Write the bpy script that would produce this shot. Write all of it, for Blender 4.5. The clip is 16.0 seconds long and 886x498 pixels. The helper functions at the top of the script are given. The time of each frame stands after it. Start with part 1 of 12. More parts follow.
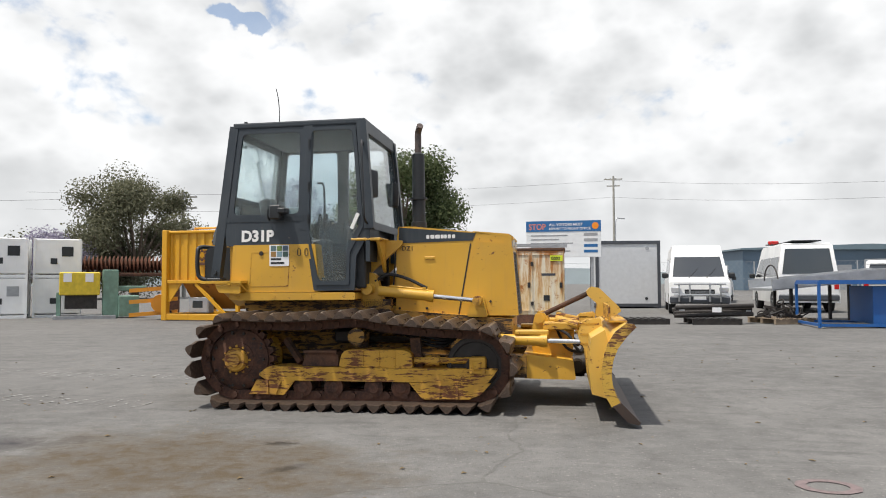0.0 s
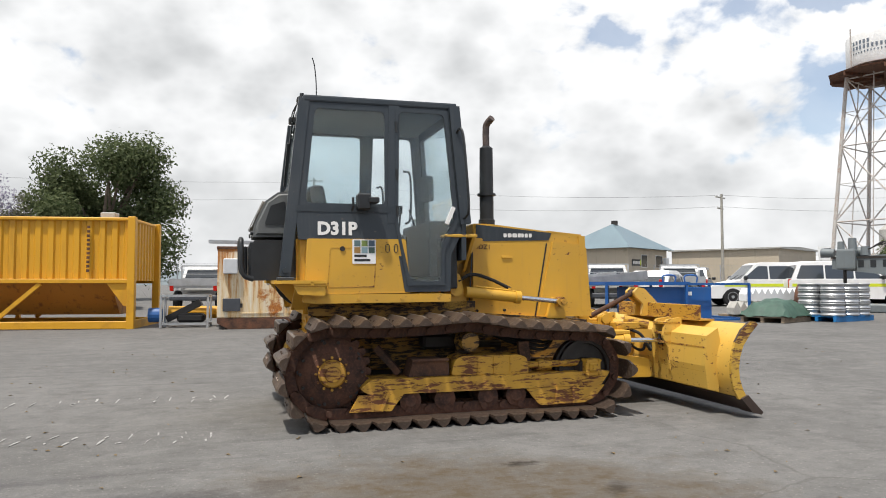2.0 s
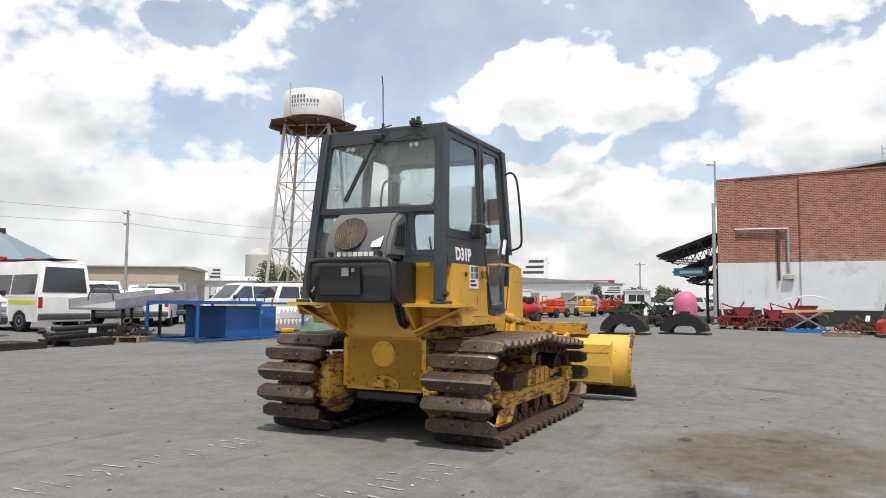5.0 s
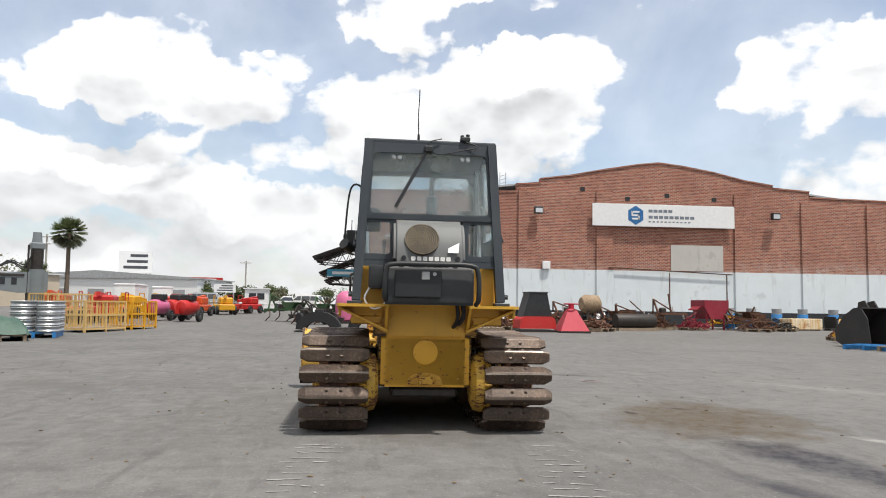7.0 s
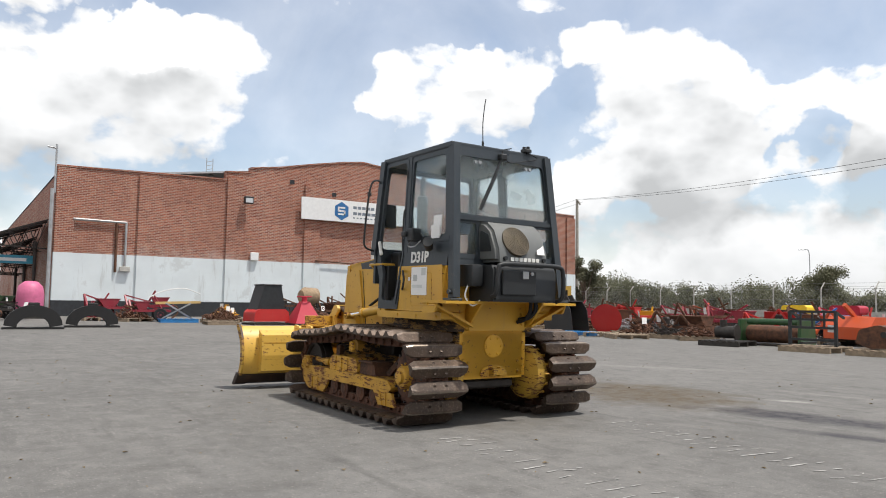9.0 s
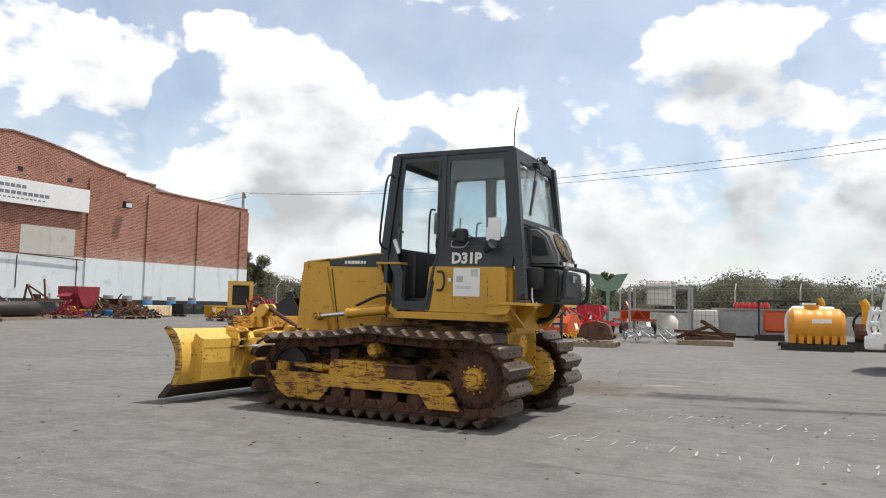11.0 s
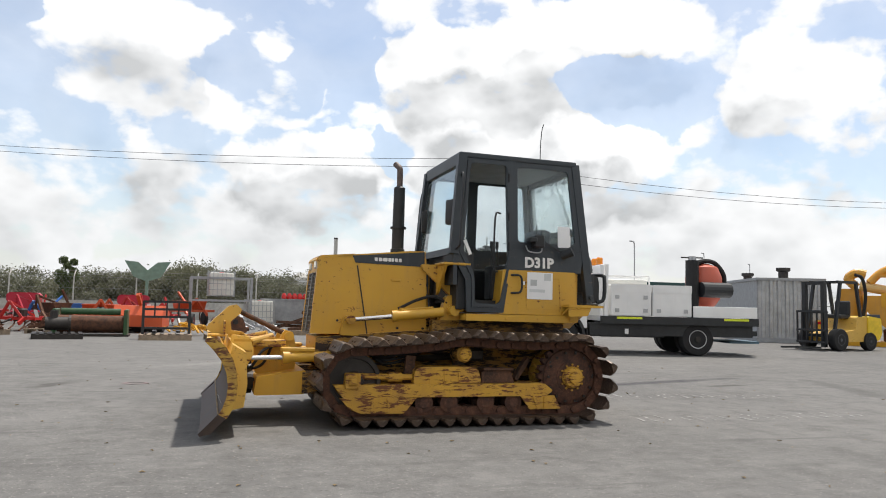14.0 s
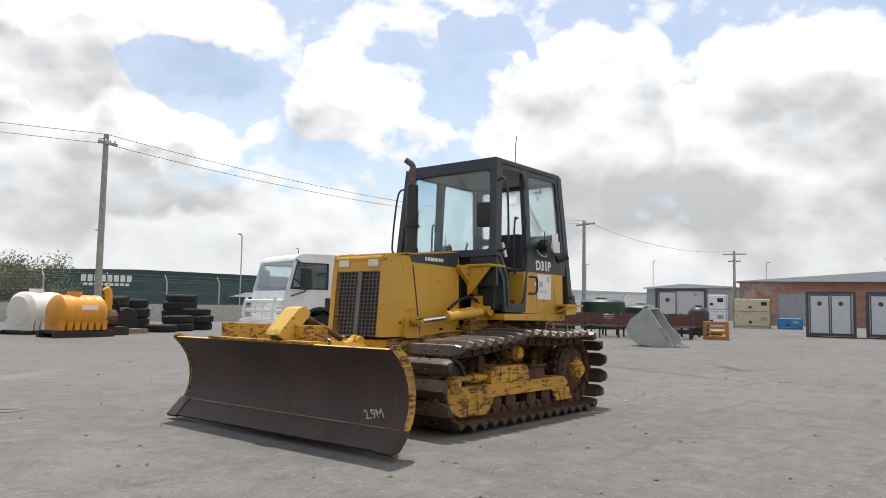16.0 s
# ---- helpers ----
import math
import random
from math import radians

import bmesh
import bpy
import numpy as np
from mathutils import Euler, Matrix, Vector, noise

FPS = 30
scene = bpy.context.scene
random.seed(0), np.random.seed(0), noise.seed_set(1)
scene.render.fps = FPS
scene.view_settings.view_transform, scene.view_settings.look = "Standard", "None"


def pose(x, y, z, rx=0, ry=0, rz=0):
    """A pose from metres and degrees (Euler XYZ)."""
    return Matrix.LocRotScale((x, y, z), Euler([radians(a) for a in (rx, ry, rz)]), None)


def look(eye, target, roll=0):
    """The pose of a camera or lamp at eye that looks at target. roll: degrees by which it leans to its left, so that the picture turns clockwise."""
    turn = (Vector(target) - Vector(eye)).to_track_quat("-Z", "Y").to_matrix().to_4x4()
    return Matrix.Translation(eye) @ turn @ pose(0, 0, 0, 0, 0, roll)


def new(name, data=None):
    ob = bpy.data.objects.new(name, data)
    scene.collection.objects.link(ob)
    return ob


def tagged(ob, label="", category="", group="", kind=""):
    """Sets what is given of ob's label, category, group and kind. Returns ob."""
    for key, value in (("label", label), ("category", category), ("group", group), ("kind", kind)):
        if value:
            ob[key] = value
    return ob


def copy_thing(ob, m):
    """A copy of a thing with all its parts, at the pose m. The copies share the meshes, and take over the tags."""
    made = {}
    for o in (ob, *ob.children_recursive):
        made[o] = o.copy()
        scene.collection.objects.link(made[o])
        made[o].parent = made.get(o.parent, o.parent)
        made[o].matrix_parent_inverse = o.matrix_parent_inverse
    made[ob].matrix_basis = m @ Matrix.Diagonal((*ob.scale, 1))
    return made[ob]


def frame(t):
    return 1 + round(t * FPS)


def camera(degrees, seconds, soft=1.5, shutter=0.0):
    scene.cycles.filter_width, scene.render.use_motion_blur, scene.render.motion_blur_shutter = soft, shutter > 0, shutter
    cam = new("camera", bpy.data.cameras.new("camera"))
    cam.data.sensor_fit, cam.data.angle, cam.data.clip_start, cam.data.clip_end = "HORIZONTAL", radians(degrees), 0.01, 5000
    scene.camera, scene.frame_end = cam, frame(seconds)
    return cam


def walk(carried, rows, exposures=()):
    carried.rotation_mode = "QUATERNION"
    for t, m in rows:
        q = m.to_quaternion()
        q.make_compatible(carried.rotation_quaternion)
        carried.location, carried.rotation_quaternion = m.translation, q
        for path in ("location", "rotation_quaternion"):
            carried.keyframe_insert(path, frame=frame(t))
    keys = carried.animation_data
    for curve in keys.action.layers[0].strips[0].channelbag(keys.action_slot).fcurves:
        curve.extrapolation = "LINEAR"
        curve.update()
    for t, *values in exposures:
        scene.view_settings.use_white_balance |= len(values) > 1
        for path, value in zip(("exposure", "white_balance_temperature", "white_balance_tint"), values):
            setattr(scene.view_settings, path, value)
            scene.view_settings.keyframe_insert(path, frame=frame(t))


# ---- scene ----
cam = camera(62.1, 16.0, soft=1.0)
PATH = [
    (0, (1.856, -7.147, 1.085), (1.540, -5.174, 1.180), -0.13),
    (0.5, (1.049, -7.055, 1.066), (0.911, -5.062, 1.166), -0.36),
    (1, (0.191, -6.961, 1.086), (0.246, -4.964, 1.179), -0.30),
    (1.5, (-0.765, -6.794, 1.090), (-0.473, -4.817, 1.181), -0.25),
    (2, (-1.766, -6.524, 1.088), (-1.206, -4.606, 1.184), -0.02),
    (2.5, (-2.710, -6.226, 1.095), (-1.895, -4.403, 1.202), 0.11),
    (3, (-3.654, -5.800, 1.097), (-2.578, -4.119, 1.222), 0.02),
    (3.6, (-4.646, -5.156, 1.105), (-3.309, -3.675, 1.236), 0.23),
    (4.25, (-5.629, -4.315, 1.113), (-4.046, -3.101, 1.254), 0.32),
    (4.9, (-6.464, -3.327, 1.121), (-4.689, -2.418, 1.268), 0.40),
    (5.5, (-7.052, -2.304, 1.121), (-5.151, -1.702, 1.275), 0.57),
    (6, (-7.463, -1.365, 1.130), (-5.496, -1.033, 1.282), 0.49),
    (6.5, (-7.715, -0.449, 1.120), (-5.723, -0.377, 1.274), 0.62),
    (7, (-7.782, 0.544, 1.116), (-5.799, 0.337, 1.270), 0.75),
    (7.5, (-7.708, 1.440, 1.120), (-5.764, 0.997, 1.273), 0.49),
    (8, (-7.551, 2.472, 1.126), (-5.681, 1.781, 1.276), 0.44),
    (8.5, (-7.286, 3.434, 1.113), (-5.508, 2.531, 1.261), 0.61),
    (9, (-6.804, 4.396, 1.113), (-5.145, 3.289, 1.257), 0.78),
    (9.6, (-6.067, 5.355, 1.109), (-4.597, 4.006, 1.254), 0.89),
    (10.25, (-5.086, 6.242, 1.104), (-3.856, 4.672, 1.251), 1.06),
    (10.9, (-3.960, 6.934, 1.101), (-3.007, 5.181, 1.250), 1.20),
    (11.5, (-2.820, 7.383, 1.095), (-2.147, 5.506, 1.246), 1.28),
    (12, (-1.819, 7.647, 1.099), (-1.402, 5.697, 1.253), 1.31),
    (12.5, (-0.835, 7.783, 1.094), (-0.659, 5.796, 1.251), 1.25),
    (13, (0.266, 7.783, 1.093), (0.175, 5.791, 1.250), 1.20),
    (13.5, (1.297, 7.683, 1.099), (0.960, 5.717, 1.252), 1.26),
    (14, (2.400, 7.431, 1.106), (1.799, 5.529, 1.256), 1.33),
    (14.5, (3.418, 7.035, 1.093), (2.570, 5.229, 1.244), 1.30),
    (15, (4.476, 6.462, 1.093), (3.370, 4.802, 1.242), 1.29),
    (15.5, (5.377, 5.782, 1.069), (4.045, 4.298, 1.223), 1.08),
    (16, (6.195, 4.894, 1.088), (4.650, 3.633, 1.242), 1.08),
]
walk(cam, [(t, look(e, a, r)) for t, e, a, r in PATH], exposures=((0.0, 0.62), (16.0, 0.62)))

SKY_LIGHT, CLOUD_LIGHT, SUN_LIGHT = 0.10, 0.69, 2.95

# ---- world and sun ----
SUN_EL, SUN_TO = 69.0, (0.75, 0.66)   # elevation; the way in which shadows fall
world = bpy.data.worlds.new("world")
scene.world = world
world.use_nodes = True
wt = world.node_tree
wt.nodes.clear()


def wnode(kind, **inputs):
    n = wt.nodes.new(kind)
    for k, v in inputs.items():
        n.inputs[int(k[1:])].default_value = v
    return n


def wmath(op, a, b=None, c=None):
    n = wt.nodes.new("ShaderNodeMath")
    n.operation = op
    for i, v in enumerate((a, b, c)):
        if v is None:
            continue
        if isinstance(v, (int, float)):
            n.inputs[i].default_value = v
        else:
            wt.links.new(v, n.inputs[i])
    return n.outputs[0]


def wramp(fac, a, b, smooth=True):
    n = wt.nodes.new("ShaderNodeMapRange")
    n.interpolation_type = "SMOOTHSTEP" if smooth else "LINEAR"
    n.inputs[1].default_value, n.inputs[2].default_value = a, b
    wt.links.new(fac, n.inputs[0])
    return n.outputs[0]


sky = wnode("ShaderNodeTexSky")
sky.sky_type, sky.sun_disc = "NISHITA", False
sky.sun_elevation, sky.sun_rotation = radians(SUN_EL), math.atan2(-SUN_TO[0], -SUN_TO[1])
sky.dust_density, sky.air_density, sky.ozone_density = 1.0, 1.0, 0.0
coord = wnode("ShaderNodeTexCoord")
sep = wnode("ShaderNodeSeparateXYZ")
wt.links.new(coord.outputs["Generated"], sep.inputs[0])
height = wmath("MAXIMUM", sep.outputs[2], 0.0)


# heaped clouds and clear gaps round the horizon: bearing, height, half width, half height, in degrees
CUMULUS = ((34, 9, 7, 3.5), (21, 9, 10, 3.2), (16, 16, 11, 5), (8, 7, 10, 2.8), (-3, 22, 8, 2.4), (-7, 14, 13, 5.5), (-11, 16, 11, 4.6), (-35, 16, 9, 5.2),
           (-45, 19, 4, 2.4), (-51, 10, 9, 3.2), (-52, 16, 8, 5.3), (-58, 13, 14, 4.5), (-86, 17, 11, 5.7), (-97, 11, 5, 3.3), (-110, 12, 8, 4.8), (-111, 19, 12, 2.6),
           (-112, 14, 7, 3.4), (-118, 12, 9, 2.8), (-119, 21, 10, 2.5), (-134, 15, 6, 4.6), (-152, 14, 10, 8), (-168, 13, 12, 9))
CLEAR_GAPS = ((114, 19.5, 2.6, 0.8), (45, 20, 3, 2), (37, 14, 4, 2.3), (33, 18, 6, 2.6), (34, 10, 2, 1.8), (29, 13, 2, 2.3),
              (25, 19, 5, 3.2), (20, 13, 7, 1.2), (6, 21, 5, 2.4), (-11, 21, 9, 1.3), (-24, 17, 4, 5), (-25, 11, 3, 2.3), (-37, 21.5, 6, 1.8), (-42, 14, 2.5, 3),
              (-60, 12, 2, 2.7), (-63, 20, 9, 3), (-75, 19, 3, 2.4), (-93, 17, 3, 3.3), (-99, 18, 4.5, 2.8), (-102, 12, 3, 1.9), (-123, 16, 6, 3.3), (-144, 21, 3, 2.4))


def wvector(op, a, b, c=None):
    n = wt.nodes.new("ShaderNodeVectorMath")
    n.operation = op
    for i, v in enumerate((a, b, c)):
        if v is None:
            continue
        if isinstance(v, tuple):
            n.inputs[i].default_value = v
        else:
            wt.links.new(v, n.inputs[i])
    return n


bearing = wmath("MULTIPLY", wmath("ARCTAN2", sep.outputs[1], sep.outputs[0]), 57.2958)
rise = wmath("MULTIPLY", wmath("ARCSINE", sep.outputs[2]), 57.2958)


def heaps(spot, rows):
    """1 in the middle of the nearest ellipse, 0 from its rim outwards."""
    best = 0.0
    for az, el, w, h in rows:
        n = wvector("MULTIPLY_ADD", spot, (1 / w, 1 / h, 0.0), (-az / w, -el / h, 0.0))
        best = wmath("MAXIMUM", best, wmath("SUBTRACT", 1.0, wvector("LENGTH", n.outputs[0], None).outputs["Value"]))
    return best


def cloud_noise(space, offset, scale, detail, rough, twist=0.0):
    m = wnode("ShaderNodeMapping")
    m.inputs["Location"].default_value = offset
    wt.links.new(space, m.inputs[0])
    n = wnode("ShaderNodeTexNoise")
    n.inputs["Scale"].default_value = scale
    n.inputs["Detail"].default_value = detail
    n.inputs["Roughness"].default_value = rough
    n.inputs["Distortion"].default_value = twist
    wt.links.new(m.outputs[0], n.inputs["Vector"])
    return n.outputs["Fac"]


def puffs(space, scale, detail):
    v = wnode("ShaderNodeTexVoronoi")
    v.feature = "SMOOTH_F1"
    v.inputs["Scale"].default_value, v.inputs["Smoothness"].default_value = scale, 0.35
    v.inputs["Detail"].default_value, v.inputs["Roughness"].default_value = detail, 0.5
    v.normalize = False
    wt.links.new(space, v.inputs["Vector"])
    return v.outputs["Distance"]


def density(lift, detail):
    """Above 0: cloud. lift, in degrees, looks a little higher."""
    spot = wnode("ShaderNodeCombineXYZ")
    wt.links.new(bearing, spot.inputs[0])
    wt.links.new(wmath("ADD", rise, lift), spot.inputs[1])
    stir = wnode("ShaderNodeTexNoise")
    stir.inputs["Scale"].default_value, stir.inputs["Detail"].default_value = 9.0, 5.0
    wt.links.new(coord.outputs["Generated"], stir.inputs["Vector"])
    spot = wvector("MULTIPLY_ADD", stir.outputs["Color"], (13.0, 8.0, 0.0), wvector("ADD", spot.outputs[0], (-6.5, -4.0, 0.0)).outputs[0])
    space = wvector("MULTIPLY_ADD", coord.outputs["Generated"], (1.0, 1.0, 1.5), (0.0, 0.0, lift * 0.026)).outputs[0]
    d = wmath("MULTIPLY_ADD", cloud_noise(space, (3.1, 1.7, 0.4), 7.0, detail, 0.58, 0.2), 1.75, -0.80)
    d = wmath("MULTIPLY_ADD", puffs(space, 17.0, 2.5), -0.42, wmath("ADD", d, 0.17))
    d = wmath("ADD", d, wmath("MINIMUM", wmath("MULTIPLY", heaps(spot.outputs[0], CUMULUS), 1.7), 0.50))
    d = wmath("SUBTRACT", d, wmath("MINIMUM", wmath("MULTIPLY", heaps(spot.outputs[0], CLEAR_GAPS), 1.3), 0.55))
    # closed cover over the street side, broken cover overhead, banks low down
    d = wmath("MULTIPLY_ADD", wramp(bearing, 25.0, 70.0), 0.55, d)
    d = wmath("MULTIPLY_ADD", wramp(bearing, -70.0, -95.0), 0.08, d)
    d = wmath("MULTIPLY_ADD", wramp(rise, 24.0, 40.0), 0.12, d)
    return wmath("MULTIPLY_ADD", wramp(rise, 13.0, 4.0), 0.42, d)


here, above = density(0.0, 8.0), density(3.6, 1.5)
puff_mask = wramp(here, -0.15, 0.24)
haze = wmath("POWER", wmath("SUBTRACT", 1.0, wmath("MINIMUM", wmath("MULTIPLY", height, 3.2), 1.0)), 2.0)
veil = wmath("MULTIPLY_ADD", cloud_noise(coord.outputs["Generated"], (8.3, 2.2, 1.0), 5.0, 6.0, 0.6, 0.5), 0.5, 0.05)
mask = wmath("MAXIMUM", puff_mask, wmath("MAXIMUM", veil, wmath("MULTIPLY", haze, 0.93)))
# deep cloud overhead makes a grey base; tops and thin rims stay white
deep = wramp(wmath("MULTIPLY_ADD", here, 0.15, wmath("MULTIPLY", above, 0.85)), 0.10, 1.0)
street = wramp(bearing, 25.0, 70.0)   # the closed cover is thinner and more even
shade = wmath("MULTIPLY_ADD", street, -0.07, wmath("MULTIPLY_ADD", wramp(bearing, -110.0, 40.0), 0.07, 0.98))
shade = wmath("MULTIPLY_ADD", wmath("MULTIPLY", deep, wramp(rise, -2.0, 11.0)), wmath("MULTIPLY_ADD", street, 0.15, -0.40), shade)
shade = wmath("MULTIPLY_ADD", wmath("SUBTRACT", here, above), 0.15, shade)
shade = wmath("MINIMUM", wmath("MAXIMUM", shade, 0.62), 1.15)
shade = wmath("SUBTRACT", shade, wmath("MULTIPLY", haze, 0.16))
tone = wnode("ShaderNodeMix")
tone.data_type = "RGBA"
tone.inputs[6].default_value, tone.inputs[7].default_value = (0.965, 0.985, 1.0, 1), (0.995, 0.997, 1.0, 1)
wt.links.new(wmath("MULTIPLY_ADD", shade, 2.0, -1.2), tone.inputs[0])
bg_sky, bg_cloud = wnode("ShaderNodeBackground"), wnode("ShaderNodeBackground")
bg_sky.inputs[1].default_value = SKY_LIGHT
wt.links.new(sky.outputs[0], bg_sky.inputs[0])
wt.links.new(tone.outputs[2], bg_cloud.inputs[0])
wt.links.new(wmath("MULTIPLY", shade, CLOUD_LIGHT), bg_cloud.inputs[1])
both = wnode("ShaderNodeMixShader")
wt.links.new(mask, both.inputs[0])
wt.links.new(bg_sky.outputs[0], both.inputs[1])
wt.links.new(bg_cloud.outputs[0], both.inputs[2])
wout = wnode("ShaderNodeOutputWorld")
wt.links.new(both.outputs[0], wout.inputs[0])

sun = new("sun", bpy.data.lights.new("sun", "SUN"))
sun.data.energy, sun.data.angle, sun.data.color = SUN_LIGHT, radians(2.2), (1.0, 0.945, 0.865)
flatness = math.cos(radians(SUN_EL)) / math.hypot(*SUN_TO)
sun.matrix_world = look((0, 0, 60), (SUN_TO[0] * flatness, SUN_TO[1] * flatness, 60 - math.sin(radians(SUN_EL))))


# ---- materials ----
class Nodes:
    def __init__(self, name):
        self.mat = bpy.data.materials.new(name)
        self.mat.use_nodes = True
        self.tree = self.mat.node_tree
        self.bsdf = self.tree.nodes["Principled BSDF"]
        self.coord = self.tree.nodes.new("ShaderNodeTexCoord").outputs["Object"]

    def put(self, value, socket):
        if isinstance(value, (int, float)):
            socket.default_value = value
        elif isinstance(value, tuple):
            socket.default_value = (*value, 1) if len(value) == 3 and socket.type == "RGBA" else value
        else:
            self.tree.links.new(value, socket)

    def math(self, op, a, b=0.0, c=0.0, clamp=False):
        n = self.tree.nodes.new("ShaderNodeMath")
        n.operation, n.use_clamp = op, clamp
        for v, s in zip((a, b, c), n.inputs):
            self.put(v, s)
        return n.outputs[0]

    def stretch(self, scale, at=(0, 0, 0), turn=(0, 0, 0), source=None):
        n = self.tree.nodes.new("ShaderNodeMapping")
        n.inputs["Scale"].default_value, n.inputs["Location"].default_value = scale, at
        n.inputs["Rotation"].default_value = [radians(a) for a in turn]
        self.tree.links.new(source or self.coord, n.inputs[0])
        return n.outputs[0]

    def noise(self, scale, detail=4.0, rough=0.55, vector=None, twist=0.0):
        n = self.tree.nodes.new("ShaderNodeTexNoise")
        n.inputs["Scale"].default_value, n.inputs["Detail"].default_value = scale, detail
        n.inputs["Roughness"].default_value, n.inputs["Distortion"].default_value = rough, twist
        self.tree.links.new(vector or self.coord, n.inputs["Vector"])
        return n.outputs["Fac"]

    def ramp(self, fac, a, b):
        n = self.tree.nodes.new("ShaderNodeMapRange")
        n.inputs[1].default_value, n.inputs[2].default_value = a, b
        self.put(fac, n.inputs[0])
        return n.outputs[0]

    def mix(self, fac, a, b):
        n = self.tree.nodes.new("ShaderNodeMix")
        n.data_type = "RGBA"
        self.put(fac, n.inputs[0])
        self.put(a, n.inputs[6])
        self.put(b, n.inputs[7])
        return n.outputs[2]

    def random(self):
        return self.tree.nodes.new("ShaderNodeObjectInfo").outputs["Random"]

    def island(self):
        return self.tree.nodes.new("ShaderNodeNewGeometry").outputs["Random Per Island"]

    def bump(self, fac, strength=0.3, distance=0.01):
        n = self.tree.nodes.new("ShaderNodeBump")
        n.inputs["Strength"].default_value, n.inputs["Distance"].default_value = strength, distance
        self.put(fac, n.inputs["Height"])
        self.tree.links.new(n.outputs[0], self.bsdf.inputs["Normal"])

    def done(self, color, rough, metal=0.0):
        self.put(color, self.bsdf.inputs["Base Color"])
        self.put(rough, self.bsdf.inputs["Roughness"])
        self.put(metal, self.bsdf.inputs["Metallic"])
        return self.mat


def worn_paint(name, color, rust=(0.075, 0.032, 0.016), wear=0.5, rough=0.42, dirt=0.35, dust=(0.20, 0.165, 0.12)):
    """Paint that is dusty in patches and chipped to rust. wear: how much of it is chipped."""
    n = Nodes(name)
    patch = n.noise(2.3, 5.0, 0.62)
    chip = n.noise(19.0, 6.0, 0.66, n.stretch((1, 1, 1.5)))
    fine = n.noise(70.0, 3.0, 0.6)
    chips = n.math("MULTIPLY", n.ramp(chip, 0.71 - 0.16 * wear, 0.745 - 0.16 * wear), n.ramp(patch, 0.60 - 0.28 * wear, 0.68 - 0.2 * wear))
    streak = n.ramp(n.noise(6.0, 4.0, 0.6, n.stretch((3.0, 3.0, 0.25))), 0.55, 0.78)
    soil = n.math("MULTIPLY", n.math("ADD", n.ramp(patch, 0.42, 0.75), streak), dirt * 0.5)
    shade = n.mix(n.ramp(n.noise(0.9, 3.0), 0.3, 0.7), tuple(c * 0.86 for c in color), tuple(min(c * 1.08, 1.0) for c in color))
    col = n.mix(n.math("MINIMUM", soil, 0.85), shade, dust)
    col = n.mix(chips, col, n.mix(fine, rust, tuple(c * 2.6 for c in rust)))
    n.bump(n.math("MULTIPLY_ADD", chips, -0.6, n.math("MULTIPLY", fine, 0.25)), 0.25, 0.004)
    return n.done(col, n.math("MULTIPLY_ADD", n.math("MAXIMUM", chips, soil), 0.4, rough, True))


def battered(name, color, grime=(0.17, 0.095, 0.04), rust=(0.095, 0.036, 0.018), cover=0.5, rough=0.6):
    """Paint caked with brown grime and broken by rust, in patches and scratches."""
    n = Nodes(name)
    mud = n.noise(3.2, 6.0, 0.68)
    flake = n.noise(20.0, 9.0, 0.75, n.stretch((0.30, 0.6, 1.6)))
    fine = n.noise(55.0, 4.0, 0.65)
    col = n.mix(n.ramp(n.noise(1.3, 3.0), 0.3, 0.7), tuple(c * 0.8 for c in color), color)
    col = n.mix(n.math("MULTIPLY", n.ramp(mud, 0.60 - 0.2 * cover, 0.74 - 0.1 * cover), 0.6), col, n.mix(fine, grime, tuple(c * 1.6 for c in grime)))
    bare = n.ramp(n.math("MULTIPLY_ADD", mud, 0.2, n.math("MULTIPLY", flake, 0.8)), 0.60 - 0.12 * cover, 0.625 - 0.12 * cover)
    col = n.mix(bare, col, n.mix(fine, rust, tuple(c * 2.4 for c in rust)))
    n.bump(n.math("MULTIPLY_ADD", bare, -0.5, n.math("MULTIPLY", fine, 0.4)), 0.4, 0.005)
    return n.done(col, n.math("MULTIPLY_ADD", bare, 0.25, rough, True))


def plain(name, color, rough=0.6, metal=0.0, vary=0.16, scale=6.0, bump=0.15):
    """A plain surface with faint mottling and grain."""
    n = Nodes(name)
    big_ = n.noise(scale, 4.0, 0.6)
    small = n.noise(scale * 14, 3.0, 0.6)
    col = n.mix(n.ramp(big_, 0.3, 0.7), tuple(c * (1 - vary) for c in color), tuple(min(1, c * (1 + vary)) for c in color))
    col = n.mix(n.math("MULTIPLY", n.ramp(small, 0.5, 0.8), vary), col, tuple(c * 0.5 for c in color))
    n.bump(small, bump, 0.004)
    return n.done(col, n.math("MULTIPLY_ADD", big_, 0.16, rough - 0.08, True), metal)


def rusty(name, color=(0.17, 0.075, 0.038), dark=(0.045, 0.026, 0.018), rough=0.85):
    n = Nodes(name)
    a, b = n.noise(7.0, 6.0, 0.65), n.noise(60.0, 4.0, 0.6)
    col = n.mix(n.ramp(a, 0.35, 0.65), dark, color)
    col = n.mix(n.math("MULTIPLY", n.ramp(b, 0.5, 0.75), 0.5), col, tuple(c * 1.7 for c in color))
    n.bump(b, 0.4, 0.004)
    return n.done(col, rough, 0.1)


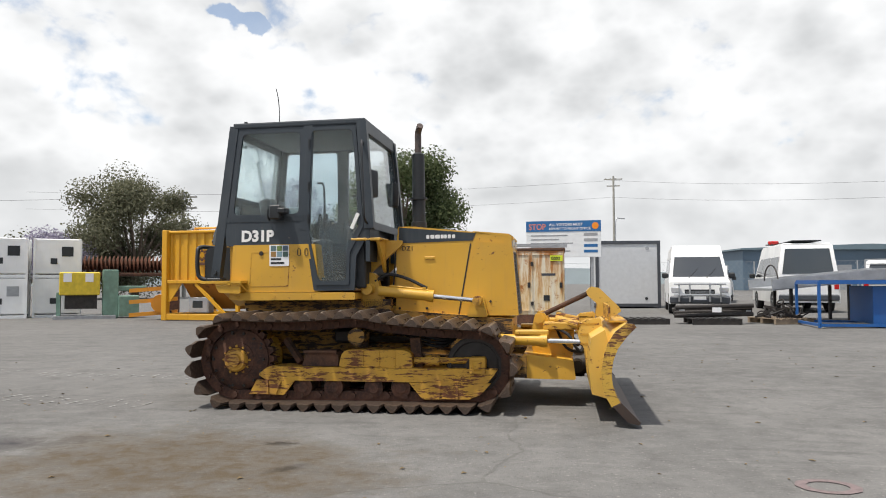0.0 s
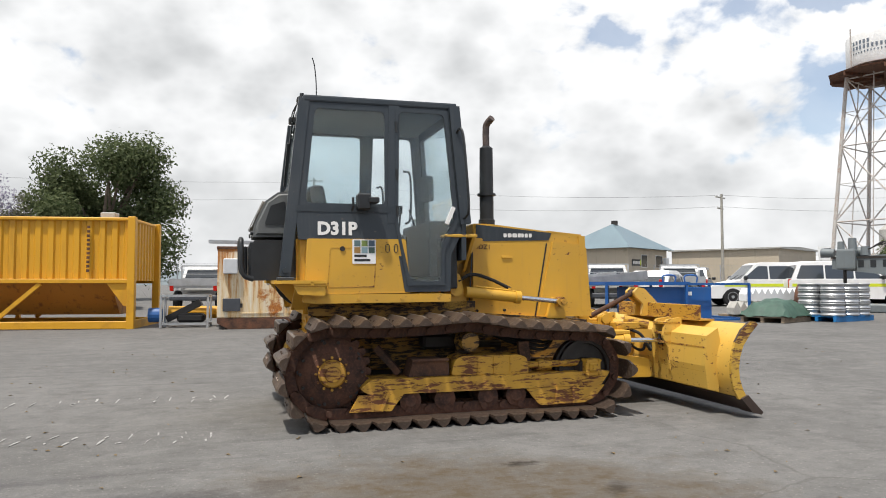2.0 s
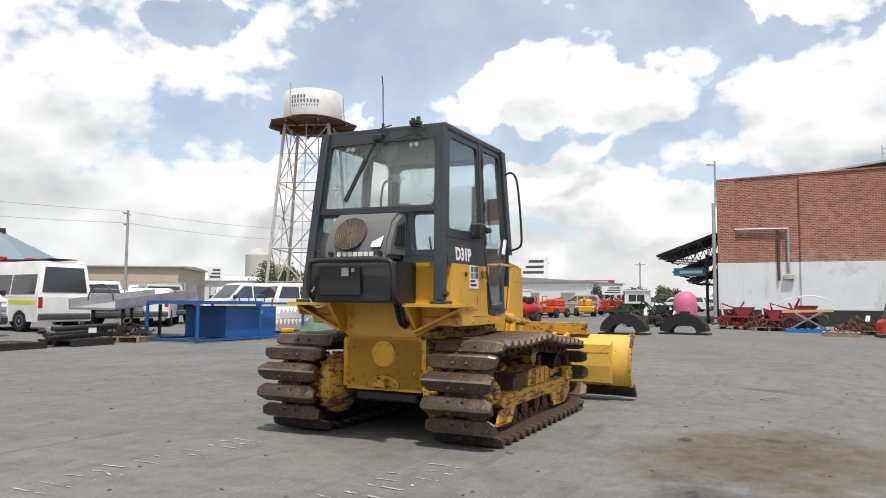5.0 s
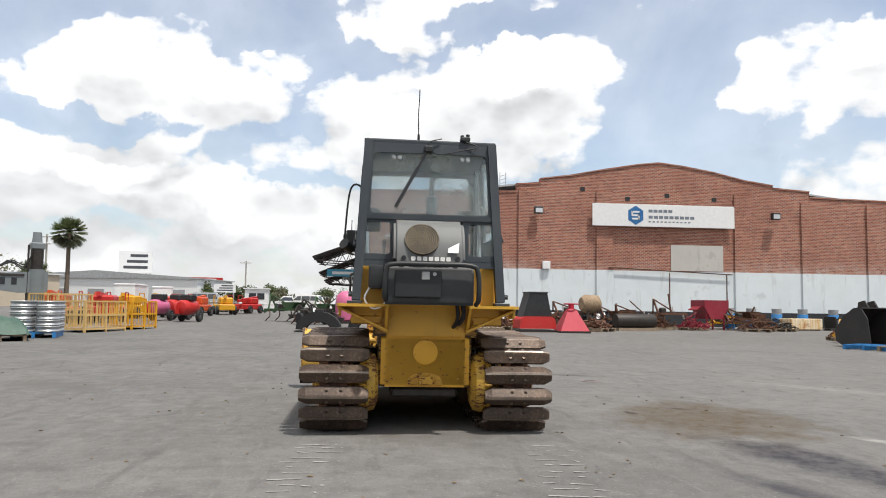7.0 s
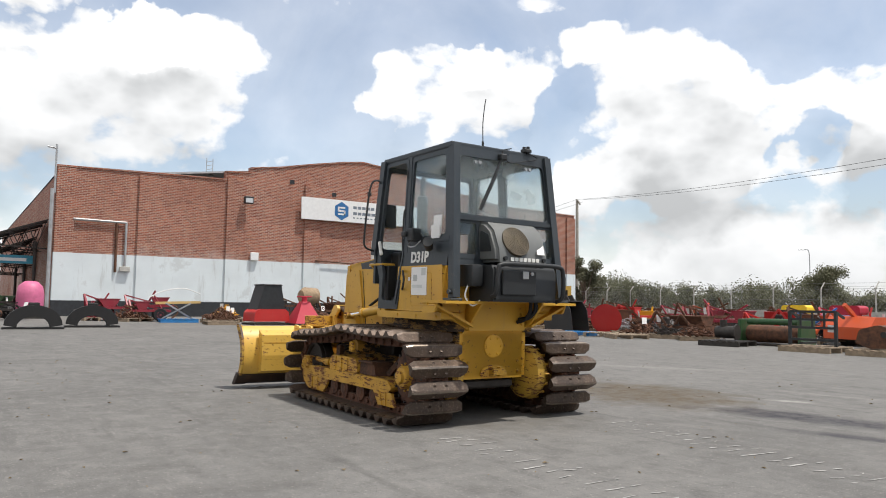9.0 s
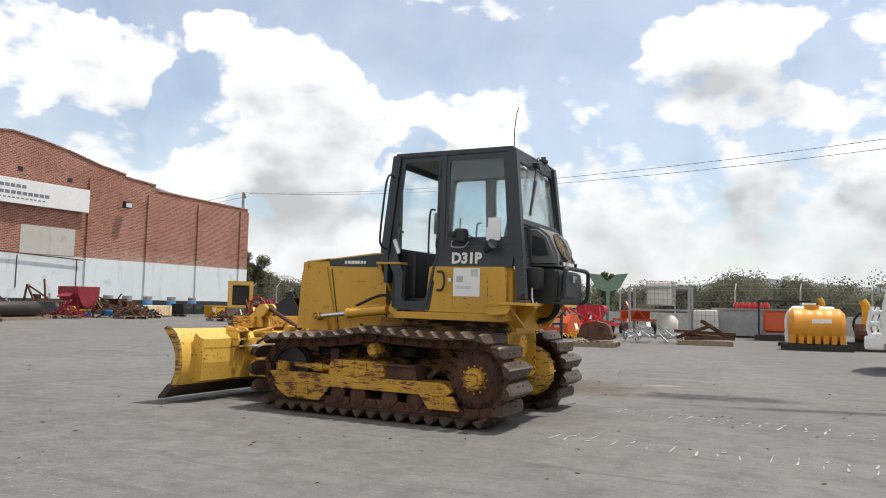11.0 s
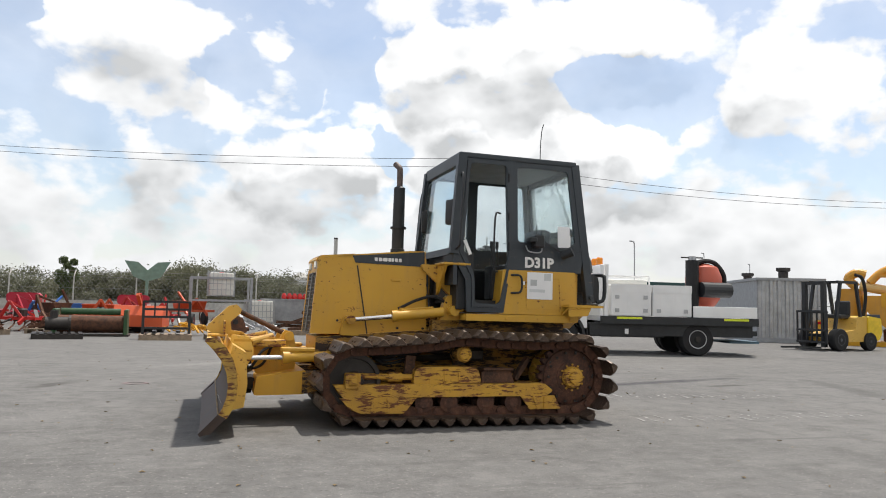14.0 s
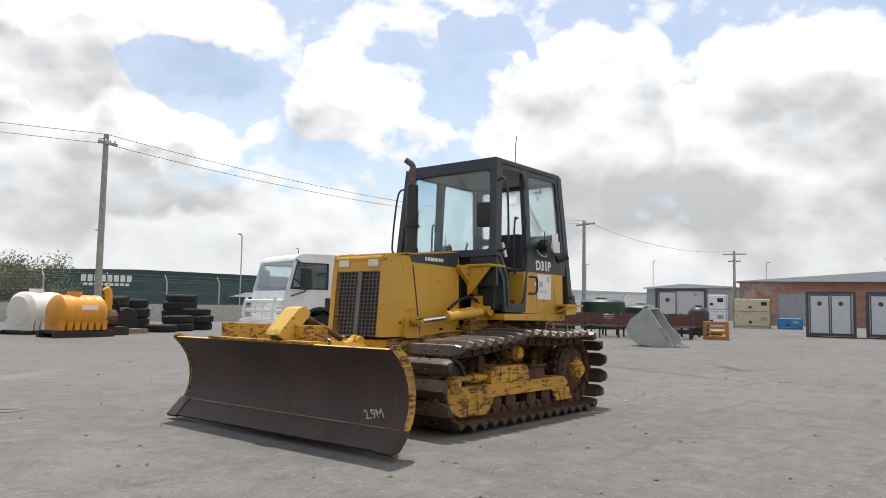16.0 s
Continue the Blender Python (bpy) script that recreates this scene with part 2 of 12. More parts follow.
def glass(name, color=(0.93, 0.97, 0.96), rough=0.02, film=0.0):
    n = Nodes(name)
    n.bsdf.inputs["Transmission Weight"].default_value = 1.0
    n.bsdf.inputs["IOR"].default_value = 1.12
    n.bsdf.inputs["Specular IOR Level"].default_value = 0.5
    col = n.mix(n.math("MULTIPLY", n.noise(5.0), film), color, tuple(c * 0.8 for c in color))
    return n.done(col, rough)


YELLOW = worn_paint("yellow_machine_paint", (0.64, 0.357, 0.037), wear=0.55, dirt=0.34, dust=(0.30, 0.205, 0.10))
YELLOW_CHIPPED = battered("chipped_yellow_paint", (0.60, 0.33, 0.035), (0.22, 0.105, 0.032), (0.085, 0.032, 0.014), 0.68)
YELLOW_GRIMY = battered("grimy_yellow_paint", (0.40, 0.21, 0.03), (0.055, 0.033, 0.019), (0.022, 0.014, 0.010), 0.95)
RIM_YELLOW = battered("rust_rimmed_yellow_paint", (0.60, 0.36, 0.05), (0.16, 0.085, 0.035), (0.075, 0.03, 0.015), 0.75)
YELLOW_BLADE = worn_paint("sun_faded_yellow_paint", (0.66, 0.41, 0.075), wear=0.66, dirt=0.34, dust=(0.30, 0.195, 0.09))
# Rear yellow: colour raised to make up for missing bounce light in the shade.
YELLOW_REAR = worn_paint("oil_spotted_yellow_paint", (0.72, 0.385, 0.026), wear=0.6, dirt=0.12, dust=(0.40, 0.22, 0.06))
CAB_GREY = worn_paint("slate_cab_paint", (0.027, 0.036, 0.045), rust=(0.11, 0.09, 0.07), wear=0.34, rough=0.45, dirt=0.34, dust=(0.115, 0.12, 0.12))
HOUSING_GREY = worn_paint("sun_bleached_grey_housing", (0.115, 0.122, 0.122), rust=(0.05, 0.05, 0.05), wear=0.25, rough=0.55, dirt=0.4, dust=(0.20, 0.195, 0.18))
BLACK_PLASTIC = plain("black_plastic", (0.016, 0.018, 0.02), 0.5, vary=0.3)
DARK_STEEL = plain("dark_oily_steel", (0.035, 0.03, 0.027), 0.55, 0.3, 0.35, 9.0, 0.4)
CHROME = plain("chrome_rod", (0.72, 0.72, 0.72), 0.16, 1.0, 0.05)
RUBBER = plain("black_rubber", (0.013, 0.013, 0.014), 0.8, 0.0, 0.25)
RUST = rusty("rusted_steel", (0.13, 0.06, 0.033), (0.035, 0.022, 0.016))
SPROCKET_RUST = rusty("rusty_sprocket_iron", (0.13, 0.058, 0.034), (0.04, 0.022, 0.017))
WHITE = worn_paint("white_paint", (0.80, 0.80, 0.79), wear=0.02, dirt=0.10, rough=0.32)
WHITE_MATT = plain("white_panel", (0.74, 0.75, 0.75), 0.55, vary=0.05)
LETTER_WHITE = plain("off_white_vinyl", (0.78, 0.77, 0.74), 0.5, vary=0.04)
PAPER = plain("white_paper", (0.80, 0.80, 0.80), 0.7, vary=0.03)


def filmed_glass(name, dust=0.2, tint=(0.77, 0.87, 0.905)):
    """Tinted cab glass; a pale film, set by dust, paints in some sky reflection."""
    n = Nodes(name)
    n.bsdf.inputs["Transmission Weight"].default_value = 1.0
    n.bsdf.inputs["IOR"].default_value = 1.4
    film, both_ = n.tree.nodes.new("ShaderNodeBsdfTranslucent"), n.tree.nodes.new("ShaderNodeMixShader")
    film.inputs["Color"].default_value = (0.72, 0.80, 0.80, 1)
    n.put(n.math("MULTIPLY_ADD", n.ramp(n.noise(3.5, 5.0, 0.6), 0.3, 0.75), dust, dust * 0.55), both_.inputs[0])
    n.tree.links.new(n.bsdf.outputs[0], both_.inputs[1])
    n.tree.links.new(film.outputs[0], both_.inputs[2])
    n.tree.links.new(both_.outputs[0], n.tree.nodes["Material Output"].inputs["Surface"])
    return n.done(tint, 0.015)


CAB_GLASS = filmed_glass("blue_tinted_cab_glass", 0.07)
# Rear pane: a thicker pale film stands in for the reflected sky.
REAR_GLASS = filmed_glass("dusty_rear_glass", 0.24, (0.86, 0.90, 0.90))
GREY_STEEL = plain("galvanised_steel", (0.42, 0.43, 0.44), 0.45, 0.6, 0.18, 3.0)


def shoe_steel():
    n = Nodes("worn_track_steel")
    a, b = n.noise(5.0, 6.0, 0.65), n.noise(45.0, 4.0, 0.6)
    col = n.mix(n.ramp(a, 0.3, 0.7), (0.033, 0.024, 0.019), (0.112, 0.074, 0.051))
    col = n.mix(n.math("MULTIPLY", n.ramp(b, 0.52, 0.72), 0.6), col, (0.26, 0.205, 0.16))
    col = n.mix(n.math("MULTIPLY", n.random(), 0.3), col, (0.055, 0.045, 0.042))
    n.bump(b, 0.45, 0.005)
    return n.done(col, n.math("MULTIPLY_ADD", a, 0.3, 0.33), 0.45)


SHOE = shoe_steel()
EDGE_STEEL = plain("polished_grouser_edge", (0.24, 0.20, 0.165), 0.42, 0.7, 0.4, 9.0)


def mouldboard():
    n = Nodes("rust_brown_mouldboard_steel")
    a = n.noise(1.7, 5.0, 0.6)
    streak = n.noise(5.0, 5.0, 0.6, n.stretch((1.0, 2.2, 0.3)))
    b = n.noise(60.0, 3.0)
    col = n.mix(n.ramp(a, 0.3, 0.7), (0.040, 0.027, 0.022), (0.075, 0.048, 0.036))
    col = n.mix(n.math("MULTIPLY", n.ramp(streak, 0.52, 0.75), 0.35), col, (0.14, 0.075, 0.04))
    n.bump(b, 0.15, 0.003)
    return n.done(col, n.math("MULTIPLY_ADD", a, 0.2, 0.52), 0.15)


MOULDBOARD = mouldboard()


def asphalt():
    """Pale worn yard asphalt with fine grit, tyre polish, cracks and stains with shapes of their own."""
    n = Nodes("pale_worn_yard_asphalt")
    grit = n.noise(95.0, 3.0, 0.6)
    speck = n.noise(26.0, 3.0, 0.7)
    cloud_ = n.noise(0.42, 5.0, 0.6, twist=0.6)
    drag = n.noise(0.55, 5.0, 0.6, n.stretch((1.0, 3.4, 1.0), turn=(0, 0, 27)))
    far = n.noise(0.05, 3.0, 0.5)
    col = n.mix(n.ramp(cloud_, 0.32, 0.7), (0.124, 0.121, 0.117), (0.172, 0.168, 0.162))
    col = n.mix(n.math("MULTIPLY", n.ramp(drag, 0.52, 0.74), 0.35), col, (0.104, 0.101, 0.097))
    col = n.mix(n.math("MULTIPLY", n.ramp(far, 0.45, 0.65), 0.35), col, (0.19, 0.184, 0.175))
    col = n.mix(n.math("MULTIPLY", n.ramp(speck, 0.58, 0.72), 0.22), col, (0.215, 0.207, 0.194))
    col = n.mix(n.math("MULTIPLY", n.ramp(grit, 0.52, 0.7), 0.35), col, (0.07, 0.068, 0.065))
    blotch = n.noise(2.6, 7.0, 0.68)
    col = n.mix(n.math("MULTIPLY", n.ramp(blotch, 0.5, 0.68), 0.5), col, (0.096, 0.093, 0.089))
    col = n.mix(n.math("MULTIPLY", n.ramp(blotch, 0.46, 0.3), 0.4), col, (0.23, 0.223, 0.213))
    scuff = n.noise(1.5, 6.0, 0.7, n.stretch((1.0, 7.0, 1.0), turn=(0, 0, -20)))
    col = n.mix(n.math("MULTIPLY", n.ramp(scuff, 0.60, 0.72), 0.45), col, (0.26, 0.252, 0.24))
    tyre = n.noise(0.9, 5.0, 0.6, n.stretch((0.6, 5.0, 1.0), turn=(0, 0, 55)))
    col = n.mix(n.math("MULTIPLY", n.ramp(tyre, 0.57, 0.7), 0.4), col, (0.07, 0.068, 0.066))
    pebble = n.noise(48.0, 2.0, 0.5)
    col = n.mix(n.math("MULTIPLY", n.ramp(pebble, 0.64, 0.70), 0.55), col, (0.33, 0.315, 0.29))
    col = n.mix(n.math("MULTIPLY", n.ramp(pebble, 0.36, 0.30), 0.5), col, (0.05, 0.048, 0.045))
    v = n.tree.nodes.new("ShaderNodeTexVoronoi")
    v.feature = "DISTANCE_TO_EDGE"
    v.inputs["Scale"].default_value = 0.11
    warp = n.tree.nodes.new("ShaderNodeVectorMath")
    warp.operation = "ADD"
    wn = n.tree.nodes.new("ShaderNodeTexNoise")
    wn.inputs["Scale"].default_value, wn.inputs["Detail"].default_value = 0.7, 6.0
    n.tree.links.new(n.coord, wn.inputs["Vector"])
    n.tree.links.new(n.coord, warp.inputs[0])
    n.tree.links.new(wn.outputs["Color"], warp.inputs[1])
    n.tree.links.new(warp.outputs[0], v.inputs["Vector"])
    crack = n.math("MULTIPLY", n.math("LESS_THAN", v.outputs["Distance"], 0.0014), n.math("MULTIPLY", n.ramp(far, 0.48, 0.6), 0.3))
    col = n.mix(crack, col, (0.07, 0.066, 0.06))
    mottle = n.noise(6.5, 7.0, 0.7)
    col = n.mix(n.math("MULTIPLY", n.ramp(mottle, 0.52, 0.68), 0.4), col, (0.075, 0.073, 0.07))
    col = n.mix(n.math("MULTIPLY", n.ramp(mottle, 0.46, 0.32), 0.35), col, (0.22, 0.213, 0.2))
    # middle, half axes, turn, colour and strength of each stain, and of the darker patch under the bulldozer
    stains = ((-0.5, -2.95, 1.55, 1.05, -12, (0.085, 0.062, 0.036), 0.9), (-2.55, -2.85, 1.15, 0.42, 14, (0.042, 0.040, 0.047), 1.0),
              (-4.2, -2.35, 1.9, 0.17, 15, (0.05, 0.048, 0.055), 0.95), (-0.03, -2.31, 0.14, 0.07, 0, (0.03, 0.024, 0.018), 0.95),
              (0.25, -2.95, 0.16, 0.07, 50, (0.04, 0.033, 0.026), 0.85), (-1.8, -3.9, 0.30, 0.10, 25, (0.34, 0.33, 0.31), 0.7),
              (-1.66, -4.9, 0.9, 0.14, 10, (0.24, 0.232, 0.22), 0.55), (2.1, -6.1, 1.6, 0.28, 35, (0.235, 0.228, 0.215), 0.6),
              (4.2, -2.85, 0.55, 0.16, 70, (0.06, 0.057, 0.053), 0.8), (-5.0, -1.8, 0.45, 0.10, 10, (0.045, 0.043, 0.04), 0.85),
              (-8.3, 0.2, 0.9, 0.16, 40, (0.045, 0.044, 0.042), 0.8), (-6.4, -0.6, 2.6, 0.22, 70, (0.075, 0.073, 0.07), 0.55),
              # first row here: darker brown-grey ground, centred under the bulldozer
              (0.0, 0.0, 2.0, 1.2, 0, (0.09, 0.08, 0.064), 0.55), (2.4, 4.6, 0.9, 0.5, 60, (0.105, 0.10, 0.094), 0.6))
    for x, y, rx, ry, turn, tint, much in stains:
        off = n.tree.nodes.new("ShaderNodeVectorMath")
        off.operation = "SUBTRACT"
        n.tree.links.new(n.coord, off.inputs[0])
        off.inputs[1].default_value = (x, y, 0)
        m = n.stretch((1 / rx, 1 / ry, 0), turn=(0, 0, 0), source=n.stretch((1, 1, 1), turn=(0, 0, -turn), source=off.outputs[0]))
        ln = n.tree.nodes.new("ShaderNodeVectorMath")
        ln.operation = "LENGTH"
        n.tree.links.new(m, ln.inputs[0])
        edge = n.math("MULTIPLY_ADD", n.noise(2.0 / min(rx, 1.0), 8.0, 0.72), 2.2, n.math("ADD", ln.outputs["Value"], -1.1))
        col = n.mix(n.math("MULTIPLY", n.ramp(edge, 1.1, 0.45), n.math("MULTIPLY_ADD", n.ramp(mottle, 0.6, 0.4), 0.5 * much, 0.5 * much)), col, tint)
    n.bump(n.math("MULTIPLY_ADD", pebble, 0.8, n.math("MULTIPLY_ADD", speck, 0.6, grit)), 0.5, 0.008)
    n.bsdf.inputs["Specular IOR Level"].default_value = 0.18
    return n.done(col, n.math("MULTIPLY_ADD", cloud_, 0.15, 0.82))


ASPHALT = asphalt()


# ---- mesh helpers ----
def part(name, bm, material, parent=None, label="", smooth=False, matrix=None, sharp=40.0):
    """Links a bmesh as one mesh object, under its thing if parent is given."""
    bmesh.ops.recalc_face_normals(bm, faces=bm.faces)
    me = bpy.data.meshes.new(name)
    bm.to_mesh(me)
    bm.free()
    for m in material if isinstance(material, (list, tuple)) else [material]:
        me.materials.append(m)
    if smooth:
        me.polygons.foreach_set("use_smooth", [True] * len(me.polygons))
        me.set_sharp_from_angle(angle=radians(sharp))
    ob = new(name, me)
    if parent is not None:
        ob.parent = parent
    if matrix is not None:
        ob.matrix_basis = matrix
    if label:
        ob["label"] = label
    return ob


def again(ob, matrix, parent=None, label=""):
    """One more piece on the mesh of ob."""
    o = new(ob.name.split(".")[0], ob.data)
    o.parent = parent if parent is not None else ob.parent
    o.matrix_basis = matrix
    if label:
        o["label"] = label
    return o


def thing(name, label, category, matrix=None, group="", kind=""):
    ob = new(name)
    ob.empty_display_size = 0.2
    if matrix is not None:
        ob.matrix_basis = matrix
    return tagged(ob, label, category, group, kind)


def B():
    return bmesh.new()


def box(bm, x0, x1, y0, y1, z0, z1, bevel=0.0, mat=0, seg=1):
    r = bmesh.ops.create_cube(bm, size=1.0)
    vs = r["verts"]
    for v in vs:
        v.co = Vector((x0 + (v.co.x + 0.5) * (x1 - x0), y0 + (v.co.y + 0.5) * (y1 - y0), z0 + (v.co.z + 0.5) * (z1 - z0)))
    faces = list({f for v in vs for f in v.link_faces})
    for f in faces:
        f.material_index = mat
    if bevel > 0:
        edges = list({e for v in vs for e in v.link_edges})
        g = bmesh.ops.bevel(bm, geom=edges, offset=bevel, segments=seg, affect="EDGES", profile=0.6)
        for f in g["faces"]:
            f.material_index = mat
    return bm


def bar(bm, p, q, w, h=None, up=(0, 0, 1), mat=0):
    """A straight rectangular bar from p to q; w across, h along up."""
    p, q, h = Vector(p), Vector(q), h or w
    d = (q - p).normalized()
    u = Vector(up) - d * d.dot(Vector(up))
    if u.length < 1e-4:
        u = Vector((1, 0, 0)) - d * d.x
    u.normalize()
    s = d.cross(u) * (w / 2)
    u *= h / 2
    v = [bm.verts.new(e + a * s + b * u) for e in (p, q) for a, b in ((-1, -1), (1, -1), (1, 1), (-1, 1))]
    for i in ((0, 1, 2, 3), (7, 6, 5, 4), (0, 4, 5, 1), (1, 5, 6, 2), (2, 6, 7, 3), (3, 7, 4, 0)):
        bm.faces.new([v[k] for k in i]).material_index = mat
    return bm


def rod(bm, p, q, r, r2=None, seg=12, mat=0, caps=True):
    """A round bar or cone from p to q."""
    p, q = Vector(p), Vector(q)
    r2 = r if r2 is None else r2
    d = (q - p).normalized()
    a = d.orthogonal().normalized()
    b = d.cross(a)
    rings = []
    for e, k in ((p, r), (q, r2)):
        rings.append([bm.verts.new(e + (a * math.cos(t) + b * math.sin(t)) * k) for t in (2 * math.pi * i / seg for i in range(seg))])
    for i in range(seg):
        bm.faces.new((rings[0][i], rings[0][(i + 1) % seg], rings[1][(i + 1) % seg], rings[1][i])).material_index = mat
    if caps:
        bm.faces.new(rings[0][::-1]).material_index = mat
        bm.faces.new(rings[1]).material_index = mat
    return bm


def tube(bm, points, r, seg=8, mat=0, closed=False):
    """A round tube along points."""
    pts = [Vector(p) for p in points]
    rings, a = [], None
    for i, p in enumerate(pts):
        d = (pts[min(i + 1, len(pts) - 1)] - pts[max(i - 1, 0)]).normalized()
        a = d.orthogonal().normalized() if a is None else (a - d * a.dot(d)).normalized()
        b = d.cross(a)
        k = r[i] if isinstance(r, (list, tuple)) else r
        rings.append([bm.verts.new(p + (a * math.cos(t) + b * math.sin(t)) * k) for t in (2 * math.pi * j / seg for j in range(seg))])
    for u, v in zip(rings, rings[1:]):
        for j in range(seg):
            bm.faces.new((u[j], u[(j + 1) % seg], v[(j + 1) % seg], v[j])).material_index = mat
    bm.faces.new(rings[0][::-1]).material_index = mat
    bm.faces.new(rings[-1]).material_index = mat
    return bm


def arc(points, steps=6):
    """A smooth curve through points."""
    p = [Vector(q) for q in points]
    p = [2 * p[0] - p[1]] + p + [2 * p[-1] - p[-2]]
    out = []
    for a, b, c, d in zip(p, p[1:], p[2:], p[3:]):
        for i in range(steps):
            t = i / steps
            out.append(0.5 * (2 * b + (c - a) * t + (2 * a - 5 * b + 4 * c - d) * t * t + (3 * b - a - 3 * c + d) * t ** 3))
    return out + [p[-2]]


def prism(bm, outline, place, a, b, mat=0):
    """Extrudes a 2D outline between a and b; place(u, v, w) gives the point."""
    lo = [bm.verts.new(place(u, v, a)) for u, v in outline]
    hi = [bm.verts.new(place(u, v, b)) for u, v in outline]
    n = len(outline)
    bm.faces.new(lo[::-1]).material_index = mat
    bm.faces.new(hi).material_index = mat
    for i in range(n):
        bm.faces.new((lo[i], lo[(i + 1) % n], hi[(i + 1) % n], hi[i])).material_index = mat
    return bm


def side(u, v, w):
    """Outlines drawn in x and z, extruded along y."""
    return (u, w, v)


def plan(u, v, w):
    return (u, v, w)


def front(u, v, w):
    """Outlines drawn in y and z, extruded along x."""
    return (w, u, v)


def spin(bm, profile, centre, axis="y", seg=24, mat=0):
    """Turns a profile of (radius, along) round an axis through centre."""
    c = Vector(centre)
    ax = {"x": (Vector((0, 1, 0)), Vector((0, 0, 1)), Vector((1, 0, 0))), "y": (Vector((1, 0, 0)), Vector((0, 0, 1)), Vector((0, 1, 0))),
          "z": (Vector((1, 0, 0)), Vector((0, 1, 0)), Vector((0, 0, 1)))}[axis]
    rings = []
    for r, h in profile:
        rings.append([bm.verts.new(c + ax[2] * h + (ax[0] * math.cos(t) + ax[1] * math.sin(t)) * r) for t in (2 * math.pi * i / seg for i in range(seg))])
    for u, v in zip(rings, rings[1:]):
        for i in range(seg):
            bm.faces.new((u[i], u[(i + 1) % seg], v[(i + 1) % seg], v[i])).material_index = mat
    bm.faces.new(rings[0][::-1]).material_index = mat
    bm.faces.new(rings[-1]).material_index = mat
    return bm


def rounded(poly, r, k=4):
    """A polygon with rounded corners: k + 1 points for each corner."""
    out, n = [], len(poly)
    for i in range(n):
        p, c, q = (Vector((*poly[j % n], 0)) for j in (i - 1, i, i + 1))
        a, b = (p - c), (q - c)
        t = min(r, a.length * 0.45, b.length * 0.45)
        a, b = c + a.normalized() * t, c + b.normalized() * t
        for j in range(k + 1):
            s = j / k
            m = a * (1 - s) ** 2 + c * 2 * s * (1 - s) + b * s * s
            out.append((m.x, m.y))
    return out


def window_frame(bm, outer, inner, place, a, b, r=0.05, k=4, mat=0):
    """A plate with a rounded opening: outer and inner have the same number of corners."""
    inn = rounded(inner, r, k)
    out = rounded(outer, 0.012, k)
    n = len(inn)
    loops = [[bm.verts.new(place(u, v, w)) for u, v in pts] for w, pts in ((a, out), (a, inn), (b, inn), (b, out))]
    for u, v in ((0, 1), (1, 2), (2, 3), (3, 0)):
        for i in range(n):
            bm.faces.new((loops[u][i], loops[u][(i + 1) % n], loops[v][(i + 1) % n], loops[v][i])).material_index = mat
    return bm


def lettering(text, size, depth=0.002, bold=0.0, squeeze=1.0):
    """The built-in font as a mesh lying in x and y, its lower left corner at the origin."""
    cu = bpy.data.curves.new("lettering", "FONT")
    cu.body, cu.size, cu.extrude, cu.offset, cu.resolution_u = text, size, depth, bold, 3
    ob = bpy.data.objects.new("lettering", cu)
    scene.collection.objects.link(ob)
    bpy.context.view_layer.update()
    me = bpy.data.meshes.new_from_object(ob.evaluated_get(bpy.context.evaluated_depsgraph_get()))
    bpy.data.objects.remove(ob)
    bm = bmesh.new()
    bm.from_mesh(me)
    bpy.data.meshes.remove(me)
    xs = min(v.co.x for v in bm.verts)
    for v in bm.verts:
        v.co.x = (v.co.x - xs) * squeeze
    return bm


def text_on(name, text, size, material, parent, at, right, up, label="", bold=0.0, squeeze=1.0):
    """Lettering whose baseline starts at the point at and runs along right."""
    bm = lettering(text, size, 0.0015, bold, squeeze)
    r, u = Vector(right).normalized(), Vector(up).normalized()
    m = Matrix((r, u, r.cross(u))).transposed().to_4x4()
    m.translation = Vector(at)
    return part(name, bm, material, parent, label or text, matrix=m)


def ground_z(x, y):
    """The yard rises very slightly towards the shed."""
    return 0.0075 * min(max(0.79 * x + 0.61 * y - 2, 0.0), 55.0)


def on(x, y, rz=0.0, dz=0.0):
    """A pose on the ground."""
    return pose(x, y, ground_z(x, y) + dz, 0, 0, rz)

# ---- ground ----
def build_ground():
    bm = B()
    radii = [0.0] + [1.5 * 1.135 ** i for i in range(62)]
    rings = []
    for r in radii:
        seg = 1 if r == 0 else 96
        rings.append([bm.verts.new((r * math.cos(a), r * math.sin(a), ground_z(r * math.cos(a), r * math.sin(a)))) for a in (2 * math.pi * i / seg for i in range(seg))])
    for i in range(96):
        bm.faces.new((rings[0][0], rings[1][i], rings[1][(i + 1) % 96]))
    for u, v in zip(rings[1:], rings[2:]):
        for i in range(96):
            bm.faces.new((u[i], u[(i + 1) % 96], v[(i + 1) % 96], v[i]))
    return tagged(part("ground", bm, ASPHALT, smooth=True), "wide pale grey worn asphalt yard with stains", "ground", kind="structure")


build_ground()


# ---- bulldozer ----
dozer = thing("bulldozer", "dusty yellow crawler bulldozer with charcoal cab and wide swamp tracks", "bulldozer",
              Matrix(((0.99996, 0, -0.009, 0), (0, 0.99998, -0.007, 0), (0.009, 0.007, 0.99994, -0.005), (0, 0, 0, 1))))

HUB, IDLER, PIN = (-1.0, 0.435), (1.13, 0.39), 0.13     # sprocket and idler centres (x, z); height of the lower pins


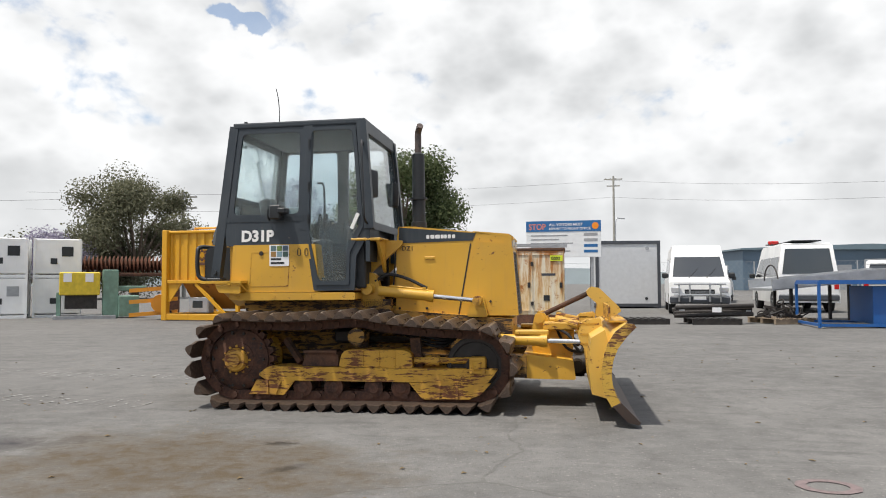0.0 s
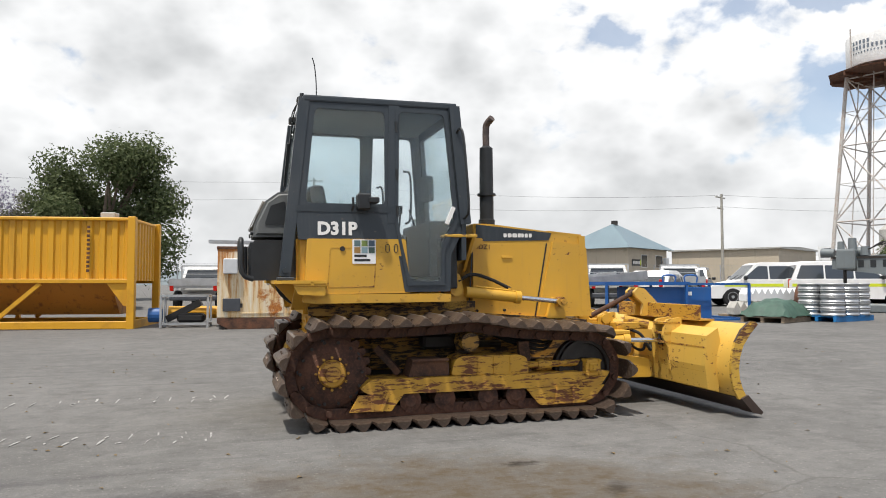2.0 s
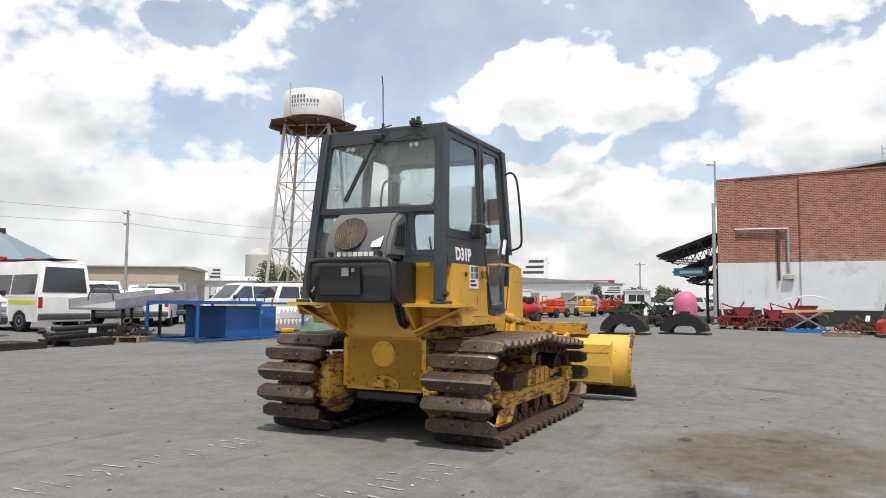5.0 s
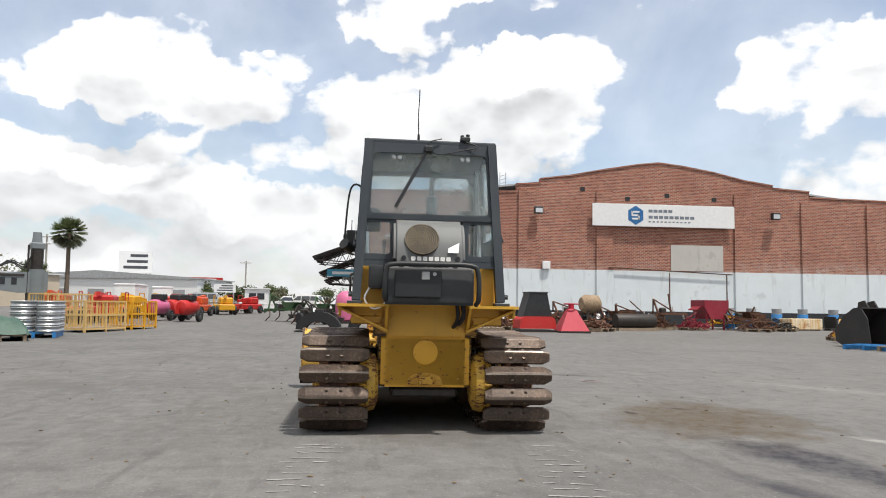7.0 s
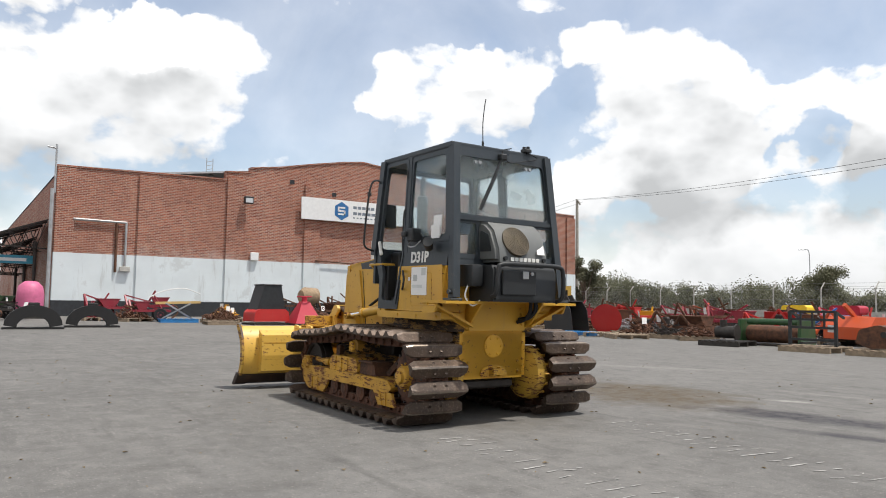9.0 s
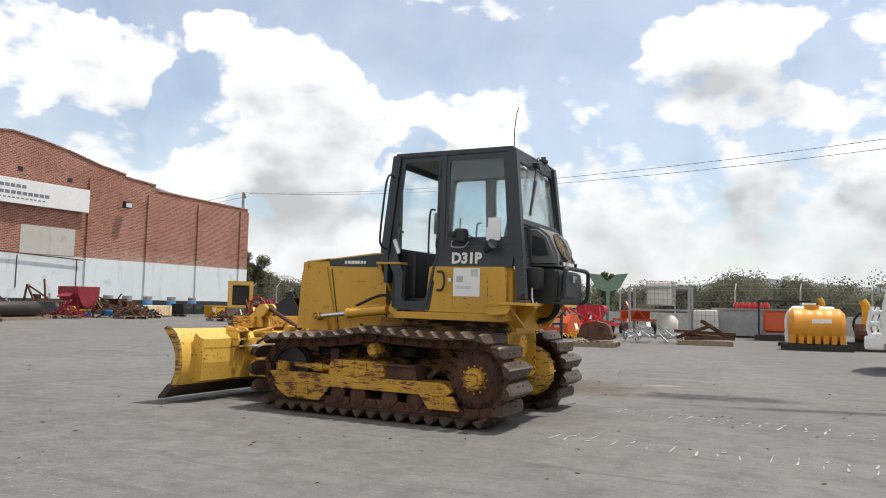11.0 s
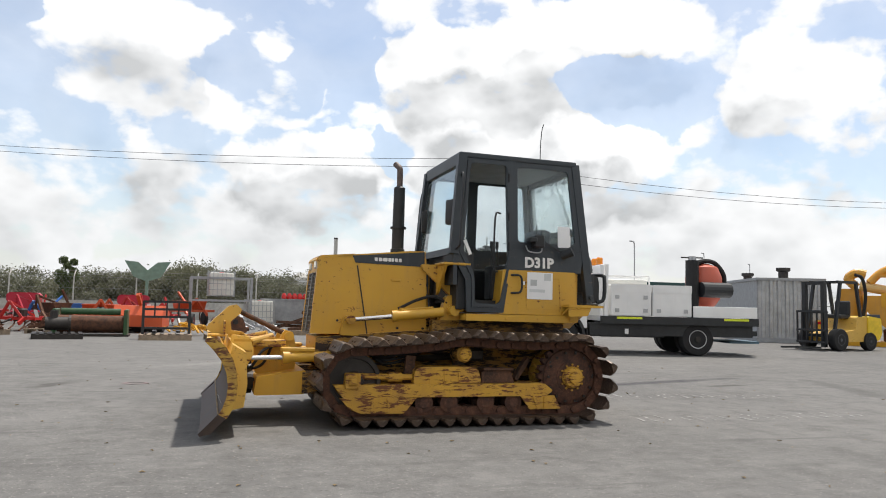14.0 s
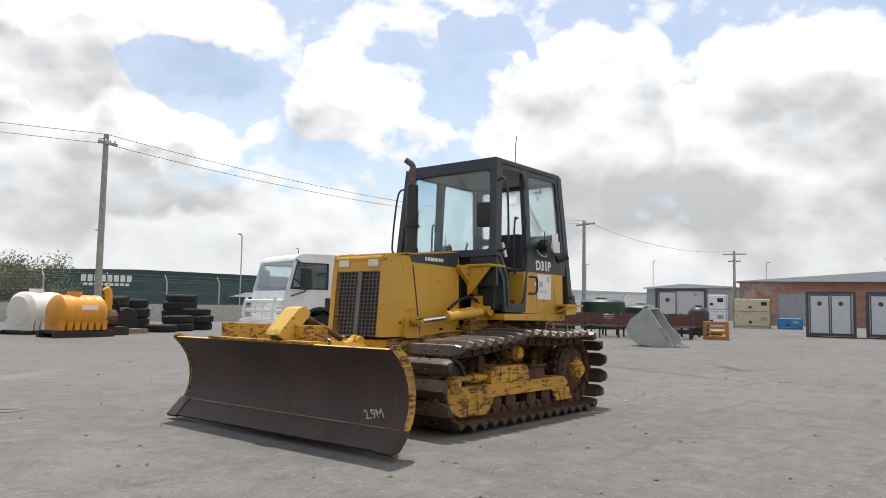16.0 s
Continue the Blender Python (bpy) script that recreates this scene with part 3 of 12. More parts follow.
def track_path():
    """The closed line of the pins, in x and z, with the normals pointing outwards."""
    pts = []
    for i in range(25):
        x = HUB[0] + (IDLER[0] - HUB[0]) * i / 24
        pts.append((x, PIN))
    for i in range(1, 16):
        a = radians(-90 + 180 * i / 16)
        pts.append((IDLER[0] + 0.26 * math.cos(a), IDLER[1] + 0.26 * math.sin(a)))
    top = [(1.13, 0.65), (0.75, 0.672), (0.40, 0.705), (0.10, 0.752), (-0.25, 0.735), (-0.62, 0.728), (-1.0, 0.74)]
    pts += [(p.x, p.z) for p in arc([(x, 0, z) for x, z in top], 5)]
    for i in range(1, 16):
        a = radians(90 + 180 * i / 16)
        pts.append((HUB[0] + 0.305 * math.cos(a), HUB[1] + 0.305 * math.sin(a)))
    return pts


def along_track(n):
    pts = track_path()
    pts.append(pts[0])
    length = [0.0]
    for a, b in zip(pts, pts[1:]):
        length.append(length[-1] + math.dist(a, b))
    out = []
    for i in range(n):
        s = (i + 0.35) * length[-1] / n
        k = max(j for j in range(len(length)) if length[j] <= s)
        k = min(k, len(pts) - 2)
        t = (s - length[k]) / max(length[k + 1] - length[k], 1e-6)
        p = (pts[k][0] + (pts[k + 1][0] - pts[k][0]) * t, pts[k][1] + (pts[k + 1][1] - pts[k][1]) * t)
        q = ((s + 0.06) % length[-1], (s - 0.06) % length[-1])
        ends = []
        for u in q:
            k2 = min(max(j for j in range(len(length)) if length[j] <= u), len(pts) - 2)
            t2 = (u - length[k2]) / max(length[k2 + 1] - length[k2], 1e-6)
            ends.append((pts[k2][0] + (pts[k2 + 1][0] - pts[k2][0]) * t2, pts[k2][1] + (pts[k2 + 1][1] - pts[k2][1]) * t2))
        out.append((p, math.atan2(ends[0][1] - ends[1][1], ends[0][0] - ends[1][0])))
    return out


def shoe_mesh():
    """A wedge-shaped swamp shoe: base at local z 0.045, apex outwards, both ends cut back."""
    bm = B()
    w, ys = 0.077, (-0.295, -0.235, 0.235, 0.295)
    rows = []
    for y in ys:
        end = abs(y) > 0.25
        k = 0.62 if end else 1.0
        z0 = 0.055 if end else 0.045
        apex = 0.112 if end else 0.126
        rows.append([bm.verts.new((x, y, z)) for x, z in ((-w * k, z0), (-w * k, z0 + 0.018), (-0.020, apex - 0.008), (-0.008, apex), (0.008, apex), (0.020, apex - 0.008), (w * k, z0 + 0.018), (w * k, z0))])
    for u, v in zip(rows, rows[1:]):
        for i in range(8):
            f = bm.faces.new((u[i], u[(i + 1) % 8], v[(i + 1) % 8], v[i]))
            f.material_index = 1 if i == 3 else 0
    bm.faces.new(rows[0])
    bm.faces.new(rows[-1][::-1])
    for y in (-0.06, 0.06):
        for x in (-0.043, 0.043):
            rod(bm, (x, y, 0.07), (x, y, 0.098), 0.016, seg=6)
    return bm


def link_mesh():
    bm = B()
    for s in (-1, 1):
        prism(bm, [(-0.085, -0.035), (0.085, -0.035), (0.092, 0.0), (0.075, 0.045), (-0.075, 0.045), (-0.092, 0.0)], side, s * 0.055, s * 0.095)
    rod(bm, (-0.077, -0.12, 0), (-0.077, 0.12, 0), 0.026, seg=10)
    return bm


def ring_gear(bm, r, teeth, y0, y1):
    out = []
    for i in range(teeth):
        a = 2 * math.pi * i / teeth
        for da, k in ((-0.13, 0.93), (-0.06, 1.07), (0.06, 1.07), (0.13, 0.93)):
            out.append((HUB[0] + r * k * math.cos(a + da), HUB[1] + r * k * math.sin(a + da)))
    return prism(bm, out, side, y0, y1)


shoe0 = link0 = None
for s in (1, -1):
    word = "left" if s > 0 else "right"
    track = part("track_chain", (lambda b: (rod(b, (-1.0, s * 0.8, 0.13), (1.13, s * 0.8, 0.13), 0.02), b)[1])(B()), DARK_STEEL, dozer)
    for (x, z), a in along_track(39):
        m = Matrix.Translation((x, s * 0.8, z)) @ Matrix.Rotation(-a, 4, "Y") @ Matrix.Rotation(math.pi, 4, "X")
        if shoe0 is None:
            shoe0 = part("track_shoe", shoe_mesh(), [SHOE, EDGE_STEEL], track, matrix=m)
            link0 = part("track_link", link_mesh(), SPROCKET_RUST, track, matrix=m)
        else:
            again(shoe0, m, track)
            again(link0, m, track)
    # sprocket with its bolted hub
    bm = B()
    ring_gear(bm, 0.295, 23, s * 0.765, s * 0.835)
    spin(bm, [(0.265, 0), (0.27, 0.07), (0.22, 0.10), (0.15, 0.115)] if s > 0 else [(0.265, 0), (0.27, -0.07), (0.22, -0.10), (0.15, -0.115)], (HUB[0], s * 0.79, HUB[1]))
    sprocket = part("sprocket", bm, SPROCKET_RUST, dozer, "rusty toothed drive sprocket", True)
    for i in range(14):
        a = 2 * math.pi * i / 14
        p = (HUB[0] + 0.235 * math.cos(a), s * 0.88, HUB[1] + 0.235 * math.sin(a))
        bm = rod(B(), p, (p[0], s * 0.9, p[2]), 0.013, seg=6)
        part("sprocket_bolt", bm, DARK_STEEL, sprocket)
    for i in range(5):
        a = 2 * math.pi * (i + 0.3) / 5
        p = (HUB[0] + 0.243 * math.cos(a + 0.2), s * 0.868, HUB[1] + 0.243 * math.sin(a + 0.2))
        # solid black disc for the shade inside a mud hole
        part("mud_hole", rod(B(), p, (p[0], s * 0.8735, p[2]), 0.017, seg=12), BLACK_PLASTIC, sprocket)
    bm = B()
    spin(bm, [(0.16, 0), (0.155, s * 0.025), (0.118, s * 0.035), (0.10, s * 0.03)], (HUB[0], s * 0.885, HUB[1]), seg=28)
    part("hub_ring", bm, SPROCKET_RUST, sprocket, "", True)
    bm = B()
    spin(bm, [(0.105, 0.0), (0.105, s * 0.055), (0.09, s * 0.075), (0.062, s * 0.08), (0.055, s * 0.105), (0.02, s * 0.11)], (HUB[0], s * 0.895, HUB[1]), seg=28)
    hub = part("hub_cap", bm, YELLOW_CHIPPED, sprocket, "chipped yellow hub cap", True)
    for i in range(12):
        a = 2 * math.pi * i / 12
        p = (HUB[0] + 0.122 * math.cos(a), s * 0.915, HUB[1] + 0.122 * math.sin(a))
        part("hub_bolt", rod(B(), p, (p[0], s * 0.932, p[2]), 0.011, seg=6), YELLOW_CHIPPED, hub)
    # final drive case between the track and the body
    bm = B()
    spin(bm, [(0.18, 0), (0.25, s * 0.03), (0.27, s * 0.10), (0.245, s * 0.15), (0.13, s * 0.17), (0.12, s * 0.33)], (HUB[0], s * 0.42, HUB[1]), seg=30)
    drive = part("final_drive", bm, RIM_YELLOW, dozer, "yellow final drive case with a ring of bolts", True)
    for i in range(16):
        a = 2 * math.pi * i / 16
        p = (HUB[0] + 0.255 * math.cos(a), s * 0.51, HUB[1] + 0.255 * math.sin(a))
        part("drive_bolt", rod(B(), p, (p[0], s * 0.585, p[2]), 0.014, seg=6), YELLOW_CHIPPED, drive)
    # idler
    bm = B()
    spin(bm, [(0.07, -0.11), (0.09, -0.05), (0.20, -0.045), (0.205, -0.075), (0.235, -0.075), (0.235, -0.03), (0.25, -0.028), (0.25, 0.028), (0.235, 0.03), (0.235, 0.075), (0.205, 0.075), (0.20, 0.045), (0.09, 0.05), (0.07, 0.11)], (IDLER[0], s * 0.8, IDLER[1]), seg=32)
    part("idler_wheel", bm, DARK_STEEL, dozer, "dark greasy front idler", True)
    # track frame
    bm = B()
    prism(bm, rounded([(1.33, 0.365), (-0.70, 0.38), (-0.79, 0.31), (-0.72, 0.262), (1.24, 0.25)], 0.02, 2), side, s * 0.66, s * 0.945)
    tframe = part("track_frame", bm, YELLOW_CHIPPED, dozer, "badly chipped yellow track frame beam")
    bm = B()
    prism(bm, [(1.27, 0.25), (1.18, 0.155), (1.08, 0.115), (0.69, 0.112), (0.66, 0.14), (0.57, 0.25)], side, s * 0.925, s * 0.95)
    bar(bm, (0.98, s * 0.955, 0.25), (0.98, s * 0.955, 0.115), 0.012, 0.02)
    bar(bm, (0.84, s * 0.955, 0.25), (0.82, s * 0.955, 0.115), 0.012, 0.02)
    part("front_roller_guard", bm, YELLOW_CHIPPED, tframe)
    bm = B()
    prism(bm, [(-0.45, 0.26), (-0.55, 0.135), (-0.87, 0.14), (-0.80, 0.265)], side, s * 0.925, s * 0.95)
    bar(bm, (-0.58, s * 0.955, 0.26), (-0.63, s * 0.955, 0.14), 0.012, 0.02)
    bar(bm, (-0.70, s * 0.955, 0.26), (-0.70, s * 0.955, 0.14), 0.012, 0.02)
    part("rear_roller_guard", bm, YELLOW_CHIPPED, tframe)
    bm = B()
    prism(bm, rounded([(0.60, 0.37), (0.585, 0.50), (0.52, 0.525), (0.03, 0.53), (-0.03, 0.50), (-0.06, 0.38)], 0.03, 3), side, s * 0.67, s * 0.925)
    for x in (0.44, 0.30, 0.16):
        bar(bm, (x, s * 0.928, 0.38), (x, s * 0.928, 0.52), 0.012, 0.012)
    part("recoil_spring_cover", bm, YELLOW_CHIPPED, tframe)
    bm = B()
    prism(bm, [(-0.07, 0.38), (-0.07, 0.475), (-0.12, 0.512), (-0.36, 0.512), (-0.40, 0.38)], side, s * 0.68, s * 0.90)
    box(bm, -0.38, -0.08, min(s * 0.885, s * 0.93), max(s * 0.885, s * 0.93), 0.497, 0.52, 0.004)
    part("step_box", bm, RUST, tframe, "rusted step on the track frame")
    bm = B()
    box(bm, 1.09, 1.23, min(s * 0.87, s * 0.97), max(s * 0.87, s * 0.97), 0.33, 0.47, 0.018, seg=2)
    box(bm, 1.12, 1.20, min(s * 0.95, s * 0.99), max(s * 0.95, s * 0.99), 0.36, 0.44, 0.012)
    rod(bm, (1.16, s * 0.975, 0.40), (1.16, s * 1.0, 0.40), 0.022, seg=8)
    for x, z in ((1.105, 0.345), (1.215, 0.345), (1.105, 0.455), (1.215, 0.455)):
        rod(bm, (x, s * 0.96, z), (x, s * 0.985, z), 0.012, seg=6)
    part("idler_block", bm, YELLOW_CHIPPED, tframe)
    bm = rod(B(), (0.60, s * 0.86, 0.43), (1.12, s * 0.86, 0.435), 0.028, seg=12)
    rod(bm, (0.70, s * 0.86, 0.43), (0.82, s * 0.86, 0.43), 0.045, seg=12)
    part("adjuster_rod", bm, YELLOW_CHIPPED, tframe)
    part("bracket", bar(B(), (0.62, s * 0.8, 0.37), (0.60, s * 0.8, 0.62), 0.05, 0.09), RUST, tframe)
    part("bracket", bar(B(), (-0.45, s * 0.78, 0.40), (-0.62, s * 0.70, 0.60), 0.05, 0.05), RUST, tframe)
    for x in (0.78, 0.49, 0.25, -0.11, -0.39, -0.63):
        bm = B()
        spin(bm, [(0.03, -0.16), (0.085, -0.15), (0.085, -0.11), (0.07, -0.10), (0.07, 0.10), (0.085, 0.105), (0.085, 0.115), (0.05, 0.12), (0.045, 0.125)] if s > 0 else [(0.045, -0.125), (0.05, -0.12), (0.085, -0.115), (0.085, -0.105), (0.07, -0.10), (0.07, 0.10), (0.085, 0.11), (0.085, 0.15), (0.03, 0.16)], (x, s * 0.8, 0.2), seg=20)
        part("track_roller", bm, SPROCKET_RUST, tframe, "", True)
    bm = B()
    spin(bm, [(0.03, -0.14), (0.075, -0.13), (0.075, 0.08), (0.06, 0.09), (0.05, 0.10), (0.03, 0.11)], (0.10, s * 0.8, 0.64), seg=20)
    carrier = part("carrier_roller", bm, YELLOW_GRIMY, tframe, "yellow carrier roller", True)
    bm = bar(B(), (0.10, s * 0.70, 0.38), (0.10, s * 0.70, 0.66), 0.05, 0.10)
    part("roller_stand", bm, YELLOW_GRIMY, carrier)
    part("roller_cap", spin(B(), [(0.058, 0), (0.055, s * 0.02), (0.035, s * 0.028), (0.03, s * 0.02), (0.012, s * 0.02)], (0.10, s * 0.905, 0.64), seg=18), YELLOW_CHIPPED, carrier, "chipped yellow roller cap", True)
    # hydraulic hose looped behind the recoil cover
    bm = B()
    for k in (0, 0.03, 0.06):
        tube(bm, arc([(0.95, s * 0.62, 0.62), (0.82, s * 0.72, 0.54 + k), (0.62, s * 0.70, 0.58 + k), (0.42, s * 0.6, 0.66)], 4), 0.014, 6)
    part("hose", bm, RUBBER, dozer, "black hydraulic hoses")

# main body between the tracks
bm = B()
prism(bm, [(-1.10, 0.40), (-1.10, 0.87), (-0.35, 0.90), (1.42, 0.76), (1.42, 0.55), (1.25, 0.38), (-0.9, 0.38)], side, -0.36, 0.36)
box(bm, -1.10, -0.6, -0.42, 0.42, 0.40, 0.85, 0.02)
bm.normal_update()
for f in bm.faces:
    f.material_index = 1 if abs(f.normal.y) > 0.5 or f.normal.z < -0.5 else 0
body = part("main_frame", bm, [YELLOW_REAR, YELLOW_GRIMY], dozer, "yellow main frame with grease-caked flanks")
bm = B()
spin(bm, [(0.112, 0.002), (0.112, -0.010), (0.10, -0.014), (0.03, -0.016)], (-1.10, 0.0, 0.71), axis="x", seg=28)
for i in range(6):
    a = math.pi * i / 3
    rod(bm, (-1.10, 0.085 * math.cos(a), 0.71 + 0.085 * math.sin(a)), (-1.124, 0.085 * math.cos(a), 0.71 + 0.085 * math.sin(a)), 0.011, seg=6)
part("inspection_cover", bm, YELLOW_REAR, body)
for y, z in ((-0.36, 0.52), (-0.30, 0.47), (0.36, 0.52), (0.30, 0.47), (-0.36, 0.58), (0.36, 0.58), (0.30, 0.56), (-0.30, 0.56), (-0.36, 0.74), (0.36, 0.74), (-0.36, 0.46), (0.36, 0.46)):
    part("frame_bolt", rod(B(), (-1.10, y, z), (-1.116, y, z), 0.013, seg=6), YELLOW_CHIPPED, body)
bm = B()
prism(bm, rounded([(-0.16, 0.42), (-0.15, 0.49), (-0.05, 0.53), (0.05, 0.53), (0.15, 0.49), (0.16, 0.42)], 0.03, 3), front, -1.10, -1.125)
bar(bm, (-1.17, -0.06, 0.47), (-1.17, 0.06, 0.47), 0.05, 0.06)
bar(bm, (-1.12, -0.045, 0.47), (-1.18, -0.045, 0.47), 0.03, 0.09)
bar(bm, (-1.12, 0.045, 0.47), (-1.18, 0.045, 0.47), 0.03, 0.09)
for y in (-0.115, 0.115):
    rod(bm, (-1.12, y, 0.46), (-1.14, y, 0.46), 0.022, seg=6)
part("drawbar_hitch", bm, YELLOW_CHIPPED, body, "chipped yellow towing hitch")
bm = box(B(), -1.05, -0.2, -0.30, 0.30, 0.30, 0.39, 0.02)
part("belly_plate", bm, DARK_STEEL, body)

for s in (-1, 1):
    bm = B()
    prism(bm, rounded([(-0.72, 0.40), (-0.70, 0.74), (0.30, 0.80), (1.30, 0.72), (1.36, 0.42)], 0.04, 2), side, s * 0.362, s * 0.40)
    for x, z in ((-0.5, 0.62), (-0.1, 0.68), (0.35, 0.66), (0.8, 0.62)):
        rod(bm, (x, s * 0.40, z), (x, s * 0.425, z), 0.03, seg=10)
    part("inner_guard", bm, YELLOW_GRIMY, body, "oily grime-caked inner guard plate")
    bm = B()
    box(bm, -0.2, 0.1, min(s * 0.42, s * 0.60), max(s * 0.42, s * 0.60), 0.56, 0.68, 0.02)
    rod(bm, (-0.05, s * 0.52, 0.60), (0.5, s * 0.54, 0.58), 0.03, seg=8)
    part("pivot_block", bm, DARK_STEEL, body, "dark oily pivot block")

# rear support under the cab, with its two winged brackets
bm = B()
prism(bm, [(-0.34, 0.86), (-0.34, 1.0), (-0.42, 1.13), (0.42, 1.13), (0.34, 1.0), (0.34, 0.86)], front, -1.10, -1.16)
for s in (-1, 1):
    prism(bm, [(s * 0.34, 0.87), (s * 0.80, 1.10), (s * 0.80, 1.13), (s * 0.34, 1.13)], front, -1.12, -1.145)
    prism(bm, [(-1.42, s * 0.34), (-1.42, s * 0.78), (-1.36, s * 0.80), (-1.02, s * 0.80), (-1.02, s * 0.34)], plan, 1.115, 1.14)
    bar(bm, (-1.14, s * 0.35, 0.905), (-1.14, s * 0.79, 1.105), 0.24, 0.02)
    prism(bm, [(-1.40, 1.117), (-1.02, 1.117), (-1.02, 0.90), (-1.20, 0.90)], side, s * 0.352, s * 0.376)
    prism(bm, rounded([(-1.28, 1.117), (-1.03, 1.117), (-1.03, 1.02), (-1.24, 1.03)], 0.02, 2), side, s * 0.765, s * 0.785)
    for y, z in ((0.30, 1.02), (0.30, 0.93), (0.42, 1.02), (0.42, 0.95)):
        rod(bm, (-1.15, s * y, z), (-1.185, s * y, z), 0.018, seg=6)
part("rear_bracket", bm, YELLOW, dozer, "yellow winged rear cab bracket with bolts")

# lower side panels and skirts
for s in (-1, 1):
    bm = B()
    prism(bm, rounded([(-0.32, 1.03), (-0.36, 1.47), (-1.16, 1.47), (-1.18, 1.03)], 0.015, 2), side, s * 0.40, s * 0.655)
    panel = part("side_panel", bm, YELLOW, dozer)
    bm = B()
    prism(bm, rounded([(0.02, 0.955), (0.02, 1.02), (-1.19, 1.03), (-1.19, 0.965), (-1.10, 0.955)], 0.012, 2), side, s * 0.42, s * 0.672)
    for x in (-0.4, -0.75, -1.1):
        rod(bm, (x, s * 0.67, 0.99), (x, s * 0.682, 0.99), 0.014, seg=6)
    part("skirt", bm, YELLOW, panel)
    bm = B()
    prism(bm, [(0.30, 0.78), (0.30, 0.95), (-1.14, 0.96), (-1.12, 0.85), (-0.3, 0.82)], side, s * 0.36, s * 0.46)
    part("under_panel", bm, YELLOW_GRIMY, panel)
    bm = B()
    window_frame(bm, [(-0.62, 1.08), (-0.60, 1.40), (-0.98, 1.40), (-1.0, 1.08)], [(-0.628, 1.087), (-0.608, 1.393), (-0.972, 1.393), (-0.992, 1.087)], side, s * 0.654, s * 0.657, 0.02)
    part("panel_seam", bm, YELLOW_CHIPPED, panel)
    bm = B()
    if s < 0:
        prism(bm, rounded([(-0.61, 1.27), (-0.61, 1.465), (-0.80, 1.465), (-0.80, 1.27)], 0.004, 1), side, s * 0.656, s * 0.6595)
        part("hire_sticker", bm, PAPER, panel, "white hire sticker with coloured squares")
        for i, c in enumerate(((0.10, 0.16, 0.17), (0.16, 0.22, 0.06), (0.08, 0.12, 0.16), (0.30, 0.17, 0.05), (0.20, 0.30, 0.33), (0.07, 0.12, 0.10))):
            x, z = -0.785 + 0.058 * (i % 3), 1.41 - 0.055 * (i // 3)
            bm = prism(B(), [(x, z), (x + 0.05, z), (x + 0.05, z + 0.048), (x, z + 0.048)], side, s * 0.6595, s * 0.661)
            part("sticker_square", bm, plain("sticker_ink", c, 0.5, vary=0.05), panel)
        for z, w in ((1.325, 0.10), (1.29, 0.13)):
            bm = prism(B(), [(-0.785, z), (-0.785 + w, z), (-0.785 + w, z + 0.018), (-0.785, z + 0.018)], side, s * 0.6595, s * 0.661)
            part("sticker_print", bm, BLACK_PLASTIC, panel)
        bm = B()
        for x in (-0.53, -0.46):
            window_frame(bm, [(x, 1.36), (x, 1.43), (x + 0.035, 1.43), (x + 0.035, 1.36)], [(x + 0.006, 1.366), (x + 0.006, 1.424), (x + 0.029, 1.424), (x + 0.029, 1.366)], side, s * 0.655, s * 0.660, 0.004, 1)
        part("latch", bm, BLACK_PLASTIC, panel)
        bm = rod(B(), (-0.88, s * 0.655, 1.39), (-0.88, s * 0.664, 1.39), 0.02, seg=14)
        part("lock", bm, DARK_STEEL, panel)
    else:
        prism(bm, rounded([(-0.625, 1.185), (-0.625, 1.455), (-0.905, 1.455), (-0.905, 1.185)], 0.004, 1), side, s * 0.656, s * 0.6595)
        part("hire_sticker", bm, PAPER, panel, "faded white hire sticker")
        for x0, x1, z0, z1, c in ((-0.66, -0.73, 1.32, 1.38, 0.45), (-0.81, -0.885, 1.375, 1.445, 0.55), (-0.65, -0.82, 1.255, 1.285, 0.62)):
            bm = prism(B(), [(x0, z0), (x1, z0), (x1, z1), (x0, z1)], side, s * 0.6595, s * 0.661)
            part("sticker_print", bm, plain("faded_ink", (c, c * 1.03, c * 1.02), 0.6, vary=0.08), panel)
        bm = tube(B(), arc([(-0.45, s * 0.655, 1.24), (-0.53, s * 0.70, 1.25), (-0.55, s * 0.70, 1.33), (-0.53, s * 0.70, 1.41), (-0.45, s * 0.655, 1.42)], 5), 0.011, 8)
        part("grab_handle", bm, BLACK_PLASTIC, panel, "black grab handle")
        bm = prism(B(), [(-0.565, 1.325), (-0.60, 1.325), (-0.60, 1.36), (-0.565, 1.36)], side, s * 0.656, s * 0.6585)
        part("small_label", bm, PAPER, panel)

# fenders in front of the cab, seen as shelf brackets beside the hood
for s in (-1, 1):
    bm = B()
    prism(bm, rounded([(0.40, 1.50), (0.40, 1.46), (0.10, 1.20), (-0.02, 1.20), (-0.02, 1.50)], 0.01, 1), side, s * 0.34, s * 0.39)
    box(bm, -0.02, 0.26, min(s * 0.34, s * 0.66), max(s * 0.34, s * 0.66), 1.49, 1.515, 0.006)
    prism(bm, [(s * 0.36, 1.49), (s * 0.65, 1.49), (s * 0.40, 1.22), (s * 0.36, 1.2)], front, 0.215, 0.24)
    part("fender_bracket", bm, YELLOW, dozer)
    bm = B()
    box(bm, -0.05, 0.10, min(s * 0.30, s * 0.60), max(s * 0.30, s * 0.60), 1.06, 1.49, 0.01)
    part("cab_front_floor", bm, BLACK_PLASTIC, dozer)

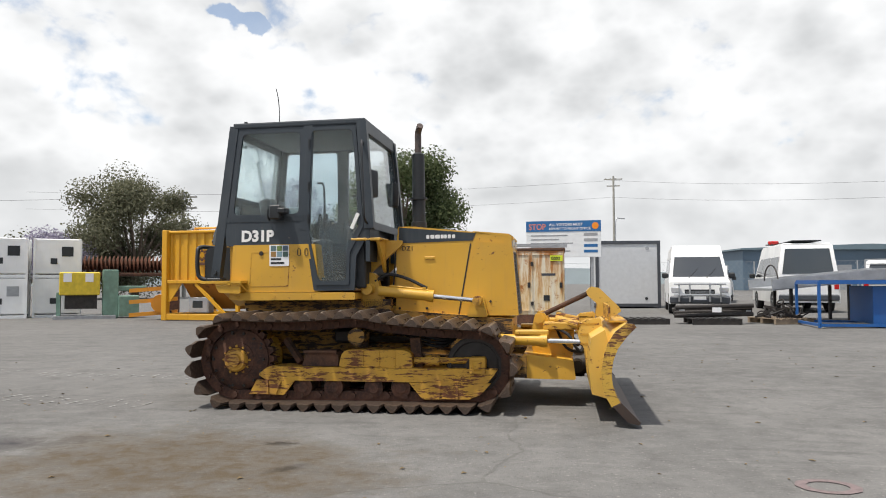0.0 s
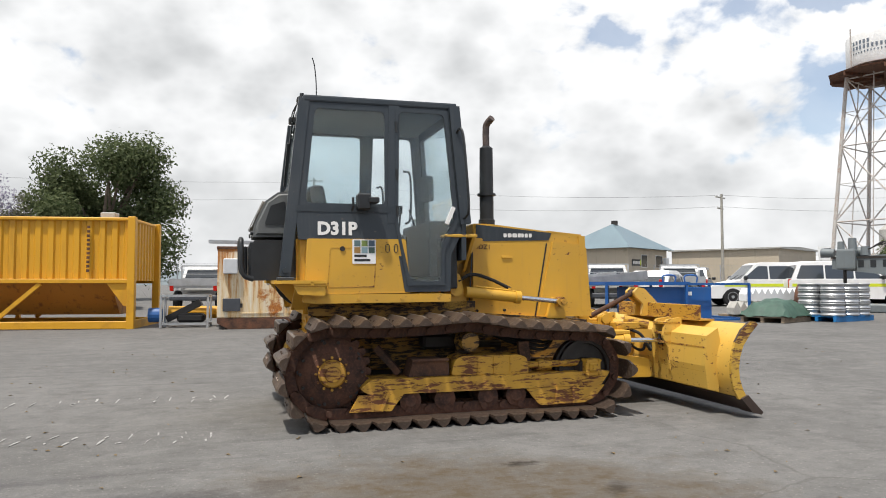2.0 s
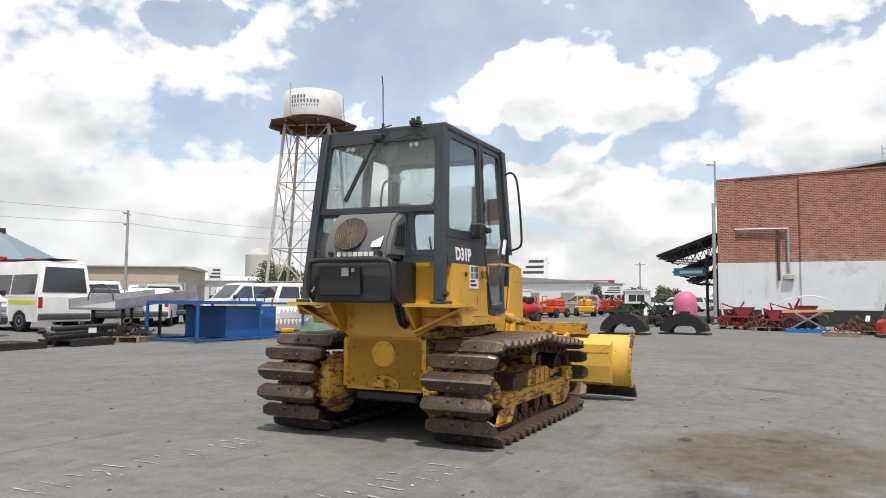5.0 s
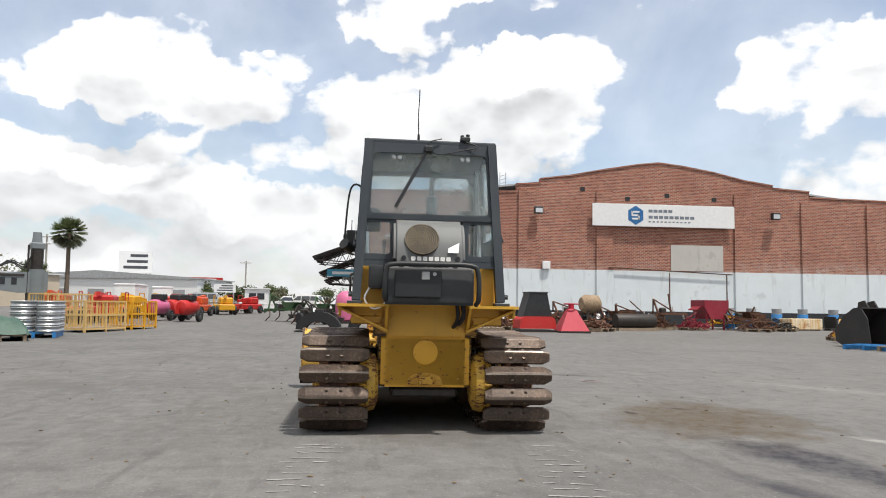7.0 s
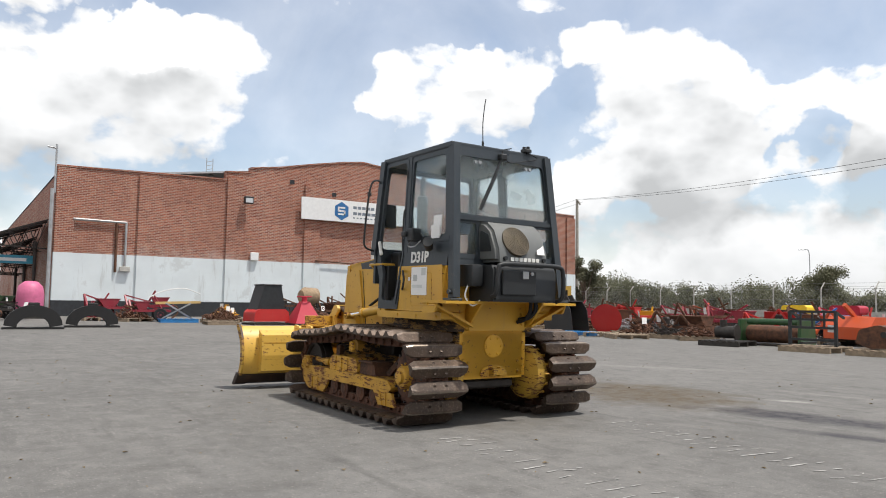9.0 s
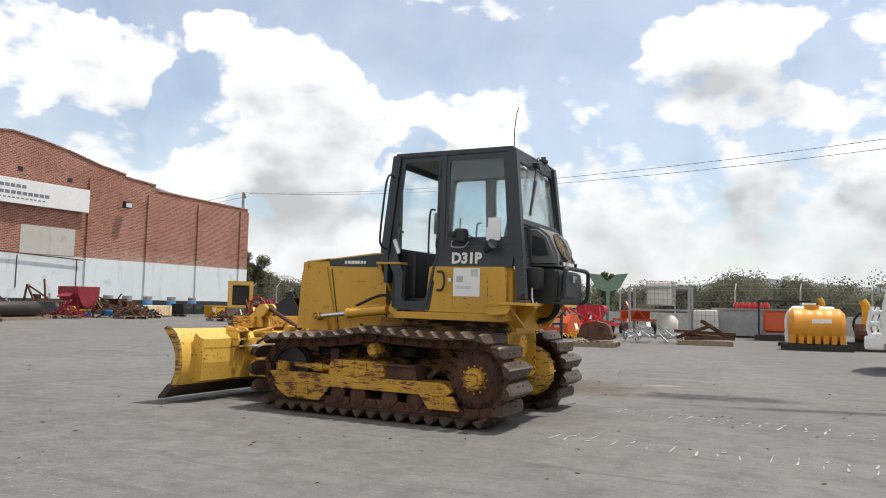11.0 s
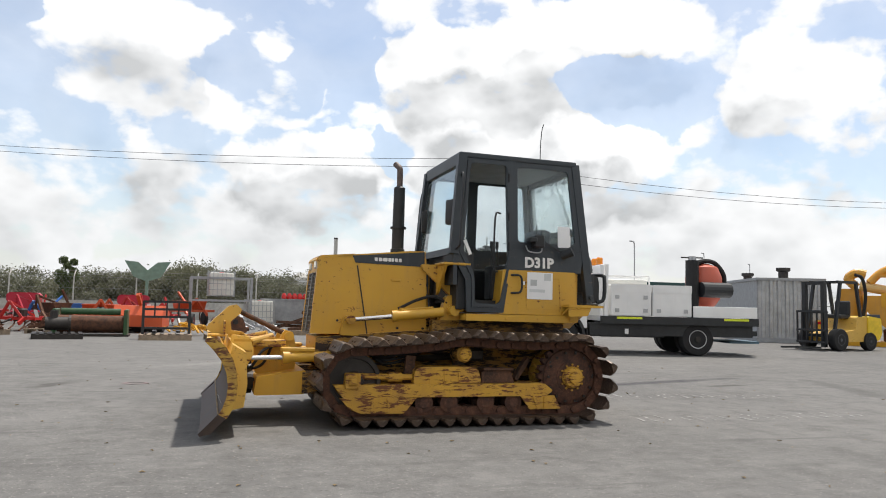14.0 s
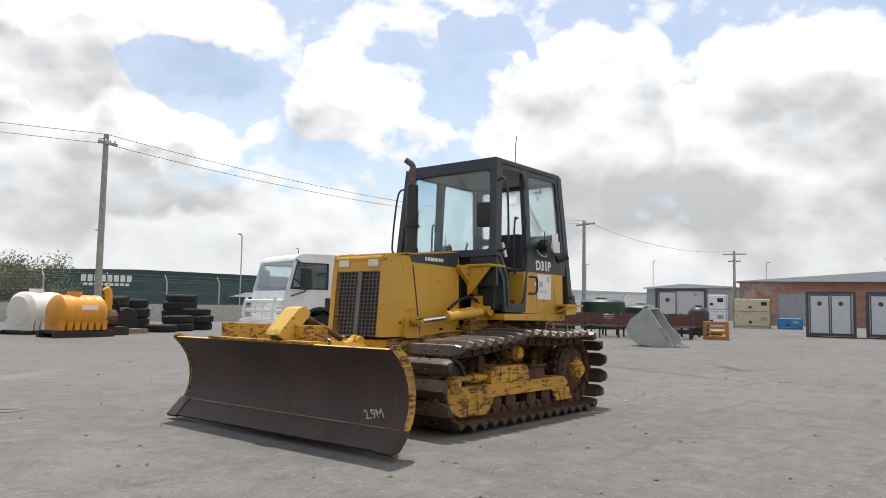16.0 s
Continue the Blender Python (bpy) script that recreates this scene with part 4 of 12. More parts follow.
# hood
hw = 0.325
bm = B()
prism(bm, rounded([(0.32, 0.80), (0.34, 1.635), (0.50, 1.63), (1.10, 1.565), (1.42, 1.53), (1.44, 1.50), (1.40, 1.44), (1.30, 0.80)], 0.012, 2), side, -hw, hw)
bmesh.ops.bevel(bm, geom=[e for e in bm.edges if abs(abs((e.verts[0].co.y + e.verts[1].co.y) / 2) - hw) < 1e-4 and (e.verts[0].co.z + e.verts[1].co.z) / 2 > 1.5], offset=0.025, segments=2, affect="EDGES")
hood = part("hood", bm, YELLOW, dozer, "yellow engine hood with dents")
for s in (-1, 1):
    bm = B()
    y0, y1 = s * (hw - 0.01), s * (hw + 0.018)
    prism(bm, rounded([(1.10, 1.478), (1.42, 1.45), (1.475, 0.79), (0.94, 0.79)], 0.012, 2), side, y0, y1)
    grille_side = part("grille_side_panel", bm, YELLOW, hood)
    bm = prism(B(), [(0.36, 1.625), (0.355, 1.475), (1.06, 1.488), (1.09, 1.555)], side, s * hw, s * (hw + 0.004))
    part("dark_stripe", bm, CAB_GREY, hood, "charcoal stripe decal")
    for i, (x, w) in enumerate(((0.62, 0.03), (0.66, 0.038), (0.705, 0.045), (0.757, 0.03), (0.79, 0.026), (0.825, 0.03), (0.865, 0.03))):
        x = x if s < 0 else 1.49 - x - w
        bm = prism(B(), rounded([(x, 1.512), (x + w, 1.512), (x + w, 1.548), (x, 1.548)], 0.008, 2), side, s * (hw + 0.004), s * (hw + 0.0055))
        part("brand_bar", bm, LETTER_WHITE, hood)
    for x0 in (0.92, 0.28):
        bm = bar(B(), (x0 + 0.12 if x0 > 0.5 else x0 + 0.05, s * (hw + 0.002), 1.46), (x0, s * (hw + 0.002), 0.80), 0.004, 0.012, up=(1, 0, 0))
        part("panel_gap", bm, BLACK_PLASTIC, hood)
    bm = B()
    box(bm, 0.60, 0.70, min(s * hw, s * (hw + 0.01)), max(s * hw, s * (hw + 0.01)), 1.32, 1.345, 0.004)
    part("hood_latch", bm, YELLOW, hood)
    bm = B()
    bm.free()
    for x, z in ((0.36, 0.86), (0.62, 0.86), (1.22, 0.92)):
        part("hood_bolt", rod(B(), (x, s * hw, z), (x, s * (hw + 0.025), z), 0.012, seg=6), DARK_STEEL, hood)
bm = prism(B(), rounded([(1.06, -0.325), (1.06, 0.325), (1.40, 0.325), (1.40, -0.325)], 0.02, 2), plan, 1.545, 1.572)
for v in bm.verts:
    v.co.z -= 0.095 * (v.co.x - 1.10)
part("hood_nose_cap", bm, YELLOW, hood)
text_on("asset_number", "DZ1", 0.062, BLACK_PLASTIC, hood, (0.385, -hw - 0.003, 1.405), (1, 0, 0), (0, 0, 1), "small black asset code DZ1")
# grille
bm = B()
prism(bm, [(-0.285, 0.79), (-0.285, 1.385), (0.285, 1.385), (0.285, 0.79)], front, 1.385, 1.395)
grille = part("radiator_grille", bm, BLACK_PLASTIC, hood, "dark radiator behind a steel wire grille")
bm = B()


def grille_x(z):
    return 1.475 - (z - 0.79) * 0.085


for i in range(17):
    z = 0.80 + 0.58 * i / 16
    bar(bm, (grille_x(z), -0.285, z), (grille_x(z), 0.285, z), 0.005, 0.006)
for i in range(13):
    y = -0.285 + 0.57 * i / 12
    bar(bm, (grille_x(0.79) - 0.004, y, 0.79), (grille_x(1.385) - 0.004, y, 1.385), 0.005, 0.006, up=(0, 1, 0))
bar(bm, (grille_x(0.79) + 0.004, 0.03, 0.79), (grille_x(1.385) + 0.004, 0.03, 1.385), 0.05, 0.012, up=(1, 0, 0))
part("grille_mesh", bm, plain("dull_grille_wire", (0.17, 0.17, 0.165), 0.5, 0.4), grille, "dull steel wire mesh")
bm = B()
for y0, y1 in ((-0.345, -0.285), (0.285, 0.345)):
    prism(bm, [(1.43, 1.42), (1.475, 0.79), (1.38, 0.79), (1.36, 1.42)], side, y0, y1)
prism(bm, [(1.36, 1.385), (1.425, 1.385), (1.42, 1.53), (1.36, 1.53)], side, -0.34, 0.34)
part("grille_surround", bm, YELLOW, hood)
for y in (-0.19, 0.19):
    bm = box(B(), 1.40, 1.432, y - 0.075, y + 0.075, 1.415, 1.505, 0.012, seg=2)
    part("headlamp", bm, GREY_STEEL, hood, "rectangular headlamp in a bright frame")
    bm = box(B(), 1.425, 1.437, y - 0.06, y + 0.06, 1.428, 1.492, 0.004)
    part("headlamp_lens", bm, plain("lamp_lens", (0.85, 0.80, 0.62), 0.15, 0.3, 0.1), hood)
# exhaust
ex, ey = 0.52, -0.165
bm = spin(B(), [(0.075, 1.58), (0.075, 1.68), (0.064, 1.685), (0.064, 1.90), (0.085, 1.90), (0.085, 1.92), (0.064, 1.92), (0.06, 2.34), (0.034, 2.36)], (ex, ey, 0), "z", 20)
exhaust = part("exhaust_pipe", bm, BLACK_PLASTIC, dozer, "black exhaust stack", True)
bm = tube(B(), arc([(ex, ey, 2.35), (ex, ey, 2.50), (ex + 0.005, ey - 0.012, 2.56), (ex + 0.035, ey - 0.07, 2.61)], 5), 0.032, 14)
part("exhaust_tip", bm, rusty("heat_browned_steel", (0.14, 0.10, 0.085), (0.05, 0.04, 0.037), 0.55), exhaust, "heat-browned curved tip", True)

# lift cylinders along the hood
for s in (-1, 1):
    bm = rod(B(), (0.20, s * 0.50, 1.03), (0.70, s * 0.475, 0.975), 0.047, seg=18)
    rod(bm, (0.66, s * 0.477, 0.979), (0.71, s * 0.474, 0.974), 0.056, seg=18)
    rod(bm, (0.10, s * 0.44, 1.045), (0.10, s * 0.56, 1.045), 0.05, seg=18)
    cyl = part("lift_cylinder", bm, YELLOW, dozer, "yellow hydraulic lift cylinder", True)
    bm = rod(B(), (0.70, s * 0.475, 0.975), (1.08, s * 0.455, 0.935), 0.023, seg=14)
    part("piston_rod", bm, CHROME, cyl, "bright chrome rod", True)
    bm = rod(B(), (1.11, s * 0.41, 0.932), (1.11, s * 0.50, 0.932), 0.043, seg=16)
    rod(bm, (1.11, s * 0.49, 0.932), (1.11, s * 0.52, 0.932), 0.018, seg=8)
    part("rod_eye", bm, YELLOW_CHIPPED, cyl, "", True)
    bm = B()
    prism(bm, rounded([(1.06, 0.97), (1.16, 0.97), (1.20, 0.78), (1.0, 0.78)], 0.03, 3), side, s * 0.35, s * 0.40)
    part("rod_bracket", bm, YELLOW, cyl)
    bm = B()
    prism(bm, rounded([(0.02, 1.20), (0.16, 1.20), (0.24, 0.90), (0.02, 0.88)], 0.05, 3), side, s * 0.37, s * 0.46)
    rod(bm, (0.10, s * 0.46, 1.05), (0.10, s * 0.475, 1.05), 0.055, seg=16)
    part("cylinder_bracket", bm, YELLOW, cyl)
    bm = tube(B(), arc([(0.64, s * 0.44, 1.05), (0.45, s * 0.42, 1.14), (0.28, s * 0.43, 1.18), (0.15, s * 0.45, 1.12)], 5), 0.015, 8)
    part("hose", bm, RUBBER, cyl)
    bm = tube(B(), [(0.66, s * 0.475, 1.03), (0.55, s * 0.48, 1.045), (0.30, s * 0.49, 1.075)], 0.009, 6)
    rod(bm, (0.62, s * 0.475, 1.02), (0.62, s * 0.475, 1.06), 0.02, seg=8)
    part("oil_pipe", bm, YELLOW, cyl)

# ---- cab ----
cab = part("cab_roof", box(B(), -1.185, 0.105, -0.60, 0.60, 2.575, 2.632, 0.015, seg=2), CAB_GREY, dozer, "flat charcoal cab roof with scuffed edges")


def wide(z):
    return 0.588 + (2.62 - z) * 0.052


def rear_x(z):
    return -1.172 - (2.62 - z) * 0.11


def fore_x(z):
    return 0.092 + (2.62 - z) * 0.076


def cab_side(s):
    return lambda u, v, w: (u, s * (wide(v) + w), v)


def cab_rear(u, v, w):
    return (rear_x(v) + w, u, v)


def cab_front(u, v, w):
    return (fore_x(v) + w, u, v)


def pane(name, outline, place, w, parent, r=0.05, material=CAB_GLASS):
    pts = rounded(outline, r, 4)
    bm = prism(B(), pts, place, w, w + 0.005)
    ob = part(name, bm, material, parent)
    ob.visible_shadow = False
    return ob


door_mid = [(0.018, 2.56), (-0.428, 2.56), (-0.445, 1.585), (-0.350, 1.09), (-0.035, 1.09), (-0.028, 1.385), (0.098, 1.625)]
door_inner = [(-0.014, 2.53), (-0.405, 2.53), (-0.423, 1.595), (-0.325, 1.125), (-0.064, 1.125), (-0.059, 1.405), (0.060, 1.655)]
for s in (-1, 1):
    sd = cab_side(s)
    bm = B()
    window_frame(bm, [(0.085, 2.60), (-0.44, 2.60), (-0.46, 1.575), (-0.37, 1.04), (0.015, 1.04), (0.03, 1.35), (0.168, 1.60)], door_mid, sd, -0.03, 0.0, 0.05)
    # front pillar, centre post and rear post
    bar(bm, (0.075, s * wide(2.60), 2.60), (0.155, s * wide(1.60), 1.60), 0.07, 0.09, up=(1, 0, 0))
    bar(bm, (-0.44, s * (wide(2.60) - 0.015), 2.60), (-0.465, s * (wide(1.6) - 0.015), 1.60), 0.045, 0.09, up=(1, 0, 0))
    bar(bm, (rear_x(2.60), s * (wide(2.60) - 0.03), 2.60), (rear_x(1.17), s * (wide(1.17) - 0.03), 1.17), 0.075, 0.085, up=(1, 0, 0))
    window_frame(bm, [(-0.45, 2.60), (-1.165, 2.60), (-1.255, 1.70), (-0.465, 1.70)], [(-0.52, 2.525), (-1.09, 2.525), (-1.168, 1.755), (-0.525, 1.755)], sd, -0.03, 0.0, 0.045)
    prism(bm, [(-0.46, 1.705), (-1.255, 1.705), (-1.225, 1.462), (-0.385, 1.462)], sd, -0.03, 0.004)
    bar(bm, (-0.46, s * wide(1.71), 1.71), (-1.25, s * wide(1.71), 1.71), 0.02, 0.05)
    box(bm, rear_x(1.17) - 0.06, rear_x(1.17) + 0.07, min(s * 0.58, s * 0.71), max(s * 0.58, s * 0.71), 1.14, 1.165, 0.004)
    rod(bm, (rear_x(1.2), s * 0.67, 1.22), (rear_x(1.2), s * 0.70, 1.22), 0.022, seg=8)
    frame_ = part("cab_side_frame", bm, CAB_GREY, cab, "charcoal steel cab side with rounded openings")
    # door
    bm = B()
    window_frame(bm, door_mid, door_inner, sd, -0.02, 0.012, 0.05)
    door = part("cab_door", bm, CAB_GREY, cab, "closed cab door with glass" if s < 0 else "open-framed cab door without glass")
    if s < 0:
        pane("door_glass", door_inner, sd, -0.008, door)
    pane("side_glass", [(-0.515, 2.53), (-1.093, 2.53), (-1.172, 1.75), (-0.52, 1.75)], sd, -0.018, cab, 0.045)
    bm = B()
    bar(bm, (0.052, s * (wide(1.7) + 0.02), 1.74), (-0.01, s * (wide(1.6) + 0.02), 1.60), 0.02, 0.032, up=(1, 0, 0))
    part("door_handle", bm, LETTER_WHITE, door, "worn white door handle")
    bm = B()
    for z in (2.40, 2.0, 1.7):
        rod(bm, (-0.425, s * (wide(z) + 0.01), z - 0.045), (-0.425, s * (wide(z) + 0.01), z + 0.045), 0.013, seg=8)
    part("hinges", bm, BLACK_PLASTIC, door)
    # work lamp and bracket on the belt rail
    bm = B()
    box(bm, -0.77, -0.66, min(s * 0.64, s * 0.75), max(s * 0.64, s * 0.75), 1.70, 1.83, 0.012)
    bar(bm, (-0.70, s * 0.70, 1.80), (-0.70, s * 0.70, 1.93), 0.008)
    box(bm, -0.68, -0.60, min(s * 0.66, s * 0.78), max(s * 0.66, s * 0.78), 1.75, 1.80, 0.01)
    if s > 0:
        rod(bm, (-0.98, s * 0.69, 1.63), (-1.07, s * 0.76, 1.68), 0.04, 0.05, seg=14)
        bar(bm, (-0.72, s * 0.66, 1.80), (-1.0, s * 0.68, 1.66), 0.012)
    part("lamp_bracket", bm, BLACK_PLASTIC, cab)
    bm = tube(B(), arc([(-0.60, s * 0.66, 1.72), (-0.62, s * 0.70, 1.66), (-0.74, s * 0.70, 1.655), (-0.78, s * 0.66, 1.71)], 4), 0.007, 6) if s > 0 else tube(B(), [(-0.8, s * 0.655, 1.70), (-0.8, s * 0.70, 1.73), (-0.8, s * 0.70, 1.80)], 0.01, 6)
    part("wire_loop", bm, GREY_STEEL if s > 0 else BLACK_PLASTIC, cab)
    if s > 0:
        bm = bar(B(), (-1.03, s * 0.655, 1.845), (-1.03, s * 0.655, 1.72), 0.004, 0.14, up=(1, 0, 0))
        prism(bm, [(-1.10, 1.72), (-0.965, 1.72), (-0.965, 1.94), (-1.10, 1.94)], cab_side(s), 0.004, 0.009)
        part("paper_notice", bm, PAPER, cab, "white paper notice taped to the glass")
    # handrail beside the door
    bm = tube(B(), arc([(0.09, s * 0.61, 2.36), (0.10, s * 0.68, 2.40), (0.11, s * 0.735, 2.36), (0.12, s * 0.765, 2.2), (0.14, s * 0.79, 1.80), (0.14, s * 0.77, 1.68), (0.14, s * 0.64, 1.64)], 5), 0.011, 8)
    part("handrail", bm, BLACK_PLASTIC, cab, "thin black handrail")
    bm = box(B(), -0.035, 0.035, -0.09, 0.09, -0.13, 0.13, 0.03, seg=2)
    part("mirror", bm, BLACK_PLASTIC, cab, "black rear-view mirror", True, pose(0.13, s * 0.50, 2.03, 0, 0, s * 20))
    word = "D31P"
    start = -1.075 if s < 0 else -0.60
    text_on("model_code", word, 0.141, LETTER_WHITE, cab, (start, s * (wide(1.53) + 0.009), 1.505), (-s, 0, 0) if s > 0 else (1, 0, 0), (0, -s * 0.05, 1), "worn white letters D31P", 0.006)

bm = B()
window_frame(bm, [(-0.60, 2.61), (0.60, 2.61), (0.655, 1.60), (-0.655, 1.60)], [(-0.525, 2.50), (0.525, 2.50), (0.575, 1.67), (-0.575, 1.67)], cab_front, -0.03, 0.0, 0.05)
bar(bm, (fore_x(2.55) + 0.004, -0.60, 2.555), (fore_x(2.55) + 0.004, 0.60, 2.555), 0.02, 0.10)
for s in (-1, 1):
    prism(bm, [(s * 0.33, 1.62), (s * 0.655, 1.62), (s * 0.66, 1.30), (s * 0.33, 1.30)], front, 0.12, 0.16)
part("windscreen_frame", bm, CAB_GREY, cab, "charcoal windscreen frame")
pane("windscreen", [(-0.53, 2.51), (0.53, 2.51), (0.58, 1.665), (-0.58, 1.665)], cab_front, -0.02, cab)
bm = B()
window_frame(bm, [(-0.575, 2.60), (0.575, 2.60), (0.60, 1.895), (-0.60, 1.895)], [(-0.51, 2.505), (0.51, 2.505), (0.535, 1.945), (-0.535, 1.945)], cab_rear, -0.01, 0.03, 0.05)
bar(bm, (rear_x(1.91) - 0.012, -0.60, 1.91), (rear_x(1.91) - 0.012, 0.60, 1.91), 0.03, 0.04)
for s in (-1, 1):
    window_frame(bm, [(s * 0.30, 1.90), (s * 0.60, 1.90), (s * 0.625, 1.52), (s * 0.30, 1.52)], [(s * 0.35, 1.865), (s * 0.56, 1.865), (s * 0.575, 1.575), (s * 0.35, 1.575)], cab_rear, -0.005, 0.03, 0.03)
prism(bm, [(-0.625, 1.53), (0.625, 1.53), (0.64, 1.47), (-0.64, 1.47)], cab_rear, -0.005, 0.03)
part("rear_frame", bm, CAB_GREY, cab, "charcoal rear window frame")
pane("rear_window", [(-0.515, 2.51), (0.515, 2.51), (0.54, 1.94), (-0.54, 1.94)], cab_rear, 0.012, cab, 0.05, REAR_GLASS)
for s in (-1, 1):
    pane("quarter_window", [(s * 0.345, 1.87), (s * 0.565, 1.87), (s * 0.58, 1.57), (s * 0.345, 1.57)], cab_rear, 0.012, cab, 0.03)
# yellow body behind the lower cab, seen under the rear windows
bm = box(B(), -1.22, -0.9, -0.60, 0.60, 1.13, 1.48, 0.01)
part("rear_body_panel", bm, YELLOW, dozer)
# rear wiper, antenna, roof lamp and wires
bm = bar(B(), (rear_x(2.54) - 0.035, 0.02, 2.55), (rear_x(2.1) - 0.03, 0.29, 2.03), 0.012, 0.02)
bar(bm, (rear_x(2.3) - 0.04, 0.12, 2.36), (rear_x(2.05) - 0.03, 0.31, 2.0), 0.02, 0.03)
box(bm, rear_x(2.55) - 0.07, rear_x(2.55), -0.02, 0.06, 2.51, 2.57, 0.01)
part("rear_wiper", bm, BLACK_PLASTIC, cab, "black wiper arm")
bm = tube(B(), [(-1.0, 0.10, 2.63), (-1.0, 0.10, 2.72)], 0.012, 8)
tube(bm, arc([(-1.0, 0.10, 2.72), (-1.0, 0.105, 2.9), (-1.015, 0.10, 3.06), (-1.035, 0.10, 3.14)], 4), 0.005, 6)
part("antenna", bm, BLACK_PLASTIC, cab, "thin whip antenna")
bm = box(B(), -1.21, -1.13, -0.36, -0.27, 2.63, 2.67, 0.008)
rod(bm, (-1.17, -0.34, 2.66), (-1.17, -0.34, 2.70), 0.018, seg=8)
rod(bm, (-1.17, -0.29, 2.66), (-1.17, -0.29, 2.69), 0.018, seg=8)
part("roof_lamp", bm, BLACK_PLASTIC, cab)
bm = tube(B(), arc([(-1.2, -0.30, 2.63), (-1.22, -0.42, 2.58), (-1.23, -0.25, 2.53), (-1.23, -0.05, 2.50), (-1.22, 0.02, 2.60), (-1.20, -0.10, 2.645)], 6), 0.006, 6)
part("loose_wire", bm, BLACK_PLASTIC, cab)
bm = B()
for y in (0.28, 0.33, -0.29, -0.34):
    rod(bm, (rear_x(2.46) - 0.003, y, 2.46), (rear_x(2.46) - 0.02, y, 2.46), 0.02, 0.016, seg=12)
part("glass_clamps", bm, GREY_STEEL, cab)

# fan housing with its round guard
bm = B()
prism(bm, [(-1.24, 1.50), (-1.56, 1.50), (-1.545, 1.62), (-1.46, 1.80), (-1.36, 1.875), (-1.24, 1.885)], side, -0.29, 0.325)
bmesh.ops.bevel(bm, geom=[e for e in bm.edges if (e.verts[0].co - e.verts[1].co).length < 0.4 and max(v.co.x for v in e.verts) < -1.2], offset=0.03, segments=3, affect="EDGES")
fan_box = part("fan_housing", bm, HOUSING_GREY, dozer, "sun-bleached grey air conditioner housing", True, sharp=35)
fan_axis = Vector((-0.80, 0, 0.38)).normalized()
fc = Vector((-1.512, 0.085, 1.695))
bm = B()
e1 = Vector((0, 1, 0))
e2 = fan_axis.cross(e1)
rod(bm, fc - fan_axis * 0.012, fc + fan_axis * 0.012, 0.148, seg=36)
guard = part("fan_guard", bm, rusty("dusty_fan_guard", (0.11, 0.085, 0.055), (0.04, 0.034, 0.028), 0.7), fan_box, "dusty brown round fan guard")
bm = B()
for i in range(1, 9):
    r = 0.018 * i
    tube(bm, [fc + fan_axis * 0.018 + (e1 * math.cos(2 * math.pi * j / 28) + e2 * math.sin(2 * math.pi * j / 28)) * r for j in range(29)], 0.0028, 4)
for i in range(20):
    a = 2 * math.pi * i / 20
    d_ = e1 * math.cos(a) + e2 * math.sin(a)
    bar(bm, fc + fan_axis * 0.018 + d_ * 0.015, fc + fan_axis * 0.018 + d_ * 0.146, 0.004)
part("guard_grid", bm, rusty("guard_wire", (0.22, 0.18, 0.12), (0.10, 0.08, 0.06), 0.6), guard)
for s in (-1, 1):
    bm = B()
    y = s * 0.31 if s > 0 else -0.275
    prism(bm, rounded([(-1.30, 1.60), (-1.47, 1.60), (-1.42, 1.76), (-1.30, 1.80)], 0.02, 3), side, y + s * 0.010, y + s * 0.022)
    part("side_vent", bm, BLACK_PLASTIC, fan_box, "black mesh side vent")
bm = B()
prism(bm, [(-0.135, 1.585), (-0.14, 1.625), (-0.235, 1.675), (-0.225, 1.585)], lambda u, v, w: (-1.56 + (v - 1.6) * 0.42 + w, u, v), -0.004, -0.008)
part("torn_label", bm, PAPER, fan_box, "torn white paper label")
for i in range(7):
    y = 0.185 - 0.05 * i - 0.045
    bm = prism(B(), rounded([(y, 1.512), (y + 0.038, 1.512), (y + 0.038, 1.548), (y, 1.548)], 0.008, 2), front, -1.566, -1.572)
    part("brand_bar", bm, LETTER_WHITE, fan_box)
for y in (0.24, -0.22):
    part("housing_knob", rod(B(), (-1.55, y, 1.535), (-1.58, y, 1.535), 0.02, seg=10), BLACK_PLASTIC, fan_box)
# battery box with guard bar
bm = B()
prism(bm, [(-1.18, 1.14), (-1.60, 1.14), (-1.60, 1.42), (-1.57, 1.47), (-1.18, 1.47)], side, -0.36, 0.385)
bmesh.ops.bevel(bm, geom=[e for e in bm.edges if max(v.co.x for v in e.verts) < -1.5], offset=0.02, segments=2, affect="EDGES")
battery = part("battery_box", bm, BLACK_PLASTIC, dozer, "black battery box with hinged lid", True, sharp=35)
bm = box(B(), -1.63, -1.60, -0.08, 0.31, 1.20, 1.43, 0.012, seg=2)
part("battery_lid", bm, BLACK_PLASTIC, battery)
bm = box(B(), -1.645, -1.63, 0.02, 0.09, 1.35, 1.42, 0.006)
rod(bm, (-1.63, -0.02, 1.40), (-1.645, -0.02, 1.40), 0.016, seg=12)
part("lid_latch", bm, GREY_STEEL, battery, "dull metal latch")
bm = tube(B(), arc([(-1.56, 0.385, 1.18), (-1.64, 0.395, 1.22), (-1.655, 0.385, 1.42), (-1.655, 0.33, 1.475), (-1.655, 0.0, 1.48), (-1.655, -0.32, 1.475), (-1.655, -0.385, 1.41), (-1.64, -0.395, 1.2), (-1.56, -0.385, 1.15)], 5), 0.021, 10)
part("guard_bar", bm, BLACK_PLASTIC, battery, "bent black guard bar", True)
bm = box(B(), -1.46, -1.22, 0.40, 0.53, 1.27, 1.475, 0.03, seg=2)
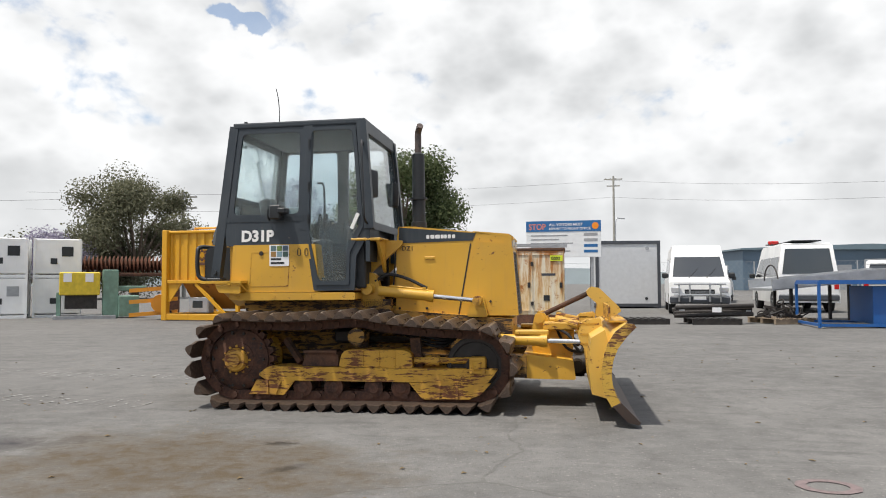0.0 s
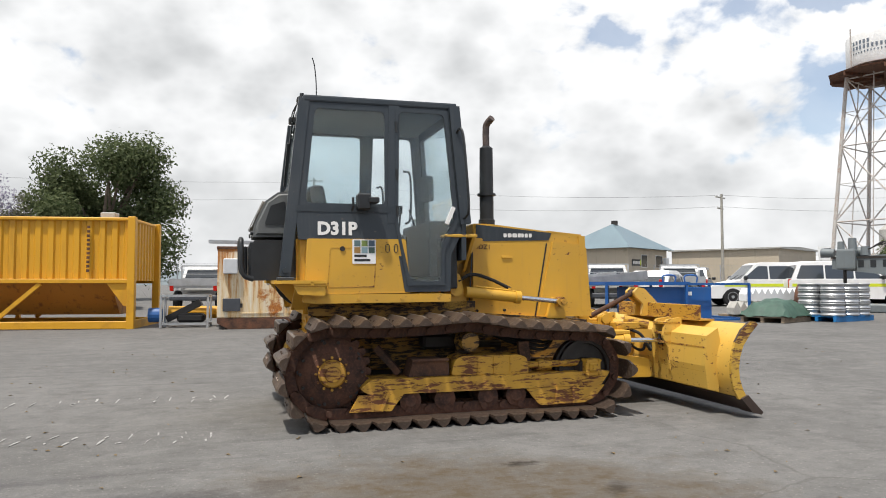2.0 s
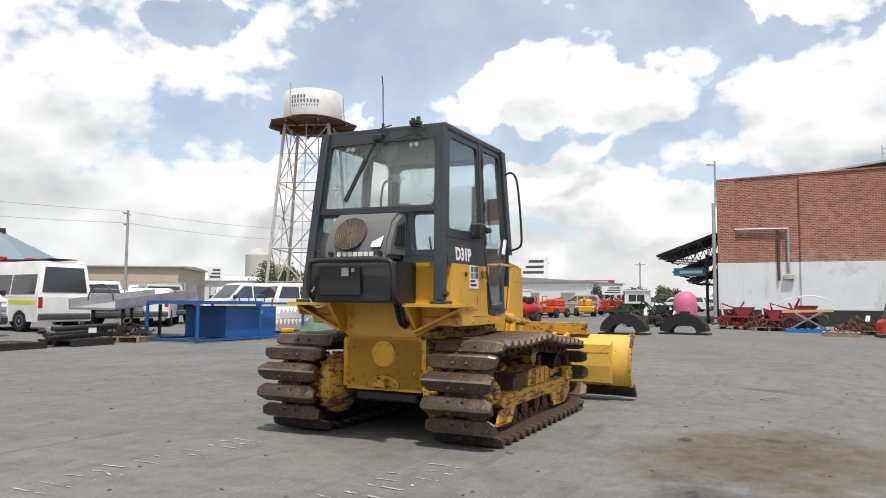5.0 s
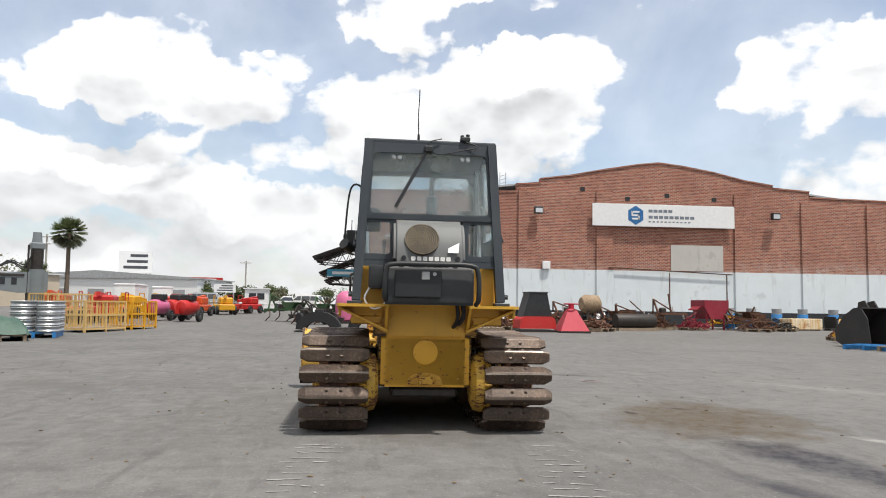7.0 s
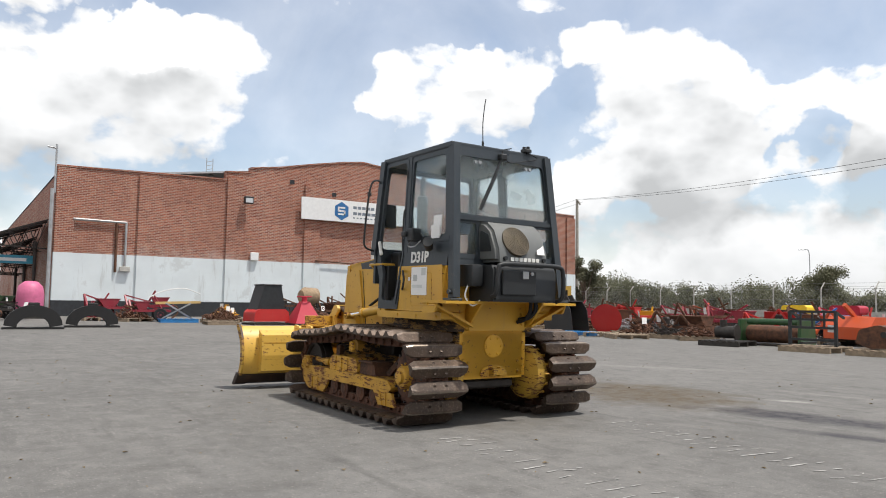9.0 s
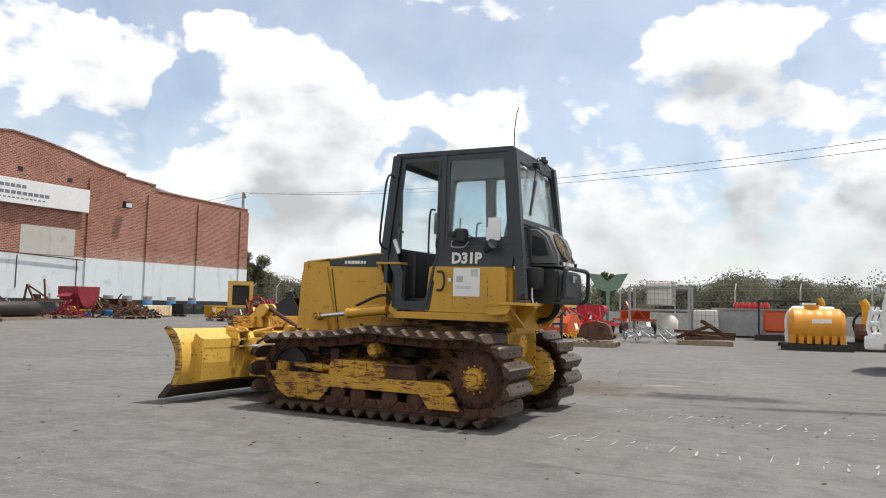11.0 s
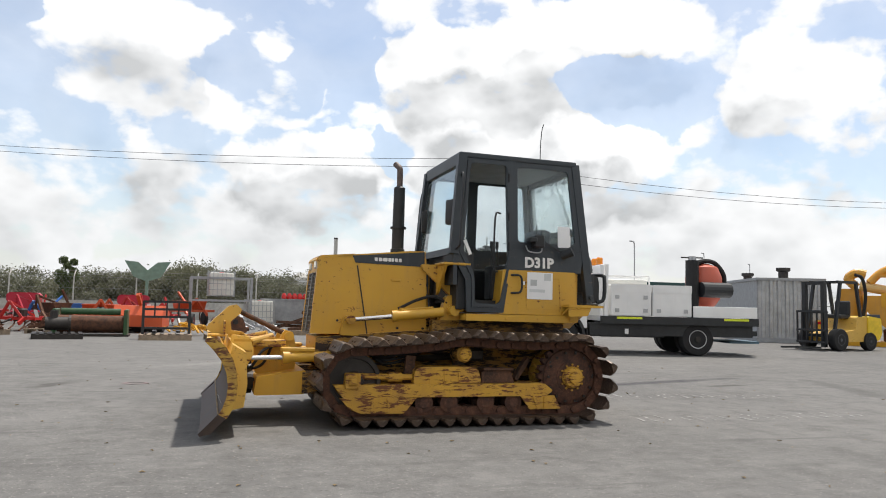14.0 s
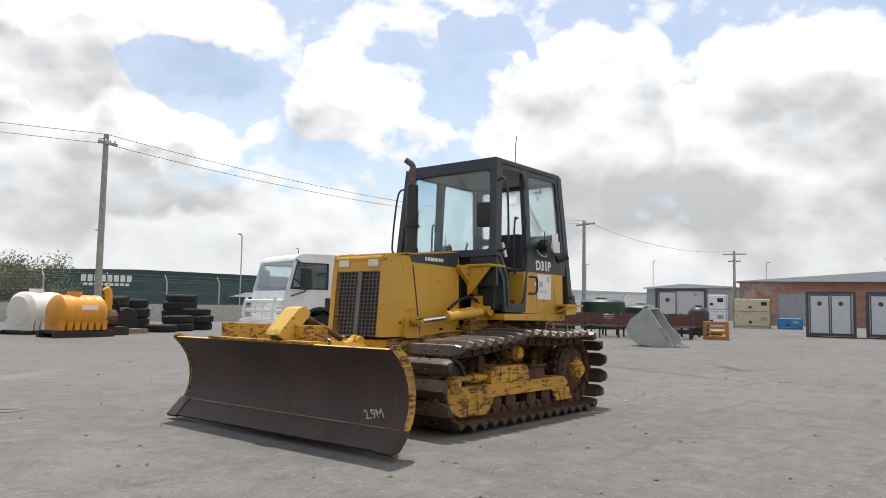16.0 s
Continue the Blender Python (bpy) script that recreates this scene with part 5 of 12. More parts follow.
part("side_tank", bm, BLACK_PLASTIC, dozer, "small charcoal side tank", True)
bm = tube(B(), arc([(-1.38, 0.52, 1.28), (-1.40, 0.56, 1.18), (-1.40, 0.48, 1.10), (-1.38, 0.38, 1.15), (-1.38, 0.36, 1.25)], 5), 0.008, 6)
part("loose_cable", bm, LETTER_WHITE, dozer, "thin pale cable hanging in a loop")
bm = tube(B(), arc([(-1.37, -0.30, 1.14), (-1.35, -0.31, 1.06), (-1.28, -0.29, 0.99), (-1.17, -0.26, 0.97)], 5), 0.021, 8)
tube(bm, arc([(-1.36, -0.25, 1.14), (-1.33, -0.26, 1.04), (-1.26, -0.25, 0.97), (-1.17, -0.24, 0.945)], 5), 0.018, 8)
part("rear_hose", bm, RUBBER, dozer, "black rubber hoses")

# cab inside
bm = box(B(), -1.15, 0.05, -0.55, 0.55, 1.12, 1.16)
part("cab_floor", bm, BLACK_PLASTIC, cab)
bm = box(B(), -1.10, 0.03, -0.55, 0.55, 2.545, 2.57)
part("headlining", bm, plain("grey_headlining", (0.15, 0.16, 0.17), 0.8), cab)
bm = box(B(), -0.98, -0.50, -0.24, 0.24, 1.42, 1.55, 0.05, seg=2)
seat = part("seat", bm, BLACK_PLASTIC, cab, "black driver's seat", True)
bm = box(B(), -0.07, 0.07, -0.22, 0.22, 0.0, 0.46, 0.05, seg=2)
part("backrest", bm, BLACK_PLASTIC, seat, "", True, pose(-0.96, 0, 1.50, 0, -10, 0))
bm = box(B(), -0.85, -0.6, -0.15, 0.15, 1.16, 1.44, 0.02)
part("seat_base", bm, BLACK_PLASTIC, seat)
bm = box(B(), -0.12, 0.08, -0.50, 0.50, 1.16, 1.64, 0.03, seg=2)
for y in (-0.2, 0.05):
    bar(bm, (-0.10, y, 1.6), (-0.16, y, 1.78), 0.015)
part("dashboard", bm, BLACK_PLASTIC, cab, "black dashboard and front console")
for y in (0.38, -0.38):
    bm = B()
    box(bm, -0.80, -0.30, min(y - 0.09, y + 0.09), max(y - 0.09, y + 0.09), 1.16, 1.52, 0.02)
    for x in (-0.42, -0.36):
        tube(bm, [(x, y, 1.5), (x + 0.02, y, 1.72)], 0.009, 6)
        rod(bm, (x + 0.02, y, 1.70), (x + 0.02, y, 1.77), 0.018, seg=8)
    part("side_console", bm, BLACK_PLASTIC, cab, "black side console with levers")
bm = tube(B(), arc([(-0.34, 0.56, 1.45), (-0.30, 0.57, 1.5), (-0.30, 0.57, 2.0), (-0.36, 0.57, 2.04)], 4), 0.01, 8)
tube(bm, arc([(-0.34, -0.56, 1.6), (-0.30, -0.57, 1.66), (-0.30, -0.57, 2.0), (-0.36, -0.57, 2.04)], 4), 0.01, 8)
part("grab_rail", bm, BLACK_PLASTIC, cab)

# ---- blade and its frame ----
blade_front = [(2.405, 0.748), (2.335, 0.675), (2.27, 0.59), (2.232, 0.495), (2.218, 0.40), (2.225, 0.31), (2.25, 0.235), (2.285, 0.175)]
blade_back = [(2.245, 0.165), (2.20, 0.24), (2.185, 0.33), (2.18, 0.42), (2.195, 0.515), (2.225, 0.605), (2.28, 0.695), (2.375, 0.755)]
BY0, BY1 = -1.40, 1.35
bm = B()
prism(bm, blade_front + blade_back, side, BY0, BY1)
for f in bm.faces:
    c = f.calc_center_median()
    f.material_index = 1 if BY0 + 0.005 < c.y < BY1 - 0.005 and any(abs(c.x - (a[0] + b[0]) / 2) < 0.004 and abs(c.z - (a[1] + b[1]) / 2) < 0.004 for a, b in zip(blade_front, blade_front[1:])) else 0
blade = part("blade", bm, [YELLOW_BLADE, MOULDBOARD], dozer, "wide blade with rust-brown face and faded yellow back", True, sharp=30)
bm = B()
prism(bm, [(2.289, 0.178), (2.425, 0.045), (2.405, 0.028), (2.35, 0.05), (2.245, 0.16)], side, BY0 - 0.004, BY1 + 0.004)
part("cutting_edge", bm, MOULDBOARD, blade, "worn dark cutting edge")
part("edge_seam", bar(B(), (2.292, BY0, 0.181), (2.292, BY1, 0.181), 0.012, 0.008), plain("scraped_edge_line", (0.30, 0.20, 0.10), 0.6, 0.2, 0.5, 14.0), blade, "pale scraped weld line")
for s, y in ((-1, BY0), (1, BY1)):
    bm = B()
    prism(bm, [(2.296, 0.185), (2.435, 0.04), (2.42, 0.02), (2.34, 0.04), (2.235, 0.155)], side, y - s * 0.11, y + s * 0.045)
    part("end_bit", bm, MOULDBOARD, blade)
    bm = B()
    rim = [(2.422, 0.75), (2.40, 0.775), (2.35, 0.78), (2.265, 0.715), (2.20, 0.615), (2.17, 0.52), (2.155, 0.42), (2.16, 0.32), (2.18, 0.23), (2.225, 0.15), (2.30, 0.165)]
    prism(bm, rim + [(q[0] + 0.012, q[1]) for q in blade_front[::-1]][1:-1], side, y - s * 0.004, y + s * 0.022)
    bm.normal_update()
    for f in bm.faces:
        f.material_index = 1 if f.calc_center_median().x > 2.232 and abs(f.normal.y) < 0.5 else 0
    rod(bm, (2.365, y - s * 0.03, 0.745), (2.365, y + s * 0.03, 0.745), 0.022, seg=14)
    part("end_plate", bm, [RIM_YELLOW, MOULDBOARD], blade, "yellow end plate with rust at the rim")
bm = B()
prism(bm, [(2.20, 0.715), (2.09, 0.65), (2.07, 0.40), (2.09, 0.21), (2.20, 0.18), (2.23, 0.58)], side, -1.20, 1.15)
part("back_box", bm, YELLOW_BLADE, blade)
bm = B()
box(bm, 2.08, 2.096, -1.18, 1.13, 0.545, 0.56)
box(bm, 2.075, 2.09, -1.18, 1.13, 0.35, 0.365)
part("weld_seams", bm, YELLOW_CHIPPED, blade)
bm = box(B(), 2.25, 2.265, -0.89, 0.52, 0.76, 0.895, 0.004)
box(bm, 2.24, 2.40, -0.89, 0.52, 0.755, 0.77)
part("top_guard_plate", bm, YELLOW_CHIPPED, blade, "upright yellow guard plate with chipped top")
for s in (-1, 1):
    for y in (0.50, 0.66):
        bm = B()
        prism(bm, rounded([(2.20, 0.78), (2.04, 0.76), (2.0, 0.62), (2.06, 0.50), (2.07, 0.30), (2.20, 0.25)], 0.02, 2), side, s * y, s * (y + 0.028))
        part("cylinder_lug", bm, YELLOW_BLADE, blade)
    for z in (0.55, 0.63, 0.72):
        bm = B()
        box(bm, 2.02, 2.18, min(s * 0.50, s * 0.69), max(s * 0.50, s * 0.69), z, z + 0.02)
        part("lug_plate", bm, YELLOW_CHIPPED, blade)
    part("pivot_pin", rod(B(), (2.05, s * 0.58, 0.53), (2.05, s * 0.58, 0.66), 0.025, seg=10), DARK_STEEL, blade)
bm = B()
horn = [(2.36, 0.77), (2.42, 0.81), (2.40, 0.85), (2.22, 1.03), (2.15, 1.045), (2.10, 1.00), (2.11, 0.96), (2.20, 0.88), (2.18, 0.76)]
prism(bm, rounded(horn, 0.015, 2), side, -0.05, -0.01)
prism(bm, rounded(horn, 0.015, 2), side, 0.09, 0.13)
prism(bm, [(2.42, 0.81), (2.40, 0.85), (2.22, 1.03), (2.15, 1.045), (2.15, 1.03), (2.21, 1.015), (2.38, 0.84)], side, -0.01, 0.09)
part("tilt_tower", bm, YELLOW_BLADE, blade, "peaked yellow pitch-link tower")
bm = rod(B(), (2.14, 0.04, 0.99), (1.66, 0.04, 0.765), 0.024, seg=12)
rod(bm, (2.14, -0.03, 0.99), (2.14, 0.11, 0.99), 0.032, seg=12)
part("pitch_link", bm, RUST, blade, "rusty round pitch link")

cframe = part("push_frame", prism(B(), rounded([(1.52, 0.24), (1.52, 0.46), (1.96, 0.40), (1.98, 0.23)], 0.02, 2), side, -0.52, 0.52), YELLOW, dozer, "yellow box push frame")
for s in (-1, 1):
    bm = B()
    prism(bm, [(1.55, s * 0.34), (1.55, s * 0.56), (0.2, s * 0.54), (0.2, s * 0.42)], plan, 0.25, 0.44)
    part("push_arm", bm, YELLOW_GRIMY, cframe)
    bm = B()
    prism(bm, rounded([(1.60, 0.42), (1.58, 0.60), (1.62, 0.80), (1.71, 0.815), (1.76, 0.70), (1.90, 0.70), (1.98, 0.66), (1.96, 0.40)], 0.03, 2), side, s * 0.22, s * 0.26)
    rod(bm, (1.66, s * 0.18, 0.755), (1.66, s * 0.29, 0.755), 0.045, seg=16)
    part("upright_plate", bm, YELLOW, cframe)
    bm = box(B(), 1.70, 2.02, min(s * 0.24, s * 0.42), max(s * 0.24, s * 0.42), 0.66, 0.73, 0.01)
    rod(bm, (1.82, s * 0.33, 0.75), (2.02, s * 0.42, 0.70), 0.042, seg=14)
    part("hydraulic_block", bm, YELLOW_CHIPPED, cframe)
    bm = rod(B(), (1.30, s * 0.50, 0.585), (1.72, s * 0.545, 0.575), 0.048, seg=18)
    rod(bm, (1.68, s * 0.54, 0.576), (1.74, s * 0.547, 0.575), 0.058, seg=18)
    angle = part("angle_cylinder", bm, YELLOW, cframe, "yellow blade angle cylinder", True)
    bm = rod(B(), (1.72, s * 0.545, 0.575), (2.04, s * 0.58, 0.57), 0.022, seg=14)
    part("piston_rod", bm, CHROME, angle, "bright chrome rod", True)
    bm = box(B(), 1.45, 1.75, min(s * 0.40, s * 0.56), max(s * 0.40, s * 0.56), 0.63, 0.665, 0.006)
    part("cover_plate", bm, YELLOW, cframe)
    bm = tube(B(), arc([(1.80, s * 0.36, 0.68), (1.92, s * 0.44, 0.62), (1.98, s * 0.46, 0.52), (2.03, s * 0.44, 0.47), (2.07, s * 0.36, 0.56)], 5), 0.014, 8)
    tube(bm, arc([(1.82, s * 0.30, 0.66), (1.90, s * 0.34, 0.50), (2.02, s * 0.32, 0.46), (2.08, s * 0.28, 0.55)], 5), 0.013, 8)
    part("hose", bm, RUBBER, cframe)
bm = rod(B(), (1.96, 0, 0.30), (2.12, 0, 0.33), 0.11, 0.09, seg=18)
rod(bm, (2.0, -0.30, 0.32), (2.0, 0.30, 0.32), 0.055, seg=14)
rod(bm, (2.02, 0, 0.20), (2.02, 0, 0.45), 0.05, seg=14)
part("blade_ball_joint", bm, DARK_STEEL, cframe, "greasy blade ball joint")
# chalk size mark on the blade face
m_ = lettering("2.9M", 0.105, 0.0008)
chalk = part("chalk_mark", m_, plain("chalk", (0.62, 0.60, 0.58), 0.9, vary=0.2), blade, "chalked size 2.9M")
chalk.matrix_basis = Matrix.Translation((2.262, 0.98, 0.222)) @ Matrix.Rotation(radians(90), 4, "Z") @ Matrix.Rotation(radians(112), 4, "X") @ Matrix.Rotation(radians(9), 4, "Z")

# ---- more materials ----
def brickwork():
    n = Nodes("weathered_red_brick")
    b = n.tree.nodes.new("ShaderNodeTexBrick")
    b.inputs["Scale"].default_value = 1.0
    b.inputs["Brick Width"].default_value, b.inputs["Row Height"].default_value = 0.24, 0.086
    b.inputs["Mortar Size"].default_value = 0.013
    b.inputs["Color1"].default_value, b.inputs["Color2"].default_value = (0.17, 0.045, 0.028, 1), (0.38, 0.125, 0.075, 1)
    b.inputs["Mortar"].default_value = (0.43, 0.34, 0.28, 1)
    swap = n.tree.nodes.new("ShaderNodeSeparateXYZ")
    n.tree.links.new(n.coord, swap.inputs[0])
    c = n.tree.nodes.new("ShaderNodeCombineXYZ")
    n.tree.links.new(n.math("ADD", swap.outputs[0], swap.outputs[1]), c.inputs[0])
    n.tree.links.new(swap.outputs[2], c.inputs[1])
    n.tree.links.new(c.outputs[0], b.inputs["Vector"])
    stain, soot = n.noise(0.35, 5.0, 0.6), n.noise(1.4, 5.0, 0.6, n.stretch((1, 1, 0.35)))
    odd = n.noise(9.0, 2.0, 0.5, n.stretch((1, 0.5, 1.3)))
    col = n.mix(n.math("MULTIPLY", n.ramp(odd, 0.6, 0.7), 0.5), b.outputs["Color"], (0.55, 0.30, 0.19))
    col = n.mix(n.math("MULTIPLY", n.ramp(stain, 0.4, 0.7), 0.4), col, (0.19, 0.066, 0.04))
    col = n.mix(n.math("MULTIPLY", n.ramp(soot, 0.55, 0.8), 0.35), col, (0.45, 0.27, 0.19))
    pale = n.math("MULTIPLY", n.ramp(n.noise(2.2, 7.0, 0.7), 0.40, 0.66), n.math("MULTIPLY", n.ramp(swap.outputs[2], 4.1, 3.3), n.ramp(n.noise(0.22, 3.0), 0.38, 0.6)))
    col = n.mix(n.math("MULTIPLY", pale, 0.8), col, (0.52, 0.44, 0.40))
    sooty = n.ramp(n.noise(5.0, 6.0, 0.75, n.stretch((1, 0.4, 1.6))), 0.56, 0.66)
    col = n.mix(n.math("MULTIPLY", sooty, 0.55), col, (0.12, 0.05, 0.036))
    n.bump(b.outputs["Fac"], 0.5, -0.01)
    return n.done(col, 0.9)


def leaf(name, a, b):
    n = Nodes(name)
    n.bsdf.inputs["Subsurface Weight"].default_value = 0.0
    n.bsdf.inputs["Specular IOR Level"].default_value = 0.2
    thin = n.tree.nodes.new("ShaderNodeBsdfTranslucent")
    mixed, out = n.tree.nodes.new("ShaderNodeMixShader"), n.tree.nodes["Material Output"]
    tint = n.mix(n.island(), a, b)
    n.put(tint, thin.inputs["Color"])
    mixed.inputs[0].default_value = 0.4
    n.tree.links.new(n.bsdf.outputs[0], mixed.inputs[1])
    n.tree.links.new(thin.outputs[0], mixed.inputs[2])
    n.tree.links.new(mixed.outputs[0], out.inputs["Surface"])
    return n.done(tint, 0.7)


def stained(name, color, stain, much=0.6, scale=1.2, rough=0.6):
    """Paint with large run-down stains."""
    n = Nodes(name)
    a = n.noise(scale, 6.0, 0.65)
    run = n.noise(scale * 3.0, 6.0, 0.65, n.stretch((1.6, 1.6, 0.22)))
    fine = n.noise(scale * 26, 4.0, 0.6)
    mask_ = n.math("MAXIMUM", n.math("MULTIPLY", n.ramp(run, 0.575 - 0.09 * (much > 0.9), 0.68 - 0.04 * (much > 0.9)), much), n.math("MULTIPLY", n.ramp(a, 0.60, 0.66), much))
    col = n.mix(n.ramp(a, 0.3, 0.7), tuple(c * 0.88 for c in color), color)
    col = n.mix(mask_, col, n.mix(fine, stain, tuple(c * 0.45 for c in stain)))
    n.bump(fine, 0.15, 0.004)
    return n.done(col, rough)


def rust_streaked(name, color):
    """Cream paint with orange rust that runs down from the roof edge and blooms in patches."""
    n = Nodes(name)
    z = n.tree.nodes.new("ShaderNodeSeparateXYZ")
    n.tree.links.new(n.coord, z.inputs[0])
    run = n.noise(5.0, 6.0, 0.65, n.stretch((1.7, 1.7, 0.16)))
    bloom = n.noise(2.1, 7.0, 0.7)
    fine = n.noise(34.0, 4.0, 0.65)
    top = n.math("MULTIPLY", n.ramp(z.outputs[2], 0.55, 1.95), 0.17)
    wet = n.ramp(n.math("ADD", run, top), 0.555, 0.68)
    spots = n.ramp(bloom, 0.56, 0.64)
    rim = n.ramp(n.math("MULTIPLY_ADD", bloom, 0.35, z.outputs[2]), 1.97, 2.05)
    stain = n.math("MAXIMUM", n.math("MULTIPLY", wet, 0.85), n.math("MAXIMUM", spots, rim))
    rust = n.mix(n.ramp(fine, 0.35, 0.65), (0.50, 0.185, 0.022), (0.22, 0.062, 0.016))
    col = n.mix(n.ramp(bloom, 0.3, 0.6), color, tuple(c * 0.86 for c in color))
    col = n.mix(n.math("MULTIPLY", n.ramp(run, 0.36, 0.58), 0.72), col, (0.62, 0.37, 0.09))
    n.bump(fine, 0.15, 0.004)
    return n.done(n.mix(stain, col, rust), 0.65)


BRICK = brickwork()
SIGN_INK = plain("faded_slate_lettering", (0.16, 0.19, 0.23), 0.6)
DADO = stained("pale_blue_white_wall_paint", (0.68, 0.74, 0.77), (0.46, 0.46, 0.45), 0.35, 0.6, 0.75)
PLINTH = plain("black_wall_paint", (0.022, 0.025, 0.03), 0.7, vary=0.3)
BEIGE = stained("beige_wall", (0.50, 0.43, 0.33), (0.34, 0.29, 0.23), 0.3, 0.4, 0.8)
BLUE = worn_paint("blue_steel_paint", (0.012, 0.10, 0.33), wear=0.1, dirt=0.15)
RED = worn_paint("red_machine_paint", (0.46, 0.020, 0.018), wear=0.18, dirt=0.12)
ORANGE_RED = worn_paint("orange_red_paint", (0.56, 0.085, 0.022), wear=0.3, dirt=0.2)
MAROON = worn_paint("maroon_paint", (0.25, 0.014, 0.032), wear=0.2, dirt=0.25)
ORANGE = worn_paint("orange_tank_paint", (0.70, 0.29, 0.02), wear=0.04, dirt=0.18)
SILO_YELLOW = stained("faded_amber_container_paint", (0.66, 0.33, 0.012), (0.42, 0.20, 0.02), 0.35, 0.5, 0.5)
GREEN = worn_paint("green_machine_paint", (0.016, 0.07, 0.02), wear=0.6, dirt=0.5)
SAGE = plain("sage_green_paint", (0.16, 0.27, 0.21), 0.55)
PINK = plain("faded_pink_plastic", (0.52, 0.12, 0.24), 0.5, vary=0.12)
BROWN = rusty("brown_rust", (0.15, 0.065, 0.035), (0.05, 0.028, 0.02))
RUSTY_CREAM = rust_streaked("cream_paint_streaked_with_rust", (0.74, 0.69, 0.56))
WOOD = plain("weathered_timber", (0.26, 0.20, 0.14), 0.85, vary=0.3, scale=9.0)
SLAT_WOOD = plain("dark_stained_slats", (0.11, 0.05, 0.04), 0.6, vary=0.3)
POLE_WOOD = plain("grey_timber_pole", (0.33, 0.315, 0.275), 0.9, vary=0.25)
GREY = plain("grey_paint", (0.30, 0.31, 0.32), 0.55)
PALE_GREY = plain("pale_grey_panel", (0.55, 0.56, 0.57), 0.5, vary=0.06)
CONCRETE = plain("concrete", (0.42, 0.41, 0.38), 0.85, vary=0.18)
CHARCOAL = plain("charcoal_trim", (0.055, 0.06, 0.07), 0.5)
DARK_GLASS = plain("dark_vehicle_glass", (0.03, 0.036, 0.042), 0.09, 0.0, 0.05, 1.0, 0.0)
DARK_GLASS.node_tree.nodes["Principled BSDF"].inputs["IOR"].default_value = 1.8
LENS_RED = plain("red_lens", (0.45, 0.012, 0.01), 0.2, vary=0.05)
LENS_AMBER = plain("amber_lens", (0.80, 0.26, 0.02), 0.25, vary=0.05)
LENS_CLEAR = plain("clear_lens", (0.62, 0.64, 0.66), 0.12, 0.4, 0.05)
SILVER = plain("silver_car_paint", (0.42, 0.43, 0.44), 0.3, 0.5, 0.05)
POLY_WHITE = plain("white_poly_tank", (0.68, 0.67, 0.62), 0.5, vary=0.08, scale=2.0)
DARK_GREEN = plain("dark_green_poly", (0.018, 0.045, 0.035), 0.5, vary=0.15)
SHED_GREEN = stained("dark_green_cladding", (0.022, 0.062, 0.058), (0.03, 0.05, 0.05), 0.3, 0.2, 0.6)
SHED_BLUE = plain("blue_grey_cladding", (0.10, 0.15, 0.20), 0.6, vary=0.1, scale=0.5)
ROOF_TEAL = plain("blue_grey_metal_roof", (0.17, 0.235, 0.27), 0.45, 0.2, 0.08, 0.6)
TARP = plain("green_tarpaulin", (0.05, 0.10, 0.075), 0.6, vary=0.25)
BLUE_PLASTIC = plain("blue_plastic", (0.02, 0.17, 0.42), 0.45)
# Blue-grey of distant haze is put into the hill colour.
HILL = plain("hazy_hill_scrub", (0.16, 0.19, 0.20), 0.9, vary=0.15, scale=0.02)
LIME = plain("fluorescent_yellow_tape", (0.62, 0.70, 0.03), 0.5, vary=0.05)
SIGN_BLUE = plain("sign_blue", (0.02, 0.13, 0.33), 0.45, vary=0.04)
LEAF_OLIVE = leaf("olive_gum_leaves", (0.10, 0.105, 0.06), (0.21, 0.205, 0.135))
LEAF_GREEN = leaf("green_leaves", (0.06, 0.085, 0.034), (0.145, 0.17, 0.08))
# Pale leaves of far trees, with some distance haze mixed into the colour.
LEAF_PALE = leaf("dusty_pale_leaves", (0.115, 0.12, 0.075), (0.20, 0.20, 0.14))
LEAF_PURPLE = leaf("jacaranda_blossom", (0.28, 0.255, 0.335), (0.42, 0.39, 0.48))
BARK = plain("grey_brown_bark", (0.13, 0.10, 0.075), 0.9, vary=0.35, scale=4.0)


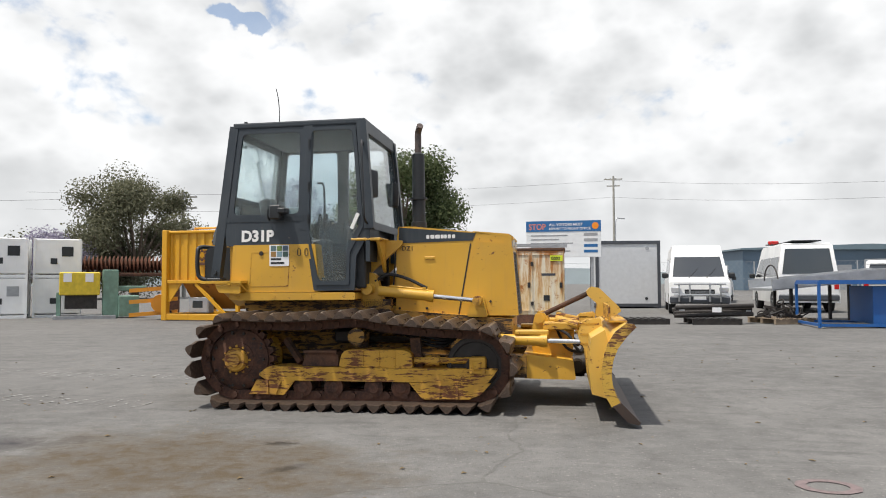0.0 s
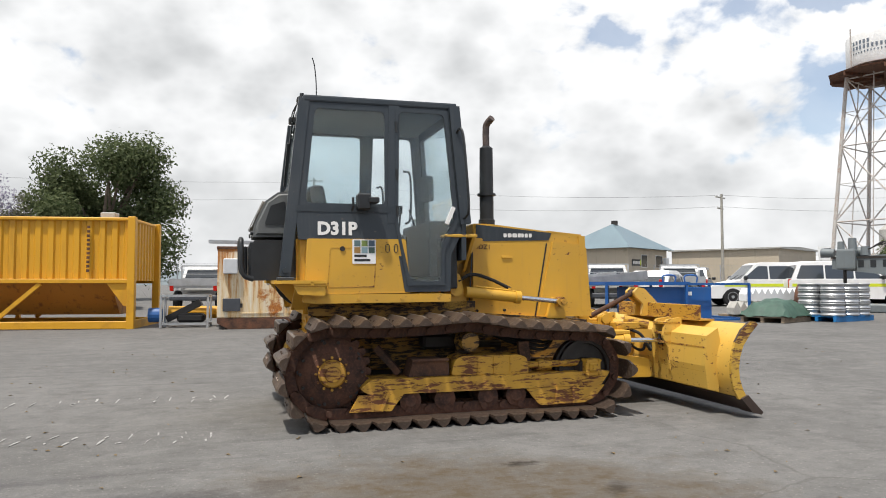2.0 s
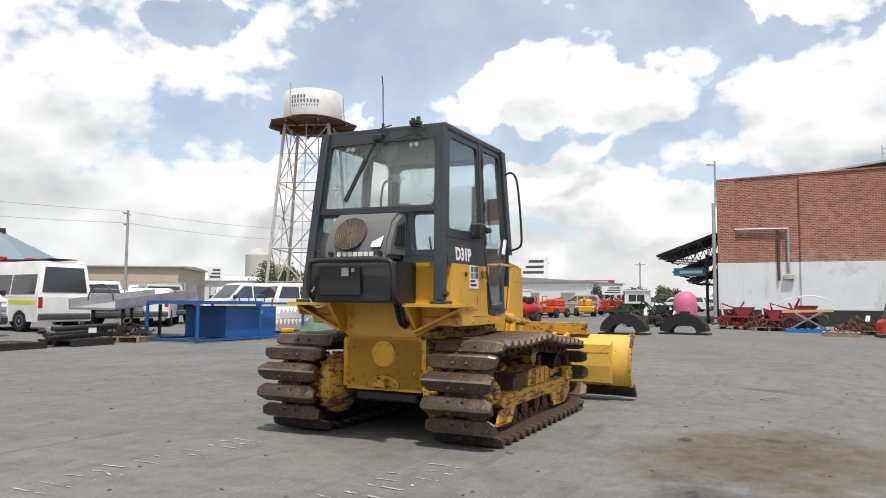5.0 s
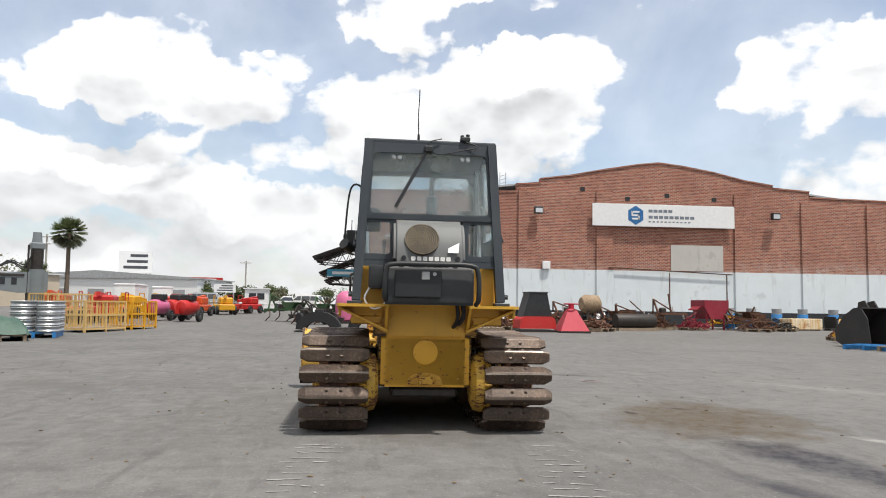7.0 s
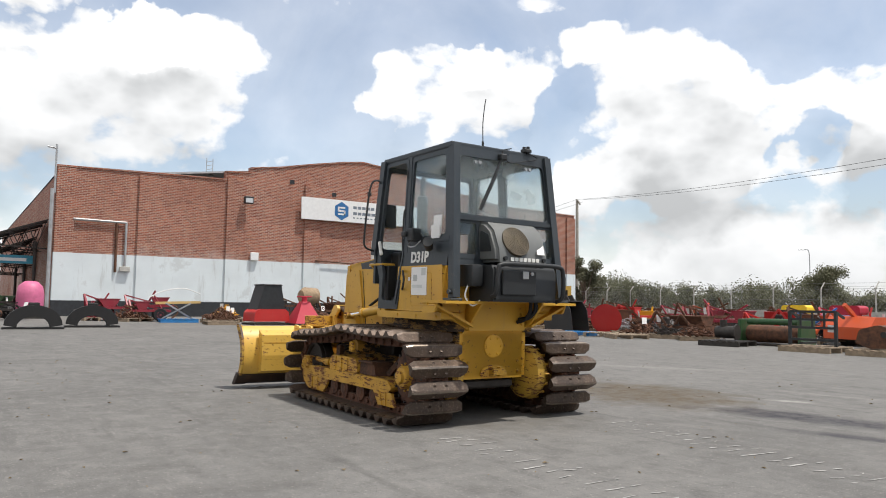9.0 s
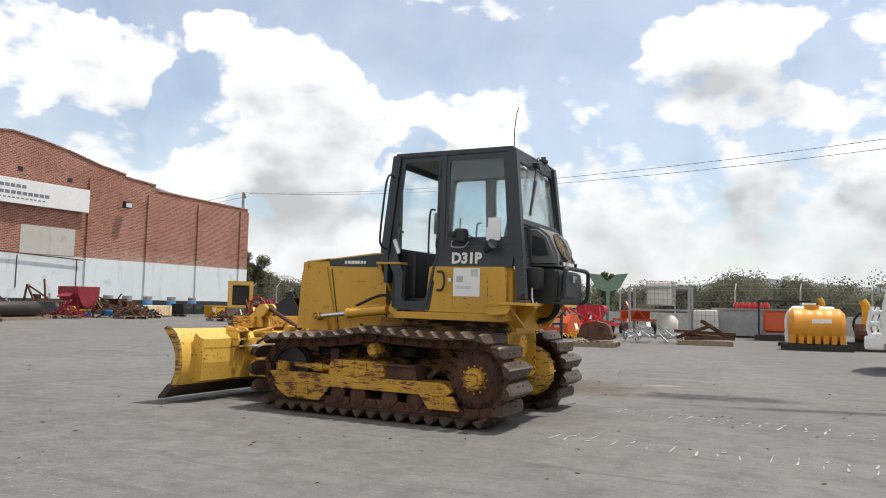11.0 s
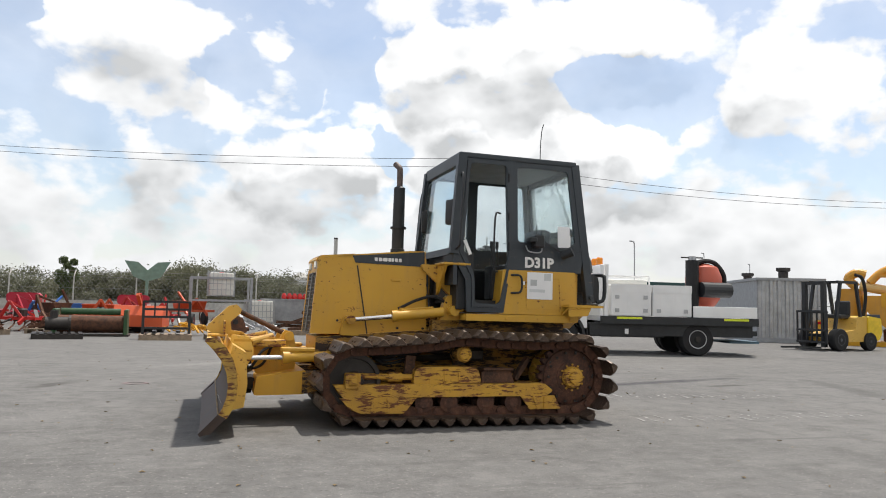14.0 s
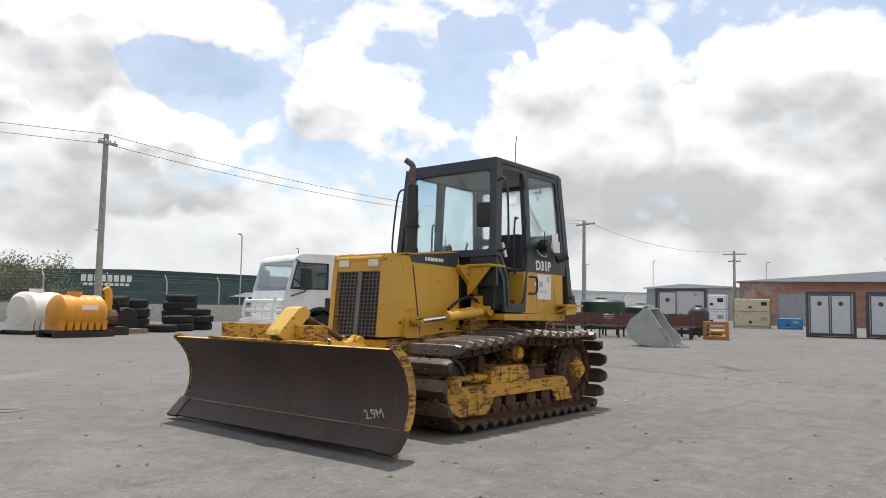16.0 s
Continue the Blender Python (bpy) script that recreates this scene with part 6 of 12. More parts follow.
# ---- builders ----
def tree(label, x, y, h, r, leaves, seed, count=1500, size=0.22, trunk=0.35, blobs=14, low=0.28, group="yard trees"):
    rnd = random.Random(seed)
    count, size = int(count * 2.6), size * 0.58
    t = thing("tree", label, "tree", on(x, y), group)
    bm = B()
    fork = h * rnd.uniform(0.22, 0.32)
    tube(bm, arc([(0, 0, -0.1), (rnd.uniform(-.1, .1), rnd.uniform(-.1, .1), fork * 0.6), (0.1, 0.05, fork)], 4), [trunk * (1 - 0.05 * i) for i in range(9)], 8)
    centres = []
    for i in range(blobs):
        a, k = rnd.uniform(0, 2 * math.pi), math.sqrt(rnd.random())
        z = h * rnd.uniform(low + 0.12, 0.9)
        spread = r * (0.85 if z < h * 0.65 else 0.85 - 0.7 * (z / h - 0.65))
        c = Vector((spread * k * math.cos(a), spread * k * math.sin(a), z))
        centres.append((c, rnd.uniform(0.26, 0.44) * r))
        mid = c * 0.5 + Vector((rnd.uniform(-.2, .2), rnd.uniform(-.2, .2), fork * 0.55))
        pts = arc([(0.1, 0.05, fork * 0.85), mid, c], 3)
        tube(bm, pts, [trunk * 0.42 * (1 - 0.13 * j) for j in range(len(pts))], 5)
    part("trunk", bm, BARK, t, smooth=True)
    vs, fs = [], []
    for i in range(count):
        c, br = centres[rnd.randrange(blobs)]
        d = Vector((rnd.gauss(0, 1), rnd.gauss(0, 1), rnd.gauss(0, 0.8)))
        d = d.normalized() * br * (rnd.random() ** 0.45) * rnd.uniform(0.8, 1.12)
        p = c + d
        n = (d.normalized() + Vector((rnd.gauss(0, .7), rnd.gauss(0, .7), rnd.gauss(0, .7) + 0.3))).normalized()
        u = n.orthogonal().normalized()
        u.rotate(Matrix.Rotation(rnd.uniform(0, 6.3), 3, n))
        v = n.cross(u)
        s = size * rnd.uniform(0.5, 1.25)
        k = len(vs)
        vs += [p - u * s, p - v * s * 0.55 + n * s * 0.15, p + u * s, p + v * s * 0.55 - n * s * 0.12]
        fs.append((k, k + 1, k + 2, k + 3))
    me = bpy.data.meshes.new("crown")
    me.from_pydata(vs, [], fs)
    me.materials.append(leaves)
    crown = new("crown", me)
    crown.parent = t
    return t


def palm(x, y, h, r, seed):
    rnd = random.Random(seed)
    t = thing("palm_tree", "tall fan palm with a skirt of dry fronds", "palm tree", on(x, y), "palms")
    part("trunk", tube(B(), [(0, 0, 0), (0.1, 0, h * 0.5), (0, 0, h)], [0.35, 0.28, 0.25], 8), BARK, t, smooth=True)
    for name, mat, lo, hi, n in (("crown", LEAF_GREEN, -25, 80, 80), ("dry_skirt", LEAF_PALE, -75, -20, 50)):
        bm = B()
        for i in range(n):
            a, e = rnd.uniform(0, 6.28), radians(rnd.uniform(lo, hi))
            d = Vector((math.cos(a) * math.cos(e), math.sin(a) * math.cos(e), math.sin(e)))
            side_ = d.cross(Vector((0, 0, 1))).normalized()
            p = Vector((0, 0, h)) + d * r * 0.45
            for j in range(9):
                k = (j - 4) / 4
                tip = p + (d * (1 - 0.25 * k * k) + side_ * k * 0.8 + Vector((0, 0, -0.18 * abs(k)))) * r * 0.55
                w = side_ * 0.035 * r + d.cross(side_) * 0.025 * r
                bm.faces.new([bm.verts.new(q) for q in (p - w, tip, p + w)])
            bar(bm, (0, 0, h), p, 0.03)
        part(name, bm, mat, t)
    return t


def power_pole(x, y, h, arms=((0.3, 2.2),), turn=0.0, lean=0.0, label="grey timber power pole with a crossarm"):
    t = thing("power_pole", label, "power pole", on(x, y, turn) @ pose(0, 0, 0, lean, 0, 0), "power poles")
    part("pole", rod(B(), (0, 0, -0.3), (0, 0, h), 0.17, 0.12, 12), POLE_WOOD, t, smooth=True)
    for down, w in arms:
        part("crossarm", bar(B(), (-w / 2, 0.14, h - down), (w / 2, 0.14, h - down), 0.1, 0.12), POLE_WOOD, t)
        for i in range(4):
            u = -w / 2 + 0.12 + i * (w - 0.24) / 3
            part("insulator", spin(B(), [(0.02, 0), (0.05, 0.05), (0.045, 0.12), (0.02, 0.16)], (u, 0.14, h - down + 0.05), "z", 8), WHITE_MATT, t, smooth=True)
    part("stay", tube(B(), [(0, 0.1, h - 0.2), (0.5, 0.14, h - 0.34)], 0.02, 5), DARK_STEEL, t)
    return t


def cable(name, p, q, sag=0.6, r=0.012):
    p, q = Vector(p), Vector(q)
    pts = [p.lerp(q, i / 16) - Vector((0, 0, sag * 4 * (i / 16) * (1 - i / 16))) for i in range(17)]
    return tagged(part(name, tube(B(), pts, r, 4), RUBBER), "thin black overhead power line", "power line", "power lines")


def street_lamp(x, y, h, turn=0):
    t = thing("street_lamp", "slim grey street lamp on a tall mast", "street lamp", on(x, y, turn), "street lamps")
    part("mast", tube(B(), arc([(0, 0, 0), (0, 0, h * 0.8), (0.15, 0, h), (0.8, 0, h + 0.1)], 4), 0.06, 6), GREY_STEEL, t)
    part("lamp_head", box(B(), 0.7, 1.4, -0.12, 0.12, h + 0.05, h + 0.15, 0.02), GREY_STEEL, t)
    return t


def wheel(parent, x, y, z, r, w, rim=0.55, rim_mat=GREY_STEEL, out=1):
    bm = spin(B(), [(r * rim, -w / 2), (r * 0.93, -w / 2), (r, -w / 2 + 0.03), (r, w / 2 - 0.03), (r * 0.93, w / 2), (r * rim, w / 2)], (x, y, z), "y", 24)
    tyre = part("wheel", bm, RUBBER, parent, smooth=True)
    k = out * w / 2
    bm = spin(B(), [(r * rim * 1.03, k * 0.75), (r * rim, k * 1.03), (r * rim * 0.85, k * 0.98), (r * rim * 0.75, k * 0.55), (r * rim * 0.35, k * 0.6), (r * rim * 0.3, k * 1.0), (0.01, k * 1.02)], (x, y, z), "y", 20)
    part("rim", bm, rim_mat, tyre, smooth=True)
    return tyre


def arch_outline(cx, z, r, n=7):
    return [(cx + r * math.cos(math.pi * i / n), z + r * math.sin(math.pi * i / n)) for i in range(n + 1)]


CARS = {   # length, width, belt height, roof height, wheel radius, hood end, screen foot, roof front, roof rear, tail
    "van": (4.9, 1.85, 1.12, 2.25, 0.34, 2.42, 2.05, 1.20, -2.30, -2.43, 1.65, -1.5),
    "wagon": (4.75, 1.85, 1.05, 1.80, 0.38, 2.30, 1.15, 0.45, -1.95, -2.30, 1.45, -1.4),
    "ute": (5.1, 1.83, 1.05, 1.75, 0.38, 2.45, 1.35, 0.70, -0.55, -0.80, 1.6, -1.6),
    "sedan": (4.7, 1.8, 0.95, 1.48, 0.33, 2.25, 1.20, 0.30, -1.05, -1.75, 1.4, -1.4),
}


def car(kind, label, x, y, turn, paint, tray=None, light_bar=False, bull_bar=False, stripe=None, group="parked vehicles"):
    """A parked vehicle that faces local +x."""
    L, W, belt, roof, wr, hood_x, screen, rf, rr, tail, ax1, ax2 = CARS[kind]
    t = thing({"van": "van", "ute": "utility_truck"}.get(kind, "car"), label, {"van": "van", "ute": "utility truck"}.get(kind, "car"), on(x, y, turn), group)
    lo = 0.32
    line = [(L / 2, lo), (L / 2 + 0.02, 0.62), (hood_x, belt - 0.22 if kind != "van" else belt - 0.1), (screen, belt)]
    line += [(-L / 2 if kind != "ute" else -0.85, belt), (-L / 2 - 0.02 if kind != "ute" else -0.88, 0.55), (-L / 2 if kind != "ute" else -0.88, lo)]
    if kind != "ute":
        line += [(p[0], p[1]) for p in arch_outline(ax2, lo, wr * 1.15)[::-1]]
    line += [(p[0], p[1]) for p in arch_outline(ax1, lo, wr * 1.15)[::-1]]
    bm = prism(B(), line, side, -W / 2, W / 2)
    bmesh.ops.bevel(bm, geom=[e for e in bm.edges if abs(abs(e.verts[0].co.y) - W / 2) < 1e-3 and abs(e.verts[0].co.y - e.verts[1].co.y) < 1e-3 and min(v.co.z for v in e.verts) > 0.5], offset=0.07, segments=2, affect="EDGES", clamp_overlap=True)
    body_ = part("body", bm, paint, t, "", True, sharp=50)
    bm = B()
    lo_w, hi_w = W / 2 - 0.02, W / 2 - 0.17
    foot = [(screen, belt), (rf, roof - 0.04), (rf - 0.25, roof), (rr, roof), (rr - 0.06, roof - 0.06), (tail, belt)]
    verts = [[bm.verts.new((u, s * (lo_w + (hi_w - lo_w) * (v - belt) / (roof - belt)), v)) for u, v in foot] for s in (-1, 1)]
    for i in range(len(foot)):
        j = (i + 1) % len(foot)
        bm.faces.new((verts[0][i], verts[0][j], verts[1][j], verts[1][i]))
    bm.faces.new(verts[0])
    bm.faces.new(verts[1][::-1])
    bmesh.ops.bevel(bm, geom=[e for e in bm.edges if min(v.co.z for v in e.verts) > belt + 0.3 or abs(e.verts[0].co.y) < 0.01], offset=0.18 if kind == "van" else 0.09, segments=4, affect="EDGES", clamp_overlap=True)
    part("roof_cabin", bm, paint, t, "", True, sharp=50)

    def on_side(s):
        return lambda u, v, w: (u, s * (lo_w + (hi_w - lo_w) * (v - belt) / (roof - belt) + w), v)
    span = screen - tail
    n = 3 if kind != "ute" else 1
    a0, a1 = screen - 0.12, tail + 0.12
    top = roof - 0.16 if kind != "van" else belt + 0.70
    for s in (-1, 1):
        for i in range(n):
            u0, u1 = a0 + (a1 - a0) * i / n, a0 + (a1 - a0) * (i + 1) / n + 0.06
            sh0 = (a0 - rf + 0.05) * max(0.0, 1 - i * 1.6)
            sh1 = (rr - a1) * 0.9 if i == n - 1 else 0.0
            bm = prism(B(), rounded([(u0, belt + 0.06), (u0 - sh0, top), (u1 + max(sh1, 0), top), (u1, belt + 0.06)], 0.04, 2), on_side(s), 0.002, 0.006)
            part("side_window", bm, DARK_GLASS, t)
        wheel(t, ax1, s * (W / 2 - 0.11), wr, wr, 0.22, out=s)
        wheel(t, ax2, s * (W / 2 - 0.11), wr, wr, 0.22, out=s)
        part("headlamp", box(B(), L / 2 - 0.12, L / 2 + 0.03, s * (W / 2 - 0.2) - 0.14, s * (W / 2 - 0.2) + 0.14, 0.66, 0.86, 0.03), LENS_CLEAR, t)
        part("tail_lamp", box(B(), -L / 2 - 0.025, -L / 2 + 0.05, s * (W / 2 - 0.1) - 0.07, s * (W / 2 - 0.1) + 0.07, 0.75, 1.1, 0.01), LENS_RED, t)
        part("door_mirror", box(B(), screen - 0.25, screen - 0.12, min(s * (W / 2), s * (W / 2 + 0.2)), max(s * (W / 2), s * (W / 2 + 0.2)), belt + 0.02, belt + 0.2, 0.04), BLACK_PLASTIC, t)
    k = (roof - 0.04 - belt)
    bm = B()
    f = [(screen - (screen - rf) * q, belt + k * q) for q in ((0.06, 0.66) if kind == "van" else (0.08, 0.9))]
    vv = [bm.verts.new((u + 0.012, s * (lo_w + (hi_w - lo_w) * (v - belt) / (roof - belt) - 0.1), v + 0.008)) for u, v in f for s in (-1, 1)]
    bm.faces.new((vv[0], vv[1], vv[3], vv[2]))
    part("windscreen", bm, DARK_GLASS, t)
    bm = B()
    f = [(tail + (rr - 0.06 - tail) * q, belt + (roof - 0.06 - belt) * q) for q in (0.12, 0.88)]
    vv = [bm.verts.new((u - 0.012, s * (lo_w + (hi_w - lo_w) * (v - belt) / (roof - belt) - 0.12), v + 0.004)) for u, v in f for s in (-1, 1)]
    bm.faces.new((vv[0], vv[1], vv[3], vv[2]))
    part("rear_screen", bm, DARK_GLASS, t)
    part("front_bumper", box(B(), L / 2 - 0.15, L / 2 + 0.06, -W / 2 + 0.02, W / 2 - 0.02, 0.33, 0.56, 0.04), CHARCOAL, t)
    part("rear_bumper", box(B(), -L / 2 - 0.08, -L / 2 + 0.1, -W / 2 + 0.03, W / 2 - 0.03, 0.38, 0.58, 0.04), CHARCOAL, t)
    part("grille", box(B(), L / 2 - 0.02, L / 2 + 0.03, -0.45, 0.45, 0.62, 0.78, 0.01), BLACK_PLASTIC, t)
    part("grille_bar", box(B(), L / 2 + 0.028, L / 2 + 0.04, -0.42, 0.42, 0.685, 0.715), GREY_STEEL, t)
    for y_ in (-0.3, 0.25):
        part("wiper", bar(B(), (screen + 0.0, y_, belt + 0.03), (screen - (screen - rf) * 0.3, y_ + 0.32, belt + k * 0.3 + 0.02), 0.015), BLACK_PLASTIC, t)
    part("number_plate", box(B(), L / 2 + 0.05, L / 2 + 0.07, -0.19, 0.19, 0.45, 0.56), WHITE_MATT, t)
    if kind == "ute":
        part("tray", box(B(), -L / 2, -0.92, -W / 2, W / 2, 0.86, 0.95), tray or GREY_STEEL, t)
        for s in (-1, 1):
            part("tray_side", box(B(), -L / 2, -0.92, s * (W / 2) - 0.02, s * (W / 2) + 0.02, 0.95, 1.22), tray or GREY_STEEL, t)
        part("tailgate", box(B(), -L / 2 - 0.03, -L / 2 + 0.01, -W / 2, W / 2, 0.95, 1.22), tray or GREY_STEEL, t)
        bm = B()
        for s in (-1, 1):
            bar(bm, (-0.95, s * (W / 2 - 0.1), 0.95), (-0.95, s * (W / 2 - 0.1), 1.75), 0.05)
        bar(bm, (-0.95, -W / 2 + 0.1, 1.75), (-0.95, W / 2 - 0.1, 1.75), 0.05)
        for i in range(3):
            bar(bm, (-0.95, -W / 2 + 0.1, 1.25 + 0.17 * i), (-0.95, W / 2 - 0.1, 1.25 + 0.17 * i), 0.03)
        part("headboard", bm, GREY_STEEL, t)
    if light_bar:
        part("light_bar_rail", box(B(), rf - 0.75, rf - 0.65, -0.75, 0.75, roof + 0.06, roof + 0.1), BLACK_PLASTIC, t)
        for y_ in (-0.5, 0.5):
            part("beacon", box(B(), rf - 0.8, rf - 0.62, y_ - 0.18, y_ + 0.18, roof + 0.1, roof + 0.22, 0.03), LENS_RED, t)
        part("roof_rack", bar(B(), (rf - 0.7, 0, roof + 0.08), (rr, 0, roof + 0.08), 0.9, 0.03), BLACK_PLASTIC, t)
    if bull_bar:
        bm = B()
        for y_ in (-0.62, -0.3, 0.3, 0.62):
            tube(bm, arc([(L / 2 + 0.1, y_, 0.4), (L / 2 + 0.14, y_, 0.75), (L / 2 + 0.08, y_, 0.98)], 3), 0.03, 6)
        for z_ in (0.62, 0.95):
            tube(bm, [(L / 2 + 0.12, -0.78, z_), (L / 2 + 0.14, 0, z_), (L / 2 + 0.12, 0.78, z_)], 0.028, 6)
        part("bull_bar", bm, GREY_STEEL, t, "bright alloy bull bar")
    if stripe:
        for s in (-1, 1):
            part("safety_stripe", prism(B(), [(L / 2 - 0.6, belt - 0.25), (-L / 2 + 0.1, belt - 0.25), (-L / 2 + 0.1, belt - 0.13), (L / 2 - 0.6, belt - 0.13)], side, s * (W / 2), s * (W / 2 + 0.004)), stripe, t)
    return t


def ribbed(bm, p, q, z0, z1, pitch, depth, mat=0):
    """A trapezoid-ribbed sheet wall from p to q (x, y)."""
    p, q = Vector((*p, 0)), Vector((*q, 0))
    d = (q - p).normalized()
    n = Vector((-d.y, d.x, 0))
    length, u, pts = (q - p).length, 0.0, []
    k = max(1, round(length / pitch))
    pitch = length / k
    for i in range(k):
        for f, o in ((0.0, 0), (0.3, 0), (0.42, 1), (0.78, 1), (0.9, 0)):
            pts.append(p + d * (i + f) * pitch + n * depth * o)
    pts.append(q)
    lo = [bm.verts.new((a.x, a.y, z0)) for a in pts]
    hi = [bm.verts.new((a.x, a.y, z1)) for a in pts]
    for i in range(len(pts) - 1):
        bm.faces.new((lo[i], lo[i + 1], hi[i + 1], hi[i])).material_index = mat
    return bm


BOARDS = {}


def shared_box(key, w, d, h, mat):
    """One mesh for boards of equal size."""
    key = (key, round(w, 3), round(d, 3), mat.name)
    if key not in BOARDS:
        bm = box(B(), -w / 2, w / 2, -d / 2, d / 2, 0, h)
        bmesh.ops.recalc_face_normals(bm, faces=bm.faces)
        BOARDS[key] = bpy.data.meshes.new(key[0])
        bm.to_mesh(BOARDS[key])
        bm.free()
        BOARDS[key].materials.append(mat)
    return BOARDS[key]


def pallet(parent, x=0.0, y=0.0, z=0.0, w=1.17, d=1.17, mat=WOOD, name="pallet"):
    for i in range(7):
        o = new("deck_board", shared_box("deck_board", 0.1, d, 0.025, mat))
        o.parent, o.matrix_basis = parent, pose(x - w / 2 + 0.05 + i * (w - 0.1) / 6, y, z + 0.12)
    for v in (-d / 2 + 0.05, 0, d / 2 - 0.05):
        o = new("bearer", shared_box("bearer", w, 0.08, 0.12, mat))
        o.parent, o.matrix_basis = parent, pose(x, y + v, z)


def loose_pallet(x, y, turn, mat=WOOD, label="weathered timber pallet lying on the yard", w=1.17):
    t = thing("pallet", label, "pallet", on(x, y, turn), "pallets")
    pallet(t, mat=mat, name="deck", w=w)
    return t


def implement(label, x, y, turn, paint, seed, L=2.0, W=1.6, H=1.0, tines=6, wheels=True, discs=0, drum=0, name="farm_implement", category="farm implement"):
    """A used farm implement: toolbar frame, hitch, tines or discs, small wheels."""
    rnd = random.Random(seed)
    t = thing(name, label, category, on(x, y, turn), "used farm machinery")
    z = H * rnd.uniform(0.42, 0.58)
    bm = B()
    for u in (-L / 2, 0.0, L / 2):
        bar(bm, (u, -W / 2, z), (u, W / 2, z), 0.09)
    for v in (-W / 2, -W / 6, W / 6, W / 2):
        bar(bm, (-L / 2, v, z), (L / 2, v, z), 0.09)
    part("frame", bm, paint, t)
    bm = B()
    bar(bm, (L / 2, -0.35, z), (L / 2 + 0.12, 0, H), 0.07)
    bar(bm, (L / 2, 0.35, z), (L / 2 + 0.12, 0, H), 0.07)
    bar(bm, (L / 2 + 0.12, 0, H), (-L / 3, 0, z), 0.06)
    bar(bm, (L / 2, -0.4, z), (L / 2 + 0.25, -0.4, z - 0.15), 0.06, 0.12)
    bar(bm, (L / 2, 0.4, z), (L / 2 + 0.25, 0.4, z - 0.15), 0.06, 0.12)
    part("hitch", bm, paint, t)
    for i in range(tines):
        u, v = rnd.choice((-L / 2, 0.0, L / 2)), -W / 2 + W * (i + 0.5) / tines
        bm = tube(B(), arc([(u, v, z), (u - 0.22, v, z - 0.05), (u - 0.25, v, z * 0.45), (u + 0.02, v, 0.03)], 3), 0.028, 5)
        part("tine", bm, BROWN, t)
    for i in range(discs):
        v = -W / 2 + W * (i + 0.5) / discs
        bm = spin(B(), [(0.02, -0.03), (0.24, 0.02), (0.25, 0.03), (0.05, 0.0)], (-L / 4, v, 0.25), "y", 16)
        part("disc", bm, BROWN, t)
    if drum:
        bm = spin(B(), [(0.05, -W / 2), (drum, -W / 2 + 0.02), (drum, W / 2 - 0.02), (0.05, W / 2)], (-L / 2 - drum * 0.6, 0, drum), "y", 18)
        part("drum", bm, paint, t, smooth=True)
    if wheels:
        for s in (-1, 1):
            wheel(t, -L / 4, s * (W / 2 + 0.12), 0.28, 0.28, 0.16, 0.5, paint, s)
    if seed % 3 != 1:
        u, k = (seed * 7 % 5 - 2) * L / 9, 0.30 + 0.04 * (seed % 4)
        bx_ = part("seed_box", prism(B(), [(u - k, z + 0.36), (u + k, z + 0.36), (u + k * 0.5, z + 0.05), (u - k * 0.5, z + 0.05)], side, -W * 0.38, W * 0.38), paint, t)
        part("box_lid", box(B(), u - k - 0.02, u + k + 0.02, -W * 0.39, W * 0.39, z + 0.36, z + 0.39), paint, bx_)
    if seed % 2:
        part("gearbox", box(B(), L * 0.12, L * 0.12 + 0.3, -0.16, 0.16, z - 0.1, z + 0.3, 0.05), DARK_STEEL, t)
        part("drive_shaft", rod(B(), (L * 0.12 + 0.3, 0, z + 0.05), (L / 2 + 0.5, 0.05, z - 0.12), 0.035, seg=8), DARK_STEEL, t)
    if rnd.random() < 0.6:
        bm = bar(B(), (rnd.uniform(-L / 3, L / 3), 0, z), (rnd.uniform(-L / 3, L / 3), rnd.uniform(-.4, .4), H * rnd.uniform(1.0, 1.3)), 0.06)
        part("lever", bm, paint, t)
    if rnd.random() < 0.8:
        u, v = rnd.uniform(-L / 3, L / 3), rnd.uniform(-W / 3, W / 3)
        part("sale_tag", bar(B(), (u, v, z + 0.10), (u + 0.04, v, z + 0.36), 0.16, 0.01), PAPER, t, "white paper sale tag")
    return t


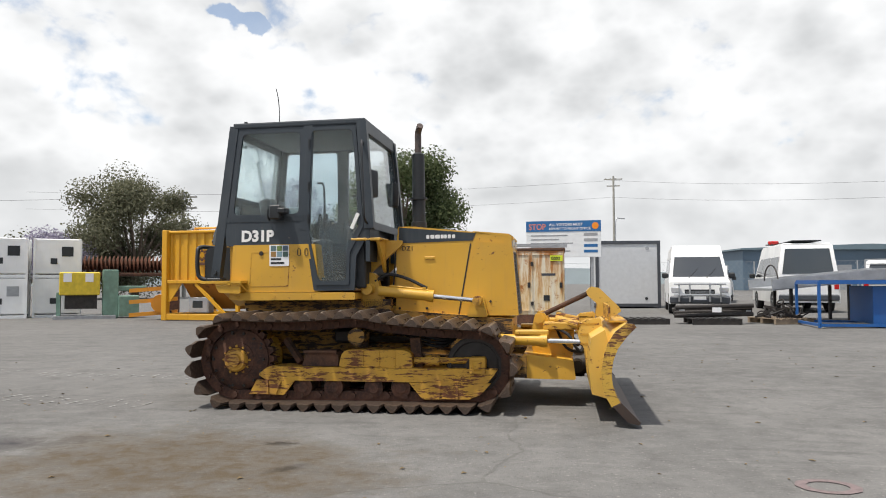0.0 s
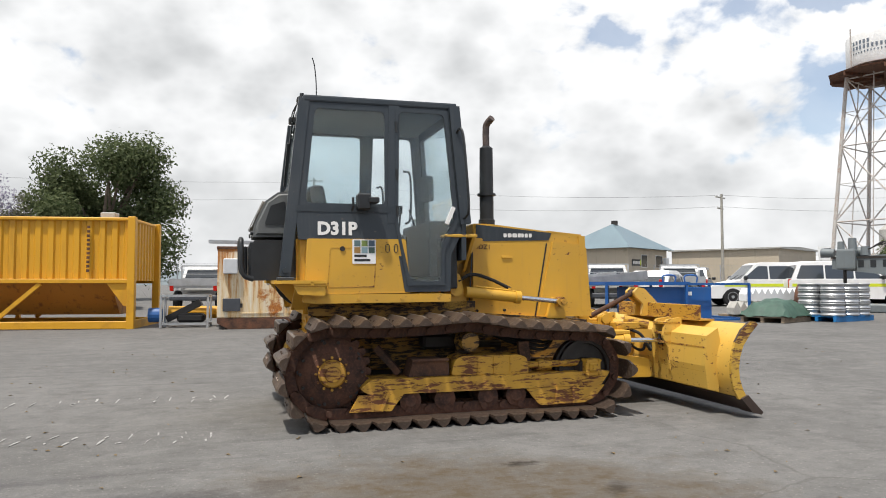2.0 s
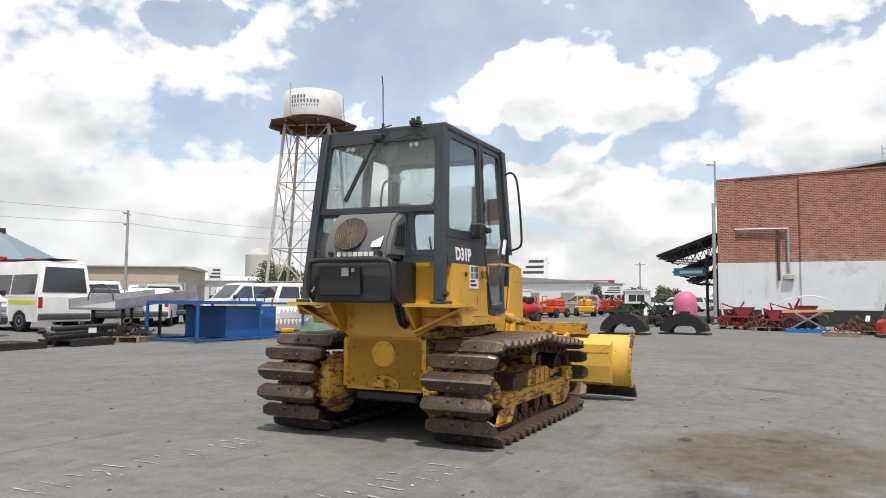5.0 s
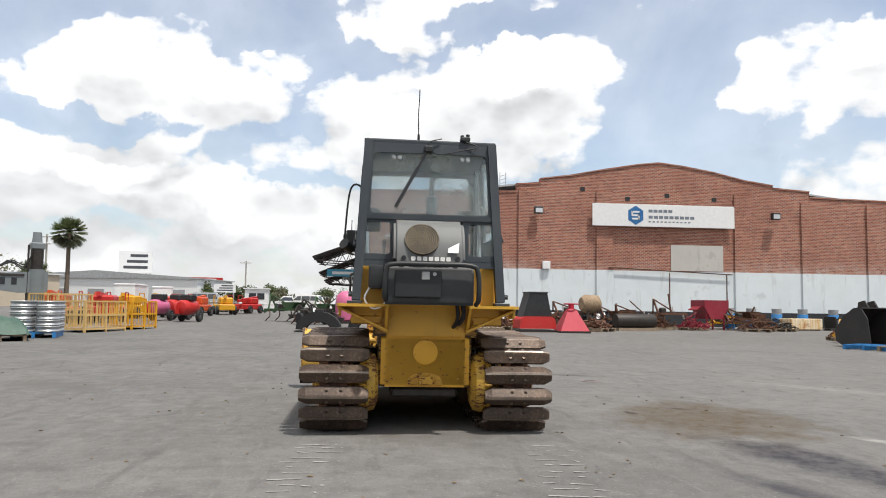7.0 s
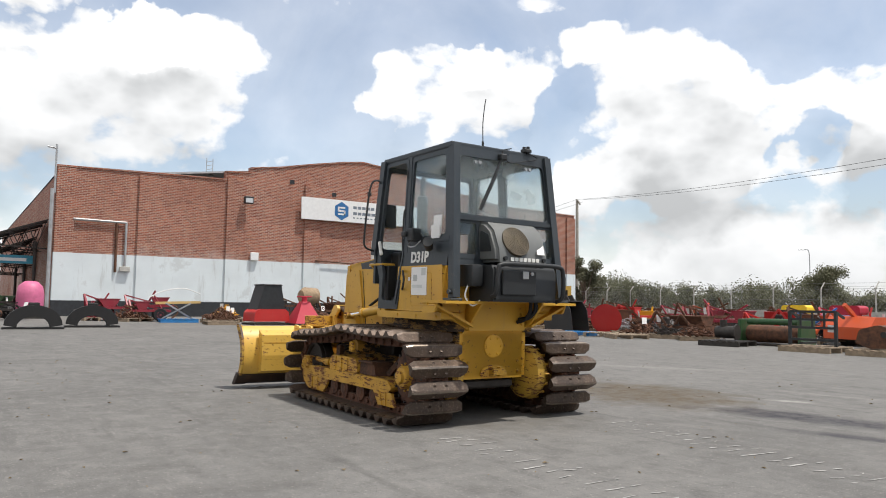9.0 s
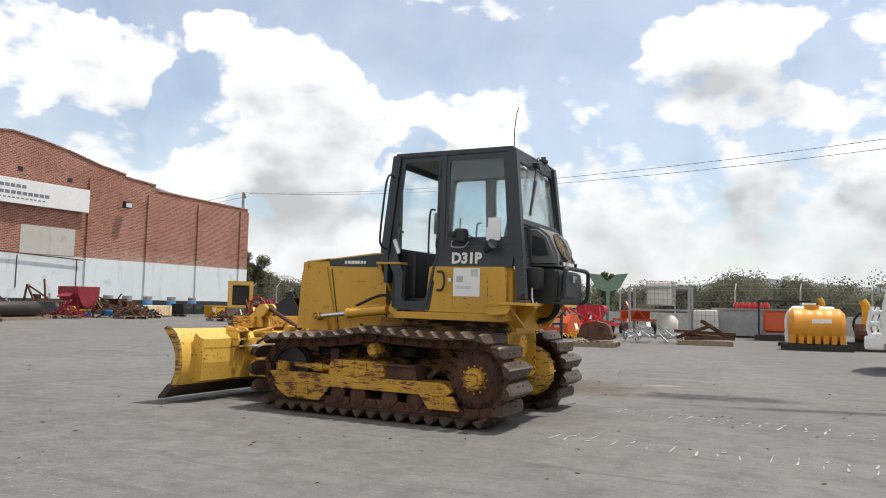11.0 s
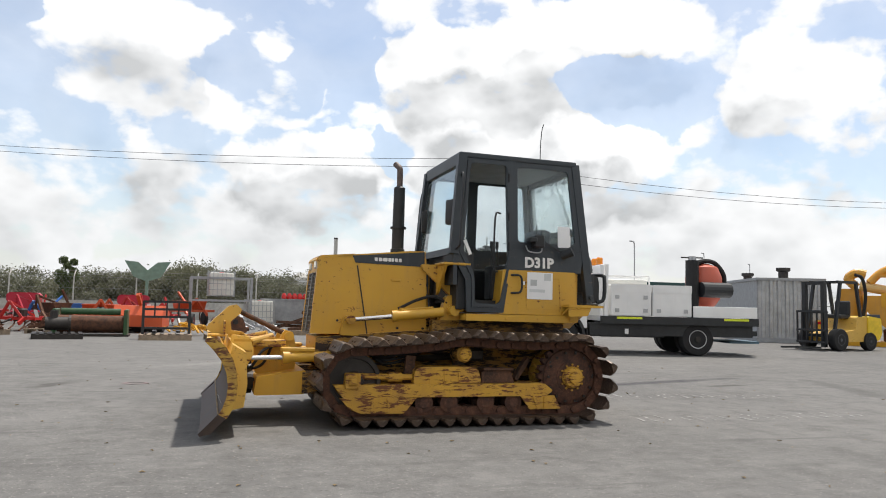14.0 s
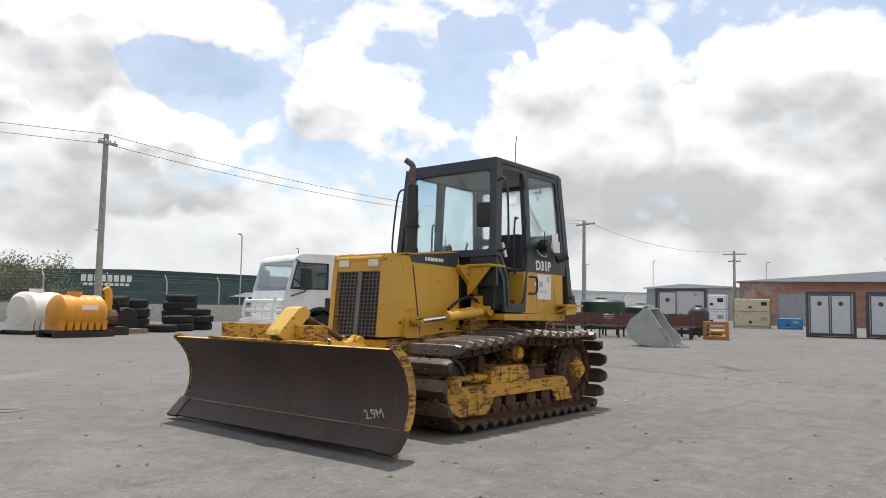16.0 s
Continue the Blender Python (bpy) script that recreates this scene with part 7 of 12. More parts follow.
def scrap_heap(label, x, y, turn, mat, seed, w=1.3, h=0.5, n=60, on_pallet=True, category="scrap heap"):
    """Tangled small ironware."""
    rnd = random.Random(seed)
    t = thing("scrap_heap", label, category, on(x, y, turn), "scrap heaps")
    if on_pallet:
        pallet(t, w=max(w, 1.1), name="pallet_deck")
    bm = B()
    for i in range(n):
        a, k = rnd.uniform(0, 6.28), rnd.random() ** 0.6
        c = Vector((w / 2 * k * math.cos(a), w / 2 * k * math.sin(a), 0.17 + h * (1 - k) * rnd.random()))
        d = Vector((rnd.gauss(0, 1), rnd.gauss(0, 1), rnd.gauss(0, 0.35))).normalized() * rnd.uniform(0.08, 0.3)
        if rnd.random() < 0.35:
            r_ = rnd.uniform(0.06, 0.16)
            e = d.normalized()
            f_ = e.orthogonal().normalized()
            tube(bm, [c + (e * math.cos(q * 0.7) + f_ * math.sin(q * 0.7)) * r_ for q in range(10)], 0.02, 5)
        else:
            bar(bm, c - d, c + d, rnd.uniform(0.02, 0.07), rnd.uniform(0.02, 0.07))
    ob = part("ironware", bm, mat, t)
    ob["kind"] = "stuff"
    if rnd.random() < 0.7:
        part("sale_tag", bar(B(), (0.1, -w * 0.3, h * 0.5 + 0.2), (0.15, -w * 0.3 - 0.05, h * 0.5 + 0.42), 0.16, 0.01), PAPER, t, "white paper sale tag")
    return t


def tyre_pile(x, y, turn, sizes, label="stack of used black tyres", seed=0):
    rnd = random.Random(seed)
    t = thing("tyre_stack", label, "tyre stack", on(x, y, turn), "tyre stacks")
    z = 0.0
    for r, w in sizes:
        bm = spin(B(), [(r * 0.52, 0), (r * 0.9, 0.0), (r, w * 0.2), (r, w * 0.8), (r * 0.9, w), (r * 0.52, w)], (0, 0, 0), "z", 24)
        for i in range(24):
            a = 2 * math.pi * i / 24
            bar(bm, (r * 0.96 * math.cos(a), r * 0.96 * math.sin(a), w * 0.12), (r * 0.99 * math.cos(a + 0.1), r * 0.99 * math.sin(a + 0.1), w * 0.88), 0.05, 0.06)
        part("tyre", bm, RUBBER, t, matrix=pose(rnd.uniform(-.08, .08), rnd.uniform(-.08, .08), z, rnd.uniform(-2, 2), rnd.uniform(-2, 2), rnd.uniform(0, 360)))
        z += w * 0.97
    return t


def drum_barrel(x, y, paint, label, h=0.88, top=None, turn=0):
    t = thing("barrel", label, "barrel", on(x, y, turn), "barrels along the wall")
    prof = [(0.27, 0), (0.285, 0.02), (0.285, h * 0.32), (0.295, h * 0.34), (0.285, h * 0.36), (0.285, h * 0.64), (0.295, h * 0.66), (0.285, h * 0.68), (0.285, h - 0.02), (0.27, h)]
    part("drum", spin(B(), prof, (0, 0, 0), "z", 20), paint, t, smooth=True)
    if top:
        part("lid_tub", spin(B(), [(0.25, h), (0.27, h + 0.3), (0.25, h + 0.3), (0.23, h + 0.28)], (0, 0, 0), "z", 20), top, t, smooth=True)
    return t


def ibc(t, x, y, z, mat=POLY_WHITE):
    tank = part("ibc_tank", box(B(), x - 0.46, x + 0.46, y - 0.56, y + 0.56, z + 0.18, z + 1.08, 0.07, seg=2), mat, t, "white plastic bulk tank in a wire cage", True)
    bm = B()
    for i in range(7):
        u = -0.5 + i / 6
        for s in (-0.6, 0.6):
            bar(bm, (x + u, y + s, z + 0.14), (x + u, y + s, z + 1.12), 0.018)
    for i in range(8):
        v = -0.6 + 1.2 * i / 7
        for s in (-0.5, 0.5):
            bar(bm, (x + s, y + v, z + 0.14), (x + s, y + v, z + 1.12), 0.018)
    for k in (0.16, 0.4, 0.64, 0.88, 1.12):
        for s in (-1, 1):
            bar(bm, (x - 0.5, y + s * 0.6, z + k), (x + 0.5, y + s * 0.6, z + k), 0.02)
            bar(bm, (x + s * 0.5, y - 0.6, z + k), (x + s * 0.5, y + 0.6, z + k), 0.02)
    part("cage", bm, GREY_STEEL, tank)
    part("cap", rod(B(), (x, y, z + 1.08), (x, y, z + 1.13), 0.08, seg=12), LENS_RED, tank)


def lying_tank(name, label, x, y, turn, mat, r, L, z, category="tank"):
    t = thing(name, label, category, on(x, y, turn), "poly tanks")
    prof = [(0.02, -L / 2), (r * 0.75, -L / 2 + 0.03), (r, -L / 2 + r * 0.3)]
    for i in range(4):
        u = -L / 4 + i * L / 6
        prof += [(r, u - 0.04), (r * 0.985, u), (r, u + 0.04)]
    prof += [(r, L / 2 - r * 0.3), (r * 0.75, L / 2 - 0.03), (0.02, L / 2)]
    part("tank_shell", spin(B(), prof, (0, 0, z + r), "x", 28), mat, t, smooth=True)
    bm = B()
    for i in range(7):
        u = -L / 2 + 0.12 + (L - 0.24) * i / 6
        prism(bm, [(-r * 0.8, z), (-r * 0.85, z + r * 0.55), (r * 0.85, z + r * 0.55), (r * 0.8, z)], front, u - 0.07, u + 0.07)
    part("moulded_feet", bm, mat, t)
    part("filler_lid", rod(B(), (0.1, 0, z + 2 * r - 0.05), (0.1, 0, z + 2 * r + 0.1), 0.2, seg=16), mat, t)
    bm = B()
    for s in (-1, 1):
        box(bm, -L / 2 - 0.15, L / 2 + 0.15, s * r * 0.8 - 0.06, s * r * 0.8 + 0.06, 0, z - 0.02)
    for u in (-L / 2, 0, L / 2):
        box(bm, u - 0.05, u + 0.05, -r * 0.9, r * 0.9, z - 0.09, z)
    part("skid", bm, DARK_STEEL, t)
    for y_, w in ((r * 0.98, 0.5), (-r * 0.98, 0.5)):
        part("tank_label", prism(B(), [(-0.35, z + r * 1.15), (0.15, z + r * 1.15), (0.15, z + r * 1.4), (-0.35, z + r * 1.4)], side, y_, y_ * 0.9), PAPER, t)
    return t

# ---- brick warehouse ----
WX = 33.6
warehouse = thing("warehouse", "long red brick warehouse with a painted pale dado and stepped gable", "warehouse", kind="")
gable = [(0.35, 0.0), (0.35, 7.55), (-8.0, 7.72), (-8.0, 8.15), (-9.4, 8.25), (-9.4, 8.5), (-11.2, 8.75), (-13.2, 9.15), (-15.2, 9.5), (-16.5, 9.65), (-17.9, 9.5),
         (-19.8, 9.2), (-21.8, 8.75), (-23.6, 8.5), (-23.6, 8.35), (-25.9, 8.2), (-25.9, 7.85), (-34.4, 7.68), (-34.4, 0.0)]
part("brick_wall", prism(B(), gable, front, WX, WX + 0.4), BRICK, warehouse, "weathered red brick front")
for y0, y1 in ((0.0, 0.35), (-34.4, -34.0)):
    part("side_wall", box(B(), WX + 0.4, WX + 45, y0, y1, 0, 7.2), BRICK, warehouse)
bm = B()
prism(bm, [(0.35, 7.2), (-16.5, 9.35), (-34.4, 7.2), (-34.4, 7.1), (-16.5, 9.25), (0.35, 7.1)], front, WX + 0.4, WX + 45)
part("roof", bm, GREY_STEEL, warehouse)
part("dado", box(B(), WX - 0.012, WX + 0.002, -34.4, 0.35, 0.95, 3.3), DADO, warehouse, "pale blue-white painted band")
part("plinth", box(B(), WX - 0.02, WX + 0.002, -34.4, 0.35, -0.1, 0.95), PLINTH, warehouse, "black painted base band")
for y in (-0.1, -4.0, -8.6, -13.2, -21.6, -25.8, -30.0, -34.0):
    hgt = 7.5 if y > -8.5 or y < -25 else 7.9
    w = 0.42 if y in (-0.1, -34.0) else 0.5
    part("pilaster", box(B(), WX - 0.11, WX - 0.001, y - w, y + w, 3.305, hgt), BRICK, warehouse)
    part("painted_pilaster", box(B(), WX - 0.118, WX - 0.012, y - w - 0.006, y + w + 0.006, 0.95, 3.305), DADO, warehouse)
    part("pilaster_base", box(B(), WX - 0.125, WX - 0.02, y - w - 0.01, y + w + 0.01, -0.1, 0.95), PLINTH, warehouse)
for a, b in zip(gable[1:-1], gable[2:-1]):
    if abs(a[0] - b[0]) > 0.1:
        part("coping", bar(B(), (WX + 0.2, a[0], a[1] + 0.04), (WX + 0.2, b[0], b[1] + 0.04), 0.5, 0.08), BRICK, warehouse)
part("blind_panel", box(B(), WX - 0.03, WX - 0.013, -20.4, -17.2, 3.33, 4.85), stained("grey_blind_panel", (0.50, 0.49, 0.46), (0.36, 0.33, 0.30), 0.4, 0.8, 0.8), warehouse, "pale boarded-up opening")
sign = part("company_sign", box(B(), WX - 0.30, WX - 0.24, -21.0, -12.4, 5.86, 7.16, 0.01), WHITE_MATT, warehouse, "long white company sign with a blue hexagon emblem")
hexa = [(-14.98 + 0.52 * math.sin(math.pi * i / 3), 6.51 + 0.56 * math.cos(math.pi * i / 3)) for i in range(6)]
part("hexagon_emblem", prism(B(), hexa, front, WX - 0.31, WX - 0.302), SIGN_BLUE, sign)
for y0, y1, z0, z1 in ((-14.75, -15.2, 6.66, 6.76), (-14.75, -15.2, 6.46, 6.56), (-14.75, -15.2, 6.26, 6.36), (-14.72, -14.82, 6.5, 6.76), (-15.12, -15.22, 6.26, 6.56)):
    part("emblem_stroke", box(B(), WX - 0.318, WX - 0.311, y1, y0, z0, z1), WHITE_MATT, sign)
for y0, w, z0, hh in [(-15.75 - 0.30 * i, 0.24, 6.66, 0.24) for i in range(5)] + [(-15.75 - 0.315 * i, 0.25, 6.30, 0.24) for i in range(9)] + [(-15.75 - 0.24 * i, 0.13, 6.10, 0.1) for i in range(11)]:
    part("sign_bar", box(B(), WX - 0.308, WX - 0.301, y0 - w, y0, z0 + hh * 0.14, z0 + hh * 0.86), SIGN_INK, sign)
for y in (-9.2, -23.5):
    part("flood_lamp", box(B(), WX - 0.55, WX - 0.25, y - 0.25, y + 0.25, 6.45, 6.85, 0.03), BLACK_PLASTIC, warehouse)
    part("flood_glass", box(B(), WX - 0.56, WX - 0.552, y - 0.2, y + 0.2, 6.5, 6.75), LENS_CLEAR, warehouse)
bm = tube(B(), [(WX - 0.1, -0.5, 4.98), (WX - 0.1, -2.95, 4.95)], 0.06, 6)
part("wall_conduit", bm, GREY_STEEL, warehouse)
part("conduit_drop", tube(B(), [(WX - 0.1, -2.95, 4.97), (WX - 0.1, -2.95, 2.6)], 0.06, 6), GREY_STEEL, warehouse)
part("rusty_drop", tube(B(), [(WX - 0.08, -2.5, 4.95), (WX - 0.08, -2.5, 2.4)], 0.07, 6), BROWN, warehouse)
part("meter_box", box(B(), WX - 0.2, WX - 0.03, -3.2, -2.7, 2.45, 2.7, 0.02), CONCRETE, warehouse)
part("white_meter_box", box(B(), WX - 0.2, WX - 0.03, -9.95, -9.5, 3.3, 3.75, 0.02), WHITE_MATT, warehouse)
bm = B()
bar(bm, (WX - 0.15, -13.4, 3.45), (WX - 0.15, -20.9, 3.15), 0.05, 0.06)
part("canopy_rail", bm, RUST, warehouse, "rusted angle of a removed canopy")
for y in (-17.1, -20.6):
    part("rust_streak_angle", bar(B(), (WX - 0.03, y, 3.2), (WX - 0.03, y, 1.5), 0.045, 0.03), RUST, warehouse)
for y, z in ((-14.6, 7.5), (-17.0, 7.75), (-19.9, 7.6), (-11.9, 8.0)):
    # black plate on the brick, for the dark of a vent
    part("vent_hole", box(B(), WX - 0.02, WX - 0.002, y - 0.14, y + 0.14, z - 0.12, z + 0.12), BLACK_PLASTIC, warehouse)
bm = rod(B(), (WX - 0.1, 0.4, 6.2), (WX - 0.1, 0.4, 8.6), 0.05, seg=8)
rod(bm, (WX - 0.1, 0.4, 8.4), (WX - 0.1, 0.8, 8.45), 0.04, seg=6)
part("corner_mast", bm, GREY_STEEL, warehouse)
part("downpipe", rod(B(), (WX - 0.12, 0.5, 0.1), (WX - 0.12, 0.5, 6.4), 0.09, seg=8), GREY_STEEL, warehouse)
bm = B()
for k in (0, 0.35):
    rod(bm, (WX + 1.0, -7.2 - k, 7.6), (WX + 1.0, -7.2 - k, 9.0), 0.025, seg=6)
for i in range(5):
    bar(bm, (WX + 1.0, -7.2, 7.9 + 0.22 * i), (WX + 1.0, -7.55, 8.0 + 0.22 * i), 0.03)
part("roof_mast", bm, GREY_STEEL, warehouse)

# open canopies behind the warehouse corner
for x0, z_hi, z_lo in ((34.6, 5.0, 3.85), (40.5, 4.5, 3.2), (47.0, 4.1, 2.9)):
    t = thing("lean_to_canopy", "dark corrugated lean-to canopy on steel trusses", "canopy", pose(x0, 0, 0), "lean-to canopies")
    part("canopy_sheet", prism(B(), [(0.5, z_hi), (3.6, z_lo), (3.6, z_lo - 0.07), (0.5, z_hi - 0.07)], front, 0, 5.2), DARK_STEEL, t)
    for x in (0.1, 2.6, 5.0):
        bm = B()
        bar(bm, (x, 0.5, z_hi - 0.15), (x, 3.55, z_lo - 0.1), 0.07)
        bar(bm, (x, 0.5, z_lo - 0.35), (x, 3.5, z_lo - 0.2), 0.06)
        for i in range(4):
            y = 0.6 + 0.72 * i
            zz_ = z_hi - 0.15 - (z_hi - z_lo) * (y - 0.5) / 3.1
            bar(bm, (x, y, zz_), (x, y + 0.36, z_lo - 0.3), 0.04)
            bar(bm, (x, y + 0.36, z_lo - 0.3), (x, y + 0.72, zz_ - 0.26), 0.04)
        part("truss", bm, DARK_STEEL, t)
    part("post", rod(B(), (0.2, 1.0, 0), (0.2, 1.0, z_lo), 0.08, seg=8), DARK_STEEL, t)
t = thing("blue_sign_board", "small blue notice board under the canopy", "sign", pose(35.5, 1.9, 2.75))
part("board", box(B(), 0, 0.05, -0.9, 0.9, 0, 0.42), plain("teal_board", (0.04, 0.26, 0.38), 0.5), t)
part("board_bar", box(B(), -0.008, -0.002, -0.6, 0.6, 0.12, 0.28), WHITE_MATT, t)
part("hanger", rod(B(), (0.02, 0, 0.42), (0.02, 0, 0.8), 0.02, seg=6), DARK_STEEL, t)

# ---- water tower ----
TX, TY, TP = 33.84, 25.95, 12.75
tower = thing("water_tower", "white-painted steel lattice water tower with a round tank", "water tower", on(TX, TY, 20))
TOWER_PAINT = worn_paint("flaking_white_tower_paint", (0.50, 0.48, 0.45), rust=(0.17, 0.08, 0.045), wear=0.95, dirt=0.5, dust=(0.24, 0.15, 0.10))
bm = spin(B(), [(1.95, TP + 0.3), (1.97, TP + 0.35), (1.97, TP + 2.0), (1.95, TP + 2.05), (0.2, TP + 2.2)], (0, 0, 0), "z", 40)
tank = part("tank", bm, WHITE, tower, "white round tank with dark sign bars", True, sharp=30)
for k, (a0, n, z, hh) in enumerate(((-22, 5, TP + 1.42, 0.2), (-22, 9, TP + 1.12, 0.2), (-22, 11, TP + 0.9, 0.09))):
    for i in range(n):
        a = radians(175 + a0 + i * (6.4 if k < 2 else 5.0))
        p = Vector((1.985 * math.cos(a), 1.985 * math.sin(a), z + hh / 2))
        part("sign_bar", bar(B(), p - Vector((0, 0, hh / 2)), p + Vector((0, 0, hh / 2)), 0.12 if k < 2 else 0.07, 0.012, up=(math.cos(a), math.sin(a), 0)), SIGN_INK, tank)
deck = part("deck", spin(B(), [(3.0, TP - 0.15), (3.05, TP - 0.05), (2.0, TP + 0.12), (0.3, TP + 0.12)], (0, 0, 0), "z", 8), BROWN, tower, "ragged brown timber deck")
for i in range(8):
    a = math.pi * i / 4 + 0.39
    part("deck_joist", bar(B(), (0.2 * math.cos(a), 0.2 * math.sin(a), TP - 0.25), (2.8 * math.cos(a), 2.8 * math.sin(a), TP - 0.2), 0.12, 0.22), BROWN, deck)


def leg(i, z):
    a = math.pi / 4 + math.pi / 2 * i
    r = 2.05 + (TP - z) * 0.098
    return Vector((r * math.cos(a), r * math.sin(a), z))


for i in range(4):
    part("leg", tube(B(), [leg(i, -0.2), leg(i, TP - 0.2)], 0.11, 8), TOWER_PAINT, tower)
    part("mid_strut", tube(B(), [(leg(i, 0) + leg(i + 1, 0)) / 2, (leg(i, TP) + leg(i + 1, TP)) / 2], 0.03, 6), TOWER_PAINT, tower)
    for z0, z1 in ((0.0, 4.3), (4.3, 8.6), (8.6, TP - 0.3)):
        for a, b in ((leg(i, z0), leg(i + 1, z1)), (leg(i + 1, z0), leg(i, z1)), (leg(i, z1), leg(i + 1, z1))):
            part("brace", tube(B(), [a, b], 0.038, 6), TOWER_PAINT, tower)
        mid = (z0 + z1) / 2
        part("thin_brace", tube(B(), [leg(i, mid), leg(i + 1, mid)], 0.02, 5), TOWER_PAINT, tower)
bm = B()
for k in (-0.2, 0.2):
    a, b = leg(3, 0.3) + Vector((0.2, k, 0)), leg(3, TP) + Vector((0.2, k, 2.4))
    bar(bm, a, b, 0.05)
for i in range(48):
    z = 0.5 + i * 0.32
    f_ = (z - 0.3) / (TP + 2.6)
    a = leg(3, 0.3).lerp(leg(3, TP) + Vector((0, 0, 2.4)), f_) + Vector((0.2, 0, 0))
    bar(bm, a + Vector((0, -0.2, 0)), a + Vector((0, 0.2, 0)), 0.03)
part("ladder", bm, TOWER_PAINT, tower)
part("rod_mast", rod(B(), (-1.9, 1.0, TP), (-1.9, 1.0, TP + 2.4), 0.04, seg=6), TOWER_PAINT, tower)

# ---- the row behind the machine's left side: silo, generator, sign, vans ----
silo = thing("silo_container", "amber-yellow ribbed container silo on an open hopper frame", "silo", on(-7.0, 13.15, -8.5) @ pose(0, 1.2, 0) @ Matrix.Diagonal((1, 1, 1.05, 1)))
bm = B()
SL, SD = 6.05, 2.4
ribbed(bm, (SL / 2 - 0.1, -SD / 2 + 0.06), (-SL / 2 + 0.1, -SD / 2 + 0.06), 1.12, 2.5, 0.29, -0.045)
ribbed(bm, (-SL / 2 + 0.06, -SD / 2 + 0.1), (-SL / 2 + 0.06, SD / 2 - 0.1), 1.12, 2.5, 0.29, 0.045)
ribbed(bm, (SL / 2 - 0.06, SD / 2 - 0.1), (SL / 2 - 0.06, -SD / 2 + 0.1), 1.12, 2.5, 0.29, 0.045)
ribbed(bm, (-SL / 2 + 0.1, SD / 2 - 0.06), (SL / 2 - 0.1, SD / 2 - 0.06), 1.12, 2.5, 0.29, 0.045)
part("ribbed_body", bm, SILO_YELLOW, silo)
part("top", box(B(), -SL / 2, SL / 2, -SD / 2, SD / 2, 2.5, 2.58, 0.02), SILO_YELLOW, silo)
for sx in (-1, 1):
    for sy in (-1, 1):
        part("corner_post", box(B(), sx * SL / 2 - 0.09, sx * SL / 2 + 0.09, sy * SD / 2 - 0.09, sy * SD / 2 + 0.09, 0.0, 2.6, 0.012), SILO_YELLOW, silo)
    part("end_beam", box(B(), sx * SL / 2 - 0.07, sx * SL / 2 + 0.07, -SD / 2, SD / 2, 0.02, 0.2), SILO_YELLOW, silo)
    part("gusset", prism(B(), [(sx * SL / 2, 1.12), (sx * (SL / 2 - 0.62), 1.12), (sx * (SL / 2 - 0.18), 0.55), (sx * SL / 2, 0.5)], side, -SD / 2 - 0.01, -SD / 2 + 0.03), SILO_YELLOW, silo)
for sy in (-1, 1):
    part("base_beam", box(B(), -SL / 2, SL / 2, sy * SD / 2 - 0.07, sy * SD / 2 + 0.07, 0.02, 0.19, 0.01), SILO_YELLOW, silo)
    part("mid_beam", box(B(), -SL / 2, SL / 2, sy * SD / 2 - 0.06, sy * SD / 2 + 0.06, 1.06, 1.16, 0.01), SILO_YELLOW, silo)
    part("centre_post", box(B(), -0.55, -0.45, sy * SD / 2 - 0.05, sy * SD / 2 + 0.05, 0.19, 1.06), SILO_YELLOW, silo)
    part("brace", bar(B(), (-1.95, sy * SD / 2, 1.05), (-0.95, sy * SD / 2, 0.2), 0.07, 0.09), SILO_YELLOW, silo)
    part("brace", bar(B(), (0.95, sy * SD / 2, 1.05), (-0.05, sy * SD / 2, 0.2), 0.07, 0.09), SILO_YELLOW, silo)
# hopper in a darker, browner amber than the body above, with run-down stains
part("hopper", prism(B(), [(-SD / 2 + 0.12, 1.1), (-0.35, 0.32), (0.35, 0.32), (SD / 2 - 0.12, 1.1)], front, -SL / 2 + 0.5, SL / 2 - 0.5), stained("rusty_amber_hopper", (0.42, 0.17, 0.02), (0.16, 0.06, 0.02), 0.7), silo)
part("roof_vent", box(B(), 2.2, 2.55, -0.95, -0.6, 2.58, 2.72, 0.02), CONCRETE, silo)
part("roof_rail", tube(B(), [(-2.6, -0.4, 2.58), (-2.6, -0.4, 2.7), (-1.6, -0.4, 2.7), (-1.6, -0.4, 2.58)], 0.03, 6), SILO_YELLOW, silo)
part("control_box", box(B(), -2.35, -1.65, -1.0, -0.7, 0.22, 0.66, 0.03), PALE_GREY, silo)
part("control_window", box(B(), -2.2, -1.85, -1.008, -0.999, 0.36, 0.56, 0.0), DARK_GLASS, silo)
for i in range(12):
    a = 2 * math.pi * i / 8
    if i < 8:
        part("gear_emblem", box(B(), -1.75 + 0.13 * math.cos(a) - 0.04, -1.75 + 0.13 * math.cos(a) + 0.04, -SD / 2 - 0.006, -SD / 2 + 0.005, 1.86 + 0.13 * math.sin(a) - 0.04, 1.86 + 0.13 * math.sin(a) + 0.04), BROWN, silo)
part("name_bar", box(B(), -1.95, -1.55, -SD / 2 - 0.006, -SD / 2 + 0.005, 1.58, 1.66), BROWN, silo)
for i in range(11):
    part("code_bar", box(B(), 1.98, 2.05, -SD / 2 - 0.006, -SD / 2 + 0.005, 1.32 + 0.1 * i, 1.38 + 0.1 * i), BROWN, silo)

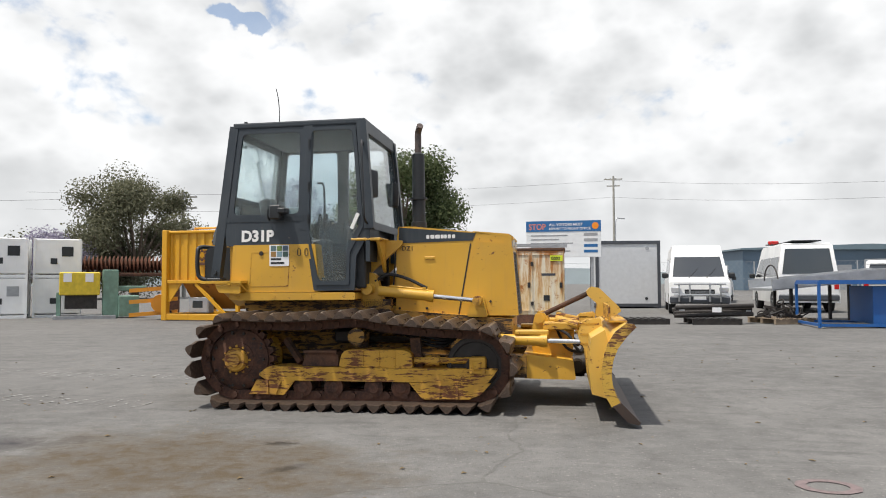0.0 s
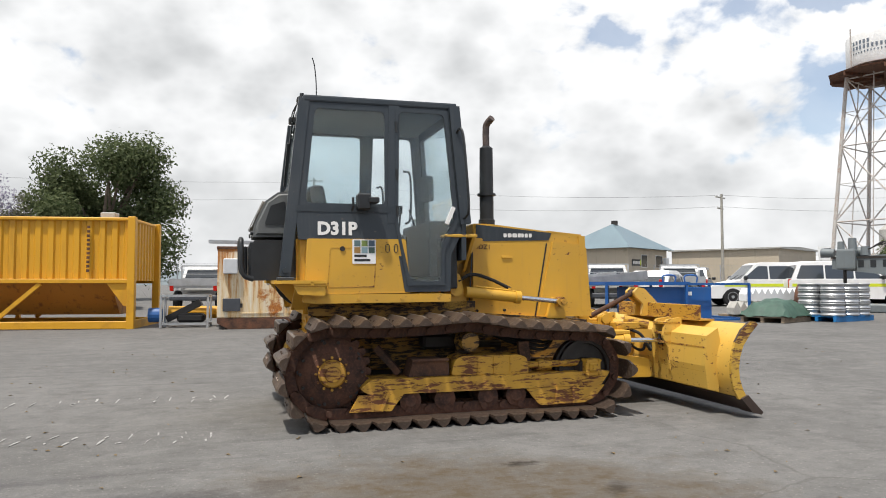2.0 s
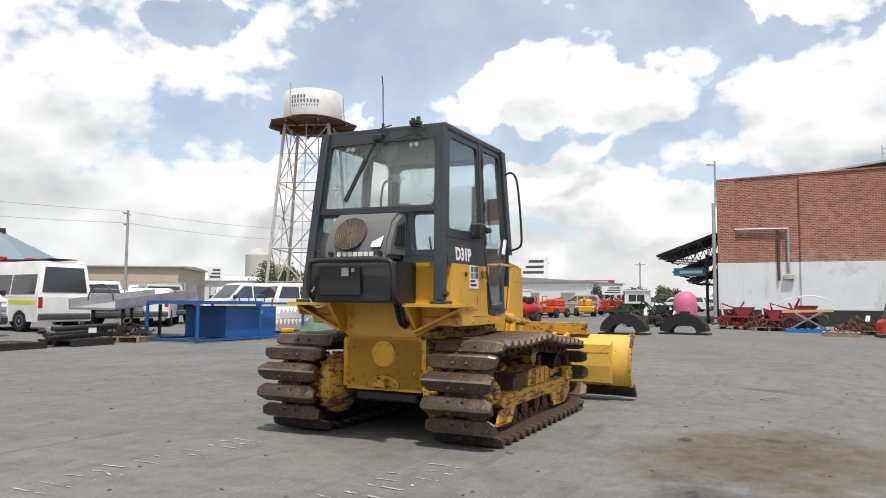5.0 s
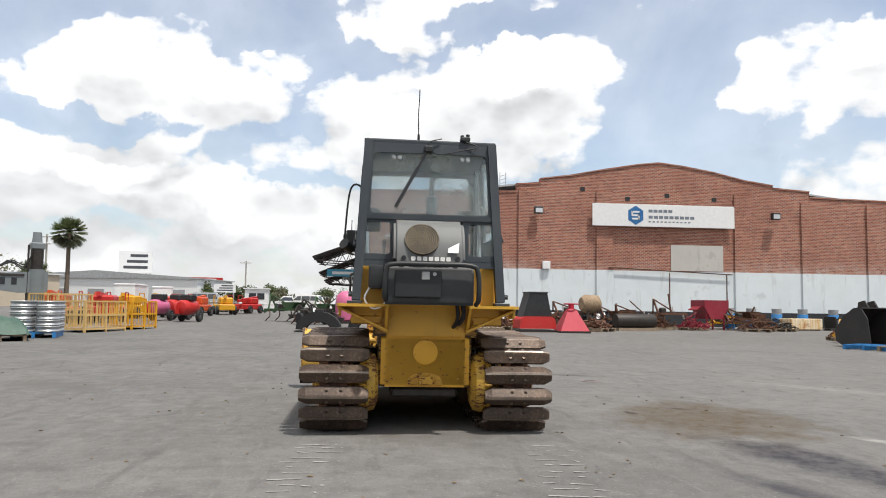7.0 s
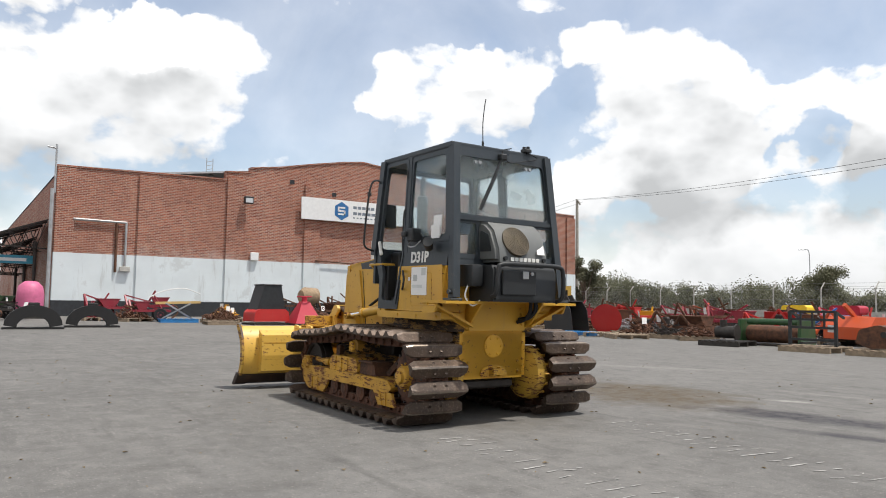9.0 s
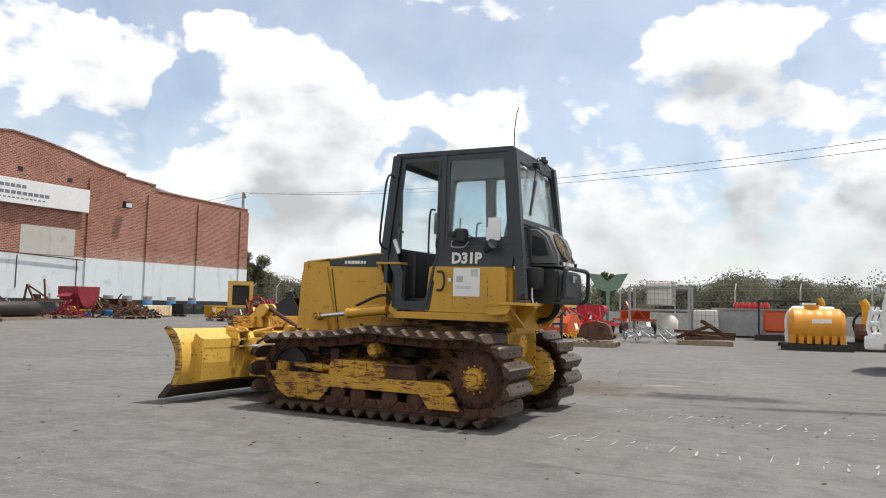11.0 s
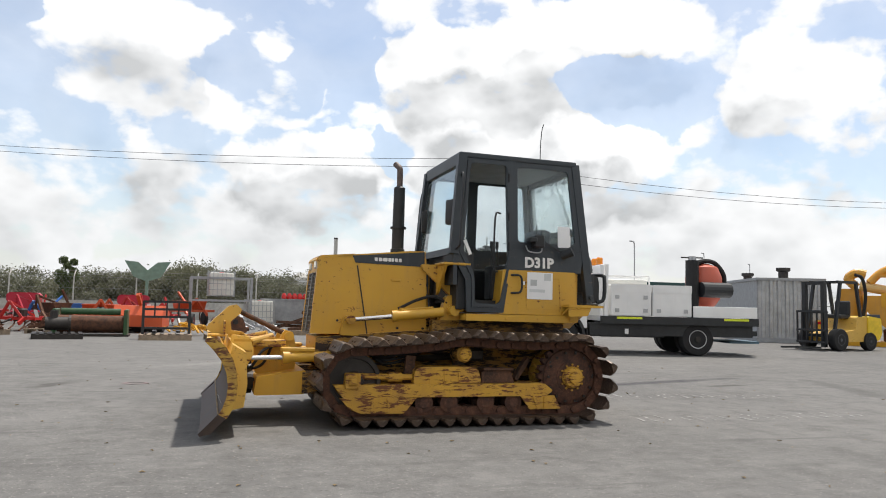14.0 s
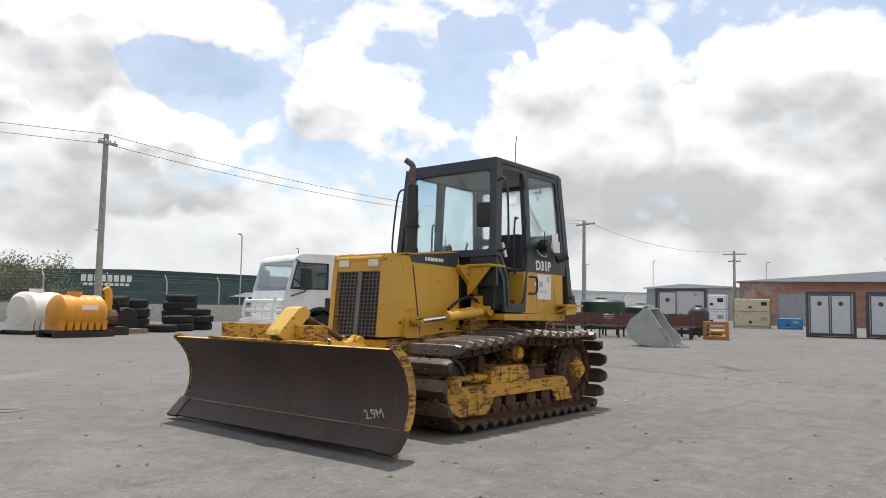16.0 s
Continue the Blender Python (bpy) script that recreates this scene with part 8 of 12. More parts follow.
t = thing("steel_rack", "low galvanised rack holding black rubber parts", "rack", on(-2.75, 12.9, -6))
bm = B()
for u in (-0.55, 0.55):
    for v in (-0.3, 0.3):
        bar(bm, (u, v, 0), (u, v, 0.78), 0.05)
for z in (0.1, 0.78):
    for v in (-0.3, 0.3):
        bar(bm, (-0.55, v, z), (0.55, v, z), 0.05)
    for u in (-0.55, 0.55):
        bar(bm, (u, -0.3, z), (u, 0.3, z), 0.05)
part("rack_frame", bm, GREY_STEEL, t)
part("rubber_boot", bar(B(), (-0.45, 0, 0.2), (0.35, 0, 0.62), 0.25, 0.16), RUBBER, t)
part("folded_rubber", box(B(), -0.2, 0.45, -0.2, 0.2, 0.12, 0.35, 0.06), RUBBER, t)
part("blue_motor", rod(B(), (-0.9, 0.1, 0.3), (-0.6, 0.1, 0.3), 0.18, seg=14), BLUE, t)
part("yellow_roll", rod(B(), (-0.5, 0.5, 0.35), (1.0, 0.55, 0.35), 0.16, seg=14), SILO_YELLOW, t)

gen = thing("generator_container", "cream generator enclosure streaked with rust, ladder on top", "generator", on(-0.03, 11.55, 0) @ pose(0, 0.85, 0))
GL, GD = 3.95, 1.65
part("skid_base", prism(B(), [(-GL / 2 + 0.25, 0.0), (-GL / 2, 0.14), (-GL / 2, 0.26), (GL / 2, 0.26), (GL / 2, 0.14), (GL / 2 - 0.25, 0.0)], side, -GD / 2, GD / 2), BROWN, gen)
part("enclosure", box(B(), -GL / 2, GL / 2, -GD / 2, GD / 2, 0.26, 1.90, 0.02), RUSTY_CREAM, gen)
part("roof_edge", box(B(), -GL / 2 - 0.02, GL / 2 + 0.02, -GD / 2 - 0.02, GD / 2 + 0.02, 1.88, 1.95, 0.01), RUST, gen)
for u0, u1 in ((-1.45, -0.45), (-0.38, 0.15), (0.2, 1.1), (1.15, 1.9)):
    bm = B()
    window_frame(bm, [(u0, 0.36), (u0, 1.8), (u1, 1.8), (u1, 0.36)], [(u0 + 0.025, 0.385), (u0 + 0.025, 1.775), (u1 - 0.025, 1.775), (u1 - 0.025, 0.385)], side, -GD / 2 - 0.018, -GD / 2 + 0.002, 0.02, 2)
    part("door_frame", bm, RUSTY_CREAM, gen)
    part("hinge", box(B(), u0 - 0.02, u0 + 0.05, -GD / 2 - 0.03, -GD / 2, 1.5, 1.6), DARK_STEEL, gen)
    part("hinge", box(B(), u1 - 0.05, u1 + 0.02, -GD / 2 - 0.03, -GD / 2, 0.95, 1.08), DARK_STEEL, gen)
    part("hinge", box(B(), u0 - 0.02, u0 + 0.05, -GD / 2 - 0.03, -GD / 2, 0.5, 0.6), DARK_STEEL, gen)
part("inspection_window", box(B(), -1.15, -0.75, -GD / 2 - 0.02, -GD / 2 - 0.001, 1.32, 1.52), DARK_GLASS, gen)
part("switch_box", box(B(), -1.85, -1.52, -GD / 2 - 0.16, -GD / 2, 1.3, 1.66, 0.02), PALE_GREY, gen)
part("socket_panel", box(B(), -1.85, -1.45, -GD / 2 - 0.05, -GD / 2, 0.42, 0.72, 0.01), CHARCOAL, gen)
# black plate painted in as the dark of the vent
part("vent_opening", box(B(), 1.45, 1.6, -GD / 2 - 0.012, -GD / 2 + 0.001, 0.62, 0.76), BLACK_PLASTIC, gen)
part("name_bar", box(B(), 1.4, 1.75, -GD / 2 - 0.005, -GD / 2 + 0.001, 1.25, 1.31), CHARCOAL, gen)
part("tag_plate", box(B(), 1.62, 1.93, -GD / 2 - 0.024, -GD / 2 - 0.019, 1.62, 1.76), LIME, gen, "fluorescent yellow tag GS02")
text_on("tag_code", "GS02", 0.11, BLACK_PLASTIC, gen, (1.64, -GD / 2 - 0.027, 1.65), (1, 0, 0), (0, 0, 1), "black tag code GS02", 0.002, 0.95)
bm = B()
for v in (-0.2, 0.15):
    bar(bm, (-2.2, v, 2.10), (2.05, v, 2.04), 0.04, 0.07)
for i in range(14):
    u = -2.1 + 0.31 * i
    bar(bm, (u, -0.2, 2.09 - 0.004 * i), (u, 0.15, 2.09 - 0.004 * i), 0.03)
part("ladder", bm, GREY_STEEL, gen, "aluminium ladder lying on the roof")
part("silencer", box(B(), -0.7, 0.6, -0.5, 0.3, 1.95, 2.03), BROWN, gen)

sgn = thing("visitor_sign", "large blue and white visitor notice board on posts", "sign", on(1.95, 19.4, -4, 0.32))
part("board", box(B(), -1.32, 1.32, -0.03, 0.03, 1.62, 2.9, 0.01), WHITE_MATT, sgn)
part("header_panel", box(B(), -1.32, 1.32, -0.042, -0.031, 2.54, 2.92), SIGN_BLUE, sgn)
text_on("stop_word", "STOP", 0.30, plain("salmon_vinyl", (0.72, 0.24, 0.14), 0.5, vary=0.04), sgn, (-1.22, -0.046, 2.61), (1, 0, 0), (0, 0, 1), "salmon word STOP", 0.004, 0.85)
text_on("notice_line", "ALL VISITORS MUST", 0.135, LETTER_WHITE, sgn, (-0.5, -0.046, 2.74), (1, 0, 0), (0, 0, 1), "", 0.002)
text_on("notice_line", "REPORT TO FRONT OFFICE", 0.118, LETTER_WHITE, sgn, (-0.5, -0.046, 2.60), (1, 0, 0), (0, 0, 1), "", 0.002)
part("arrow_disc", rod(B(), (1.12, -0.043, 2.73), (1.12, -0.047, 2.73), 0.12, seg=20), LENS_AMBER, sgn)
for i, w in enumerate((1.3, 1.0, 1.5, 1.2, 1.4)):
    part("text_bar", box(B(), -1.15, -1.15 + w, -0.036, -0.031, 2.38 - 0.14 * i, 2.42 - 0.14 * i), GREY, sgn)
for i in range(4):
    part("side_bar", box(B(), 0.72, 1.2, -0.036, -0.031, 2.38 - 0.2 * i, 2.48 - 0.2 * i), SIGN_BLUE if i > 1 else GREY, sgn)
for u in (-1.0, 1.0):
    part("post", box(B(), u - 0.05, u + 0.05, 0.03, 0.11, -0.34, 2.9), GREY_STEEL, sgn)


def portable(label, x, y, turn, w, d, h, doors=0, group="portable buildings"):
    t = thing("portable_building", label, "portable building", on(x, y, turn), group)
    part("wall_shell", box(B(), -w / 2 + 0.03, w / 2 - 0.03, -d / 2 + 0.03, d / 2 - 0.03, 0.12, h - 0.08), PALE_GREY, t)
    bm = B()
    for u in (-w / 2 + 0.06, w / 2 - 0.06):
        for v in (-d / 2 + 0.06, d / 2 - 0.06):
            box(bm, u - 0.06, u + 0.06, v - 0.06, v + 0.06, 0, h)
    for z0, z1 in ((0.06, 0.18), (h - 0.13, h)):
        for v in (-d / 2, d / 2 - 0.12):
            box(bm, -w / 2 + 0.12, w / 2 - 0.12, v, v + 0.12, z0, z1)
        for u in (-w / 2, w / 2 - 0.12):
            box(bm, u, u + 0.12, -d / 2 + 0.12, d / 2 - 0.12, z0, z1)
    part("dark_frame", bm, CHARCOAL, t)
    part("roof_skin", box(B(), -w / 2 + 0.05, w / 2 - 0.05, -d / 2 + 0.05, d / 2 - 0.05, h - 0.05, h - 0.01), PALE_GREY, t)
    for i in range(doors):
        u = -w / 2 + 0.2 + (w - 0.3) * i / max(doors, 1)
        dr = part("door", box(B(), u, u + 0.72, -d / 2 + 0.0, -d / 2 + 0.032, 0.18, h - 0.2), PALE_GREY, t)
        bm = B()
        window_frame(bm, [(u - 0.04, 0.16), (u - 0.04, h - 0.15), (u + 0.76, h - 0.15), (u + 0.76, 0.16)], [(u, 0.19), (u, h - 0.2), (u + 0.72, h - 0.2), (u + 0.72, 0.19)], side, -d / 2 - 0.01, -d / 2 + 0.03, 0.01, 1)
        part("door_trim", bm, CHARCOAL, dr)
        part("symbol", rod(B(), (u + 0.36, -d / 2 - 0.001, h - 0.55), (u + 0.36, -d / 2 - 0.008, h - 0.55), 0.1, seg=16), CHARCOAL, dr)
    part("vent", rod(B(), (w / 2 - 0.5, -d / 2 + 0.025, h - 0.3), (w / 2 - 0.5, -d / 2 + 0.01, h - 0.3), 0.07, seg=14), GREY, t)
    # black disc in place of the shade in a drain
    part("drain_hole", rod(B(), (w / 2 - 0.55, -d / 2 + 0.025, 0.38), (w / 2 - 0.55, -d / 2 + 0.012, 0.38), 0.06, seg=12), BLACK_PLASTIC, t)
    return t


portable("pale grey portable building with charcoal frame", 4.4, 23.8, 3, 2.5, 2.4, 2.65)
portable("pale grey portable toilet block with charcoal frame", -31.2, -2.65, 100, 2.0, 1.8, 2.06, 2)
portable("second pale toilet block with charcoal frame", -31.9, -0.35, 100, 2.0, 1.8, 2.06, 2)
portable("white portable cabin with dark corner posts", -28.9, -8.7, 108, 2.3, 2.6, 2.12, 1)

car("van", "white high-roof van with an alloy bull bar", 6.44, 19.6, -96, WHITE, bull_bar=True)
car("van", "white high-roof van with a red light bar", 9.94, 20.6, 85, WHITE, light_bar=True, stripe=LIME)
car("ute", "white utility truck with a flat tray", 13.6, 21.6, 70, WHITE)
car("wagon", "white four-wheel-drive wagon with a canopy", 12.2, 27.5, 82, WHITE)
car("ute", "silver utility truck with headboard", 17.8, 22.5, 60, SILVER)
car("wagon", "white station wagon with yellow safety stripe", 19.7, 19.4, 160, WHITE, stripe=LIME)
car("sedan", "white sedan parked in the yard", 15.6, 20.6, 40, WHITE)
car("wagon", "white wagon among parked vehicles", 22.0, 17.2, -28, WHITE, stripe=LIME)
car("sedan", "pale silver sedan among parked vehicles", 26.0, 18.4, 205, WHITE)
car("ute", "white utility truck with ladder rack", 9.2, 31.0, 75, WHITE)
car("wagon", "white wagon parked behind the vans", 5.2, 34.0, 85, WHITE)
car("sedan", "white sedan in the far row", 21.5, 30.0, 50, WHITE)
car("wagon", "grey wagon in the far row", 25.0, 31.5, 50, SILVER)
car("ute", "white utility truck in the far row", 29.0, 28.5, 45, WHITE)
car("ute", "white utility truck behind the generator", -2.6, 26.0, 80, WHITE)
car("wagon", "white wagon by the street fence", -6.5, 27.0, 95, WHITE)
car("wagon", "silver wagon by the white hut", 74.0, 18.5, 95, SILVER)
for kind_, label_, x_, y_, turn_, paint_ in (("wagon", "white wagon parked along the far lane", 82, 8.0, 80, WHITE), ("sedan", "silver sedan parked along the far lane", 88, 15.5, 95, SILVER),
                                             ("ute", "white utility truck parked along the far lane", 94, 11.0, 100, WHITE), ("van", "white van parked along the far lane", 101, 16.0, 85, WHITE),
                                             ("sedan", "red sedan parked along the far lane", 86, 19.5, 90, RED), ("wagon", "white wagon parked by the street", 105, 9.0, 95, WHITE)):
    car(kind_, label_, x_, y_, turn_, paint_)


def black_parts(x, y, turn, seed, label="timber pallet with black axles and pipe fittings"):
    rnd = random.Random(seed)
    t = thing("pallet_load", label, "pallet load", on(x, y, turn), "loaded pallets")
    pallet(t, name="pallet_deck", mat=DARK_STEEL)
    for i in range(4):
        z, v = 0.2 + 0.07 * i, rnd.uniform(-0.35, 0.35)
        part("axle", rod(B(), (-0.95, v, z), (0.95, v + rnd.uniform(-.2, .2), z + 0.05), 0.055, seg=10), DARK_STEEL, t)
    for u in (-0.8, 0.8):
        part("hub", rod(B(), (u, 0, 0.32), (u + 0.12, 0, 0.32), 0.12, seg=14), GREY, t)
    part("paper_tag", box(B(), -0.1, 0.12, -0.5, -0.49, 0.3, 0.42), PAPER, t)
    return t


black_parts(5.6, 12.3, 2, 3)
loose_pallet(3.9, 12.4, 4, DARK_STEEL, "dark steel pallet lying beside the machine parts")
scrap_heap("pallet of small dark machine parts", 7.3, 12.5, 20, DARK_STEEL, 21, 1.1, 0.55, 40)

t = thing("tray_trailer", "aluminium tipping tray on a steel stand", "trailer", on(8.6, 13.9, 8))
part("tray_floor", bar(B(), (-1.5, 0, 0.82), (1.9, 0, 1.15), 1.5, 0.06), GREY_STEEL, t)
for s in (-1, 1):
    part("tray_side", bar(B(), (-1.5, s * 0.76, 0.95), (1.9, s * 0.76, 1.28), 0.04, 0.26), GREY_STEEL, t)
    part("leg", bar(B(), (0.6, s * 0.5, 0), (0.6, s * 0.5, 0.95), 0.07), DARK_STEEL, t)
    part("leg", bar(B(), (-0.9, s * 0.5, 0), (-0.9, s * 0.5, 0.85), 0.07), DARK_STEEL, t)
part("hoop", tube(B(), [(-1.2, 0.42 * math.cos(a), 1.05 + 0.42 * math.sin(a)) for a in (math.pi * i / 12 for i in range(13))], 0.02, 6), DARK_STEEL, t)

bench = thing("blue_workbench", "blue steel workbench frame with a boxed cupboard", "workbench", on(9.65, 11.2, -2))
bm = B()
for u in (-2.1, 0.2, 2.1):
    for v in (-0.9, 0.9):
        bar(bm, (u, v, 0), (u, v, 1.0), 0.06)
for z in (0.06, 1.0):
    for v in (-0.9, 0.9):
        bar(bm, (-2.1, v, z), (2.1, v, z), 0.06)
    for u in (-2.1, 0.2, 2.1):
        bar(bm, (u, -0.9, z), (u, 0.9, z), 0.06)
part("frame", bm, BLUE, bench)
part("cupboard", box(B(), -0.95, 1.05, -0.75, 0.75, 0.08, 0.92, 0.01), BLUE, bench)
part("top_plate", box(B(), -2.1, 0.3, -0.92, 0.92, 1.03, 1.06), BLUE, bench)
for u in (-0.3, 0.35):
    part("handle", tube(B(), arc([(u, -0.6, 1.04), (u, -0.6, 1.22), (u + 0.35, -0.6, 1.22), (u + 0.35, -0.6, 1.04)], 3), 0.022, 6), BLUE, bench)
part("paper_note", box(B(), 0.3, 0.45, -0.757, -0.751, 0.7, 0.8), PAPER, bench)

t = thing("stair_stringers", "stacked white precast stair stringers", "stair stringers", on(14.0, 12.6, 8))
for k, (u, v, z) in enumerate(((0, 0, 0.06), (0.35, 0.35, 0.06), (0.6, 0.1, 0.46))):
    saw = [(-1.3, 0.0), (1.3, 0.0)] + [(1.3 - 0.26 * i - (0.26 if j else 0.0), 0.36 if not j else 0.2) for i in range(10) for j in (0, 1)]
    saw = [(-1.3, 0.0), (1.3, 0.0), (1.3, 0.2)]
    for i in range(10):
        saw += [(1.3 - 0.26 * (i + 0.5), 0.38), (1.3 - 0.26 * (i + 1), 0.2)]
    part("stringer", prism(B(), [(a + u, b + z) for a, b in saw], side, v - 0.25, v + 0.05), CONCRETE if k < 2 else WHITE_MATT, t)
part("bearer", box(B(), -1.2, 1.4, -0.1, 0.5, 0.0, 0.06), WOOD, t)
part("yellow_wedge", box(B(), -0.9, -0.4, -0.55, -0.3, 0.0, 0.14, 0.03), SILO_YELLOW, t)

t = thing("tarped_pallet", "pallet load under a rumpled green tarpaulin", "pallet load", on(12.2, 9.8, 25), "loaded pallets")
pallet(t, name="pallet_deck", w=1.6)
bm = bmesh.new()
bmesh.ops.create_grid(bm, x_segments=18, y_segments=14, size=1.0)
for v in bm.verts:
    e = max(abs(v.co.x), abs(v.co.y))
    v.co = Vector((v.co.x * 0.85, v.co.y * 0.65, 0.16 + 0.42 * max(0, 1 - e ** 3) + 0.09 * noise.noise(v.co * 3.1)))
part("tarpaulin", bm, TARP, t, smooth=True)

t = thing("wheel_stack", "shrink-wrapped stacks of alloy wheels on blue pallets", "wheel stack", on(13.9, 9.6, 15))
pallet(t, -0.35, 0, 0, 0.9, 1.1, BLUE_PLASTIC, "pallet_deck")
pallet(t, 0.5, 0, 0, 0.9, 1.1, BLUE_PLASTIC, "pallet_deck")
for u in (-0.55, 0.1, 0.62):
    for v in (-0.3, 0.32):
        for k in range(5):
            part("alloy_wheel", spin(B(), [(0.1, 0), (0.29, 0.0), (0.31, 0.03), (0.27, 0.09), (0.31, 0.15), (0.29, 0.17), (0.1, 0.17)], (u, v, 0.15 + 0.17 * k), "z", 16), GREY_STEEL, t, smooth=True)

MACHINE_GREY = worn_paint("oily_grey_machine_paint", (0.17, 0.195, 0.205), rust=(0.05, 0.035, 0.028), wear=0.4, dirt=0.5, dust=(0.12, 0.11, 0.095))
t = thing("radial_drill", "large grey radial arm drill on a heavy column", "machine tool", on(19.5, 12.1, 125))
part("base_plate", box(B(), -0.7, 1.3, -0.55, 0.55, 0, 0.28, 0.04), MACHINE_GREY, t)
part("column_foot", rod(B(), (0, 0, 0.28), (0, 0, 0.72), 0.42, 0.34, 22), MACHINE_GREY, t, smooth=True)
part("column", rod(B(), (0, 0, 0.7), (0, 0, 2.05), 0.29, 0.27, 22), MACHINE_GREY, t, smooth=True)
part("upper_column", rod(B(), (0, 0, 2.05), (0, 0, 2.75), 0.21, 0.21, 20), DARK_STEEL, t, smooth=True)
cap_ = part("column_cap", box(B(), -0.22, 0.24, -0.2, 0.2, 2.75, 3.0, 0.04), MACHINE_GREY, t)
part("cap_motor", rod(B(), (0.02, 0, 3.0), (0.02, 0, 3.36), 0.17, 0.14, 16), MACHINE_GREY, cap_, smooth=True)
part("lift_screw", rod(B(), (0.30, 0.14, 0.75), (0.30, 0.14, 2.9), 0.035, seg=8), DARK_STEEL, t)
arm_ = part("arm", prism(B(), [(-0.35, 1.25), (-0.35, 1.98), (0.4, 1.95), (2.3, 1.78), (2.3, 1.45), (0.5, 1.22)], side, -0.17, 0.17), MACHINE_GREY, t)
for u in (0.62, 0.98, 1.34, 1.70):
    # black plates on both faces give the dark of the arm's openings
    part("arm_window", box(B(), u, u + 0.17, -0.178, -0.171, 1.5, 1.74), BLACK_PLASTIC, arm_)
    part("arm_window", box(B(), u, u + 0.17, 0.171, 0.178, 1.5, 1.74), BLACK_PLASTIC, arm_)
part("slideway", box(B(), 0.4, 2.32, -0.2, 0.2, 1.80, 1.87), DARK_STEEL, arm_)
head_ = part("drill_head", box(B(), 1.55, 2.15, -0.42, 0.36, 1.42, 2.12, 0.07, seg=2), MACHINE_GREY, t)
for u, v, z0, z1, r_ in ((1.72, -0.15, 2.1, 2.5, 0.15), (2.02, 0.12, 2.1, 2.38, 0.12), (1.3, 0.05, 1.9, 2.2, 0.16)):
    part("motor", rod(B(), (u, v, z0), (u, v, z1), r_, r_ * 0.85, 14), MACHINE_GREY, head_, smooth=True)
for u, r_ in ((1.25, 0.17), (2.3, 0.15)):
    part("side_motor", rod(B(), (u, -0.3, 2.0), (u + 0.42, -0.34, 2.04), r_, seg=14), MACHINE_GREY, head_, smooth=True)
part("spindle", rod(B(), (1.95, -0.05, 0.88), (1.95, -0.05, 1.45), 0.055, seg=10), DARK_STEEL, head_)
part("feed_wheel", spin(B(), [(0.18, 0), (0.2, 0.01), (0.18, 0.02)], (2.0, -0.45, 1.7), "y", 18), DARK_STEEL, head_)
for k in range(3):
    part("cable_loop", tube(B(), arc([(1.2, 0.1 * k, 2.1), (0.8, 0.12 * k - 0.1, 2.35 - 0.05 * k), (0.4, 0.1, 2.2 - 0.08 * k), (0.2, 0.1, 2.5)], 4), 0.022, 6), RUBBER, arm_)

t = thing("conveyor_roll", "rolled brown conveyor belt standing on edge", "belt roll", on(15.4, 11.9, 30))
part("roll", spin(B(), [(0.1, -0.42), (0.47, -0.42), (0.48, -0.40), (0.48, 0.40), (0.47, 0.42), (0.1, 0.42)], (0, 0, 0.48), "y", 26), BROWN, t, smooth=True)
part("roll_core", spin(B(), [(0.05, 0.421), (0.46, 0.424), (0.4, 0.428), (0.05, 0.43)], (0, 0, 0.48), "y", 26), RUBBER, t)


def cage_pallet(x, y, turn, w, d, h, mat, label):
    t = thing("cage_pallet", label, "cage pallet", on(x, y, turn), "yellow cage pallets")
    bm = B()
    for u in (-w / 2, 0, w / 2):
        for v in (-d / 2, d / 2):
            bar(bm, (u, v, 0), (u, v, h), 0.06)
    for z in (0.1, h * 0.55, h):
        for v in (-d / 2, d / 2):
            bar(bm, (-w / 2, v, z), (w / 2, v, z), 0.05)
        for u in (-w / 2, w / 2):
            bar(bm, (u, -d / 2, z), (u, d / 2, z), 0.05)
    part("cage_frame", bm, mat, t)
    bm = B()
    for i in range(13):
        u = -w / 2 + w * i / 12
        for v in (-d / 2, d / 2):
            bar(bm, (u, v, 0.1), (u, v, h), 0.015)
    for i in range(9):
        v = -d / 2 + d * i / 8
        for u in (-w / 2, w / 2):
            bar(bm, (u, v, 0.1), (u, v, h), 0.015)
    part("cage_mesh", bm, mat, t)
    part("cage_floor", box(B(), -w / 2, w / 2, -d / 2, d / 2, 0.08, 0.14), WOOD, t)
    return t


PALE_YELLOW = worn_paint("pale_yellow_cage_paint", (0.62, 0.42, 0.16), wear=0.3, dirt=0.4)
cage_pallet(17.6, 9.5, -18, 2.0, 1.1, 0.98, PALE_YELLOW, "pale yellow steel cage with mesh sides")
cage_pallet(20.0, 9.0, -14, 1.6, 1.1, 0.98, SILO_YELLOW, "amber steel cage with mesh sides")
cage_pallet(19.5, 11.2, -16, 1.8, 1.1, 1.2, PALE_YELLOW, "second pale yellow steel cage")

